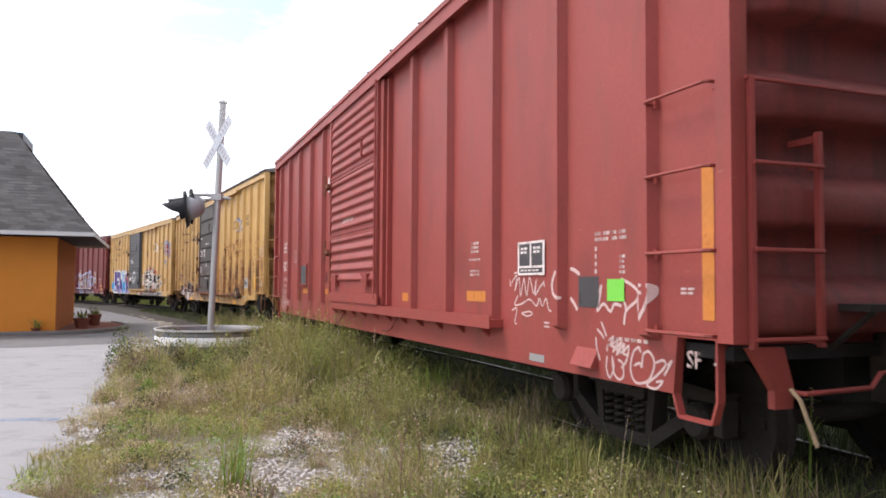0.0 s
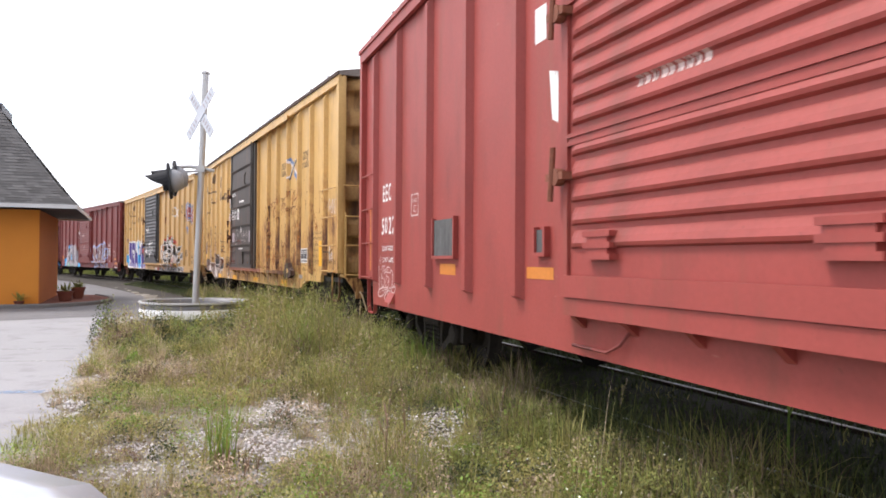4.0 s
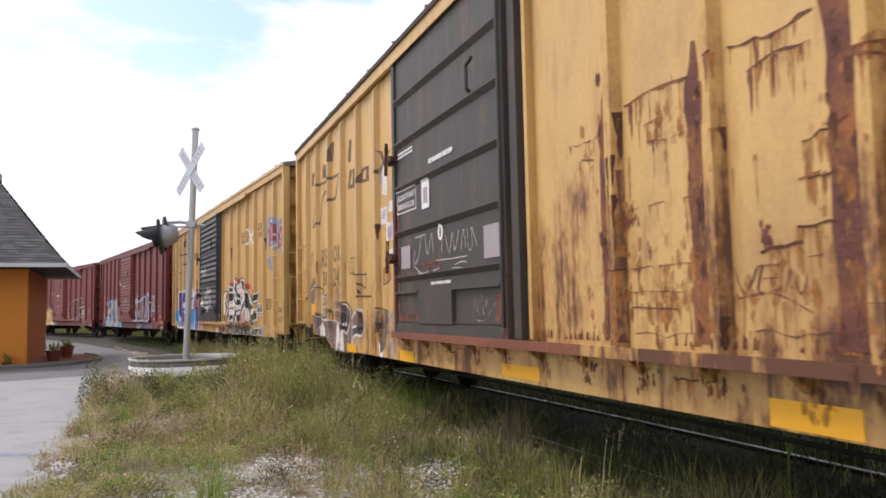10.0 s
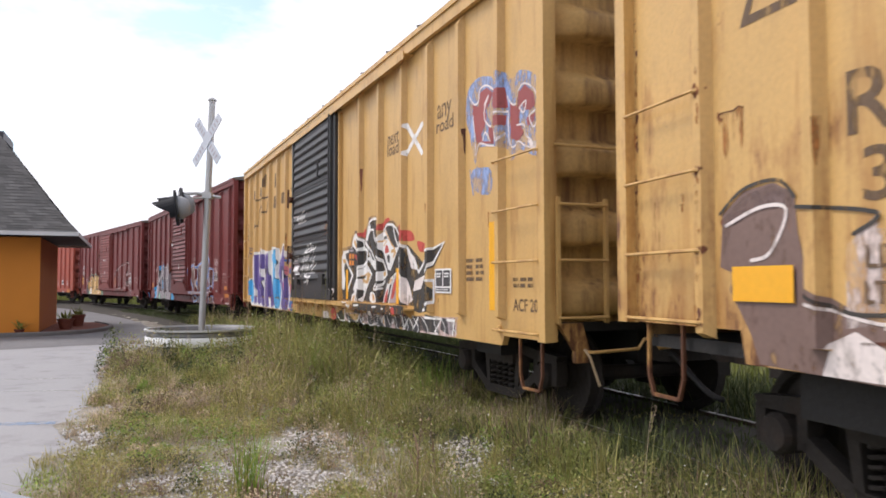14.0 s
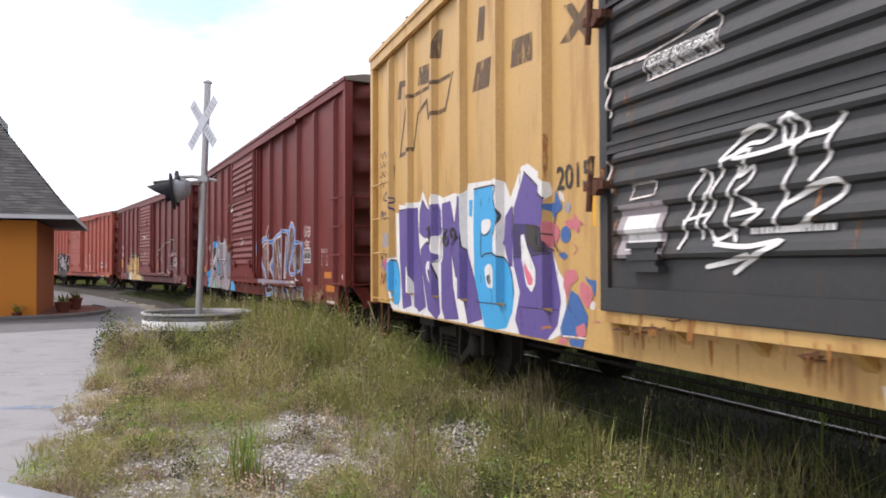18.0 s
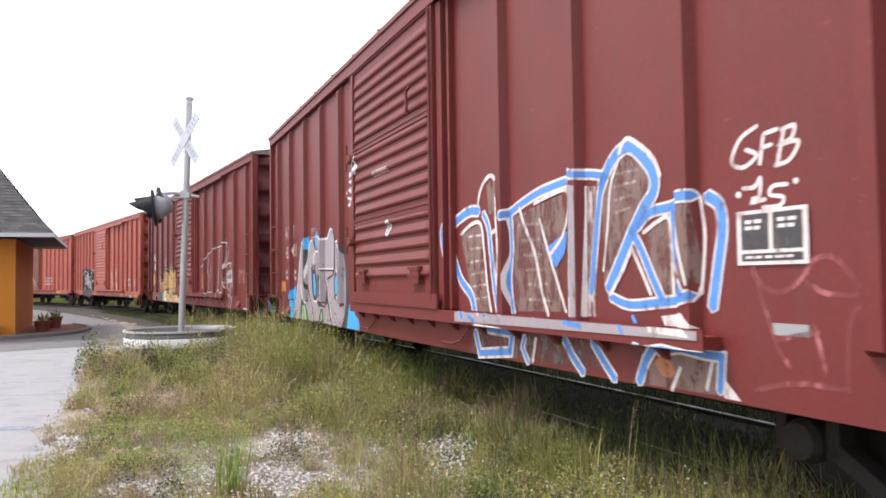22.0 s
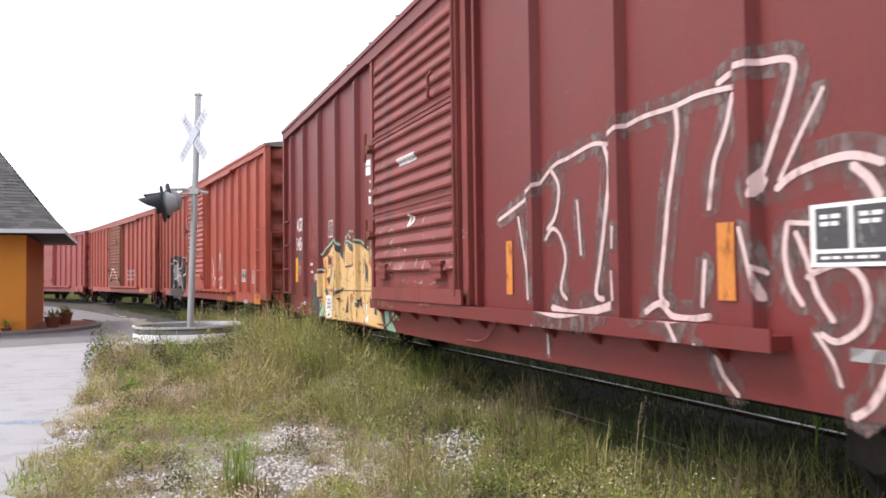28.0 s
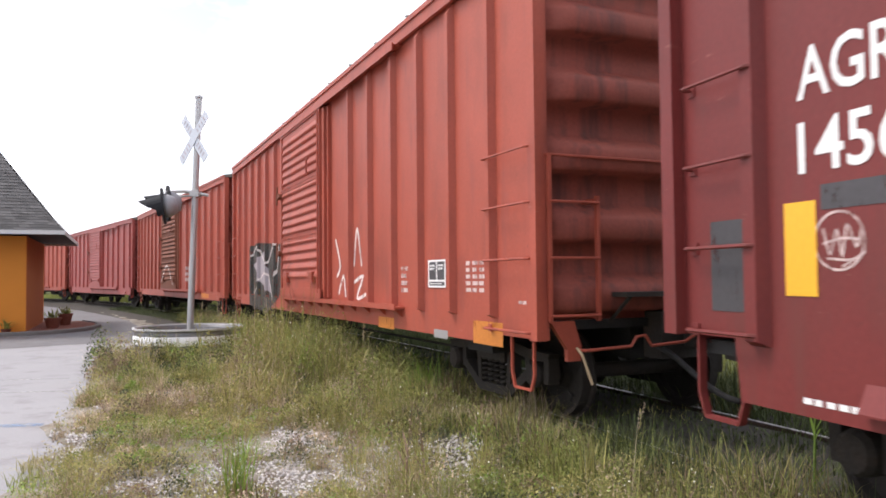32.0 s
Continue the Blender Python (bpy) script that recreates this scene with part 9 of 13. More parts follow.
a.fill("white_paint", ((-2.14, 2.86), (-1.97, 2.88), (-2.0, 2.81)), 0)
a.fill("white_paint", ((-1.55, 3.09), (-1.37, 3.11), (-1.41, 3.01), (-1.21, 2.94), (-1.48, 2.85)), 4)
a.done("stencil_lettering", "white stencilled marks and paint chips")
a.rect("amber_faded", 6.51, 7.04, 1.24, 1.35, 0)
a.rect("amber_faded", 6.59, 7.08, 1.01, 1.12, 0)
a.rect("amber_faded", -7.00, -6.58, 1.26, 1.46, 0)
a.each("reflector", "faded orange reflector")
a.fill("mauve_brown", ((1.69, 1.90), (2.14, 1.95), (2.31, 1.16), (1.99, 1.14)), 0)
a.fill("mauve_brown", ((2.75, 1.96), (3.12, 2.02), (3.50, 2.07), (3.56, 1.83), (3.36, 1.68), (3.54, 1.21), (2.77, 1.19)), 0)
a.fill("mauve_brown", ((4.01, 2.07), (4.23, 2.26), (4.48, 2.15), (4.52, 2.03), (4.35, 1.88), (4.01, 1.35)), 0)
a.fill("mauve_brown", ((4.46, 1.74), (4.69, 1.80), (4.71, 1.36), (4.56, 1.35)), 0)
a.fill("mauve_brown", ((4.78, 1.85), (4.91, 1.88), (4.95, 1.42), (4.83, 1.42)), 0)
a.fill("mauve_brown", ((2.26, 2.28), (2.38, 2.33), (2.50, 2.22), (2.52, 2.05), (2.30, 2.02)), 0)
a.line("chalk_thin", 0.022, ((2.84, 1.89), (3.16, 1.88)), 1, False)
a.line("chalk_thin", 0.021, ((1.87, 1.85), (2.18, 1.85)), 1, False)
a.line("chalk_thin", 0.022, ((2.87, 1.76), (3.19, 1.76)), 1, False)
a.line("chalk_thin", 0.021, ((1.89, 1.73), (2.20, 1.74)), 1, False)
a.line("chalk_thin", 0.022, ((2.91, 1.64), (3.22, 1.64)), 1, False)
a.line("chalk_thin", 0.020, ((1.91, 1.61), (2.22, 1.63)), 1, False)
a.line("chalk_thin", 0.022, ((2.94, 1.52), (3.25, 1.52)), 1, False)
a.line("chalk_thin", 0.020, ((1.93, 1.50), (2.23, 1.52)), 1, False)
a.line("chalk_thin", 0.022, ((2.97, 1.41), (3.28, 1.41)), 1, False)
a.line("chalk_thin", 0.020, ((1.95, 1.39), (2.25, 1.41)), 1, False)
a.line("chalk_thin", 0.022, ((3.00, 1.29), (3.31, 1.29)), 1, False)
a.line("chalk_thin", 0.020, ((1.97, 1.27), (2.27, 1.30)), 1, False)
a.line("chalk_thin", 0.018, ((4.13, 2.13), (4.39, 2.13)), 1, False)
a.line("chalk_thin", 0.018, ((4.14, 2.05), (4.37, 2.06)), 1, False)
a.line("chalk_thin", 0.018, ((4.15, 1.96), (4.34, 1.98)), 1, False)
a.line("chalk_thin", 0.018, ((4.16, 1.88), (4.31, 1.90)), 1, False)
a.line("chalk", 0.116, ((2.10, 2.07), (1.88, 2.08), (1.57, 2.00), (1.47, 1.89), (1.54, 1.67), (1.69, 1.45), (1.92, 1.30), (1.99, 1.11)), 1)
a.line("mid_blue", 0.069, ((2.10, 2.07), (1.88, 2.08), (1.57, 2.00), (1.47, 1.89), (1.54, 1.67), (1.69, 1.45), (1.92, 1.30), (1.99, 1.11)), 2)
a.line("chalk", 0.089, ((2.19, 2.04), (2.29, 1.91), (2.33, 1.70), (2.38, 1.43), (2.46, 1.14)), 1)
a.line("mid_blue", 0.044, ((2.19, 2.04), (2.29, 1.91), (2.33, 1.70), (2.38, 1.43), (2.46, 1.14)), 2)
a.line("chalk", 0.036, ((1.71, 1.88), (1.94, 1.96), (2.14, 1.95), (2.20, 1.73), (2.25, 1.43), (2.33, 1.15)), 3)
a.line("chalk", 0.039, ((2.07, 2.11), (2.17, 2.28), (2.35, 2.36), (2.50, 2.24), (2.56, 2.04), (2.47, 1.90), (2.36, 1.86)), 3)
a.line("chalk", 0.029, ((2.56, 2.04), (2.59, 1.71), (2.55, 1.33)), 3)
a.line("chalk", 0.079, ((2.70, 2.00), (2.72, 1.71), (2.68, 1.43), (2.73, 1.17)), 1)
a.line("mid_blue", 0.037, ((2.70, 2.00), (2.72, 1.71), (2.68, 1.43), (2.73, 1.17)), 2)
a.line("chalk", 0.035, ((2.86, 2.03), (2.94, 1.88), (3.10, 1.65), (3.19, 1.38), (3.29, 1.17)), 3)
a.line("chalk", 0.030, ((3.18, 1.91), (3.29, 1.68), (3.42, 1.43), (3.54, 1.21)), 3)
a.line("chalk", 0.092, ((2.62, 1.98), (2.90, 2.06), (3.17, 2.12), (3.46, 2.15), (3.67, 2.16)), 1)
a.line("mid_blue", 0.052, ((2.62, 1.98), (2.90, 2.06), (3.17, 2.12), (3.46, 2.15), (3.67, 2.16)), 2)
a.line("chalk", 0.079, ((3.60, 2.24), (3.71, 2.19), (3.87, 2.17), (4.03, 2.14)), 1)
a.line("mid_blue", 0.043, ((3.60, 2.24), (3.71, 2.19), (3.87, 2.17), (4.03, 2.14)), 2)
a.line("chalk", 0.029, ((3.10, 2.04), (3.34, 2.08), (3.57, 2.09), (3.58, 1.92), (3.50, 1.76), (3.32, 1.63)), 3)
a.fill("mid_blue", ((3.25, 1.68), (3.58, 1.80), (3.53, 1.64), (3.41, 1.53)), 2)
a.fill("lilac", ((3.64, 2.13), (3.77, 2.10), (3.76, 1.18), (3.61, 1.18)), 1)
a.fill("chalk_thin", ((3.84, 2.09), (3.94, 2.08), (3.91, 1.19), (3.80, 1.19)), 1)
a.line("chalk", 0.029, ((3.60, 2.12), (3.58, 1.18)), 3)
a.line("chalk", 0.024, ((3.82, 2.09), (3.80, 1.19)), 3)
a.line("mauve_brown", 0.024, ((3.68, 2.07), (3.66, 1.26)), 3)
a.line("chalk", 0.084, ((4.03, 2.14), (3.97, 1.96), (3.92, 1.69), (3.86, 1.35)), 1)
a.line("mid_blue", 0.050, ((4.03, 2.14), (3.97, 1.96), (3.92, 1.69), (3.86, 1.35)), 2)
a.line("chalk", 0.104, ((4.00, 2.07), (4.11, 2.21), (4.23, 2.28), (4.34, 2.28), (4.48, 2.17), (4.55, 2.07), (4.54, 1.97), (4.45, 1.89), (4.34, 1.76), (4.17, 1.53), (4.06, 1.38)), 1)
a.line("mid_blue", 0.072, ((4.00, 2.07), (4.11, 2.21), (4.23, 2.28), (4.34, 2.28), (4.48, 2.17), (4.55, 2.07), (4.54, 1.97), (4.45, 1.89), (4.34, 1.76), (4.17, 1.53), (4.06, 1.38)), 2)
a.line("chalk", 0.080, ((4.31, 1.76), (4.41, 1.63), (4.51, 1.46), (4.60, 1.32)), 1)
a.line("mid_blue", 0.049, ((4.31, 1.76), (4.41, 1.63), (4.51, 1.46), (4.60, 1.32)), 2)
a.line("chalk", 0.029, ((4.08, 1.34), (4.23, 1.51), (4.32, 1.64), (4.41, 1.50), (4.50, 1.35)), 3, False)
a.line("chalk", 0.022, ((4.21, 2.23), (4.11, 2.06), (4.07, 1.80), (4.01, 1.50)), 3)
a.line("chalk", 0.080, ((4.38, 1.77), (4.50, 1.85), (4.71, 1.87), (4.81, 1.91), (4.92, 1.91)), 1)
a.line("mid_blue", 0.050, ((4.38, 1.77), (4.50, 1.85), (4.71, 1.87), (4.81, 1.91), (4.92, 1.91)), 2)
a.line("chalk", 0.072, ((4.72, 1.84), (4.72, 1.65), (4.76, 1.49), (4.84, 1.35)), 1)
a.line("mid_blue", 0.043, ((4.72, 1.84), (4.72, 1.65), (4.76, 1.49), (4.84, 1.35)), 2)
a.line("chalk", 0.089, ((5.00, 1.90), (5.09, 1.84), (5.11, 1.71), (5.07, 1.51), (5.02, 1.28)), 1)
a.line("mid_blue", 0.061, ((5.00, 1.90), (5.09, 1.84), (5.11, 1.71), (5.07, 1.51), (5.02, 1.28)), 2)
a.line("chalk", 0.079, ((4.08, 1.33), (4.28, 1.28), (4.56, 1.30), (4.76, 1.32), (4.91, 1.35)), 1)
a.line("mid_blue", 0.048, ((4.08, 1.33), (4.28, 1.28), (4.56, 1.30), (4.76, 1.32), (4.91, 1.35)), 2)
a.line("chalk", 0.027, ((4.44, 1.73), (4.58, 1.79), (4.68, 1.80), (4.70, 1.62), (4.71, 1.35)), 3)
a.line("chalk", 0.023, ((4.80, 1.81), (4.83, 1.62), (4.89, 1.41)), 3)
a.line("chalk", 0.025, ((4.95, 1.90), (4.98, 1.67), (4.94, 1.36)), 3)
a.line("chalk", 0.032, ((4.21, 2.26), (4.26, 2.33), (4.34, 2.33), (4.54, 2.19), (4.61, 2.06)), 3)
a.fill("lilac", ((1.83, 1.16), (5.04, 1.16), (5.04, 1.11), (1.83, 1.07)), 1)
a.line("mid_blue", 0.040, ((2.12, 1.13), (2.24, 1.09)), 2)
a.line("mid_blue", 0.035, ((3.71, 1.15), (3.92, 1.13)), 2)
a.fill("chalk", ((4.59, 1.22), (4.84, 1.25), (4.98, 1.12), (4.64, 1.13)), 2)
a.line("mid_blue", 0.032, ((4.31, 1.21), (4.38, 1.11)), 2)
a.fill("grey_haze", ((1.94, 1.00), (3.93, 1.03), (3.92, 0.83), (1.93, 0.79)), 0)
a.fill("mauve_brown", ((4.62, 1.02), (5.08, 1.03), (5.08, 0.81), (4.29, 0.79)), 0)
a.line("chalk", 0.099, ((1.99, 0.98), (2.08, 0.79), (2.66, 0.85), (2.70, 1.01), (2.24, 1.02)), 1, False)
a.line("mid_blue", 0.054, ((1.99, 0.98), (2.08, 0.79), (2.66, 0.85), (2.70, 1.01), (2.24, 1.02)), 2, False)
a.line("chalk", 0.076, ((2.91, 0.99), (2.87, 0.90), (2.96, 0.79)), 1, False)
a.line("mid_blue", 0.036, ((2.91, 0.99), (2.87, 0.90), (2.96, 0.79)), 2, False)
a.line("chalk", 0.085, ((3.50, 1.01), (3.60, 0.90), (3.74, 0.79)), 1, False)
a.line("mid_blue", 0.049, ((3.50, 1.01), (3.60, 0.90), (3.74, 0.79)), 2, False)
a.line("chalk", 0.084, ((3.86, 1.02), (3.96, 0.92), (4.11, 0.79)), 1, False)
a.line("mid_blue", 0.049, ((3.86, 1.02), (3.96, 0.92), (4.11, 0.79)), 2, False)
a.line("chalk", 0.087, ((4.52, 1.04), (4.43, 0.94), (4.36, 0.80)), 1, False)
a.line("mid_blue", 0.056, ((4.52, 1.04), (4.43, 0.94), (4.36, 0.80)), 2, False)
a.line("chalk", 0.070, ((4.55, 1.01), (4.75, 1.04), (4.96, 1.02), (5.08, 1.02), (5.06, 0.83)), 1, False)
a.line("mid_blue", 0.041, ((4.55, 1.01), (4.75, 1.04), (4.96, 1.02), (5.08, 1.02), (5.06, 0.83)), 2, False)
a.fill("tan_spot", ((4.52, 0.94), (4.62, 0.99), (4.70, 0.89), (4.60, 0.86)), 2, True)
a.line("chalk", 0.035, ((3.09, 0.99), (3.03, 0.80)), 3)
a.line("chalk", 0.026, ((4.67, 0.79), (4.75, 0.93)), 3)
a.line("chalk", 0.025, ((4.96, 0.83), (5.01, 0.99)), 3)
a.fill("chalk", ((5.10, 0.90), (5.18, 0.83), (5.21, 0.80), (5.09, 0.80)), 2)
a.done("graffiti", "blue and white outlined graffiti letters")
a.line("chalk", 0.024, ((5.37, 2.22), (5.25, 2.17), (5.19, 2.06), (5.27, 2.02), (5.36, 2.07), (5.29, 2.11)), 0)
a.line("chalk", 0.023, ((5.41, 2.17), (5.38, 2.02)), 0)
a.line("chalk", 0.023, ((5.41, 2.17), (5.50, 2.18)), 0)
a.line("chalk", 0.023, ((5.39, 2.10), (5.46, 2.11)), 0)
a.line("chalk", 0.022, ((5.54, 2.18), (5.49, 2.00)), 0)
a.line("chalk", 0.022, ((5.52, 2.17), (5.60, 2.18), (5.58, 2.12), (5.51, 2.10), (5.62, 2.10), (5.57, 2.02), (5.48, 2.00)), 0)
a.line("chalk", 0.023, ((5.26, 1.91), (5.34, 1.91), (5.38, 1.95), (5.37, 1.86), (5.32, 1.85)), 0)
a.line("chalk", 0.023, ((5.31, 1.83), (5.41, 1.84)), 0)
a.line("chalk", 0.022, ((5.55, 1.90), (5.46, 1.90), (5.44, 1.86), (5.52, 1.84), (5.50, 1.80), (5.39, 1.80)), 0)
a.disc("chalk", 5.23, 1.88, 0.020, 0.018, 0)
a.disc("chalk", 5.60, 1.91, 0.016, 0.016, 0)
a.line("pink_faint", 0.027, ((5.31, 1.51), (5.36, 1.42), (5.48, 1.37), (5.62, 1.44), (5.68, 1.52), (5.78, 1.54), (5.87, 1.47), (5.92, 1.37), (5.75, 1.37), (5.65, 1.42)), 0)
a.line("pink_faint", 0.028, ((5.31, 1.50), (5.39, 1.28), (5.47, 1.08), (5.54, 1.01)), 0)
a.line("pink_faint", 0.026, ((5.67, 1.24), (5.71, 1.11), (5.74, 1.00)), 0)
a.line("pink_faint", 0.027, ((5.30, 0.87), (5.53, 0.93), (5.69, 0.94), (5.87, 0.94)), 0)
a.line("pink_faint", 0.025, ((5.84, 0.94), (5.88, 1.27), (5.96, 1.31)), 0)
a.line("pink_faint", 0.027, ((5.47, 1.14), (5.70, 1.19)), 0)
a.done("graffiti_tag", "white and faded pink tags")
a.fill("grey_patch", ((-5.82, 0.78), (-5.57, 1.39), (-5.30, 2.08), (-4.89, 2.19), (-4.70, 2.09), (-4.47, 2.17), (-4.05, 2.13), (-3.99, 2.20), (-3.50, 2.15), (-3.34, 2.18), (-3.13, 2.27), (-2.96, 2.21), (-2.89, 2.09), (-2.74, 2.07), (-2.44, 1.98), (-2.29, 1.79), (-2.19, 1.52), (-2.15, 1.24), (-2.21, 0.99), (-2.33, 0.79), (-2.57, 0.78), (-3.43, 0.78), (-4.73, 0.78)), 0)
a.fill("sky_blue", ((-6.37, 0.83), (-6.23, 1.08), (-5.87, 1.31), (-5.63, 1.39), (-5.70, 1.01), (-5.82, 0.78), (-6.32, 0.78)), 1)
a.fill("sky_blue", ((-4.81, 2.16), (-4.62, 2.23), (-4.56, 2.02), (-4.73, 2.00)), 1)
a.fill("sky_blue", ((-4.17, 2.19), (-4.01, 2.31), (-3.96, 2.10), (-4.12, 1.98)), 1)
a.fill("lilac", ((-5.17, 2.13), (-5.00, 2.13), (-4.86, 1.79), (-4.82, 1.56), (-4.70, 1.33), (-4.43, 1.06), (-4.25, 0.79), (-4.64, 0.79), (-4.79, 0.96), (-4.96, 1.12), (-5.18, 1.14), (-5.29, 1.01), (-5.26, 0.78), (-5.82, 0.79), (-5.70, 1.01), (-5.50, 1.39), (-5.30, 1.87)), 2)
a.fill("mint", ((-5.21, 0.78), (-5.12, 1.03), (-4.95, 1.04), (-4.75, 0.78)), 2)
a.fill("lilac", ((-4.73, 1.48), (-4.67, 1.90), (-4.52, 2.12), (-4.34, 2.15), (-4.18, 1.99), (-4.05, 1.95), (-4.03, 1.55), (-3.99, 1.28), (-4.07, 1.12), (-3.94, 1.06), (-4.01, 0.80), (-4.22, 0.79), (-4.41, 1.06), (-4.63, 1.32)), 2)
a.fill("dark_paint", ((-4.44, 1.69), (-4.27, 1.72), (-4.16, 1.71), (-4.06, 1.55), (-4.01, 1.33), (-4.07, 1.14), (-4.23, 1.12), (-4.37, 1.27)), 3)
a.fill("sky_blue", ((-4.29, 1.55), (-4.18, 1.60), (-4.10, 1.39), (-4.13, 1.20), (-4.24, 1.23)), 4)
a.fill("lilac", ((-4.01, 2.19), (-3.56, 2.12), (-3.34, 2.12), (-3.13, 2.26), (-3.02, 2.23), (-2.93, 2.08), (-2.95, 1.63), (-3.04, 1.55), (-3.33, 1.51), (-3.45, 1.26), (-3.51, 1.05), (-3.78, 1.06), (-3.69, 1.29), (-3.62, 1.49), (-3.59, 1.63), (-3.98, 1.54), (-4.00, 1.91)), 3)
a.fill("dark_paint", ((-3.96, 1.50), (-3.71, 1.49), (-3.76, 1.24), (-3.87, 1.06), (-3.97, 1.05)), 3)
a.fill("sky_blue", ((-3.92, 1.44), (-3.76, 1.44), (-3.86, 1.24), (-3.92, 1.13)), 4)
a.fill("lilac", ((-2.87, 2.05), (-2.74, 2.06), (-2.60, 2.02), (-2.45, 1.95), (-2.34, 1.72), (-2.31, 1.44), (-2.31, 1.16), (-2.40, 0.95), (-2.56, 0.78), (-3.02, 0.78), (-3.16, 0.98), (-3.29, 1.21), (-3.36, 1.39), (-3.29, 1.49), (-2.94, 1.56), (-2.89, 1.66)), 2)
a.fill("lilac", ((-3.93, 1.04), (-4.01, 0.81), (-3.06, 0.78), (-3.17, 0.96), (-3.37, 1.11), (-3.54, 1.04)), 2)
a.fill("dark_paint", ((-3.95, 0.78), (-3.82, 1.00), (-3.67, 1.02), (-3.61, 0.79)), 3)
a.fill("mint", ((-3.85, 0.80), (-3.75, 0.99), (-3.68, 0.84)), 4)
a.disc("dark_paint", -2.84, 1.39, 0.134, 0.208, 3)
a.disc("sky_blue", -2.83, 1.39, 0.081, 0.147, 4)
a.fill("sky_blue", ((-2.29, 0.78), (-2.17, 1.05), (-2.12, 1.13), (-1.97, 1.16), (-1.90, 1.07), (-1.86, 0.99), (-1.71, 0.94), (-1.65, 0.84), (-1.68, 0.78), (-2.18, 0.78)), 1)
a.line("white_paint", 0.030, ((-5.82, 0.79), (-5.66, 1.07), (-5.46, 1.45), (-5.23, 1.99), (-5.12, 2.14), (-4.95, 2.13)), 4, False)
a.line("white_paint", 0.029, ((-5.25, 1.39), (-5.11, 1.15), (-4.88, 1.07)), 4, False)
a.line("white_paint", 0.028, ((-4.71, 1.51), (-4.64, 1.95), (-4.49, 2.13), (-4.31, 2.15)), 4, False)
a.line("white_paint", 0.026, ((-4.24, 1.65), (-4.24, 1.88), (-4.10, 1.95), (-3.97, 1.94)), 5, False)
a.line("dark_paint", 0.032, ((-4.38, 1.75), (-4.30, 1.69), (-4.13, 1.73), (-4.19, 1.60), (-4.33, 1.62)), 5, False)
a.line("white_paint", 0.029, ((-4.01, 2.19), (-3.55, 2.12), (-3.33, 2.12), (-3.14, 2.26), (-3.02, 2.23)), 5, False)
a.line("dark_paint", 0.028, ((-3.55, 2.04), (-3.59, 1.63), (-2.94, 1.61), (-2.91, 2.08)), 5, False)
a.line("white_paint", 0.019, ((-3.61, 1.65), (-2.98, 1.64)), 6, False)
a.line("grey_patch", 0.025, ((-3.79, 2.10), (-3.78, 1.58)), 5, False)
a.line("grey_patch", 0.020, ((-3.67, 2.08), (-3.67, 1.59)), 5, False)
a.line("dark_paint", 0.029, ((-3.59, 1.61), (-3.64, 1.34), (-3.75, 1.07), (-3.49, 1.04)), 5, False)
a.line("dark_paint", 0.027, ((-2.94, 1.59), (-3.04, 1.53), (-3.33, 1.49)), 5, False)
a.line("white_paint", 0.023, ((-3.35, 1.47), (-3.29, 1.21), (-3.15, 0.98), (-3.00, 0.78)), 5, False)
a.line("dark_paint", 0.032, ((-3.46, 1.46), (-3.38, 1.21), (-3.24, 0.95), (-3.10, 0.78)), 4, False)
a.line("white_paint", 0.021, ((-2.87, 2.04), (-2.74, 2.06), (-2.60, 2.02), (-2.45, 1.95)), 5, False)
a.line("white_paint", 0.026, ((-2.79, 1.61), (-2.71, 1.48), (-2.73, 1.27), (-2.82, 1.20)), 6)
a.line("grey_patch", 0.029, ((-2.66, 1.99), (-2.62, 1.52), (-2.65, 1.09), (-2.50, 1.09)), 5, False)
a.line("grey_patch", 0.021, ((-2.51, 1.93), (-2.45, 1.52), (-2.48, 1.10)), 5, False)
a.line("white_paint", 0.017, ((-2.56, 1.94), (-2.52, 1.52), (-2.55, 1.11)), 5, False)
a.line("dark_paint", 0.027, ((-4.78, 1.56), (-4.63, 1.28), (-4.34, 1.01), (-4.24, 0.79)), 5, False)
a.line("dark_paint", 0.022, ((-2.95, 1.22), (-2.81, 1.16)), 6, False)
a.line("white_paint", 0.026, ((-4.24, 1.14), (-4.07, 1.12), (-3.94, 1.19)), 6)
a.done("graffiti", "grey block graffiti letters with black shadow and light blue")

a = Art(CARS[4])
a.stencil("white_paint", "grey_patch", 5.22, 5.66, 1.46, 1.75)
a.bars("pale_paint", 6.37, 6.44, 1.43, 1.76, 5, 1, 0)
a.bars("pale_paint", 6.54, 6.68, 1.67, 1.76, 2, 2, 0)
a.bars("pale_paint", 6.74, 6.85, 1.43, 1.75, 6, 1, 0)
a.bars("pale_paint", 7.47, 7.60, 1.29, 1.34, 2, 2, 0)
a.bars("white_paint", 6.69, 7.11, 0.78, 0.84, 1, 12, 0)
a.bars("white_paint", 6.21, 6.44, 0.90, 0.97, 2, 2, 0)
a.rect("galv", 5.41, 5.66, 1.04, 1.10, 0)
a.text("AGR", "white_paint", -6.80, 2.33, 0.25, 1, 0.60)
a.text("1456", "white_paint", -6.80, 1.97, 0.25, 1, 0.62)
a.plate("white_paint", -4.24, -3.97, 2.09, 2.36)
a.bars("white_paint", -6.26, -6.03, 1.65, 1.72, 1, 3, 1)
a.bars("white_paint", -6.26, -6.03, 1.51, 1.57, 1, 3, 1)
a.bars("white_paint", -5.61, -5.39, 1.65, 1.72, 1, 4, 1)
a.bars("white_paint", -5.57, -5.39, 1.51, 1.58, 1, 4, 1)
a.bars("white_paint", -6.81, -6.38, 0.84, 0.89, 1, 6, 0)
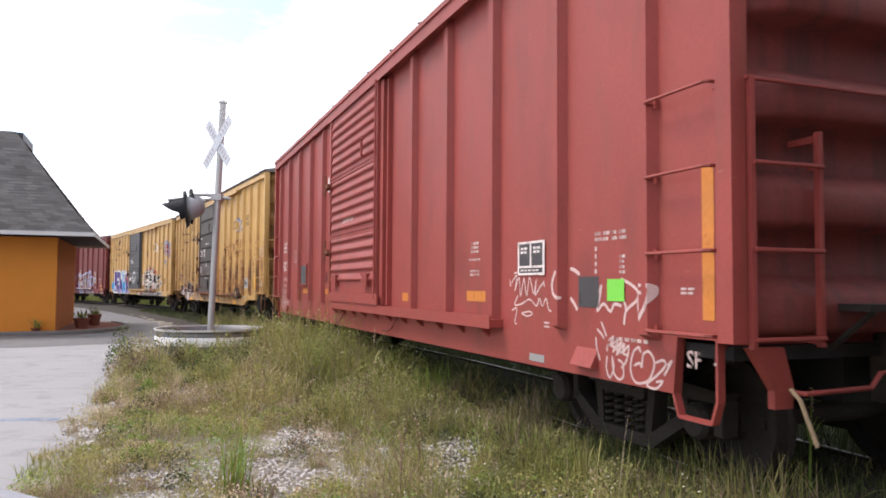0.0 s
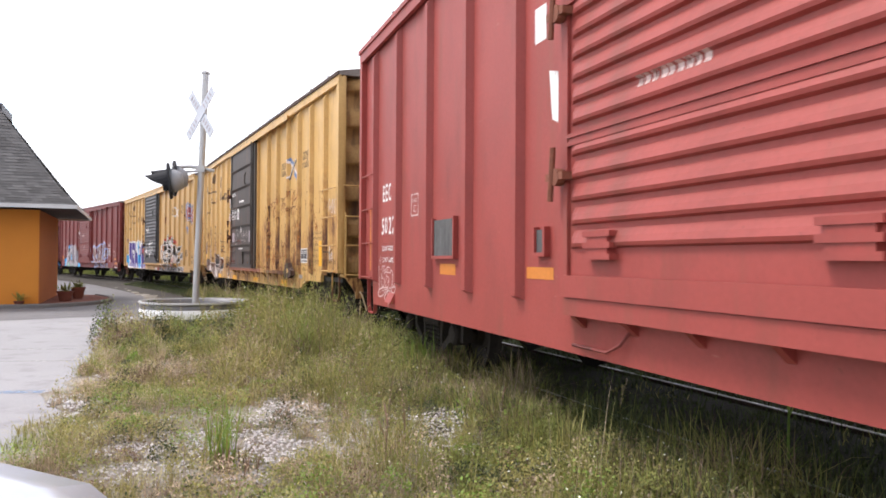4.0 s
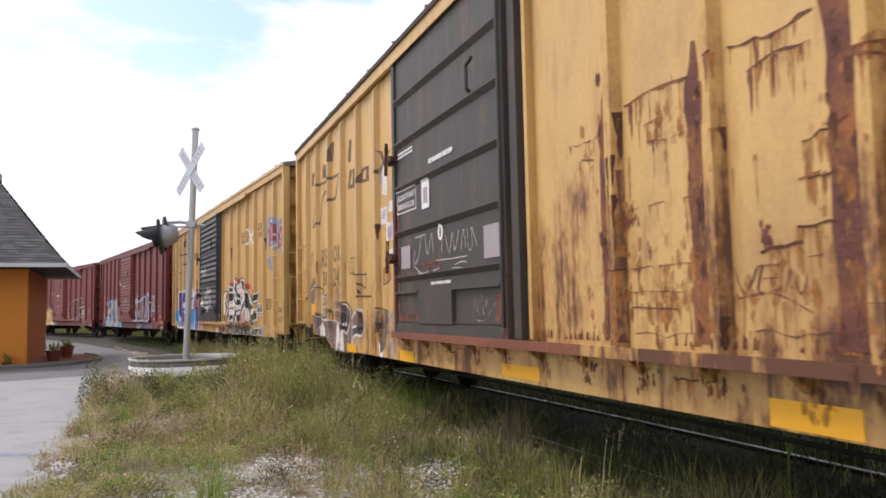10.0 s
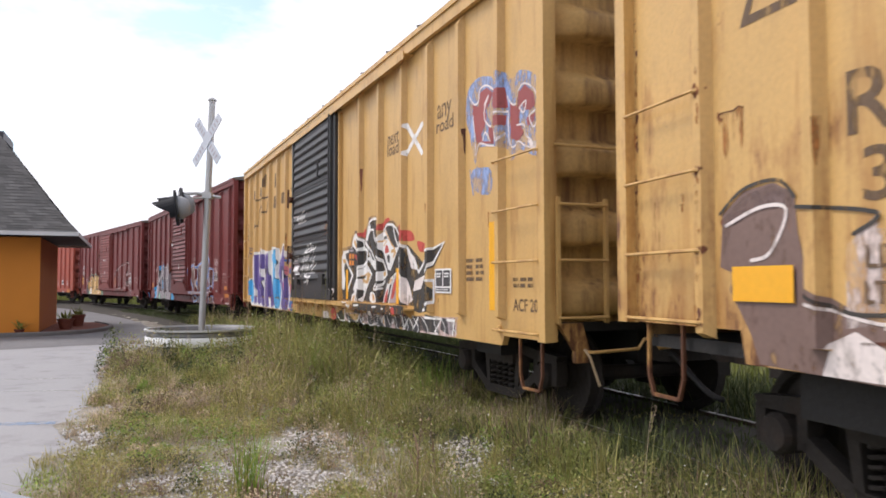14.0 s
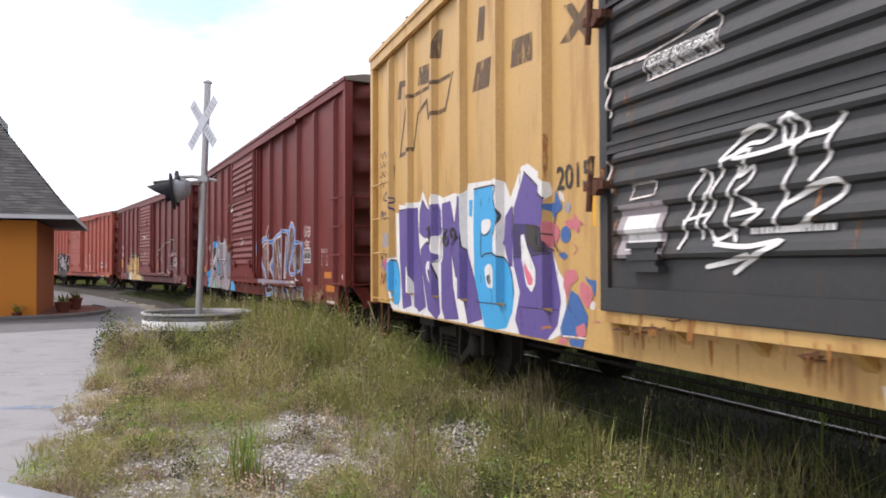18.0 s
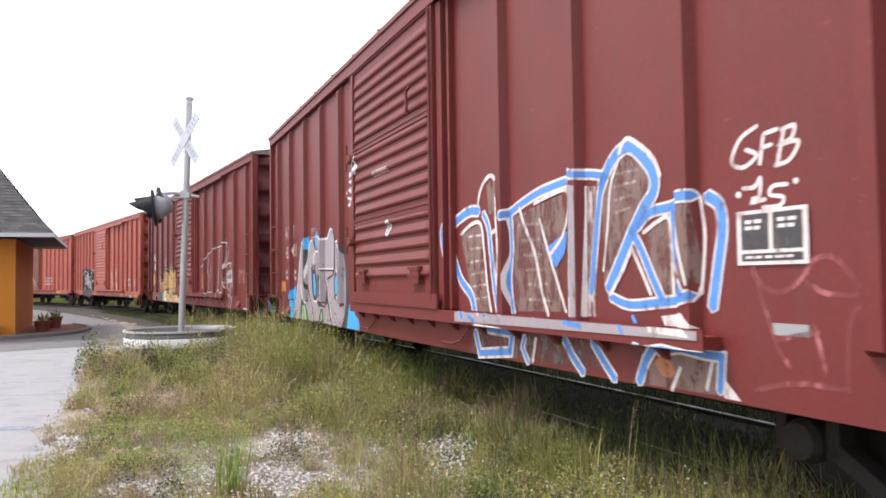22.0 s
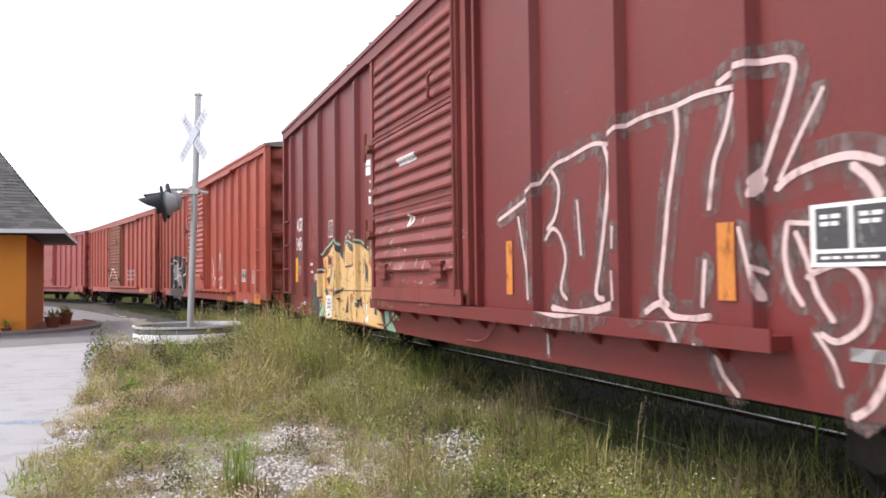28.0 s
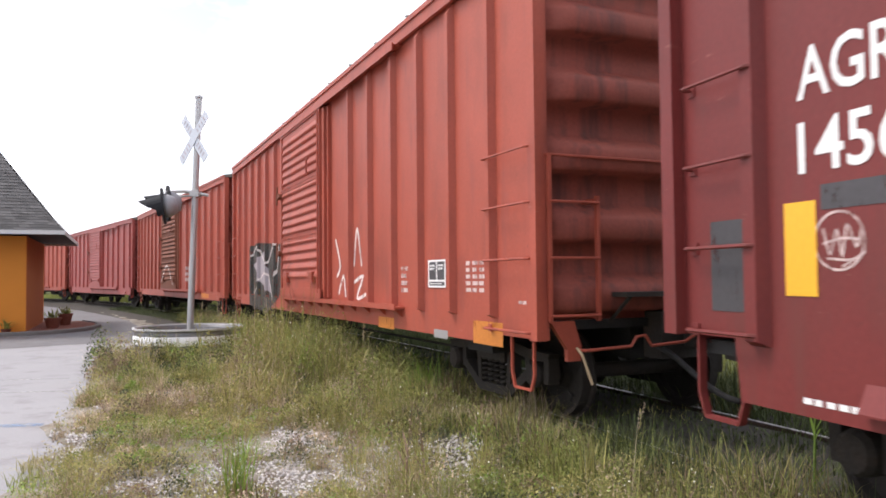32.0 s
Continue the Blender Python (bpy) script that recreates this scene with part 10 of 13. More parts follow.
a.bars("white_paint", -6.21, -6.00, 0.94, 1.01, 2, 2, 0)
a.bars("white_paint", -0.37, 0.21, 2.67, 2.82, 1, 12, 4)
a.fill("chalk", ((-0.04, 2.11), (0.02, 2.14), (0.13, 2.09), (0.14, 2.03), (0.05, 1.99), (-0.04, 1.99)), 4)
a.fill("maroon", ((0.03, 2.10), (0.09, 2.07), (0.08, 2.03), (0.03, 2.02)), 5)
a.fill("white_paint", ((-2.10, 3.03), (-1.76, 3.02), (-1.81, 2.94), (-2.08, 2.95)), 0)
a.fill("white_paint", ((-2.10, 2.94), (-1.76, 2.92), (-1.72, 2.81), (-2.11, 2.82)), 0)
a.fill("white_paint", ((-1.96, 2.74), (-1.71, 2.74), (-1.68, 2.70), (-1.85, 2.68)), 0)
a.fill("white_paint", ((-1.98, 2.61), (-1.69, 2.64), (-1.68, 2.56), (-1.92, 2.58)), 0)
a.fill("white_paint", ((-1.99, 2.53), (-1.66, 2.51), (-1.66, 2.42), (-1.96, 2.42)), 0)
a.fill("white_paint", ((-2.00, 3.15), (-1.76, 3.14), (-1.82, 3.08)), 0)
a.done("stencil_lettering", "white reporting marks, data and stencils")
a.rect("amber_faded", 2.08, 2.19, 1.28, 1.73, 4)
a.rect("amber_faded", 4.60, 4.73, 1.29, 1.71, 4)
a.rect("amber", 6.88, 7.10, 1.40, 1.85, 0)
a.rect("grey_patch", 7.34, 7.68, 1.36, 1.83, 0)
a.rect("grey_patch", -6.67, -6.05, 1.78, 1.90, 0)
a.rect("amber", -6.905, -6.70, 1.37, 1.83, 1)
a.rect("grey_patch", -5.52, -4.91, 0.80, 1.35, 0)
a.rect("grey_patch", -7.485, -7.18, 1.275, 1.78, 0)
a.fill("dark_red_patch", ((-5.68, 2.58), (-4.80, 2.53), (-4.82, 1.93), (-5.69, 1.95)), 0)
a.each("patch", "dark repaint patch or yellow reflector")
a.line("grey_haze", 0.162, ((1.94, 1.92), (2.51, 2.08), (2.87, 2.26), (3.07, 2.29), (3.41, 2.34), (3.58, 2.31)), 0)
a.line("grey_haze", 0.166, ((3.58, 2.31), (3.71, 2.37), (3.83, 2.40), (4.01, 2.42), (4.27, 2.42), (4.47, 2.44), (4.69, 2.43), (4.77, 2.42)), 0)
a.line("grey_haze", 0.187, ((2.83, 2.25), (2.95, 2.10), (2.90, 1.89), (2.77, 1.79)), 0)
a.line("grey_haze", 0.147, ((2.50, 2.07), (2.53, 1.83), (2.57, 1.25)), 0)
a.line("grey_haze", 0.149, ((2.30, 1.92), (2.49, 1.29)), 0)
a.line("grey_haze", 0.162, ((2.74, 1.71), (2.85, 1.79), (2.97, 1.72), (3.03, 1.55), (2.96, 1.34), (3.04, 1.26)), 0)
a.line("grey_haze", 0.132, ((3.20, 1.97), (3.24, 1.58)), 0)
a.line("grey_haze", 0.208, ((3.54, 2.32), (3.60, 2.14), (3.55, 1.84), (3.48, 1.54), (3.42, 1.31), (3.51, 1.27)), 0)
a.line("grey_haze", 0.120, ((3.72, 1.75), (3.71, 1.61)), 0)
a.line("grey_haze", 0.120, ((3.70, 1.46), (3.71, 1.27)), 0)
a.line("grey_haze", 0.202, ((4.28, 2.41), (4.29, 2.25), (4.21, 1.92), (4.15, 1.59), (4.11, 1.32), (4.18, 1.25)), 0)
a.line("grey_haze", 0.168, ((4.74, 2.39), (4.68, 2.21), (4.59, 2.04), (4.54, 1.79)), 0)
a.line("grey_haze", 0.153, ((4.50, 1.51), (4.47, 1.25)), 0)
a.line("grey_haze", 0.304, ((2.83, 1.19), (3.11, 1.16), (3.40, 1.19), (3.67, 1.25)), 0)
a.line("grey_haze", 0.218, ((3.96, 1.20), (4.10, 1.26), (4.21, 1.19), (4.38, 1.18), (4.53, 1.20)), 0)
a.line("grey_haze", 0.118, ((2.74, 1.06), (2.76, 0.84)), 0)
a.line("grey_haze", 0.141, ((4.33, 1.16), (4.40, 1.06)), 0)
a.line("grey_haze", 0.166, ((4.55, 1.05), (4.61, 0.90), (4.73, 0.79)), 0)
a.line("grey_haze", 0.113, ((5.23, 1.15), (5.32, 1.03), (5.36, 0.92)), 0)
a.line("grey_haze", 0.218, ((4.90, 1.83), (4.95, 1.91)), 0)
a.line("grey_haze", 0.212, ((5.02, 1.85), (5.13, 1.91), (5.32, 1.95), (5.47, 1.95), (5.60, 1.90)), 0)
a.line("grey_haze", 0.132, ((5.04, 1.89), (5.17, 2.09), (5.27, 2.23), (5.31, 2.29)), 0)
a.line("grey_haze", 0.143, ((4.83, 1.67), (4.88, 1.50), (4.93, 1.30)), 0)
a.line("grey_haze", 0.124, ((4.90, 1.47), (4.95, 1.43)), 0)
a.line("grey_haze", 0.164, ((5.08, 1.68), (5.06, 1.53), (5.09, 1.39), (5.16, 1.28)), 0)
a.line("grey_haze", 0.132, ((5.08, 1.68), (5.28, 1.66)), 0)
a.line("grey_haze", 0.160, ((5.13, 1.63), (5.19, 1.50), (5.24, 1.34), (5.33, 1.21)), 0)
a.line("grey_haze", 0.168, ((5.19, 1.41), (5.27, 1.45), (5.39, 1.47), (5.48, 1.41), (5.51, 1.29), (5.47, 1.19), (5.35, 1.12), (5.26, 1.15)), 0)
a.line("pink_chalk", 0.030, ((1.94, 1.92), (2.51, 2.08), (2.87, 2.26), (3.07, 2.29), (3.41, 2.34), (3.58, 2.31)), 2)
a.line("pink_chalk", 0.030, ((3.58, 2.31), (3.71, 2.37), (3.83, 2.40), (4.01, 2.42), (4.27, 2.42), (4.47, 2.44), (4.69, 2.43), (4.77, 2.42)), 2)
a.line("pink_chalk", 0.034, ((2.83, 2.25), (2.95, 2.10), (2.90, 1.89), (2.77, 1.79)), 2)
a.line("pink_chalk", 0.027, ((2.50, 2.07), (2.53, 1.83), (2.57, 1.25)), 2)
a.line("pink_chalk", 0.027, ((2.30, 1.92), (2.49, 1.29)), 2)
a.line("pink_chalk", 0.030, ((2.74, 1.71), (2.85, 1.79), (2.97, 1.72), (3.03, 1.55), (2.96, 1.34), (3.04, 1.26)), 2)
a.line("pink_chalk", 0.024, ((3.20, 1.97), (3.24, 1.58)), 2)
a.line("pink_chalk", 0.038, ((3.54, 2.32), (3.60, 2.14), (3.55, 1.84), (3.48, 1.54), (3.42, 1.31), (3.51, 1.27)), 2)
a.line("pink_chalk", 0.022, ((3.72, 1.75), (3.71, 1.61)), 2)
a.line("pink_chalk", 0.022, ((3.70, 1.46), (3.71, 1.27)), 2)
a.line("pink_chalk", 0.037, ((4.28, 2.41), (4.29, 2.25), (4.21, 1.92), (4.15, 1.59), (4.11, 1.32), (4.18, 1.25)), 2)
a.line("pink_chalk", 0.031, ((4.74, 2.39), (4.68, 2.21), (4.59, 2.04), (4.54, 1.79)), 2)
a.line("pink_chalk", 0.028, ((4.50, 1.51), (4.47, 1.25)), 2)
a.line("pink_chalk", 0.056, ((2.83, 1.19), (3.11, 1.16), (3.40, 1.19), (3.67, 1.25)), 2)
a.line("pink_chalk", 0.040, ((3.96, 1.20), (4.10, 1.26), (4.21, 1.19), (4.38, 1.18), (4.53, 1.20)), 2)
a.line("pink_chalk", 0.022, ((2.74, 1.06), (2.76, 0.84)), 2)
a.line("pink_chalk", 0.026, ((4.33, 1.16), (4.40, 1.06)), 2)
a.line("pink_chalk", 0.030, ((4.55, 1.05), (4.61, 0.90), (4.73, 0.79)), 2)
a.line("pink_chalk", 0.021, ((5.23, 1.15), (5.32, 1.03), (5.36, 0.92)), 2)
a.line("pink_chalk", 0.040, ((4.90, 1.83), (4.95, 1.91)), 2)
a.line("pink_chalk", 0.039, ((5.02, 1.85), (5.13, 1.91), (5.32, 1.95), (5.47, 1.95), (5.60, 1.90)), 2)
a.line("pink_chalk", 0.024, ((5.04, 1.89), (5.17, 2.09), (5.27, 2.23), (5.31, 2.29)), 2)
a.line("pink_chalk", 0.026, ((4.83, 1.67), (4.88, 1.50), (4.93, 1.30)), 2)
a.line("pink_chalk", 0.023, ((4.90, 1.47), (4.95, 1.43)), 2)
a.line("pink_chalk", 0.030, ((5.08, 1.68), (5.06, 1.53), (5.09, 1.39), (5.16, 1.28)), 2)
a.line("pink_chalk", 0.024, ((5.08, 1.68), (5.28, 1.66)), 2)
a.line("pink_chalk", 0.029, ((5.13, 1.63), (5.19, 1.50), (5.24, 1.34), (5.33, 1.21)), 2)
a.line("pink_chalk", 0.031, ((5.19, 1.41), (5.27, 1.45), (5.39, 1.47), (5.48, 1.41), (5.51, 1.29), (5.47, 1.19), (5.35, 1.12), (5.26, 1.15)), 2)
a.line("grey_haze", 0.176, ((4.63, 2.47), (4.78, 2.51), (4.98, 2.50), (5.14, 2.46), (5.12, 2.33), (5.02, 2.11), (4.91, 1.89)), 0)
a.line("grey_haze", 0.210, ((5.45, 1.91), (5.53, 1.84), (5.58, 1.76)), 0)
a.line("grey_haze", 0.137, ((5.64, 1.66), (5.66, 1.49), (5.66, 1.29)), 0)
a.line("grey_haze", 0.191, ((5.42, 0.79), (5.52, 0.87), (5.62, 1.05)), 0)
a.line("pink_chalk", 0.035, ((4.63, 2.47), (4.78, 2.51), (4.98, 2.50), (5.14, 2.46), (5.12, 2.33), (5.02, 2.11), (4.91, 1.89)), 2)
a.line("pink_chalk", 0.042, ((5.45, 1.91), (5.53, 1.84), (5.58, 1.76)), 2)
a.line("pink_chalk", 0.027, ((5.64, 1.66), (5.66, 1.49), (5.66, 1.29)), 2)
a.line("pink_chalk", 0.038, ((5.42, 0.79), (5.52, 0.87), (5.62, 1.05)), 2)
a.done("graffiti", "pale pink outlined graffiti letters")
a.line("chalk_thin", 0.025, ((-0.95, 2.77), (-0.72, 2.75)), 4)
a.line("chalk_thin", 0.014, ((-1.10, 2.06), (-1.03, 2.00)), 4)
a.line("chalk_thin", 0.014, ((-0.99, 1.99), (-0.93, 2.08)), 4)
a.line("chalk_thin", 0.012, ((-1.26, 1.89), (-1.10, 1.94), (-0.97, 1.99)), 4)
a.line("chalk_thin", 0.023, ((-0.98, 1.82), (-0.98, 1.72)), 4)
a.line("chalk_thin", 0.022, ((-0.84, 1.82), (-0.85, 1.71)), 4)
a.line("chalk_thin", 0.013, ((-0.76, 1.85), (-0.67, 1.97), (-0.60, 1.99)), 4)
a.line("chalk_thin", 0.018, ((-0.58, 2.00), (-0.60, 1.86), (-0.63, 1.76)), 4)
a.line("chalk_thin", 0.018, ((-0.51, 1.97), (-0.53, 1.82)), 4)
a.line("chalk_thin", 0.010, ((-0.63, 2.01), (-0.50, 1.98)), 4)
a.line("chalk_thin", 0.020, ((-0.52, 1.81), (-0.38, 1.78)), 4)
a.line("chalk_thin", 0.023, ((-0.52, 1.81), (-0.53, 1.70)), 4)
a.line("chalk_thin", 0.013, ((-0.44, 1.79), (-0.46, 1.72)), 4)
a.line("chalk_thin", 0.012, ((-0.52, 1.68), (-0.38, 1.70), (-0.32, 1.73)), 4)
a.line("chalk_thin", 0.012, ((-0.40, 2.03), (-0.34, 2.04)), 4)
a.line("chalk_thin", 0.009, ((-0.23, 2.04), (-0.18, 2.03)), 4)
a.line("chalk_thin", 0.011, ((-0.16, 2.00), (-0.08, 1.98)), 4)
a.line("chalk_thin", 0.012, ((-0.41, 1.97), (-0.37, 1.95)), 4)
a.line("chalk_thin", 0.019, ((-0.33, 1.67), (-0.31, 1.73), (-0.27, 1.76), (-0.09, 1.72)), 4)
a.line("chalk_thin", 0.015, ((-0.51, 1.53), (-0.42, 1.57), (-0.30, 1.61), (-0.21, 1.62)), 4)
a.line("chalk_thin", 0.016, ((-0.39, 1.61), (-0.33, 1.56), (-0.19, 1.53), (-0.10, 1.54)), 4)
a.line("chalk_thin", 0.009, ((-0.33, 1.61), (-0.27, 1.56)), 4)
a.line("chalk_thin", 0.009, ((-0.22, 1.58), (-0.14, 1.61)), 4)
a.line("chalk_thin", 0.012, ((-0.45, 1.53), (-0.27, 1.53), (-0.16, 1.56)), 4)
a.line("chalk_thin", 0.019, ((-0.68, 1.63), (-0.67, 1.55)), 4)
a.line("chalk_thin", 0.016, ((-0.28, 1.37), (-0.28, 1.44), (-0.25, 1.48)), 4)
a.line("chalk_thin", 0.011, ((-0.21, 1.36), (-0.10, 1.39)), 4)
a.line("chalk_thin", 0.010, ((-0.56, 1.50), (-0.51, 1.47)), 4)
a.fill("rust_wash", ((-1.15, 1.65), (-0.96, 1.67), (-0.66, 1.64), (-0.65, 1.42), (-0.96, 1.39), (-1.18, 1.42)), 3)
a.fill("rust_wash", ((-1.34, 1.23), (-0.97, 1.16), (-0.54, 1.11), (-0.54, 1.06), (-1.37, 1.10)), 3)
a.fill("rust_wash", ((-1.36, 2.61), (-1.15, 2.52), (-1.20, 2.32), (-1.35, 2.38)), 3)
a.fill("chalk", ((-0.52, 1.29), (-0.27, 1.29), (-0.27, 1.28), (-0.52, 1.27)), 5)
a.fill("chalk", ((-0.52, 1.24), (-0.34, 1.25), (-0.34, 1.23), (-0.52, 1.22)), 5)
a.fill("chalk", ((-0.53, 1.20), (-0.37, 1.20), (-0.38, 1.18), (-0.53, 1.18)), 5)
a.line("chalk_thin", 0.016, ((0.43, 2.08), (0.42, 1.78), (0.43, 1.51)), 4)
a.line("chalk_thin", 0.015, ((0.63, 1.98), (0.73, 1.91)), 4)
a.line("chalk_thin", 0.015, ((0.73, 1.84), (0.79, 1.78)), 4)
a.line("chalk_thin", 0.014, ((0.75, 1.56), (1.01, 1.64), (1.24, 1.65)), 4)
a.line("chalk_thin", 0.013, ((1.30, 1.78), (1.45, 1.81)), 4)
a.line("chalk_thin", 0.013, ((1.02, 1.97), (1.25, 1.90), (1.45, 1.85), (1.60, 1.80)), 4)
a.line("chalk_thin", 0.014, ((0.82, 1.58), (1.12, 1.60), (1.26, 1.65)), 4)
a.line("chalk_thin", 0.016, ((0.07, 1.39), (0.32, 1.37), (0.24, 1.43)), 4)
a.line("chalk_thin", 0.015, ((0.54, 1.36), (0.75, 1.40), (0.81, 1.47)), 4)
a.line("chalk_thin", 0.016, ((0.40, 1.63), (0.47, 1.47)), 4)
a.line("chalk_thin", 0.016, ((0.16, 1.64), (0.20, 1.51)), 4)
a.line("chalk_thin", 0.013, ((1.24, 1.73), (1.18, 1.60)), 4)
a.line("chalk_thin", 0.014, ((0.91, 1.50), (1.24, 1.53)), 4)
a.fill("rust_wash", ((1.00, 1.33), (1.46, 1.32), (1.46, 1.21), (0.93, 1.19)), 3)
a.fill("rust_wash", ((0.31, 1.24), (0.74, 1.29), (0.87, 1.15), (0.31, 1.12)), 3)
a.fill("rust_wash", ((1.53, 1.87), (1.62, 1.86), (1.61, 1.49), (1.54, 1.46)), 3)
a.fill("rust_wash", ((1.15, 2.56), (1.37, 2.54), (1.31, 2.42), (1.12, 2.43)), 3)
a.done("door_chalk", "faint white scrawls on the door")
a.fill("cream_pale", ((-4.64, 1.76), (-4.30, 1.81), (-3.75, 2.04), (-3.53, 1.87), (-3.33, 1.71), (-3.23, 1.93), (-3.12, 1.97), (-2.74, 1.86), (-2.58, 1.99), (-2.34, 1.92), (-2.02, 1.82), (-1.96, 1.65), (-1.92, 1.86), (-1.78, 1.94), (-1.69, 1.75), (-1.54, 1.71), (-1.48, 1.61), (-1.52, 1.22), (-1.50, 1.01), (-1.33, 0.78), (-2.38, 0.81), (-4.45, 0.78), (-4.66, 0.84), (-4.79, 1.05), (-4.86, 1.50), (-4.44, 1.53), (-4.58, 1.65)), 0)
a.line("mint", 0.020, ((-3.32, 1.72), (-3.24, 1.96), (-3.12, 2.00), (-2.72, 1.90), (-2.58, 2.01), (-2.33, 1.94), (-2.01, 1.84)), 1, False)
a.line("mint", 0.018, ((-1.99, 1.70), (-1.93, 1.88), (-1.77, 1.97)), 1, False)
a.line("grey_patch", 0.029, ((-3.28, 1.67), (-3.21, 1.94), (-3.10, 1.97), (-2.71, 1.83), (-2.57, 1.97), (-2.33, 1.90), (-2.03, 1.81)), 2, False)
a.line("grey_patch", 0.024, ((-1.98, 1.62), (-1.91, 1.85), (-1.78, 1.93)), 2, False)
a.line("grey_patch", 0.030, ((-2.82, 1.84), (-2.81, 1.61), (-3.21, 1.60)), 2, False)
a.fill("grey_patch", ((-3.13, 1.95), (-2.72, 1.83), (-2.58, 1.84), (-2.66, 1.79), (-2.95, 1.84)), 2)
a.fill("grey_patch", ((-2.79, 1.53), (-2.59, 1.45), (-2.52, 1.29), (-2.46, 1.21), (-2.54, 1.19), (-2.59, 1.36), (-2.75, 1.44)), 2)
a.fill("grey_patch", ((-2.53, 1.23), (-2.46, 1.06), (-2.49, 1.01), (-2.69, 1.02), (-2.72, 1.18), (-2.60, 1.16)), 2)
a.fill("grey_patch", ((-3.05, 1.21), (-3.22, 0.92), (-3.05, 0.92)), 2)
a.fill("grey_patch", ((-2.13, 1.67), (-2.01, 1.55), (-2.03, 1.34), (-2.11, 1.44)), 2)
a.fill("grey_patch", ((-1.84, 1.24), (-1.98, 1.12), (-2.10, 1.07), (-1.91, 1.20)), 2)
a.fill("grey_patch", ((-1.70, 1.13), (-1.62, 1.21), (-1.65, 0.94), (-1.77, 0.96)), 2)
a.fill("grey_patch", ((-1.71, 1.50), (-1.56, 1.61), (-1.53, 1.63), (-1.57, 1.54)), 2)
a.fill("grey_patch", ((-1.45, 1.01), (-1.32, 0.98), (-1.24, 0.80), (-1.34, 0.78)), 2)
a.fill("grey_patch", ((-2.37, 1.17), (-2.32, 1.18), (-2.33, 1.03), (-2.45, 1.06)), 2)
a.line("grey_patch", 0.012, ((-4.58, 1.22), (-2.84, 1.25), (-1.54, 1.26)), 2, False)
a.line("grey_patch", 0.015, ((-2.18, 1.78), (-2.15, 1.48), (-2.19, 1.19), (-2.11, 0.86)), 2, False)
a.line("grey_patch", 0.013, ((-2.92, 1.15), (-2.85, 0.82)), 2, False)
a.line("tan_spot", 0.013, ((-3.14, 1.81), (-2.66, 1.74)), 2, False)
a.line("tan_spot", 0.013, ((-3.14, 1.77), (-2.66, 1.71)), 2, False)
a.line("tan_spot", 0.013, ((-3.14, 1.73), (-2.66, 1.68)), 2, False)
a.line("tan_spot", 0.013, ((-3.14, 1.69), (-2.66, 1.65)), 2, False)
a.line("tan_spot", 0.013, ((-3.14, 1.65), (-2.66, 1.62)), 2, False)
a.disc("tan_spot", -1.89, 1.64, 0.082, 0.070, 2)
a.disc("tan_spot", -2.87, 1.14, 0.084, 0.075, 2)
a.disc("tan_spot", -2.60, 0.93, 0.046, 0.071, 2)
a.fill("amber", ((-1.76, 1.68), (-1.69, 1.74), (-1.66, 1.34), (-1.73, 1.26), (-1.79, 1.34)), 3)
a.fill("white_paint", ((-2.14, 1.08), (-2.09, 1.08), (-2.07, 0.90), (-1.98, 0.96), (-2.06, 0.83), (-2.19, 0.85), (-2.12, 0.90)), 2)
a.fill("mint", ((-1.34, 0.98), (-1.17, 1.01), (-1.13, 0.91), (-0.99, 0.87), (-0.89, 0.78), (-1.07, 0.78), (-1.24, 0.80)), 1, True)
a.disc("mint", -0.97, 0.97, 0.062, 0.062, 1)
a.disc("mint", -0.86, 0.96, 0.030, 0.028, 1)
a.disc("mint", -0.78, 0.93, 0.014, 0.013, 1)
a.disc("mint", -3.16, 2.04, 0.038, 0.023, 1)
a.disc("mint", -3.04, 2.07, 0.036, 0.022, 1)
a.disc("mint", -2.95, 2.12, 0.035, 0.021, 1)
a.disc("mint", -2.82, 2.11, 0.034, 0.021, 1)
a.disc("mint", -2.72, 2.06, 0.032, 0.020, 1)
a.disc("mint", -2.54, 2.02, 0.030, 0.020, 1)
a.disc("mint", -1.89, 2.01, 0.024, 0.018, 1)
a.disc("mint", -1.84, 2.04, 0.024, 0.018, 1)
a.disc("mint", -1.79, 2.10, 0.023, 0.017, 1)
a.disc("mint", -1.86, 1.93, 0.024, 0.018, 1)
a.disc("mint", -2.94, 2.03, 0.035, 0.021, 1)
a.disc("mint", -1.93, 1.96, 0.024, 0.018, 1)
a.line("mint", 0.029, ((-4.68, 1.83), (-4.43, 1.91), (-4.02, 2.01), (-3.82, 2.06), (-3.73, 2.09), (-3.68, 2.02), (-3.63, 2.06), (-3.50, 1.94)), 1, False)
a.line("grey_patch", 0.028, ((-4.62, 1.80), (-4.42, 1.89), (-4.03, 1.97), (-3.81, 2.02)), 2, False)
a.fill("grey_patch", ((-3.82, 2.02), (-3.73, 2.06), (-3.69, 2.00), (-3.63, 2.03), (-3.48, 1.89), (-3.31, 1.75), (-3.31, 1.70), (-3.47, 1.78), (-3.63, 1.94), (-3.65, 1.98), (-3.74, 1.93), (-3.89, 1.79), (-3.94, 1.83), (-3.79, 1.96)), 2)
a.line("grey_patch", 0.025, ((-3.90, 1.80), (-3.85, 1.71), (-3.81, 1.60), (-3.81, 1.51), (-3.83, 1.43)), 2)
a.fill("grey_patch", ((-3.83, 1.49), (-3.82, 1.41), (-3.85, 1.27), (-3.96, 1.25), (-3.92, 1.34)), 2)
a.fill("cream", ((-4.30, 1.80), (-3.97, 1.78), (-3.95, 1.62), (-4.28, 1.61)), 2)
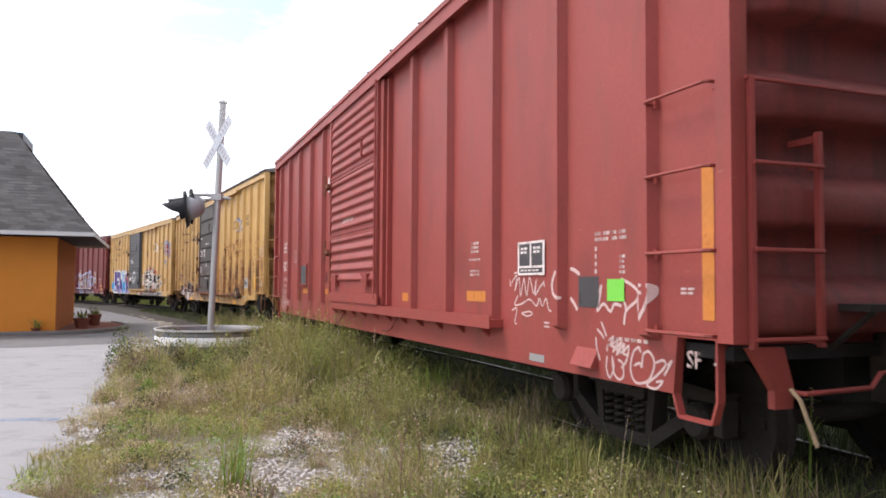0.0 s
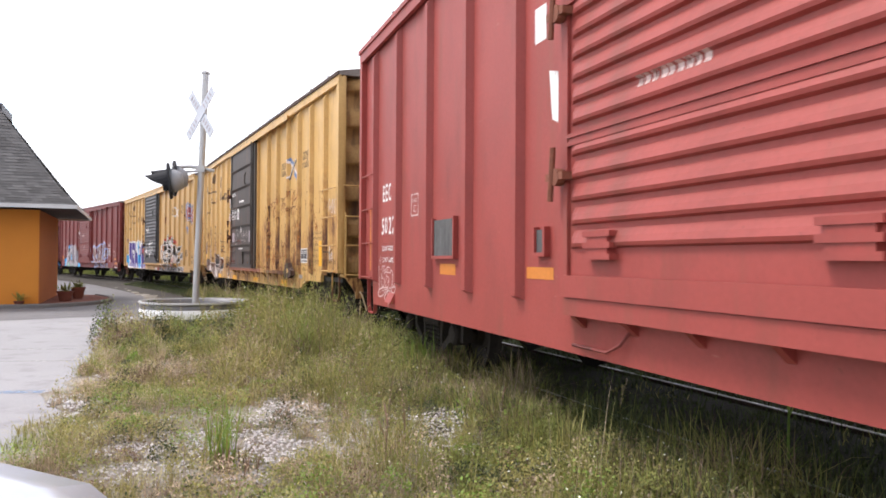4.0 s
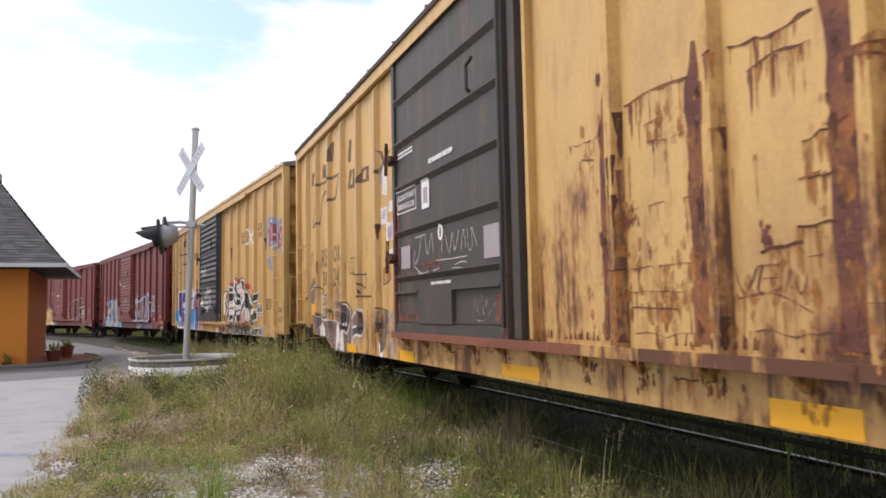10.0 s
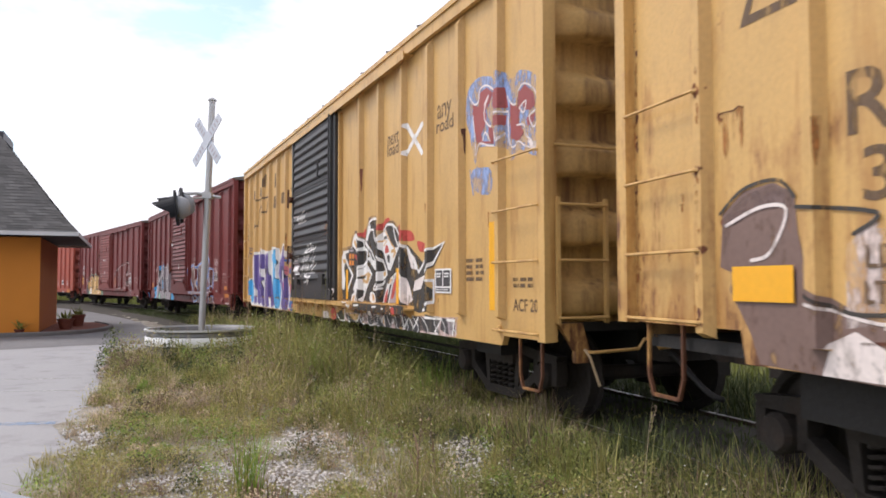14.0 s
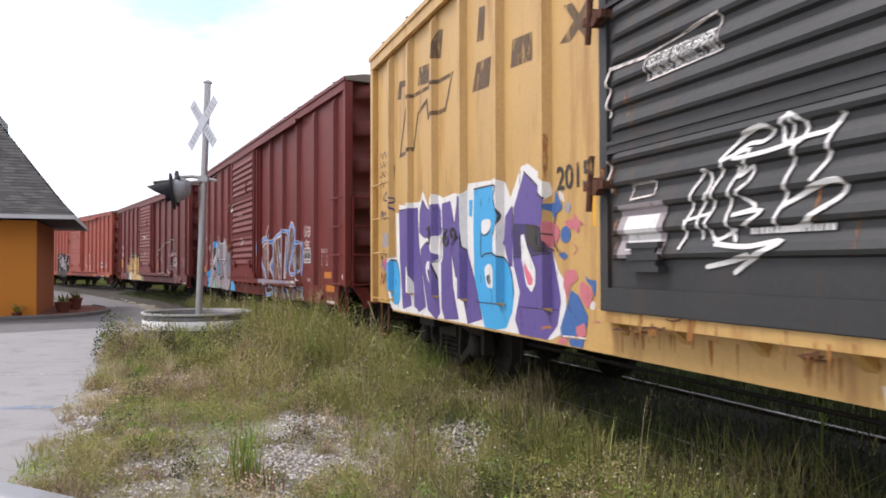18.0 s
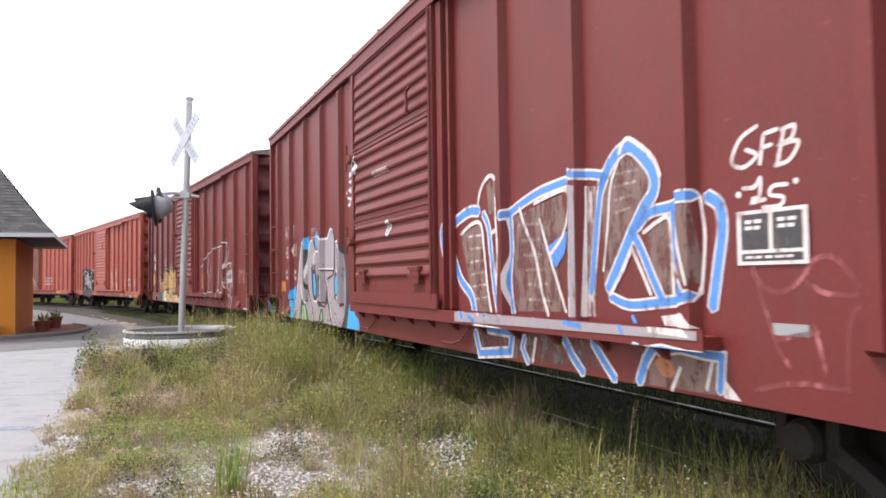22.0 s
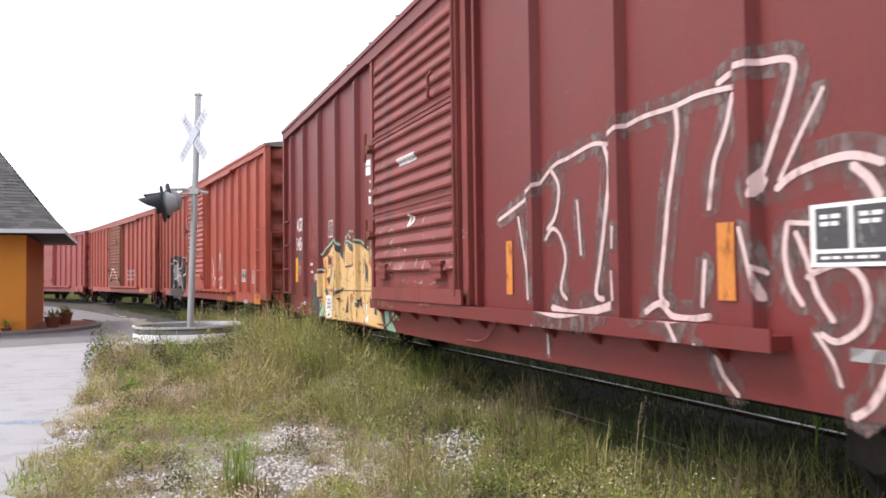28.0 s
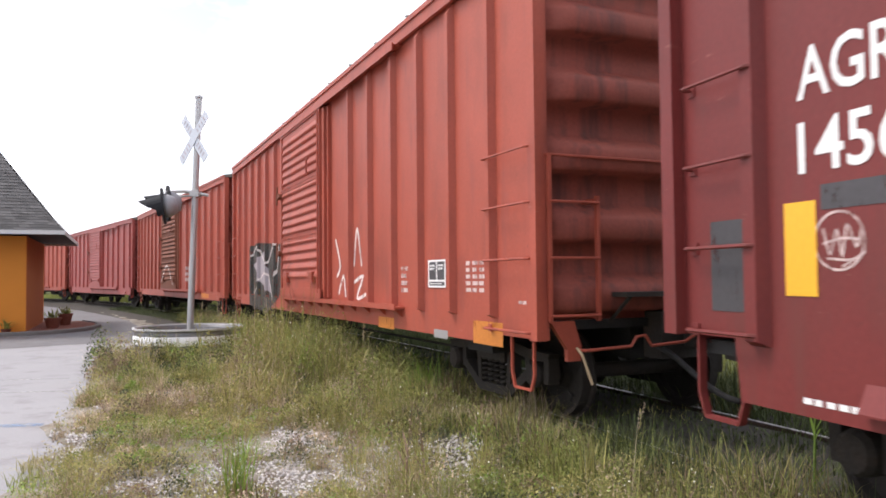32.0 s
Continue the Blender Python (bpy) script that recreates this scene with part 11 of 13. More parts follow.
a.line("grey_patch", 0.012, ((-4.30, 1.80), (-3.97, 1.78), (-3.95, 1.62), (-4.28, 1.61), (-4.30, 1.80)), 3, False)
a.fill("maroon", ((-4.26, 1.78), (-4.02, 1.76), (-4.02, 1.65), (-4.25, 1.65)), 4)
a.line("white_paint", 0.012, ((-4.27, 1.63), (-4.15, 1.63), (-4.11, 1.61)), 4, False)
a.fill("orange_spray", ((-4.51, 1.75), (-4.40, 1.74), (-4.39, 1.28), (-4.49, 1.27)), 3)
a.fill("grey_patch", ((-4.39, 1.43), (-4.11, 1.47), (-4.17, 1.35), (-4.22, 1.33)), 2)
a.fill("grey_patch", ((-4.42, 1.62), (-4.34, 1.55), (-4.36, 1.50), (-4.42, 1.53)), 2)
a.fill("grey_patch", ((-4.11, 1.61), (-4.04, 1.58), (-4.04, 1.50), (-4.11, 1.46), (-4.08, 1.53)), 2)
a.line("tan_spot", 0.015, ((-4.11, 1.61), (-4.09, 1.52), (-4.12, 1.48)), 2)
a.disc("tan_spot", -3.71, 1.75, 0.048, 0.033, 2)
a.disc("tan_spot", -3.72, 1.64, 0.073, 0.057, 2)
a.disc("cream", -3.66, 1.14, 0.071, 0.071, 2)
a.fill("tan_spot", ((-4.30, 1.26), (-3.97, 1.27), (-3.64, 1.31), (-3.64, 1.26), (-3.89, 1.23), (-4.31, 1.24)), 1)
a.fill("grey_patch", ((-3.97, 1.23), (-3.85, 1.25), (-3.86, 1.15), (-3.97, 1.14)), 2)
a.line("grey_patch", 0.026, ((-3.98, 1.13), (-3.97, 1.05), (-3.97, 0.97)), 2)
a.line("grey_patch", 0.014, ((-3.88, 1.15), (-3.85, 1.03), (-3.79, 0.90), (-3.74, 0.80)), 2)
a.fill("grey_patch", ((-3.64, 1.58), (-3.59, 1.56), (-3.56, 1.46), (-3.59, 1.39), (-3.63, 1.36), (-3.62, 1.45)), 2)
a.line("mint", 0.011, ((-3.62, 1.55), (-3.60, 1.46), (-3.61, 1.40)), 3)
a.fill("grey_patch", ((-3.62, 1.19), (-3.52, 1.25), (-3.42, 1.28), (-3.36, 1.31), (-3.32, 1.27), (-3.36, 1.23), (-3.49, 1.22), (-3.60, 1.14)), 2)
a.fill("tan_spot", ((-3.60, 1.10), (-3.34, 1.10), (-3.35, 1.08), (-3.58, 1.07)), 2)
a.line("grey_patch", 0.018, ((-3.58, 1.07), (-3.61, 0.90), (-3.50, 0.83), (-3.49, 0.80)), 2, False)
a.line("grey_patch", 0.008, ((-3.80, 1.51), (-3.65, 1.48)), 2)
a.line("tan_spot", 0.009, ((-3.95, 1.65), (-3.83, 1.65)), 2)
a.line("tan_spot", 0.007, ((-3.39, 1.37), (-3.20, 1.34)), 2)
a.line("tan_spot", 0.010, ((-3.39, 1.28), (-3.14, 1.26)), 2, False)
a.line("tan_spot", 0.008, ((-3.48, 1.53), (-3.47, 1.45)), 2)
a.line("tan_spot", 0.008, ((-3.82, 1.36), (-3.62, 1.35)), 2)
a.line("tan_spot", 0.006, ((-4.33, 1.33), (-4.05, 1.31), (-3.92, 1.33)), 2)
a.fill("white_paint", ((-4.42, 1.15), (-4.06, 1.16), (-4.04, 1.13), (-4.06, 0.81), (-4.43, 0.78), (-4.45, 0.81)), 3)
a.line("grey_patch", 0.016, ((-4.35, 1.09), (-4.14, 1.10), (-4.13, 0.97), (-4.33, 0.96), (-4.35, 1.09)), 4, False)
a.line("grey_patch", 0.015, ((-4.23, 1.09), (-4.23, 0.96)), 4, False)
a.line("grey_patch", 0.016, ((-4.34, 1.02), (-4.14, 1.03)), 4, False)
a.fill("grey_patch", ((-4.49, 1.27), (-4.39, 1.28), (-4.30, 1.22), (-4.25, 1.17), (-4.41, 1.15), (-4.46, 1.18)), 2)
a.line("mint", 0.027, ((-4.85, 1.54), (-4.72, 1.58), (-4.55, 1.56), (-4.43, 1.51)), 1)
a.line("grey_patch", 0.017, ((-4.81, 1.53), (-4.53, 1.54), (-4.42, 1.50)), 2)
a.disc("mint", -4.84, 1.44, 0.043, 0.049, 1)
a.disc("mint", -4.90, 1.06, 0.025, 0.029, 1)
a.disc("mint", -4.84, 0.98, 0.043, 0.042, 1)
a.disc("mint", -4.86, 1.61, 0.025, 0.014, 1)
a.fill("mint", ((-4.93, 0.81), (-4.77, 0.94), (-4.63, 0.98), (-4.51, 0.92), (-4.66, 0.85), (-4.66, 0.81), (-4.90, 0.79)), 1)
a.line("grey_patch", 0.014, ((-4.71, 1.07), (-4.60, 0.99), (-4.50, 0.91), (-4.66, 0.85), (-4.67, 0.80)), 2, False)
a.fill("mint", ((-2.69, 1.52), (-2.58, 1.46), (-2.52, 1.36), (-2.56, 1.38), (-2.66, 1.44)), 3)
a.fill("mint", ((-2.72, 1.16), (-2.57, 1.15), (-2.56, 1.08), (-2.71, 1.09)), 3)
a.fill("mint", ((-1.81, 1.00), (-1.73, 1.00), (-1.75, 0.96)), 3)
a.disc("tan_spot", -2.03, 1.55, 0.027, 0.025, 2)
a.disc("tan_spot", -1.94, 1.80, 0.029, 0.025, 2)
a.disc("tan_spot", -1.91, 1.86, 0.021, 0.022, 2)
a.disc("tan_spot", -2.93, 1.03, 0.028, 0.024, 2)
a.line("grey_patch", 0.014, ((-2.96, 1.02), (-2.87, 0.91), (-2.82, 0.79)), 2)
a.line("grey_patch", 0.015, ((-2.35, 1.09), (-2.29, 1.01), (-2.25, 0.94)), 2)
a.line("tan_spot", 0.011, ((-3.28, 1.42), (-2.94, 1.38)), 2)
a.line("tan_spot", 0.008, ((-2.21, 1.32), (-1.87, 1.31)), 2)
a.line("grey_patch", 0.014, ((-3.10, 1.61), (-3.10, 1.42), (-3.12, 1.20)), 2)
a.line("grey_patch", 0.018, ((-2.29, 1.72), (-2.23, 1.60), (-2.25, 1.48)), 2)
a.fill("grey_patch", ((-2.22, 1.70), (-2.15, 1.64), (-2.08, 1.59), (-2.11, 1.42), (-2.18, 1.36), (-2.14, 1.51)), 2)
a.line("grey_patch", 0.010, ((-1.75, 1.74), (-1.77, 1.47), (-1.73, 1.42)), 2)
a.fill("tan_spot", ((-2.49, 1.09), (-2.24, 1.10), (-2.25, 1.08), (-2.46, 1.07)), 2)
a.done("graffiti", "cream yellow graffiti with mint green and brown spots")
a.line("chalk", 0.015, ((-5.34, 1.43), (-5.14, 1.51), (-4.94, 1.46), (-5.20, 1.43), (-4.97, 1.41)), 0)
a.line("chalk", 0.015, ((-5.26, 1.38), (-5.17, 1.50), (-5.07, 1.36), (-4.99, 1.51)), 0)
a.line("pale_paint", 0.012, [(-6.57 + 0.145 * math.cos(q * 0.5), 1.63 + 0.135 * math.sin(q * 0.5)) for q in range(14)], 0)
a.line("pale_paint", 0.012, ((-6.66, 1.69), (-6.62, 1.57), (-6.58, 1.68), (-6.55, 1.56), (-6.52, 1.70), (-6.47, 1.60), (-6.44, 1.68)), 0)
a.line("pale_paint", 0.012, ((-6.66, 1.62), (-6.55, 1.64), (-6.45, 1.63)), 0)
a.line("pale_paint", 0.012, ((-6.64, 1.55), (-6.50, 1.54), (-6.43, 1.57), (-6.55, 1.51)), 0)
a.done("graffiti_tag", "small white tag")

a = Art(CARS[5])
a.stencil("white_paint", "grey_patch", 5.45, 5.92, 1.37, 1.67)
a.bars("pale_paint", 6.39, 6.82, 1.32, 1.65, 5, 3, 0)
a.bars("pale_paint", 4.60, 4.86, 1.29, 1.63, 4, 1, 0)
a.bars("pale_paint", 7.43, 7.59, 1.23, 1.28, 1, 2, 0)
a.rect("amber_faded", 6.54, 7.14, 0.84, 1.06, 0)
a.rect("amber_faded", 3.77, 4.34, 0.84, 0.98, 0)
a.rect("galv", 5.58, 5.94, 0.83, 0.92, 0)
a.fill("dark_paint", ((-5.68, 2.23), (-4.58, 2.32), (-2.15, 2.19), (-2.06, 1.19), (-3.60, 0.73), (-5.68, 0.86)), 0)
a.fill("lilac", ((-5.08, 1.81), (-3.59, 2.15), (-3.11, 1.17), (-4.24, 1.41)), 1)
a.line("chalk", 0.04, ((-5.30, 1.95), (-4.58, 2.26), (-3.60, 1.78), (-2.87, 2.18), (-2.32, 2.10), (-2.54, 1.53)), 2)
a.line("chalk", 0.04, ((-5.08, 1.14), (-3.60, 1.66), (-2.99, 1.05)), 2)
a.line("chalk", 0.05, ((1.79, 2.08), (2.03, 1.68), (1.87, 1.51)), 0)
a.line("chalk", 0.05, ((1.96, 1.25), (2.20, 1.51), (2.31, 1.21)), 0)
a.line("chalk", 0.05, ((2.73, 1.66), (2.87, 2.18), (3.07, 1.66)), 0)
a.line("chalk", 0.05, ((2.73, 1.42), (3.12, 1.50), (2.86, 1.20), (3.31, 1.27)), 0)
a.done("stencil_lettering", "white stencils, small tags and orange reflectors")

a = Art(CARS[6])
a.line("chalk", 0.06, ((-1.56, 1.40), (-0.44, 2.03), (0.64, 1.29)), 0)
a.bars("pale_paint", 2.58, 3.88, 1.40, 1.97, 3, 2, 0)
a.rect("amber_faded", 4.70, 5.69, 0.91, 1.05, 0)
a.done("stencil_lettering", "small pale marks")


# ---- crossing signal in its ring ----
def crossing_signal():
    bx, by = -4.71, 15.49
    th = empty("crossing_signal", pose(bx, by, GROUND + 0.5, 0, 2.0, 0))
    tagged(th, "galvanised railway crossing mast with white crossbuck and black light", "crossing signal")
    bm = bmesh.new()
    tube(bm, [(0, 0, -0.45), (0, 0, 4.80)], 0.064, 16)
    lathe(bm, [(0.02, 4.80), (0.085, 4.80), (0.085, 4.83), (0.02, 4.87)], 16)
    part("mast", bm, M["galv"], th, smooth=False)
    face = pose(0.03, 0, 3.97, 0, 0, -43)
    for a, dy in ((45, -0.10), (-45, -0.115)):
        bm = bmesh.new()
        box(bm, -0.63, 0.63, -0.006, 0.006, -0.105, 0.105)
        blade = part("crossbuck_blade", bm, M["white"], th, "white reflective crossbuck board", at=face @ pose(0, dy, 0, 0, a, 0), bevel=0.004)
        bm = bmesh.new()
        for k in range(4):
            for sg in (-1, 1):
                x = sg * (0.2 + 0.1 * k)
                box(bm, x - 0.014, x + 0.014, -0.010, -0.007, -0.05, 0.05)
        tagged(part("lettering_bar", bm, M["lilac"], blade, "grey worn lettering bars"), kind="stuff")
    bm = bmesh.new()
    box(bm, -0.09, 0.09, -0.09, 0.09, 2.80, 2.92)
    tube(bm, [(-0.05, 0, 2.88), (-0.22, -0.05, 2.90), (-0.55, -0.12, 2.86)], 0.035, 10)
    tube(bm, [(-0.05, 0.02, 2.82), (-0.35, -0.02, 2.79), (-0.52, -0.10, 2.68)], 0.02, 8)
    tube(bm, [(0.02, 0, 2.87), (0.25, 0.04, 2.84)], 0.03, 8)
    part("bracket_arm", bm, M["galv"], th)
    # two lamp heads on the arm, turned away down the road
    for x, y, z, yaw, dip in ((-0.50, -0.10, 2.64, 24, 4), (-0.50, -0.38, 2.56, 14, 8)):
        head = pose(x, y, z, 0, -dip, yaw) @ Matrix.Scale(1.22, 4)
        bm = bmesh.new()
        lathe(bm, [(0.02, 0.22), (0.12, 0.20), (0.185, 0.10), (0.19, 0.02), (0.02, 0.02)], 24, "X")
        back = part("lamp_housing", bm, M["signal_grey"], th, "rounded grey lamp housing seen from behind", smooth=True, at=head)
        bm = bmesh.new()
        lathe(bm, [(0.02, 0.02), (0.29, 0.02), (0.295, 0.0), (0.29, -0.015), (0.02, -0.015)], 28, "X")
        part("target_disc", bm, M["signal_black"], back, "black signal target")
        bm = bmesh.new()
        k = 16
        for i in range(k):
            a = [math.pi * (-0.28 + 1.56 * (i + e) / k) for e in (0, 1)]
            reach = [-0.10 - 0.27 * max(0.0, math.sin(q)) ** 0.6 for q in a]
            for r0, r1 in ((0.165, 0.155), (0.157, 0.147)):
                f = [bm.verts.new(c) for c in ((-0.015, r0 * math.cos(a[0]), r0 * math.sin(a[0])), (-0.015, r0 * math.cos(a[1]), r0 * math.sin(a[1])),
                                               (reach[1], r1 * math.cos(a[1]), r1 * math.sin(a[1]) - 0.04), (reach[0], r1 * math.cos(a[0]), r1 * math.sin(a[0]) - 0.04))]
                bm.faces.new(f)
        part("visor", bm, M["signal_black"], back, "black lamp visor")
        bm = bmesh.new()
        lathe(bm, [(0.01, -0.03), (0.13, -0.03), (0.15, -0.016)], 20, "X")
        part("lens", bm, M["lens_red"], back)


def ring_planter():
    th = empty("ring_planter", pose(-4.72, 15.5, GROUND))
    tagged(th, "round corrugated steel barrier ring with a white band, filled with soil", "planter")
    bm = bmesh.new()
    prof = [(1.0, 0.0)]
    h = 0.66
    for i in range(25):
        z = h * i / 24
        prof.append((1.02 + 0.014 * math.sin(i * math.pi / 2), z))
    prof += [(1.05, h), (1.05, h + 0.02), (0.98, h + 0.02), (0.98, h - 0.1)]
    lathe(bm, prof, 56, caps=False)
    part("ring", bm, M["corrugated"], th, "grey corrugated steel ring", smooth=True)
    bm = bmesh.new()
    lathe(bm, [(1.043, 0.39), (1.05, 0.40), (1.05, 0.55), (1.043, 0.56)], 56, caps=False)
    part("band", bm, M["band_white"], th, "white painted band", smooth=True)
    bm = bmesh.new()
    lathe(bm, [(1.05, h + 0.0), (1.066, h + 0.01), (1.066, h + 0.045), (1.03, h + 0.045), (1.03, h)], 56, caps=False)
    part("rim", bm, M["fascia"], th, "pale top rim")
    bm = bmesh.new()
    lathe(bm, [(0.99, h - 0.14), (0.7, h - 0.08), (0.3, h - 0.05), (0.01, h - 0.04)], 30)
    part("soil", bm, M["soil"], th)


crossing_signal()
ring_planter()


# ---- station house ----
def station_house():
    corner = Vector((-12.10, 23.85))
    turn = 21.0
    th = empty("station_house", pose(corner.x, corner.y, GROUND, 0, 0, turn))
    tagged(th, "small orange stucco house with a steep grey shingle roof", "house")
    W, D, H = 8.4, 6.2, 3.02         # local x runs left from the corner, y back
    t = 0.25
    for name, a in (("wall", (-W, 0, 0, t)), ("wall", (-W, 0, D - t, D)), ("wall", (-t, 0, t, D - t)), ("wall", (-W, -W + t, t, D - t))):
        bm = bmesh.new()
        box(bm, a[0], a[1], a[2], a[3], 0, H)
        # the right wall's shade is in its colour; the others stay plain orange
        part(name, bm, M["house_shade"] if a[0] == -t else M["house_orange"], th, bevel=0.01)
    bm = bmesh.new()
    box(bm, -W + 0.02, 0.03, -0.03, -0.002, 0, 0.10)
    part("plinth", bm, M["house_shade"], th)
    # roof: steep hip, flared at the eaves
    o = 1.12
    x0, x1, y0, y1 = -W - o, o, -o, D + o
    cx0, cx1, cy = -W / 2 - 1.55, -W / 2 + 1.92, D / 2
    levels = [(0.0, H + 0.10), (0.16, H + 0.70), (0.34, H + 1.52), (0.56, H + 2.54), (0.78, H + 3.58)]

    def ring(f, z):
        return [Vector((x0 + (cx0 - x0) * f, y0 + (cy - 0.4 - y0) * f, z)), Vector((x1 + (cx1 - x1) * f, y0 + (cy - 0.4 - y0) * f, z)),
                Vector((x1 + (cx1 - x1) * f, y1 + (cy + 0.4 - y1) * f, z)), Vector((x0 + (cx0 - x0) * f, y1 + (cy + 0.4 - y1) * f, z))]
    bm = bmesh.new()
    rings = [[bm.verts.new(p) for p in ring(f, z - 0.03)] for f, z in levels]
    for a, b in zip(rings, rings[1:]):
        for i in range(4):
            bm.faces.new((a[i], a[(i + 1) % 4], b[(i + 1) % 4], b[i]))
    bm.faces.new(rings[-1])
    bm.faces.new(rings[0][::-1])
    roof = part("roof", bm, M["shingle"], th, "steep flared hip roof of grey shingles")
    # shingle courses
    bm = bmesh.new()
    rnd = random.Random(5)

    def level_at(q):
        for (f0, z0), (f1, z1) in zip(levels, levels[1:]):
            if q <= f1:
                k = (q - f0) / (f1 - f0)
                return z0 + (z1 - z0) * k
        return levels[-1][1]
    n = 34
    for c in range(n):
        f0, f1 = 0.78 * c / n, 0.78 * (c + 1.25) / n
        lo, hi = ring(f0, level_at(f0) + 0.022), ring(min(f1, 0.78), level_at(min(f1, 0.78)) + 0.004)
        for i in (0, 1):
            a, b, d, e = lo[i], lo[(i + 1) % 4], hi[i], hi[(i + 1) % 4]
            length = (b - a).length
            m = max(3, int(length / 0.32))
            cuts = sorted([0, 1] + [(j + rnd.uniform(-0.15, 0.15) + 0.5 * (c % 2)) / m for j in range(1, m)])
            cuts = [min(1, max(0, x)) for x in cuts]
            for u, v in zip(cuts, cuts[1:]):
                if v - u < 1e-3:
                    continue
                lift = Vector((0, 0, rnd.uniform(0, 0.012)))
                q = [bm.verts.new(p) for p in (a.lerp(b, u) + lift, a.lerp(b, v) + lift, d.lerp(e, v), d.lerp(e, u))]
                bm.faces.new(q)
    sh = part("shingles", bm, M["shingle"], roof)
    tagged(sh, kind="stuff")
    bm = bmesh.new()
    for a, b in ((0, 1), (1, 2), (2, 3), (3, 0)):
        p, q = ring(0, H + 0.0)[a], ring(0, H + 0.0)[b]
        d = (q - p).normalized()
        nrm = Vector((d.y, -d.x, 0)) * 0.012
        extrude_poly(bm, [p - nrm, q - nrm, q + nrm, p + nrm], (0, 0, 0.12))
    part("fascia", bm, M["fascia"], th, "pale eave board")
    bm = bmesh.new()
    box(bm, cx0 - 0.95, cx1 + 0.95, cy - 1.15, cy + 1.15, H + 3.2, H + 3.58)
    part("roof_cap", bm, M["dark_trim"], th, "dark box cap on the ridge", bevel=0.03)


station_house()


def planting_bed():
    """Mulch with a rounded kerb round the corner of the house."""
    c = Vector((-12.5, 23.9))
    pts = []
    ctrl = [(-17.9, 21.05), (-14.5, 22.35), (-12.9, 23.0), (-11.8, 23.65), (-11.15, 24.7), (-11.1, 26.2), (-11.7, 28.0), (-13.2, 30.2)]
    for i in range(len(ctrl) - 1):
        p0, p1, p2, p3 = (Vector(ctrl[max(0, min(len(ctrl) - 1, i + k))]) for k in (-1, 0, 1, 2))
        for t in np.linspace(0, 1, 7)[:-1]:
            pts.append(0.5 * ((2 * p1) + (p2 - p0) * t + (2 * p0 - 5 * p1 + 4 * p2 - p3) * t * t + (3 * p1 - p0 - 3 * p2 + p3) * t ** 3))
    bm = bmesh.new()
    prof = [(0.0, GROUND - 0.05), (0.0, GROUND + 0.10), (0.03, GROUND + 0.13), (0.14, GROUND + 0.13), (0.16, GROUND - 0.05)]
    prev = None
    for i, p in enumerate(pts):
        d = (pts[min(i + 1, len(pts) - 1)] - pts[max(0, i - 1)]).normalized()
        nrm = Vector((d.y, -d.x))
        row = [bm.verts.new((*(p - nrm * (a - 0.16)), z)) for a, z in prof]
        if prev:
            for k in range(len(prof) - 1):
                bm.faces.new((prev[k], prev[k + 1], row[k + 1], row[k]))
        prev = row
    tagged(new("kerb", finish(bm, "kerb", M["kerb"])), "dark grey concrete kerb round the planting bed", "kerb", kind="structure")
    bm = bmesh.new()
    far = [bm.verts.new((-15.5, 31.0, GROUND + 0.08)), bm.verts.new((-19.0, 22.0, GROUND + 0.08))]
    edge = [bm.verts.new((p.x, p.y, GROUND + 0.09)) for p in pts]
    bm.faces.new(edge + far)
    tagged(new("planting_bed", finish(bm, "planting_bed", M["mulch"])), "red mulch bed beside the house", "planting bed", kind="structure")


planting_bed()


def flower_pot(x, y, r, h, leaves, seed):
    th = empty("flower_pot", pose(x, y, GROUND + 0.09))
    tagged(th, "dark clay pot with a small leafy plant on the mulch", "flower pot", "pots by the house")
    bm = bmesh.new()
    lathe(bm, [(r * 0.65, 0), (r * 0.95, h * 0.85), (r * 1.05, h * 0.86), (r * 1.05, h), (r * 0.92, h), (r * 0.9, h * 0.9), (0.01, h * 0.9)], 20)
    part("pot", bm, M["mulch"], th, "dark clay pot")
    rnd = random.Random(seed)
    bm = bmesh.new()
    for k in range(leaves):
        a, tilt, ln = rnd.uniform(0, 6.28), rnd.uniform(0.1, 1.1), rnd.uniform(0.2, 0.5)
        d = Vector((math.cos(a) * math.sin(tilt), math.sin(a) * math.sin(tilt), math.cos(tilt)))
        p0 = Vector((rnd.uniform(-r, r) * 0.5, rnd.uniform(-r, r) * 0.5, h * 0.9))
        side = d.cross(Vector((0, 0, 1))).normalized() * 0.025
        q = [bm.verts.new(c) for c in (p0, p0 + d * ln * 0.5 + side, p0 + d * ln - Vector((0, 0, ln * 0.2)), p0 + d * ln * 0.5 - side)]
        bm.faces.new(q)
    part("foliage", bm, M["grass_green"], th)


flower_pot(-12.1, 25.6, 0.26, 0.34, 40, 1)
flower_pot(-12.5, 27.4, 0.24, 0.40, 45, 2)
flower_pot(-12.45, 23.4, 0.15, 0.12, 26, 3)


# ---- painted lines on the lot ----
def lot_line(name, p, q, w, mat, label):
    p, q = Vector(p), Vector(q)
    d = (q - p).normalized()
    nrm = Vector((-d.y, d.x)) * w / 2
    bm = bmesh.new()
    rnd = random.Random(int(p.x * 100))
    n = 24
    prev = None
    for i in range(n + 1):
        c = p.lerp(q, i / n)
        row = [bm.verts.new((*(c + nrm * rnd.uniform(0.75, 1.1)), GROUND + 0.004)), bm.verts.new((*(c - nrm * rnd.uniform(0.75, 1.1)), GROUND + 0.004))]
        if prev:
            bm.faces.new((prev[0], prev[1], row[1], row[0]))
        prev = row
    tagged(new(name, finish(bm, name, mat)), label, "road marking", kind="structure")


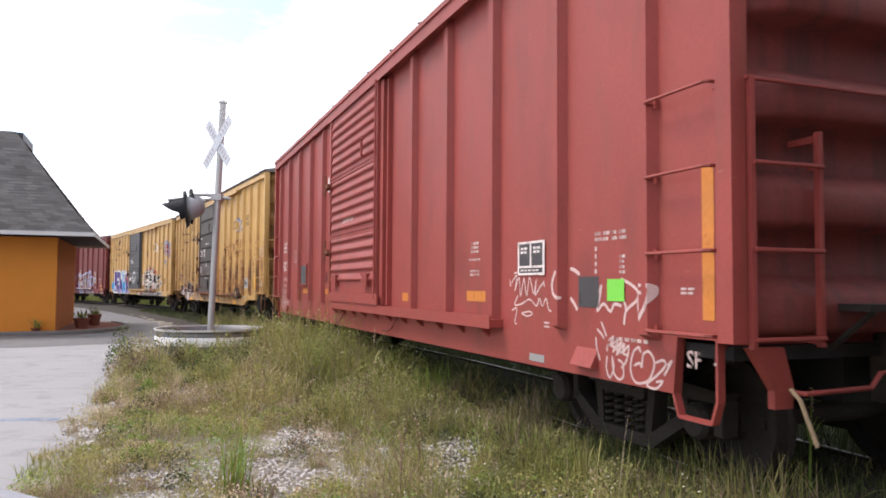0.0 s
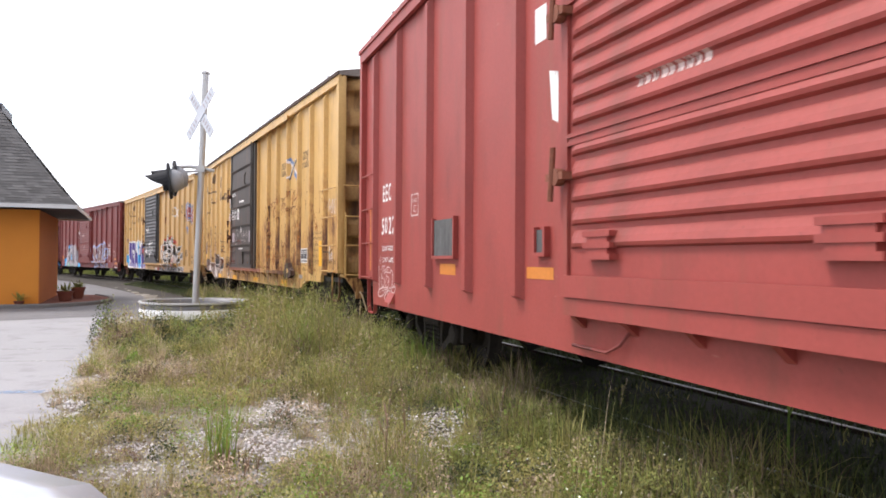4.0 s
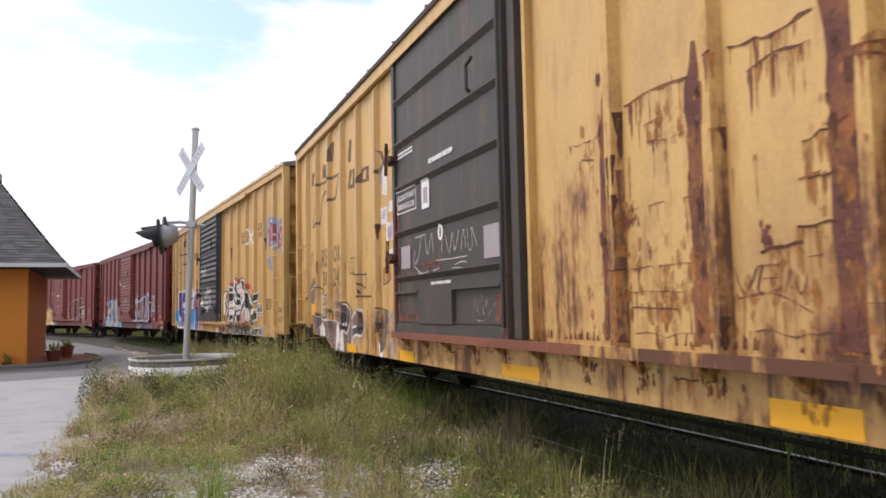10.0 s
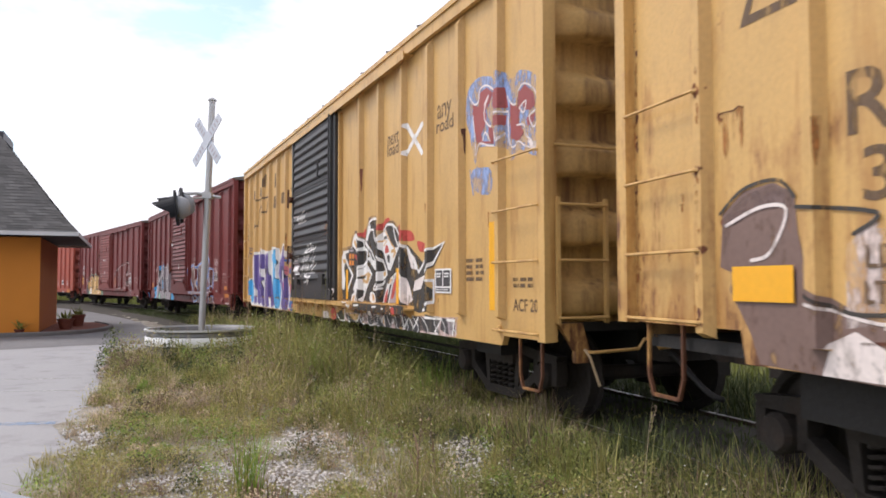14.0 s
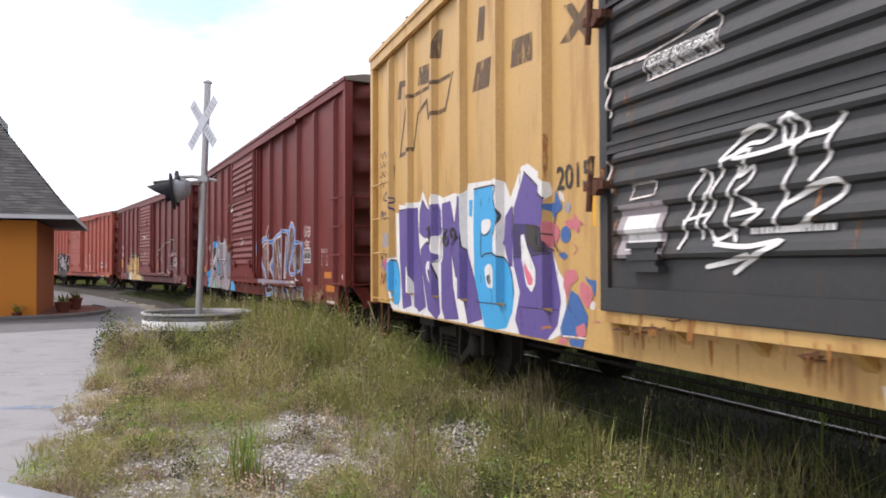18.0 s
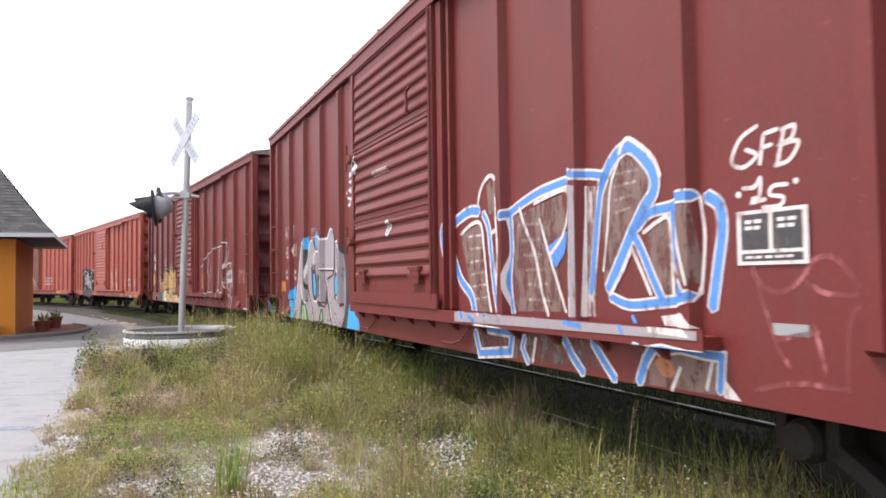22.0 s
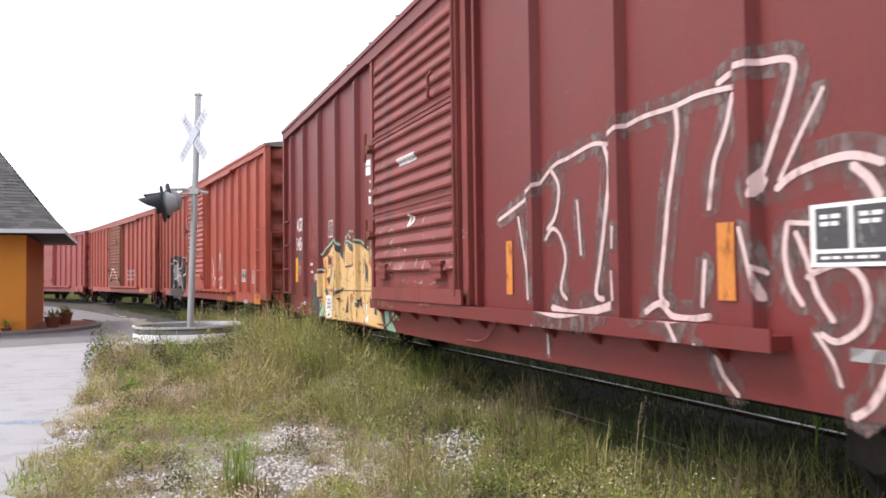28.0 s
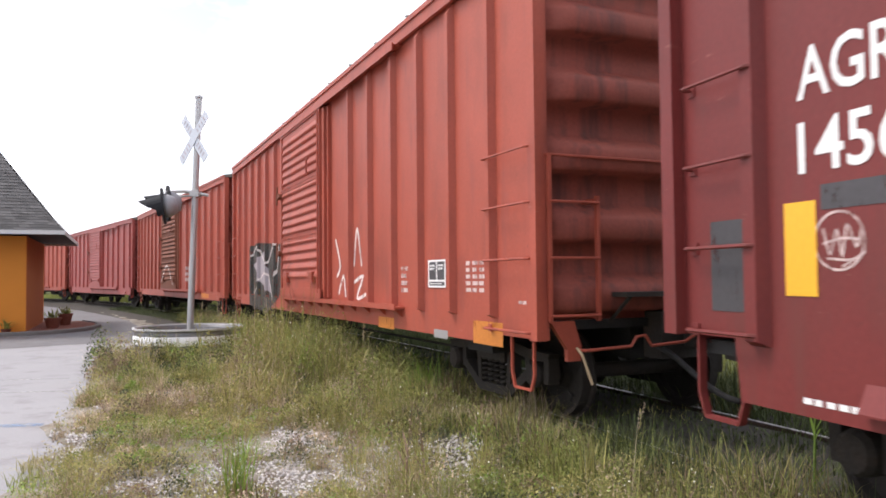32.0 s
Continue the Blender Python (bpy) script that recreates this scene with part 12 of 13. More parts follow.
lot_line("road_marking", (-12.0, 10.9), (-5.3, 11.6), 0.11, M["line_white"], "worn white parking line on the asphalt")
lot_line("road_marking", (-12.0, 12.2), (-6.0, 13.1), 0.10, M["line_white"], "worn white parking line on the asphalt")
lot_line("road_marking", (-9.0, 8.2), (-4.45, 8.95), 0.20, M["line_blue"], "worn blue parking line on the asphalt")


# ---- gravel and weeds ----
def lot_edge(y):
    """x of the ragged edge between weeds and asphalt."""
    return np.interp(y, (2, 6.2, 9, 11.4, 13.5, 15.6, 17.5, 21), (-1.6, -3.2, -4.2, -4.9, -5.7, -6.6, -6.3, -5.7))


def verge():
    bm = bmesh.new()
    prev = None
    for y in np.arange(-6, 45, 0.25):
        left = float(np.interp(y, (-6, 2), (-1.0, -1.6))) if y < 2 else float(lot_edge(y)) if y < 20 else None
        xs_track = track_x_at(y) - 2.3
        if left is None:
            left = xs_track - 1.2 * max(0, (45 - y) / 25)
        left += 0.4 * noise.noise(Vector((y * 1.1, 0.0, 2.0))) + 0.2 * noise.noise(Vector((y * 3.5, 0, 7))) - 0.1
        row = []
        for k in range(15):
            x = left + (xs_track - left) * k / 14
            z = GROUND + 0.006 + (0.035 + 0.03 * noise.noise(Vector((x * 1.1, y * 1.1, 1)))) * min(1, k / 2)
            row.append(bm.verts.new((x, y, z)))
        if prev:
            for a, b, c, d in zip(prev, prev[1:], row[1:], row):
                bm.faces.new((a, b, c, d))
        prev = row
    tagged(new("gravel_verge", finish(bm, "gravel_verge", M["shell"], smooth=True)), "crushed shell gravel and dirt between lot and track", "gravel", kind="structure")


def track_x_at(y):
    return float(np.interp(y, _ty[40:230], _tx[40:230]))


def stuff(name, verts, faces, mats, label, category, mat_index=None):
    me = bpy.data.meshes.new(name)
    me.from_pydata(verts, [], faces)
    for m in mats:
        me.materials.append(m)
    if mat_index is not None:
        me.polygons.foreach_set("material_index", mat_index)
    ob = new(name, me)
    tagged(ob, label, category, kind="stuff")
    return ob


def blades(rng, x, y, height, width, lean, z0=GROUND, bend=0.5):
    """Curved blades of four points along each; returns vertices and faces."""
    n = len(x)
    a = rng.uniform(0, 2 * np.pi, n)
    dx, dy = np.cos(a), np.sin(a)
    tilt = np.abs(rng.normal(0, lean, n))
    V = np.zeros((n, 7, 3))
    for k, (f, w) in enumerate(((0.0, 1.0), (0.4, 0.9), (0.75, 0.6))):
        reach = height * (tilt * f + bend * tilt * f * f)
        zz = z0 + height * f * np.sqrt(np.clip(1 - (tilt * f * 0.6) ** 2, 0.1, 1))
        V[:, 2 * k, 0], V[:, 2 * k, 1], V[:, 2 * k, 2] = x + dx * reach - dy * width * w / 2, y + dy * reach + dx * width * w / 2, zz
        V[:, 2 * k + 1, 0], V[:, 2 * k + 1, 1], V[:, 2 * k + 1, 2] = x + dx * reach + dy * width * w / 2, y + dy * reach - dx * width * w / 2, zz
    reach = height * (tilt + bend * tilt)
    V[:, 6, 0], V[:, 6, 1] = x + dx * reach, y + dy * reach
    V[:, 6, 2] = z0 + height * np.sqrt(np.clip(1 - (tilt * 0.6) ** 2, 0.1, 1)) * (1 - 0.15 * tilt)
    base = (np.arange(n) * 7)[:, None]
    q = np.concatenate([base + np.array([[0, 1, 3, 2]]), base + np.array([[2, 3, 5, 4]])])
    t = base + np.array([[4, 5, 6]])
    return V.reshape(-1, 3), q.tolist() + t.tolist()


def noise2(x, y, f, seed):
    return np.array([noise.noise(Vector((a * f, b * f, seed))) for a, b in zip(x, y)])


def scatter(rng, n, density, near=0.86):
    """Points of the verge, thicker towards the eye, thinned by density(x, y, d)."""
    ys = 2.3 * (33.0 / 2.3) ** rng.uniform(0, 1, n)
    right = np.interp(ys, _ty[40:230], _tx[40:230]) - near / np.cos(0.33)
    left = lot_edge(ys) - 0.1
    xs = left + (right - left) * rng.uniform(0, 1, n)
    d, _ = to_track(xs, ys)
    near = np.maximum(near, np.interp(ys, (4, 8, 10.5, 13), (1.12, 1.0, 0.85, 0.8)) + 0.25 * noise2(xs, ys, 1.7, 44.0))
    ragged = 0.55 * noise2(xs, ys, 1.1, 30.0) + 0.35 * noise2(xs, ys, 2.6, 31.0) + 0.1
    ok = (d > near) & (xs > lot_edge(ys) + ragged) & (rng.uniform(0, 1, n) < (right - left) / 7.0)
    in_ring = (xs + 4.72) ** 2 + (ys - 15.5) ** 2 < 1.1 ** 2
    ok &= ~in_ring
    xs, ys, d = xs[ok], ys[ok], d[ok]
    ok = rng.uniform(0, 1, len(xs)) < density(xs, ys, d)
    return xs[ok], ys[ok], d[ok]


def soil(d):
    """Height of the ground at distance d from the track's middle."""
    return np.interp(d, (0.9, 1.9, 2.6, 3.4), (0.05, -0.05, -0.12, GROUND + 0.02))


def hump(x, y, cx, cy, r):
    return np.exp(-((x - cx) ** 2 + (y - cy) ** 2) / r ** 2)


def bare(x, y):
    """How bare the gravel lies: patches of crushed shell among the weeds."""
    n1 = noise2(x, y, 0.9, 3.3) + 0.6 * noise2(x, y, 2.2, 8.1)
    p = 0.0
    for cx, cy, r, w in ((-1.5, 7.6, 0.55, 1.1), (-1.35, 6.2, 0.6, 1.1), (-0.4, 6.2, 0.9, 1.1), (-2.2, 6.1, 0.45, 1.0), (-3.75, 8.0, 0.5, 1.0), (-3.2, 10.0, 0.3, 0.9),
                         (-4.4, 9.6, 0.4, 0.7), (-0.2, 7.2, 0.5, 0.8), (0.6, 5.6, 0.4, 0.8), (0.15, 6.6, 0.5, 0.8), (-5.3, 15.0, 1.3, 0.5), (-4.0, 8.2, 0.5, 0.9), (-2.2, 6.4, 0.5, 0.7), (-0.5, 6.4, 0.5, 0.5)):
        p = p + w * hump(x, y, cx, cy, r)
    n2 = noise2(x, y, 4.5, 5.7) + 0.5 * noise2(x, y, 9.0, 2.9)
    return np.clip(p * 0.85 + 1.3 * n1 + 0.9 * n2 - 0.50, 0, 1)


def rise(x, y, d):
    """Height of the growth in metres: low and dry by the lot, knee high by the track and round the ring."""
    h = 0.15 + 0.20 * np.clip((3.6 - d) / 1.6, 0, 1) + 0.10 * np.clip((y - 8) / 5, 0, 1)
    for cx, cy, r, w in ((-5.3, 13.3, 0.8, 0.28), (-4.3, 12.6, 0.8, 0.22), (-3.3, 14.6, 0.8, 0.55), (-2.3, 11.6, 0.9, 0.40), (-2.6, 13.4, 0.9, 0.50), (-1.4, 10.6, 0.8, 0.26), (-0.9, 8.9, 0.6, 0.14), (-3.6, 8.9, 0.5, 0.08),
                         (-0.1, 9.8, 0.6, 0.12), (-3.0, 8.6, 0.6, 0.06), (1.05, 6.9, 0.35, 0.12)):
        h = h + w * hump(x, y, cx, cy, r)
    h = h * np.where(y < 13, np.interp(d, (1.0, 2.3), (0.36, 1.0)) ** np.interp(y, (8, 12), (1, 0)), 1.0)
    return np.clip(h * (1.05 + 1.2 * noise2(x, y, 1.0, 21.0) + 0.8 * noise2(x, y, 2.7, 33.0)), 0.05, 1.1)


def tufts(rng, n, density, per, reach, width, lean, near=0.84):
    """Blades gathered in tufts that fan outwards; returns where and how tall each blade is."""
    tx, ty, td = scatter(rng, n, density, near)
    h = rise(tx, ty, td) * rng.uniform(0.6, 1.2, len(tx)) * np.where(rng.uniform(0, 1, len(tx)) < 0.07, 1.7, 1.0)
    i = np.repeat(np.arange(len(tx)), per)
    r = np.abs(rng.normal(0, reach, len(i))) * np.clip(h[i] / 0.3, 0.6, 1.6)
    a = rng.uniform(0, 2 * np.pi, len(i))
    x, y = tx[i] + r * np.cos(a), ty[i] + r * np.sin(a)
    hb = h[i] * rng.uniform(0.35, 1.05, len(i)) * np.clip(1.1 - r / (4 * reach), 0.35, 1)
    return x, y, soil(to_track(x, y)[0]) - 0.02, hb, width * rng.uniform(0.6, 1.3, len(i)) * np.clip(y / 7.5, 0.9, 2.2)


def leaves(rng, x, y, z, size):
    """Small leaf quads turned every way."""
    n = len(x)
    a, t = rng.uniform(0, 2 * np.pi, n), rng.uniform(0.1, 1.2, n)
    c = np.stack([x, y, z], -1)
    u = np.stack([np.cos(a) * np.cos(t), np.sin(a) * np.cos(t), np.sin(t)], -1) * size[:, None]
    w = np.stack([-np.sin(a), np.cos(a), 0 * a], -1) * size[:, None] * 0.35
    V = np.stack([c, c + u * 0.5 + w, c + u, c + u * 0.5 - w], 1)
    f = (np.arange(n) * 4)[:, None] + np.arange(4)[None]
    return V.reshape(-1, 3).tolist(), f.tolist()


def weeds():
    rng = np.random.default_rng(4)
    kinds = [
        ("dry_grass", 11500, lambda x, y, d: (1 - bare(x, y)) * np.clip(0.45 + 1.8 * noise2(x, y, 0.8, 1.0) + 0.6 * hump(x, y, -3.4, 8.4, 1.6) - 0.5 * (d < 2.6), 0.03, 1), 20, 0.06, 0.0040, 0.55, "grass_dry", "dry tan grass over the gravel verge"),
        ("olive_grass", 11000, lambda x, y, d: (1 - bare(x, y)) * np.clip(0.70 + 1.8 * noise2(x, y, 0.9, 5.0), 0.05, 1), 20, 0.06, 0.0046, 0.5, "grass_olive", "olive green grass over the gravel verge"),
        ("green_grass", 7800, lambda x, y, d: (1 - bare(x, y)) * np.clip(0.05 + 1.6 * noise2(x, y, 0.8, 9.0) + 0.5 * (d < 2.8) + 0.6 * hump(x, y, -5.2, 13.2, 0.9) + 0.6 * hump(x, y, -4.0, 12.2, 0.7), 0.0, 1), 20, 0.055, 0.0050, 0.45, "grass_green", "green grass along the track"),
        ("reddish_weeds", 7500, lambda x, y, d: (1 - 0.75 * bare(x, y)) * np.clip(0.2 + 1.6 * noise2(x, y, 0.8, 13.0), 0, 1), 14, 0.05, 0.0038, 0.55, "grass_rust", "reddish dried weeds"),
    ]
    for name, n, dens, per, reach, w, lean, mat, label in kinds:
        x, y, z0, h, wide = tufts(rng, n, dens, per, reach, w, lean)
        v, f = blades(rng, x, y, h, wide, lean, z0)
        stuff(name, v.tolist(), f, [M[mat]], label, "grass")
    # small leaves and seed heads through the growth, thickest on the mounds
    x, y, d = scatter(rng, 620000, lambda x, y, d: (1 - bare(x, y)) * np.clip(0.55 + 0.9 * noise2(x, y, 0.9, 17.0) + 0.3 * hump(x, y, -4.8, 13.0, 1.4), 0.05, 1), 0.84)
    z = soil(d) + rng.uniform(0.02, 1, len(x)) ** 0.9 * 0.95 * rise(x, y, d)
    v, f = leaves(rng, x, y, z, rng.uniform(0.010, 0.027, len(x)) * np.clip(y / 8, 0.9, 2))
    bushes = hump(x, y, -5.2, 13.2, 0.9) + hump(x, y, -4.0, 12.2, 0.7)
    tone = noise2(x, y, 0.9, 60.0) * 2.6 + 1.15 + rng.uniform(-0.6, 0.6, len(x)) - 0.25 - 0.9 * bushes + 0.9 * hump(x, y, -3.4, 8.4, 1.6) - 0.5 * (d < 2.8)
    stuff("leafy_weeds", v, f, [M["grass_green"], M["grass_olive"], M["grass_rust"], M["grass_dry"]], "small leafy weeds in the verge", "weeds", np.clip(tone.astype(int), 0, 3).tolist())
    # leafy mounds of taller weeds
    mx, my, md = scatter(rng, 1300, lambda x, y, d: 0.9 * (1 - bare(x, y)), 1.0)
    mx, my = np.concatenate([mx, [-5.6, -5.2, -4.8, -5.0, -4.2, -3.8, -4.0, -3.5, -4.5]]), np.concatenate([my, [13.3, 13.0, 13.5, 12.6, 12.4, 12.2, 13.0, 12.7, 12.9]])
    md = to_track(mx, my)[0]
    big = np.concatenate([np.zeros(len(mx) - 9), np.ones(9)])
    rad = rng.uniform(0.10, 0.26, len(mx)) * (1 + 0.9 * big)
    top = np.clip(rise(mx, my, md) * rng.uniform(0.7, 1.25, len(mx)), 0.10, 0.7) + 0.12 * big
    i = np.repeat(np.arange(len(mx)), np.where(big > 0, 700, 210))
    a, q = rng.uniform(0, 2 * np.pi, len(i)), rng.uniform(0, 1, len(i)) ** 0.5
    x, y = mx[i] + rad[i] * q * np.cos(a), my[i] + rad[i] * q * np.sin(a)
    z = soil(md)[i] + top[i] * (1 - q ** 2.2) * rng.uniform(0.45, 1.0, len(i)) + 0.02
    v, f = leaves(rng, x, y, z, rng.uniform(0.014, 0.036, len(i)) * np.clip(y / 9, 0.8, 1.7))
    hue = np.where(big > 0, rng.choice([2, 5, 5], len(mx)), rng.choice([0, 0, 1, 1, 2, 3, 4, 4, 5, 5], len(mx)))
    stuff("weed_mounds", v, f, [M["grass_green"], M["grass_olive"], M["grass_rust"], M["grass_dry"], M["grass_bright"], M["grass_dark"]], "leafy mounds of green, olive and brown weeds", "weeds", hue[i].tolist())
    # bare stems that stand above the rest
    x, y, d = scatter(rng, 2600, lambda x, y, d: (1 - bare(x, y)) * np.clip(0.25 + noise2(x, y, 0.9, 80.0) + 0.3 * (d < 3.4), 0, 1), 1.0)
    v, f = blades(rng, x, y, rise(x, y, d) * rng.uniform(1.0, 1.9, len(x)) + 0.1, 0.0042 * np.clip(y / 7, 0.9, 2), 0.16, soil(d) - 0.02, 0.9)
    stuff("grass_stems", v.tolist(), f, [M["grass_dry"], M["grass_olive"], M["grass_rust"]], "thin tall stems of grass above the weeds", "grass", np.tile(rng.integers(0, 3, len(x)), 3).tolist())
    # short grass between and behind the rails
    s = -6 + 51 * rng.uniform(0, 1, 120000) ** 1.5
    off = rng.uniform(-3.2, 1.75, len(s))
    a = np.interp(s, GRID, _psi)
    x = np.interp(s, GRID, _tx) - np.cos(a) * off
    y = np.interp(s, GRID, _ty) - np.sin(a) * off
    ok = np.abs(np.abs(off) - 0.75) > 0.06
    x, y, off = x[ok], y[ok], off[ok]
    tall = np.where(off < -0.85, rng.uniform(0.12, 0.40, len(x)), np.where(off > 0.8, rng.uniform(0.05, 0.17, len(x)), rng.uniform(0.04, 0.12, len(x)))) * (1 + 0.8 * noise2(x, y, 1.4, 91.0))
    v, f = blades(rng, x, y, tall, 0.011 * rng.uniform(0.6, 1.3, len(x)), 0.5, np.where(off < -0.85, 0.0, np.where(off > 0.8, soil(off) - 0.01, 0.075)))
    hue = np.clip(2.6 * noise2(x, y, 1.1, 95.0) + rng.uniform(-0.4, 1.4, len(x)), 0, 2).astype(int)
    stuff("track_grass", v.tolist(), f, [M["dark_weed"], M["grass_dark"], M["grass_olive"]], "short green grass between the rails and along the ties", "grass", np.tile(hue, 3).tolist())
    # thick growth that hides the near rail
    s = -6 + 36 * rng.uniform(0, 1, 62000) ** 1.6
    off = 0.82 + 0.85 * rng.uniform(0, 1, len(s)) ** 1.1
    a = np.interp(s, GRID, _psi)
    x, y = np.interp(s, GRID, _tx) - np.cos(a) * off, np.interp(s, GRID, _ty) - np.sin(a) * off
    tall = rng.uniform(0.10, 0.40, len(x)) * (1 + 1.0 * noise2(x, y, 1.3, 70.0) + 0.5 * noise2(x, y, 3.1, 71.0)) * np.interp(y, (7, 11, 14), (0.95, 0.8, 1.0))
    v, f = blades(rng, x, y, tall, 0.0060 * rng.uniform(0.6, 1.4, len(x)) * np.clip(y / 7, 1, 2), 0.6, soil(off) - 0.02)
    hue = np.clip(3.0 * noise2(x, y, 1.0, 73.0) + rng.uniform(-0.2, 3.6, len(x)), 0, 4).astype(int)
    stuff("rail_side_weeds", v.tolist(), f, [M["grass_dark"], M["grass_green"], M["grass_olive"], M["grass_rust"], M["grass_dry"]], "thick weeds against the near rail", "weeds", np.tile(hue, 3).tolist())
    # rank weeds added on the far side to block light under the cars
    s = rng.uniform(-14, 120, 30000)
    off = -rng.uniform(2.2, 6.5, len(s))
    a = np.interp(s, GRID, _psi)
    x, y = np.interp(s, GRID, _tx) - np.cos(a) * off, np.interp(s, GRID, _ty) - np.sin(a) * off
    v, f = blades(rng, x, y, rng.uniform(0.3, 0.85, len(x)), 0.022 * rng.uniform(0.6, 1.3, len(x)), 0.35)
    stuff("far_weeds", v.tolist(), f, [M["grass_green"]], "tall green weeds added beyond the far rail", "weeds")
    # small white flowers
    x, y, d = scatter(rng, 3200, lambda x, y, d: 0.6 * (d < 3.3) * (noise2(x, y, 0.7, 50.0) > -0.05))
    z = soil(d) + rng.uniform(0.7, 1.05, len(x)) * rise(x, y, d)
    v, f = leaves(rng, x, y, z, rng.uniform(0.014, 0.026, len(x)) * np.clip(y / 8, 0.9, 1.8))
    stuff("wild_flowers", v, f, [M["flower"]], "tiny white wild flowers", "flowers")


def foot(x, y):
    return float(soil(to_track(np.array([x]), np.array([y]))[0])[0]) - 0.02


def grass_clump(x, y, n, height, spread, mat, label, seed, width=0.012, lean=0.16):
    rng = np.random.default_rng(seed)
    r, a = spread * np.sqrt(rng.uniform(0, 1, n)), rng.uniform(0, 6.28, n)
    v, f = blades(rng, x + r * np.cos(a), y + r * np.sin(a), height * rng.uniform(0.5, 1.0, n), width * rng.uniform(0.7, 1.3, n), lean, foot(x, y), bend=0.8)
    me = bpy.data.meshes.new("grass_clump")
    me.from_pydata(v.tolist(), [], f)
    me.materials.append(M[mat])
    tagged(new("grass_clump", me), label, "grass", "tall grass clumps")


def weed_stalk(x, y, height, lean, mat, label, seed, seeds=26, head=0.3, thick=1.0):
    """One tall stem with narrow leaves and a seed head."""
    rnd = random.Random(seed)
    th = empty("weed_stalk", pose(x, y, foot(x, y)))
    tagged(th, label, "weed", "tall single weeds")
    tip = Vector((lean, lean * 0.3, height))
    bm = bmesh.new()
    pts = [Vector((lean * t * t, lean * 0.3 * t * t, height * t)) for t in (0, 0.25, 0.5, 0.75, 1)]
    tube(bm, pts, [q * thick for q in (0.006, 0.005, 0.004, 0.003, 0.002)], 5)
    part("stem", bm, M[mat], th)
    bm = bmesh.new()
    for k in range(8):
        t = rnd.uniform(0.05, 0.7)
        p = Vector((lean * t * t, lean * 0.3 * t * t, height * t))
        a = rnd.uniform(0, 6.28)
        d = Vector((math.cos(a) * 0.5, math.sin(a) * 0.5, 0.85)) * height * rnd.uniform(0.2, 0.4)
        s = Vector((-math.sin(a), math.cos(a), 0)) * 0.007
        f = [bm.verts.new(c) for c in (p - s, p + s, p + d * 0.6 + s, p + d - Vector((0, 0, 0.04)), p + d * 0.6 - s)]
        bm.faces.new(f)
    part("foliage", bm, M[mat], th)
    bm = bmesh.new()
    for k in range(seeds):
        t = 1 - head * rnd.random()
        p = Vector((lean * t * t, lean * 0.3 * t * t, height * t)) + Vector((rnd.uniform(-1, 1), rnd.uniform(-1, 1), 0)) * 0.012
        r = rnd.uniform(0.005, 0.011)
        q = [bm.verts.new(p + Vector(c) * r) for c in ((1, 0, 0), (0, 1, 0.4), (-1, 0, 0), (0, -1, 0.4), (0, 0, 1.8))]
        for i in range(4):
            bm.faces.new((q[i], q[(i + 1) % 4], q[4]))
    part("seed_head", bm, M["grass_dry"], th)


def stones():
    rng = np.random.default_rng(9)
    x, y, d = scatter(rng, 110000, lambda x, y, d: np.clip(bare(x, y) * 1.4 + 0.06, 0, 1) * (y < 16) * (d > 1.5))
    n = len(x)
    r = rng.uniform(0.005, 0.019, n) * np.clip(y / 6, 0.8, 2)
    base = np.array([(1, 0, 0), (0.2, 1, 0), (-1, 0.3, 0), (-0.2, -1, 0), (0.1, 0.1, 0.75), (0, 0, -0.6)])
    a = rng.uniform(0, 6.28, n)
    ca, sa = np.cos(a), np.sin(a)
    V = np.zeros((n, 6, 3))
    sc = rng.uniform(0.6, 1.3, (n, 3))
    for k in range(6):
        b = base[k][None] * sc * r[:, None]
        V[:, k, 0], V[:, k, 1], V[:, k, 2] = x + b[:, 0] * ca - b[:, 1] * sa, y + b[:, 0] * sa + b[:, 1] * ca, np.maximum(soil(d), GROUND + 0.05) + b[:, 2]
    i = (np.arange(n) * 6)[:, None]
    F = np.concatenate([i + np.array([[p, q, 4]]) for p, q in ((0, 1), (1, 2), (2, 3), (3, 0))] + [i + np.array([[q, p, 5]]) for p, q in ((0, 1), (1, 2), (2, 3), (3, 0))])
    stuff("shell_stones", V.reshape(-1, 3).tolist(), F.tolist(), [M["stone"]], "pale crushed shell stones", "stones")


verge()
weeds()
stones()
grass_clump(-1.50, 5.62, 60, 0.66, 0.10, "grass_bright", "tall bright green grass clump in the gravel", 1, 0.009, 0.24)
grass_clump(-1.56, 5.6, 30, 0.50, 0.13, "grass_olive", "green blades at the foot of a clump", 12, 0.009, 0.35)
grass_clump(-1.35, 5.5, 40, 0.26, 0.18, "grass_rust", "dead brown grass at the foot of a clump", 2)
grass_clump(-0.12, 9.55, 46, 0.62, 0.26, "grass_bright", "bright green grass tuft by the track", 3, 0.014, 0.14)
grass_clump(0.12, 9.3, 30, 0.50, 0.25, "grass_bright", "bright green grass beside the track", 7, 0.013, 0.16)
grass_clump(-3.35, 14.6, 70, 0.98, 0.26, "grass_green", "tall green grass by the steel ring", 4, 0.018)
grass_clump(-3.1, 13.8, 50, 0.90, 0.30, "grass_olive", "tall olive grass by the steel ring", 5, 0.018)
grass_clump(-2.3, 12.3, 50, 0.80, 0.35, "grass_olive", "tall olive grass along the track", 6, 0.016)
grass_clump(-2.0, 10.4, 40, 0.60, 0.30, "grass_olive", "olive grass in the middle of the verge", 8, 0.014, 0.2)
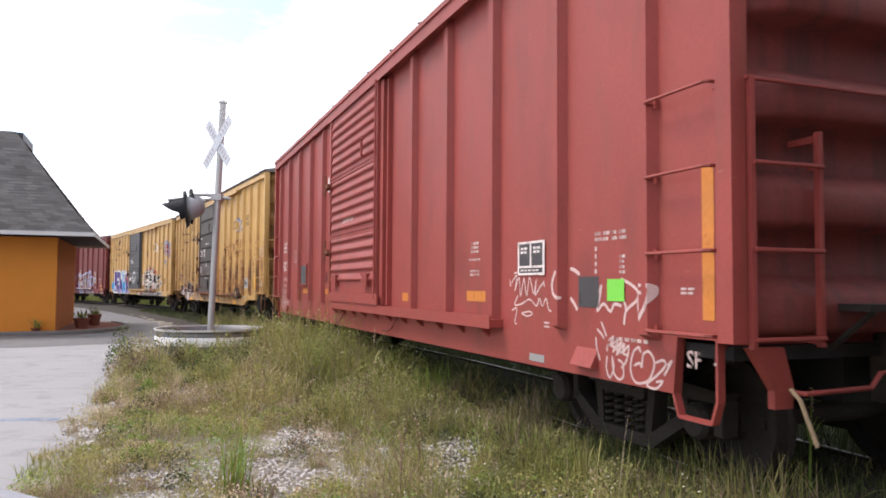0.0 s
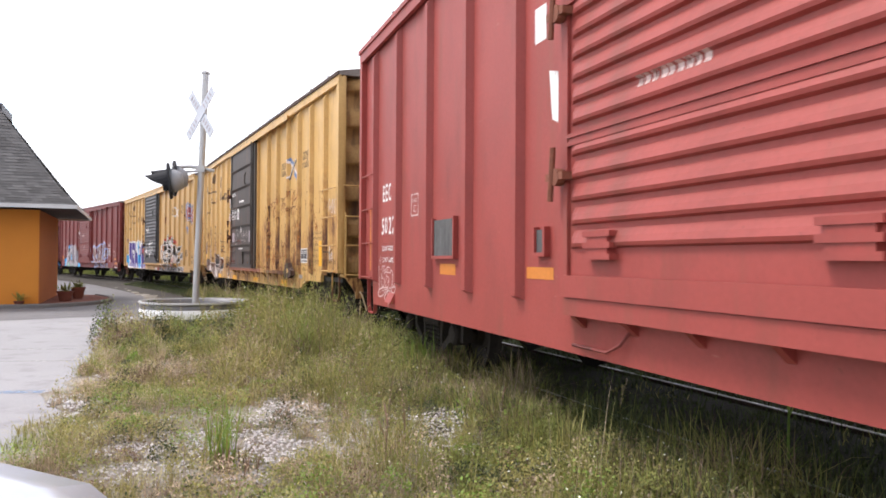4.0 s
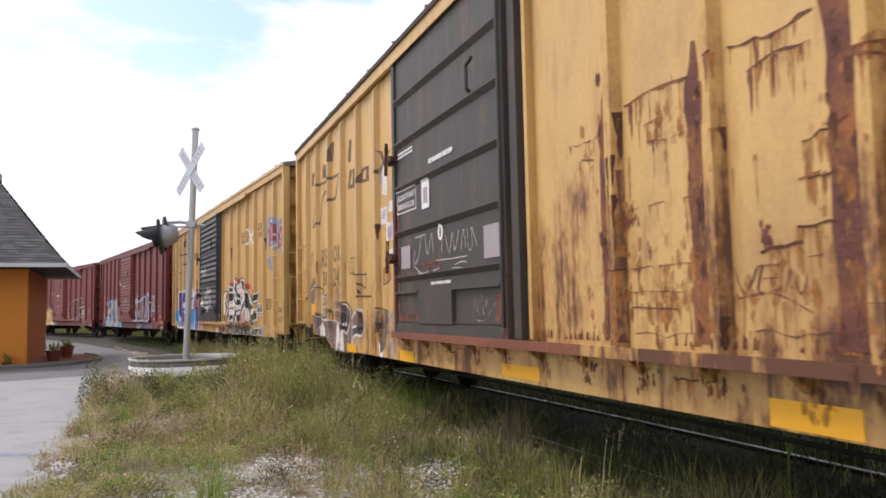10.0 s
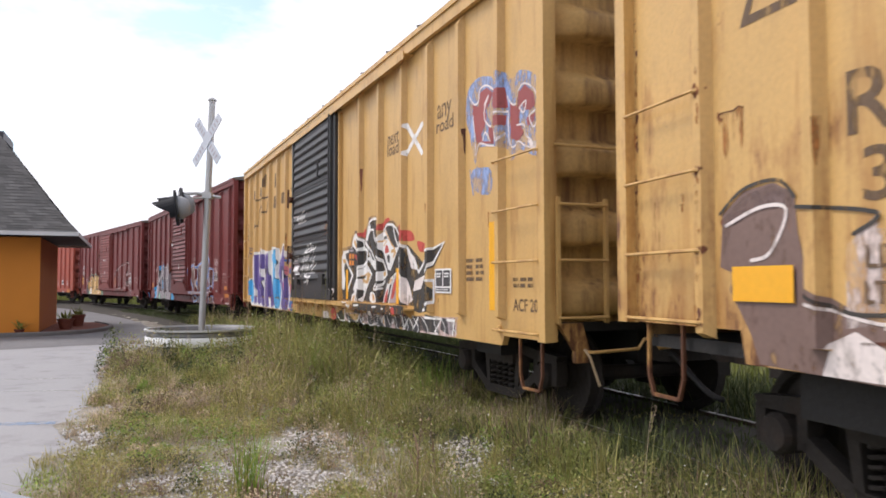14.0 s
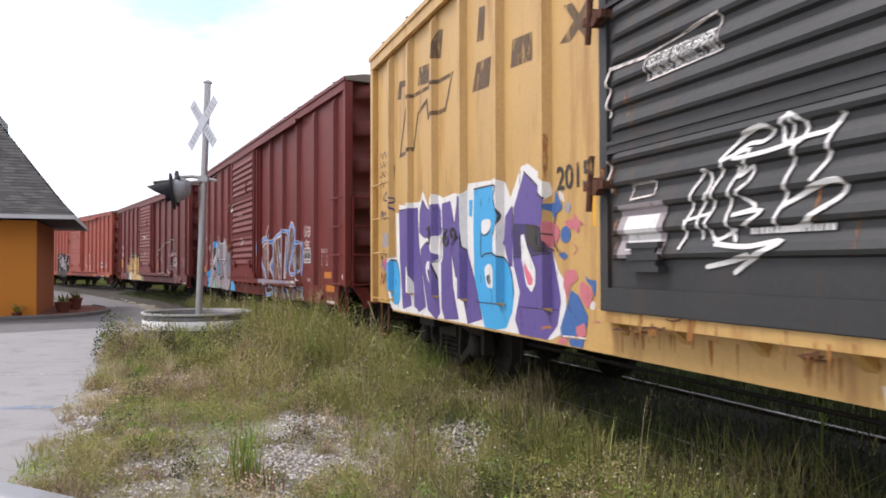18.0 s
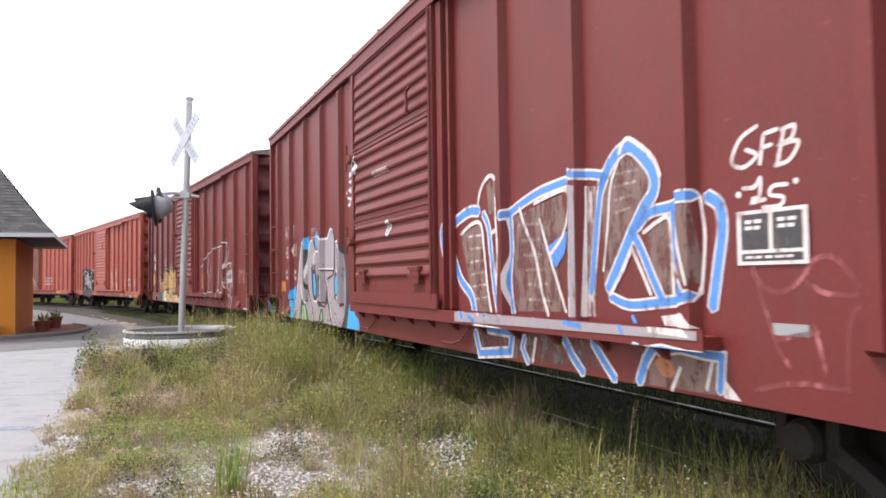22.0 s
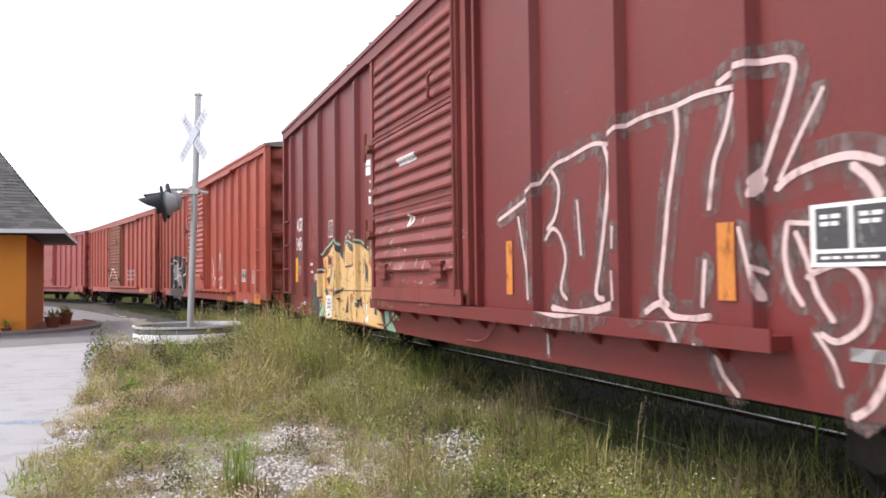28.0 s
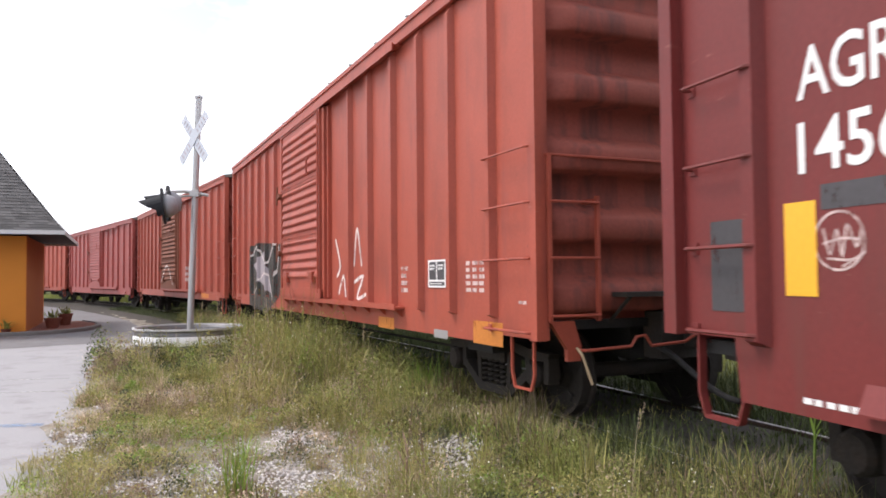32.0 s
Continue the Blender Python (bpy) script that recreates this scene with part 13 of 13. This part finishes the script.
grass_clump(-3.15, 6.35, 200, 0.15, 0.32, "grass_green", "low green tuft at the edge of the lot", 10, 0.007, 0.8)
grass_clump(-3.35, 6.95, 260, 0.15, 0.34, "grass_olive", "short olive tuft at the lot's edge", 15, 0.006, 0.7)
grass_clump(-2.6, 6.9, 60, 0.24, 0.30, "grass_olive", "low olive tuft at the edge of the lot", 11, 0.010, 0.5)
grass_clump(1.02, 6.7, 60, 0.34, 0.22, "grass_dry", "dead tan tuft beside the track", 13, 0.006, 0.45)
grass_clump(0.98, 5.35, 30, 0.50, 0.10, "grass_olive", "yellow green tuft beside the track", 14, 0.011, 0.14)
weed_stalk(2.40, 5.02, 0.74, 0.03, "grass_bright", "tall green weed stalk with a seed head", 1, 40, 0.2, 2.0)
weed_stalk(-0.29, 5.52, 0.74, 0.05, "grass_rust", "tall dead brown weed stalk", 2, 14, 0.6)
weed_stalk(-0.16, 6.0, 0.62, -0.05, "grass_rust", "dead brown weed stalk", 3, 14, 0.6)
weed_stalk(0.65, 6.6, 0.42, 0.03, "grass_rust", "short dead brown weed stalk", 4, 12, 0.6)
weed_stalk(-1.85, 8.1, 0.95, 0.03, "grass_olive", "very tall pale grass stalk in the verge", 9, 30, 0.35)
weed_stalk(-3.9, 13.2, 1.25, 0.06, "grass_olive", "very tall grass stalk before the ring", 5)
weed_stalk(-2.5, 13.4, 1.15, -0.05, "grass_olive", "very tall grass stalk by the track", 6)
weed_stalk(-3.3, 13.0, 1.05, 0.08, "grass_green", "tall green stalk by the track", 7)
weed_stalk(-0.9, 9.9, 0.95, 0.03, "grass_olive", "tall thin stalk before the car sill", 10)
weed_stalk(1.55, 6.15, 0.42, 0.08, "grass_olive", "thin branching weed by the track", 8, 30, 0.5)


# ---- parked car ----
def parked_car():
    th = empty("parked_car", pose(-0.92, 1.97, GROUND, 0, 0, -6))
    tagged(th, "pale silver hatchback parked at the edge of the lot", "car")
    # stations from the nose back: x, half width, bottom, shoulder height, crown height
    st = [(0.00, 0.52, 0.30, 0.56, 0.60), (-0.10, 0.68, 0.24, 0.66, 0.72), (-0.35, 0.80, 0.20, 0.76, 0.84), (-0.85, 0.84, 0.20, 0.84, 0.93), (-1.15, 0.85, 0.20, 0.90, 0.98),
          (-2.2, 0.86, 0.20, 0.93, 0.99), (-3.3, 0.86, 0.20, 0.95, 1.0), (-3.8, 0.82, 0.24, 0.94, 0.98), (-3.98, 0.70, 0.30, 0.80, 0.84)]
    bm = bmesh.new()
    prev = None
    for x, w, b, s, c in st:
        prof = [(-w * 0.9, b), (-w, b + 0.18), (-w, s - 0.1), (-w * 0.93, s), (-w * 0.5, c), (0, c + 0.012), (w * 0.5, c), (w * 0.93, s), (w, s - 0.1), (w, b + 0.18), (w * 0.9, b)]
        row = [bm.verts.new((x, y, z)) for y, z in prof]
        if prev:
            for i in range(len(prof) - 1):
                bm.faces.new((prev[i], prev[i + 1], row[i + 1], row[i]))
            bm.faces.new((prev[-1], prev[0], row[0], row[-1]))
        else:
            bm.faces.new(row)
        prev = row
    bm.faces.new(prev[::-1])
    body = part("body", bm, M["car_silver"], th, smooth=True)
    bm = bmesh.new()
    prev = None
    for x, w, b, c in ((-1.12, 0.74, 0.96, 0.98), (-1.75, 0.66, 0.97, 1.42), (-2.6, 0.64, 0.97, 1.47), (-3.3, 0.62, 0.98, 1.42), (-3.85, 0.68, 0.96, 0.98)):
        row = [bm.verts.new((x, y, z)) for y, z in ((-w - 0.08, b), (-w, c - 0.06), (-w * 0.8, c), (w * 0.8, c), (w, c - 0.06), (w + 0.08, b))]
        if prev:
            for i in range(5):
                bm.faces.new((prev[i], prev[i + 1], row[i + 1], row[i]))
        prev = row
    part("glasshouse", bm, M["glass"], th, "dark tinted windows", smooth=True)
    bm = bmesh.new()
    box(bm, -3.2, -1.8, -0.55, 0.55, 1.455, 1.50)
    part("roof", bm, M["car_silver"], th, bevel=0.015)
    for x in (-0.72, -3.2):
        for y in (-0.78, 0.78):
            bm = bmesh.new()
            lathe(bm, [(0.2, -0.1), (0.29, -0.1), (0.31, -0.06), (0.31, 0.06), (0.29, 0.1), (0.2, 0.1)], 24, "Y")
            w = part("wheel", bm, M["tyre"], th, at=pose(x, y, 0.31))
            bm = bmesh.new()
            lathe(bm, [(0.02, -0.105), (0.19, -0.105), (0.2, -0.08), (0.2, 0.08), (0.19, 0.105), (0.02, 0.105)], 20, "Y")
            part("rim", bm, M["galv"], w)
    for y in (-0.58, 0.58):
        bm = bmesh.new()
        box(bm, -0.22, -0.05, y - 0.13, y + 0.13, 0.60, 0.70)
        part("headlight", bm, M["white"], th, bevel=0.03)


parked_car()


# ---- what moves ----
def motions():
    times = [t for t, _ in TRAIN_ROWS]
    places = [s for _, s in TRAIN_ROWS]
    for car, at in zip(CARS, CAR_AT):
        walk(car, [(t, car_pose(s + at)) for t, s in TRAIN_ROWS])
    ticks = [0.2 * k for k in range(161)]
    angle = [math.degrees((places[0] - float(np.interp(t, times, places))) / 0.42) for t in ticks]
    for w in WHEELSETS:
        x = w.matrix_basis.translation.x
        walk(w, [(t, pose(x, 0, 0.42, 0, a, 0)) for t, a in zip(ticks, angle)])


motions()
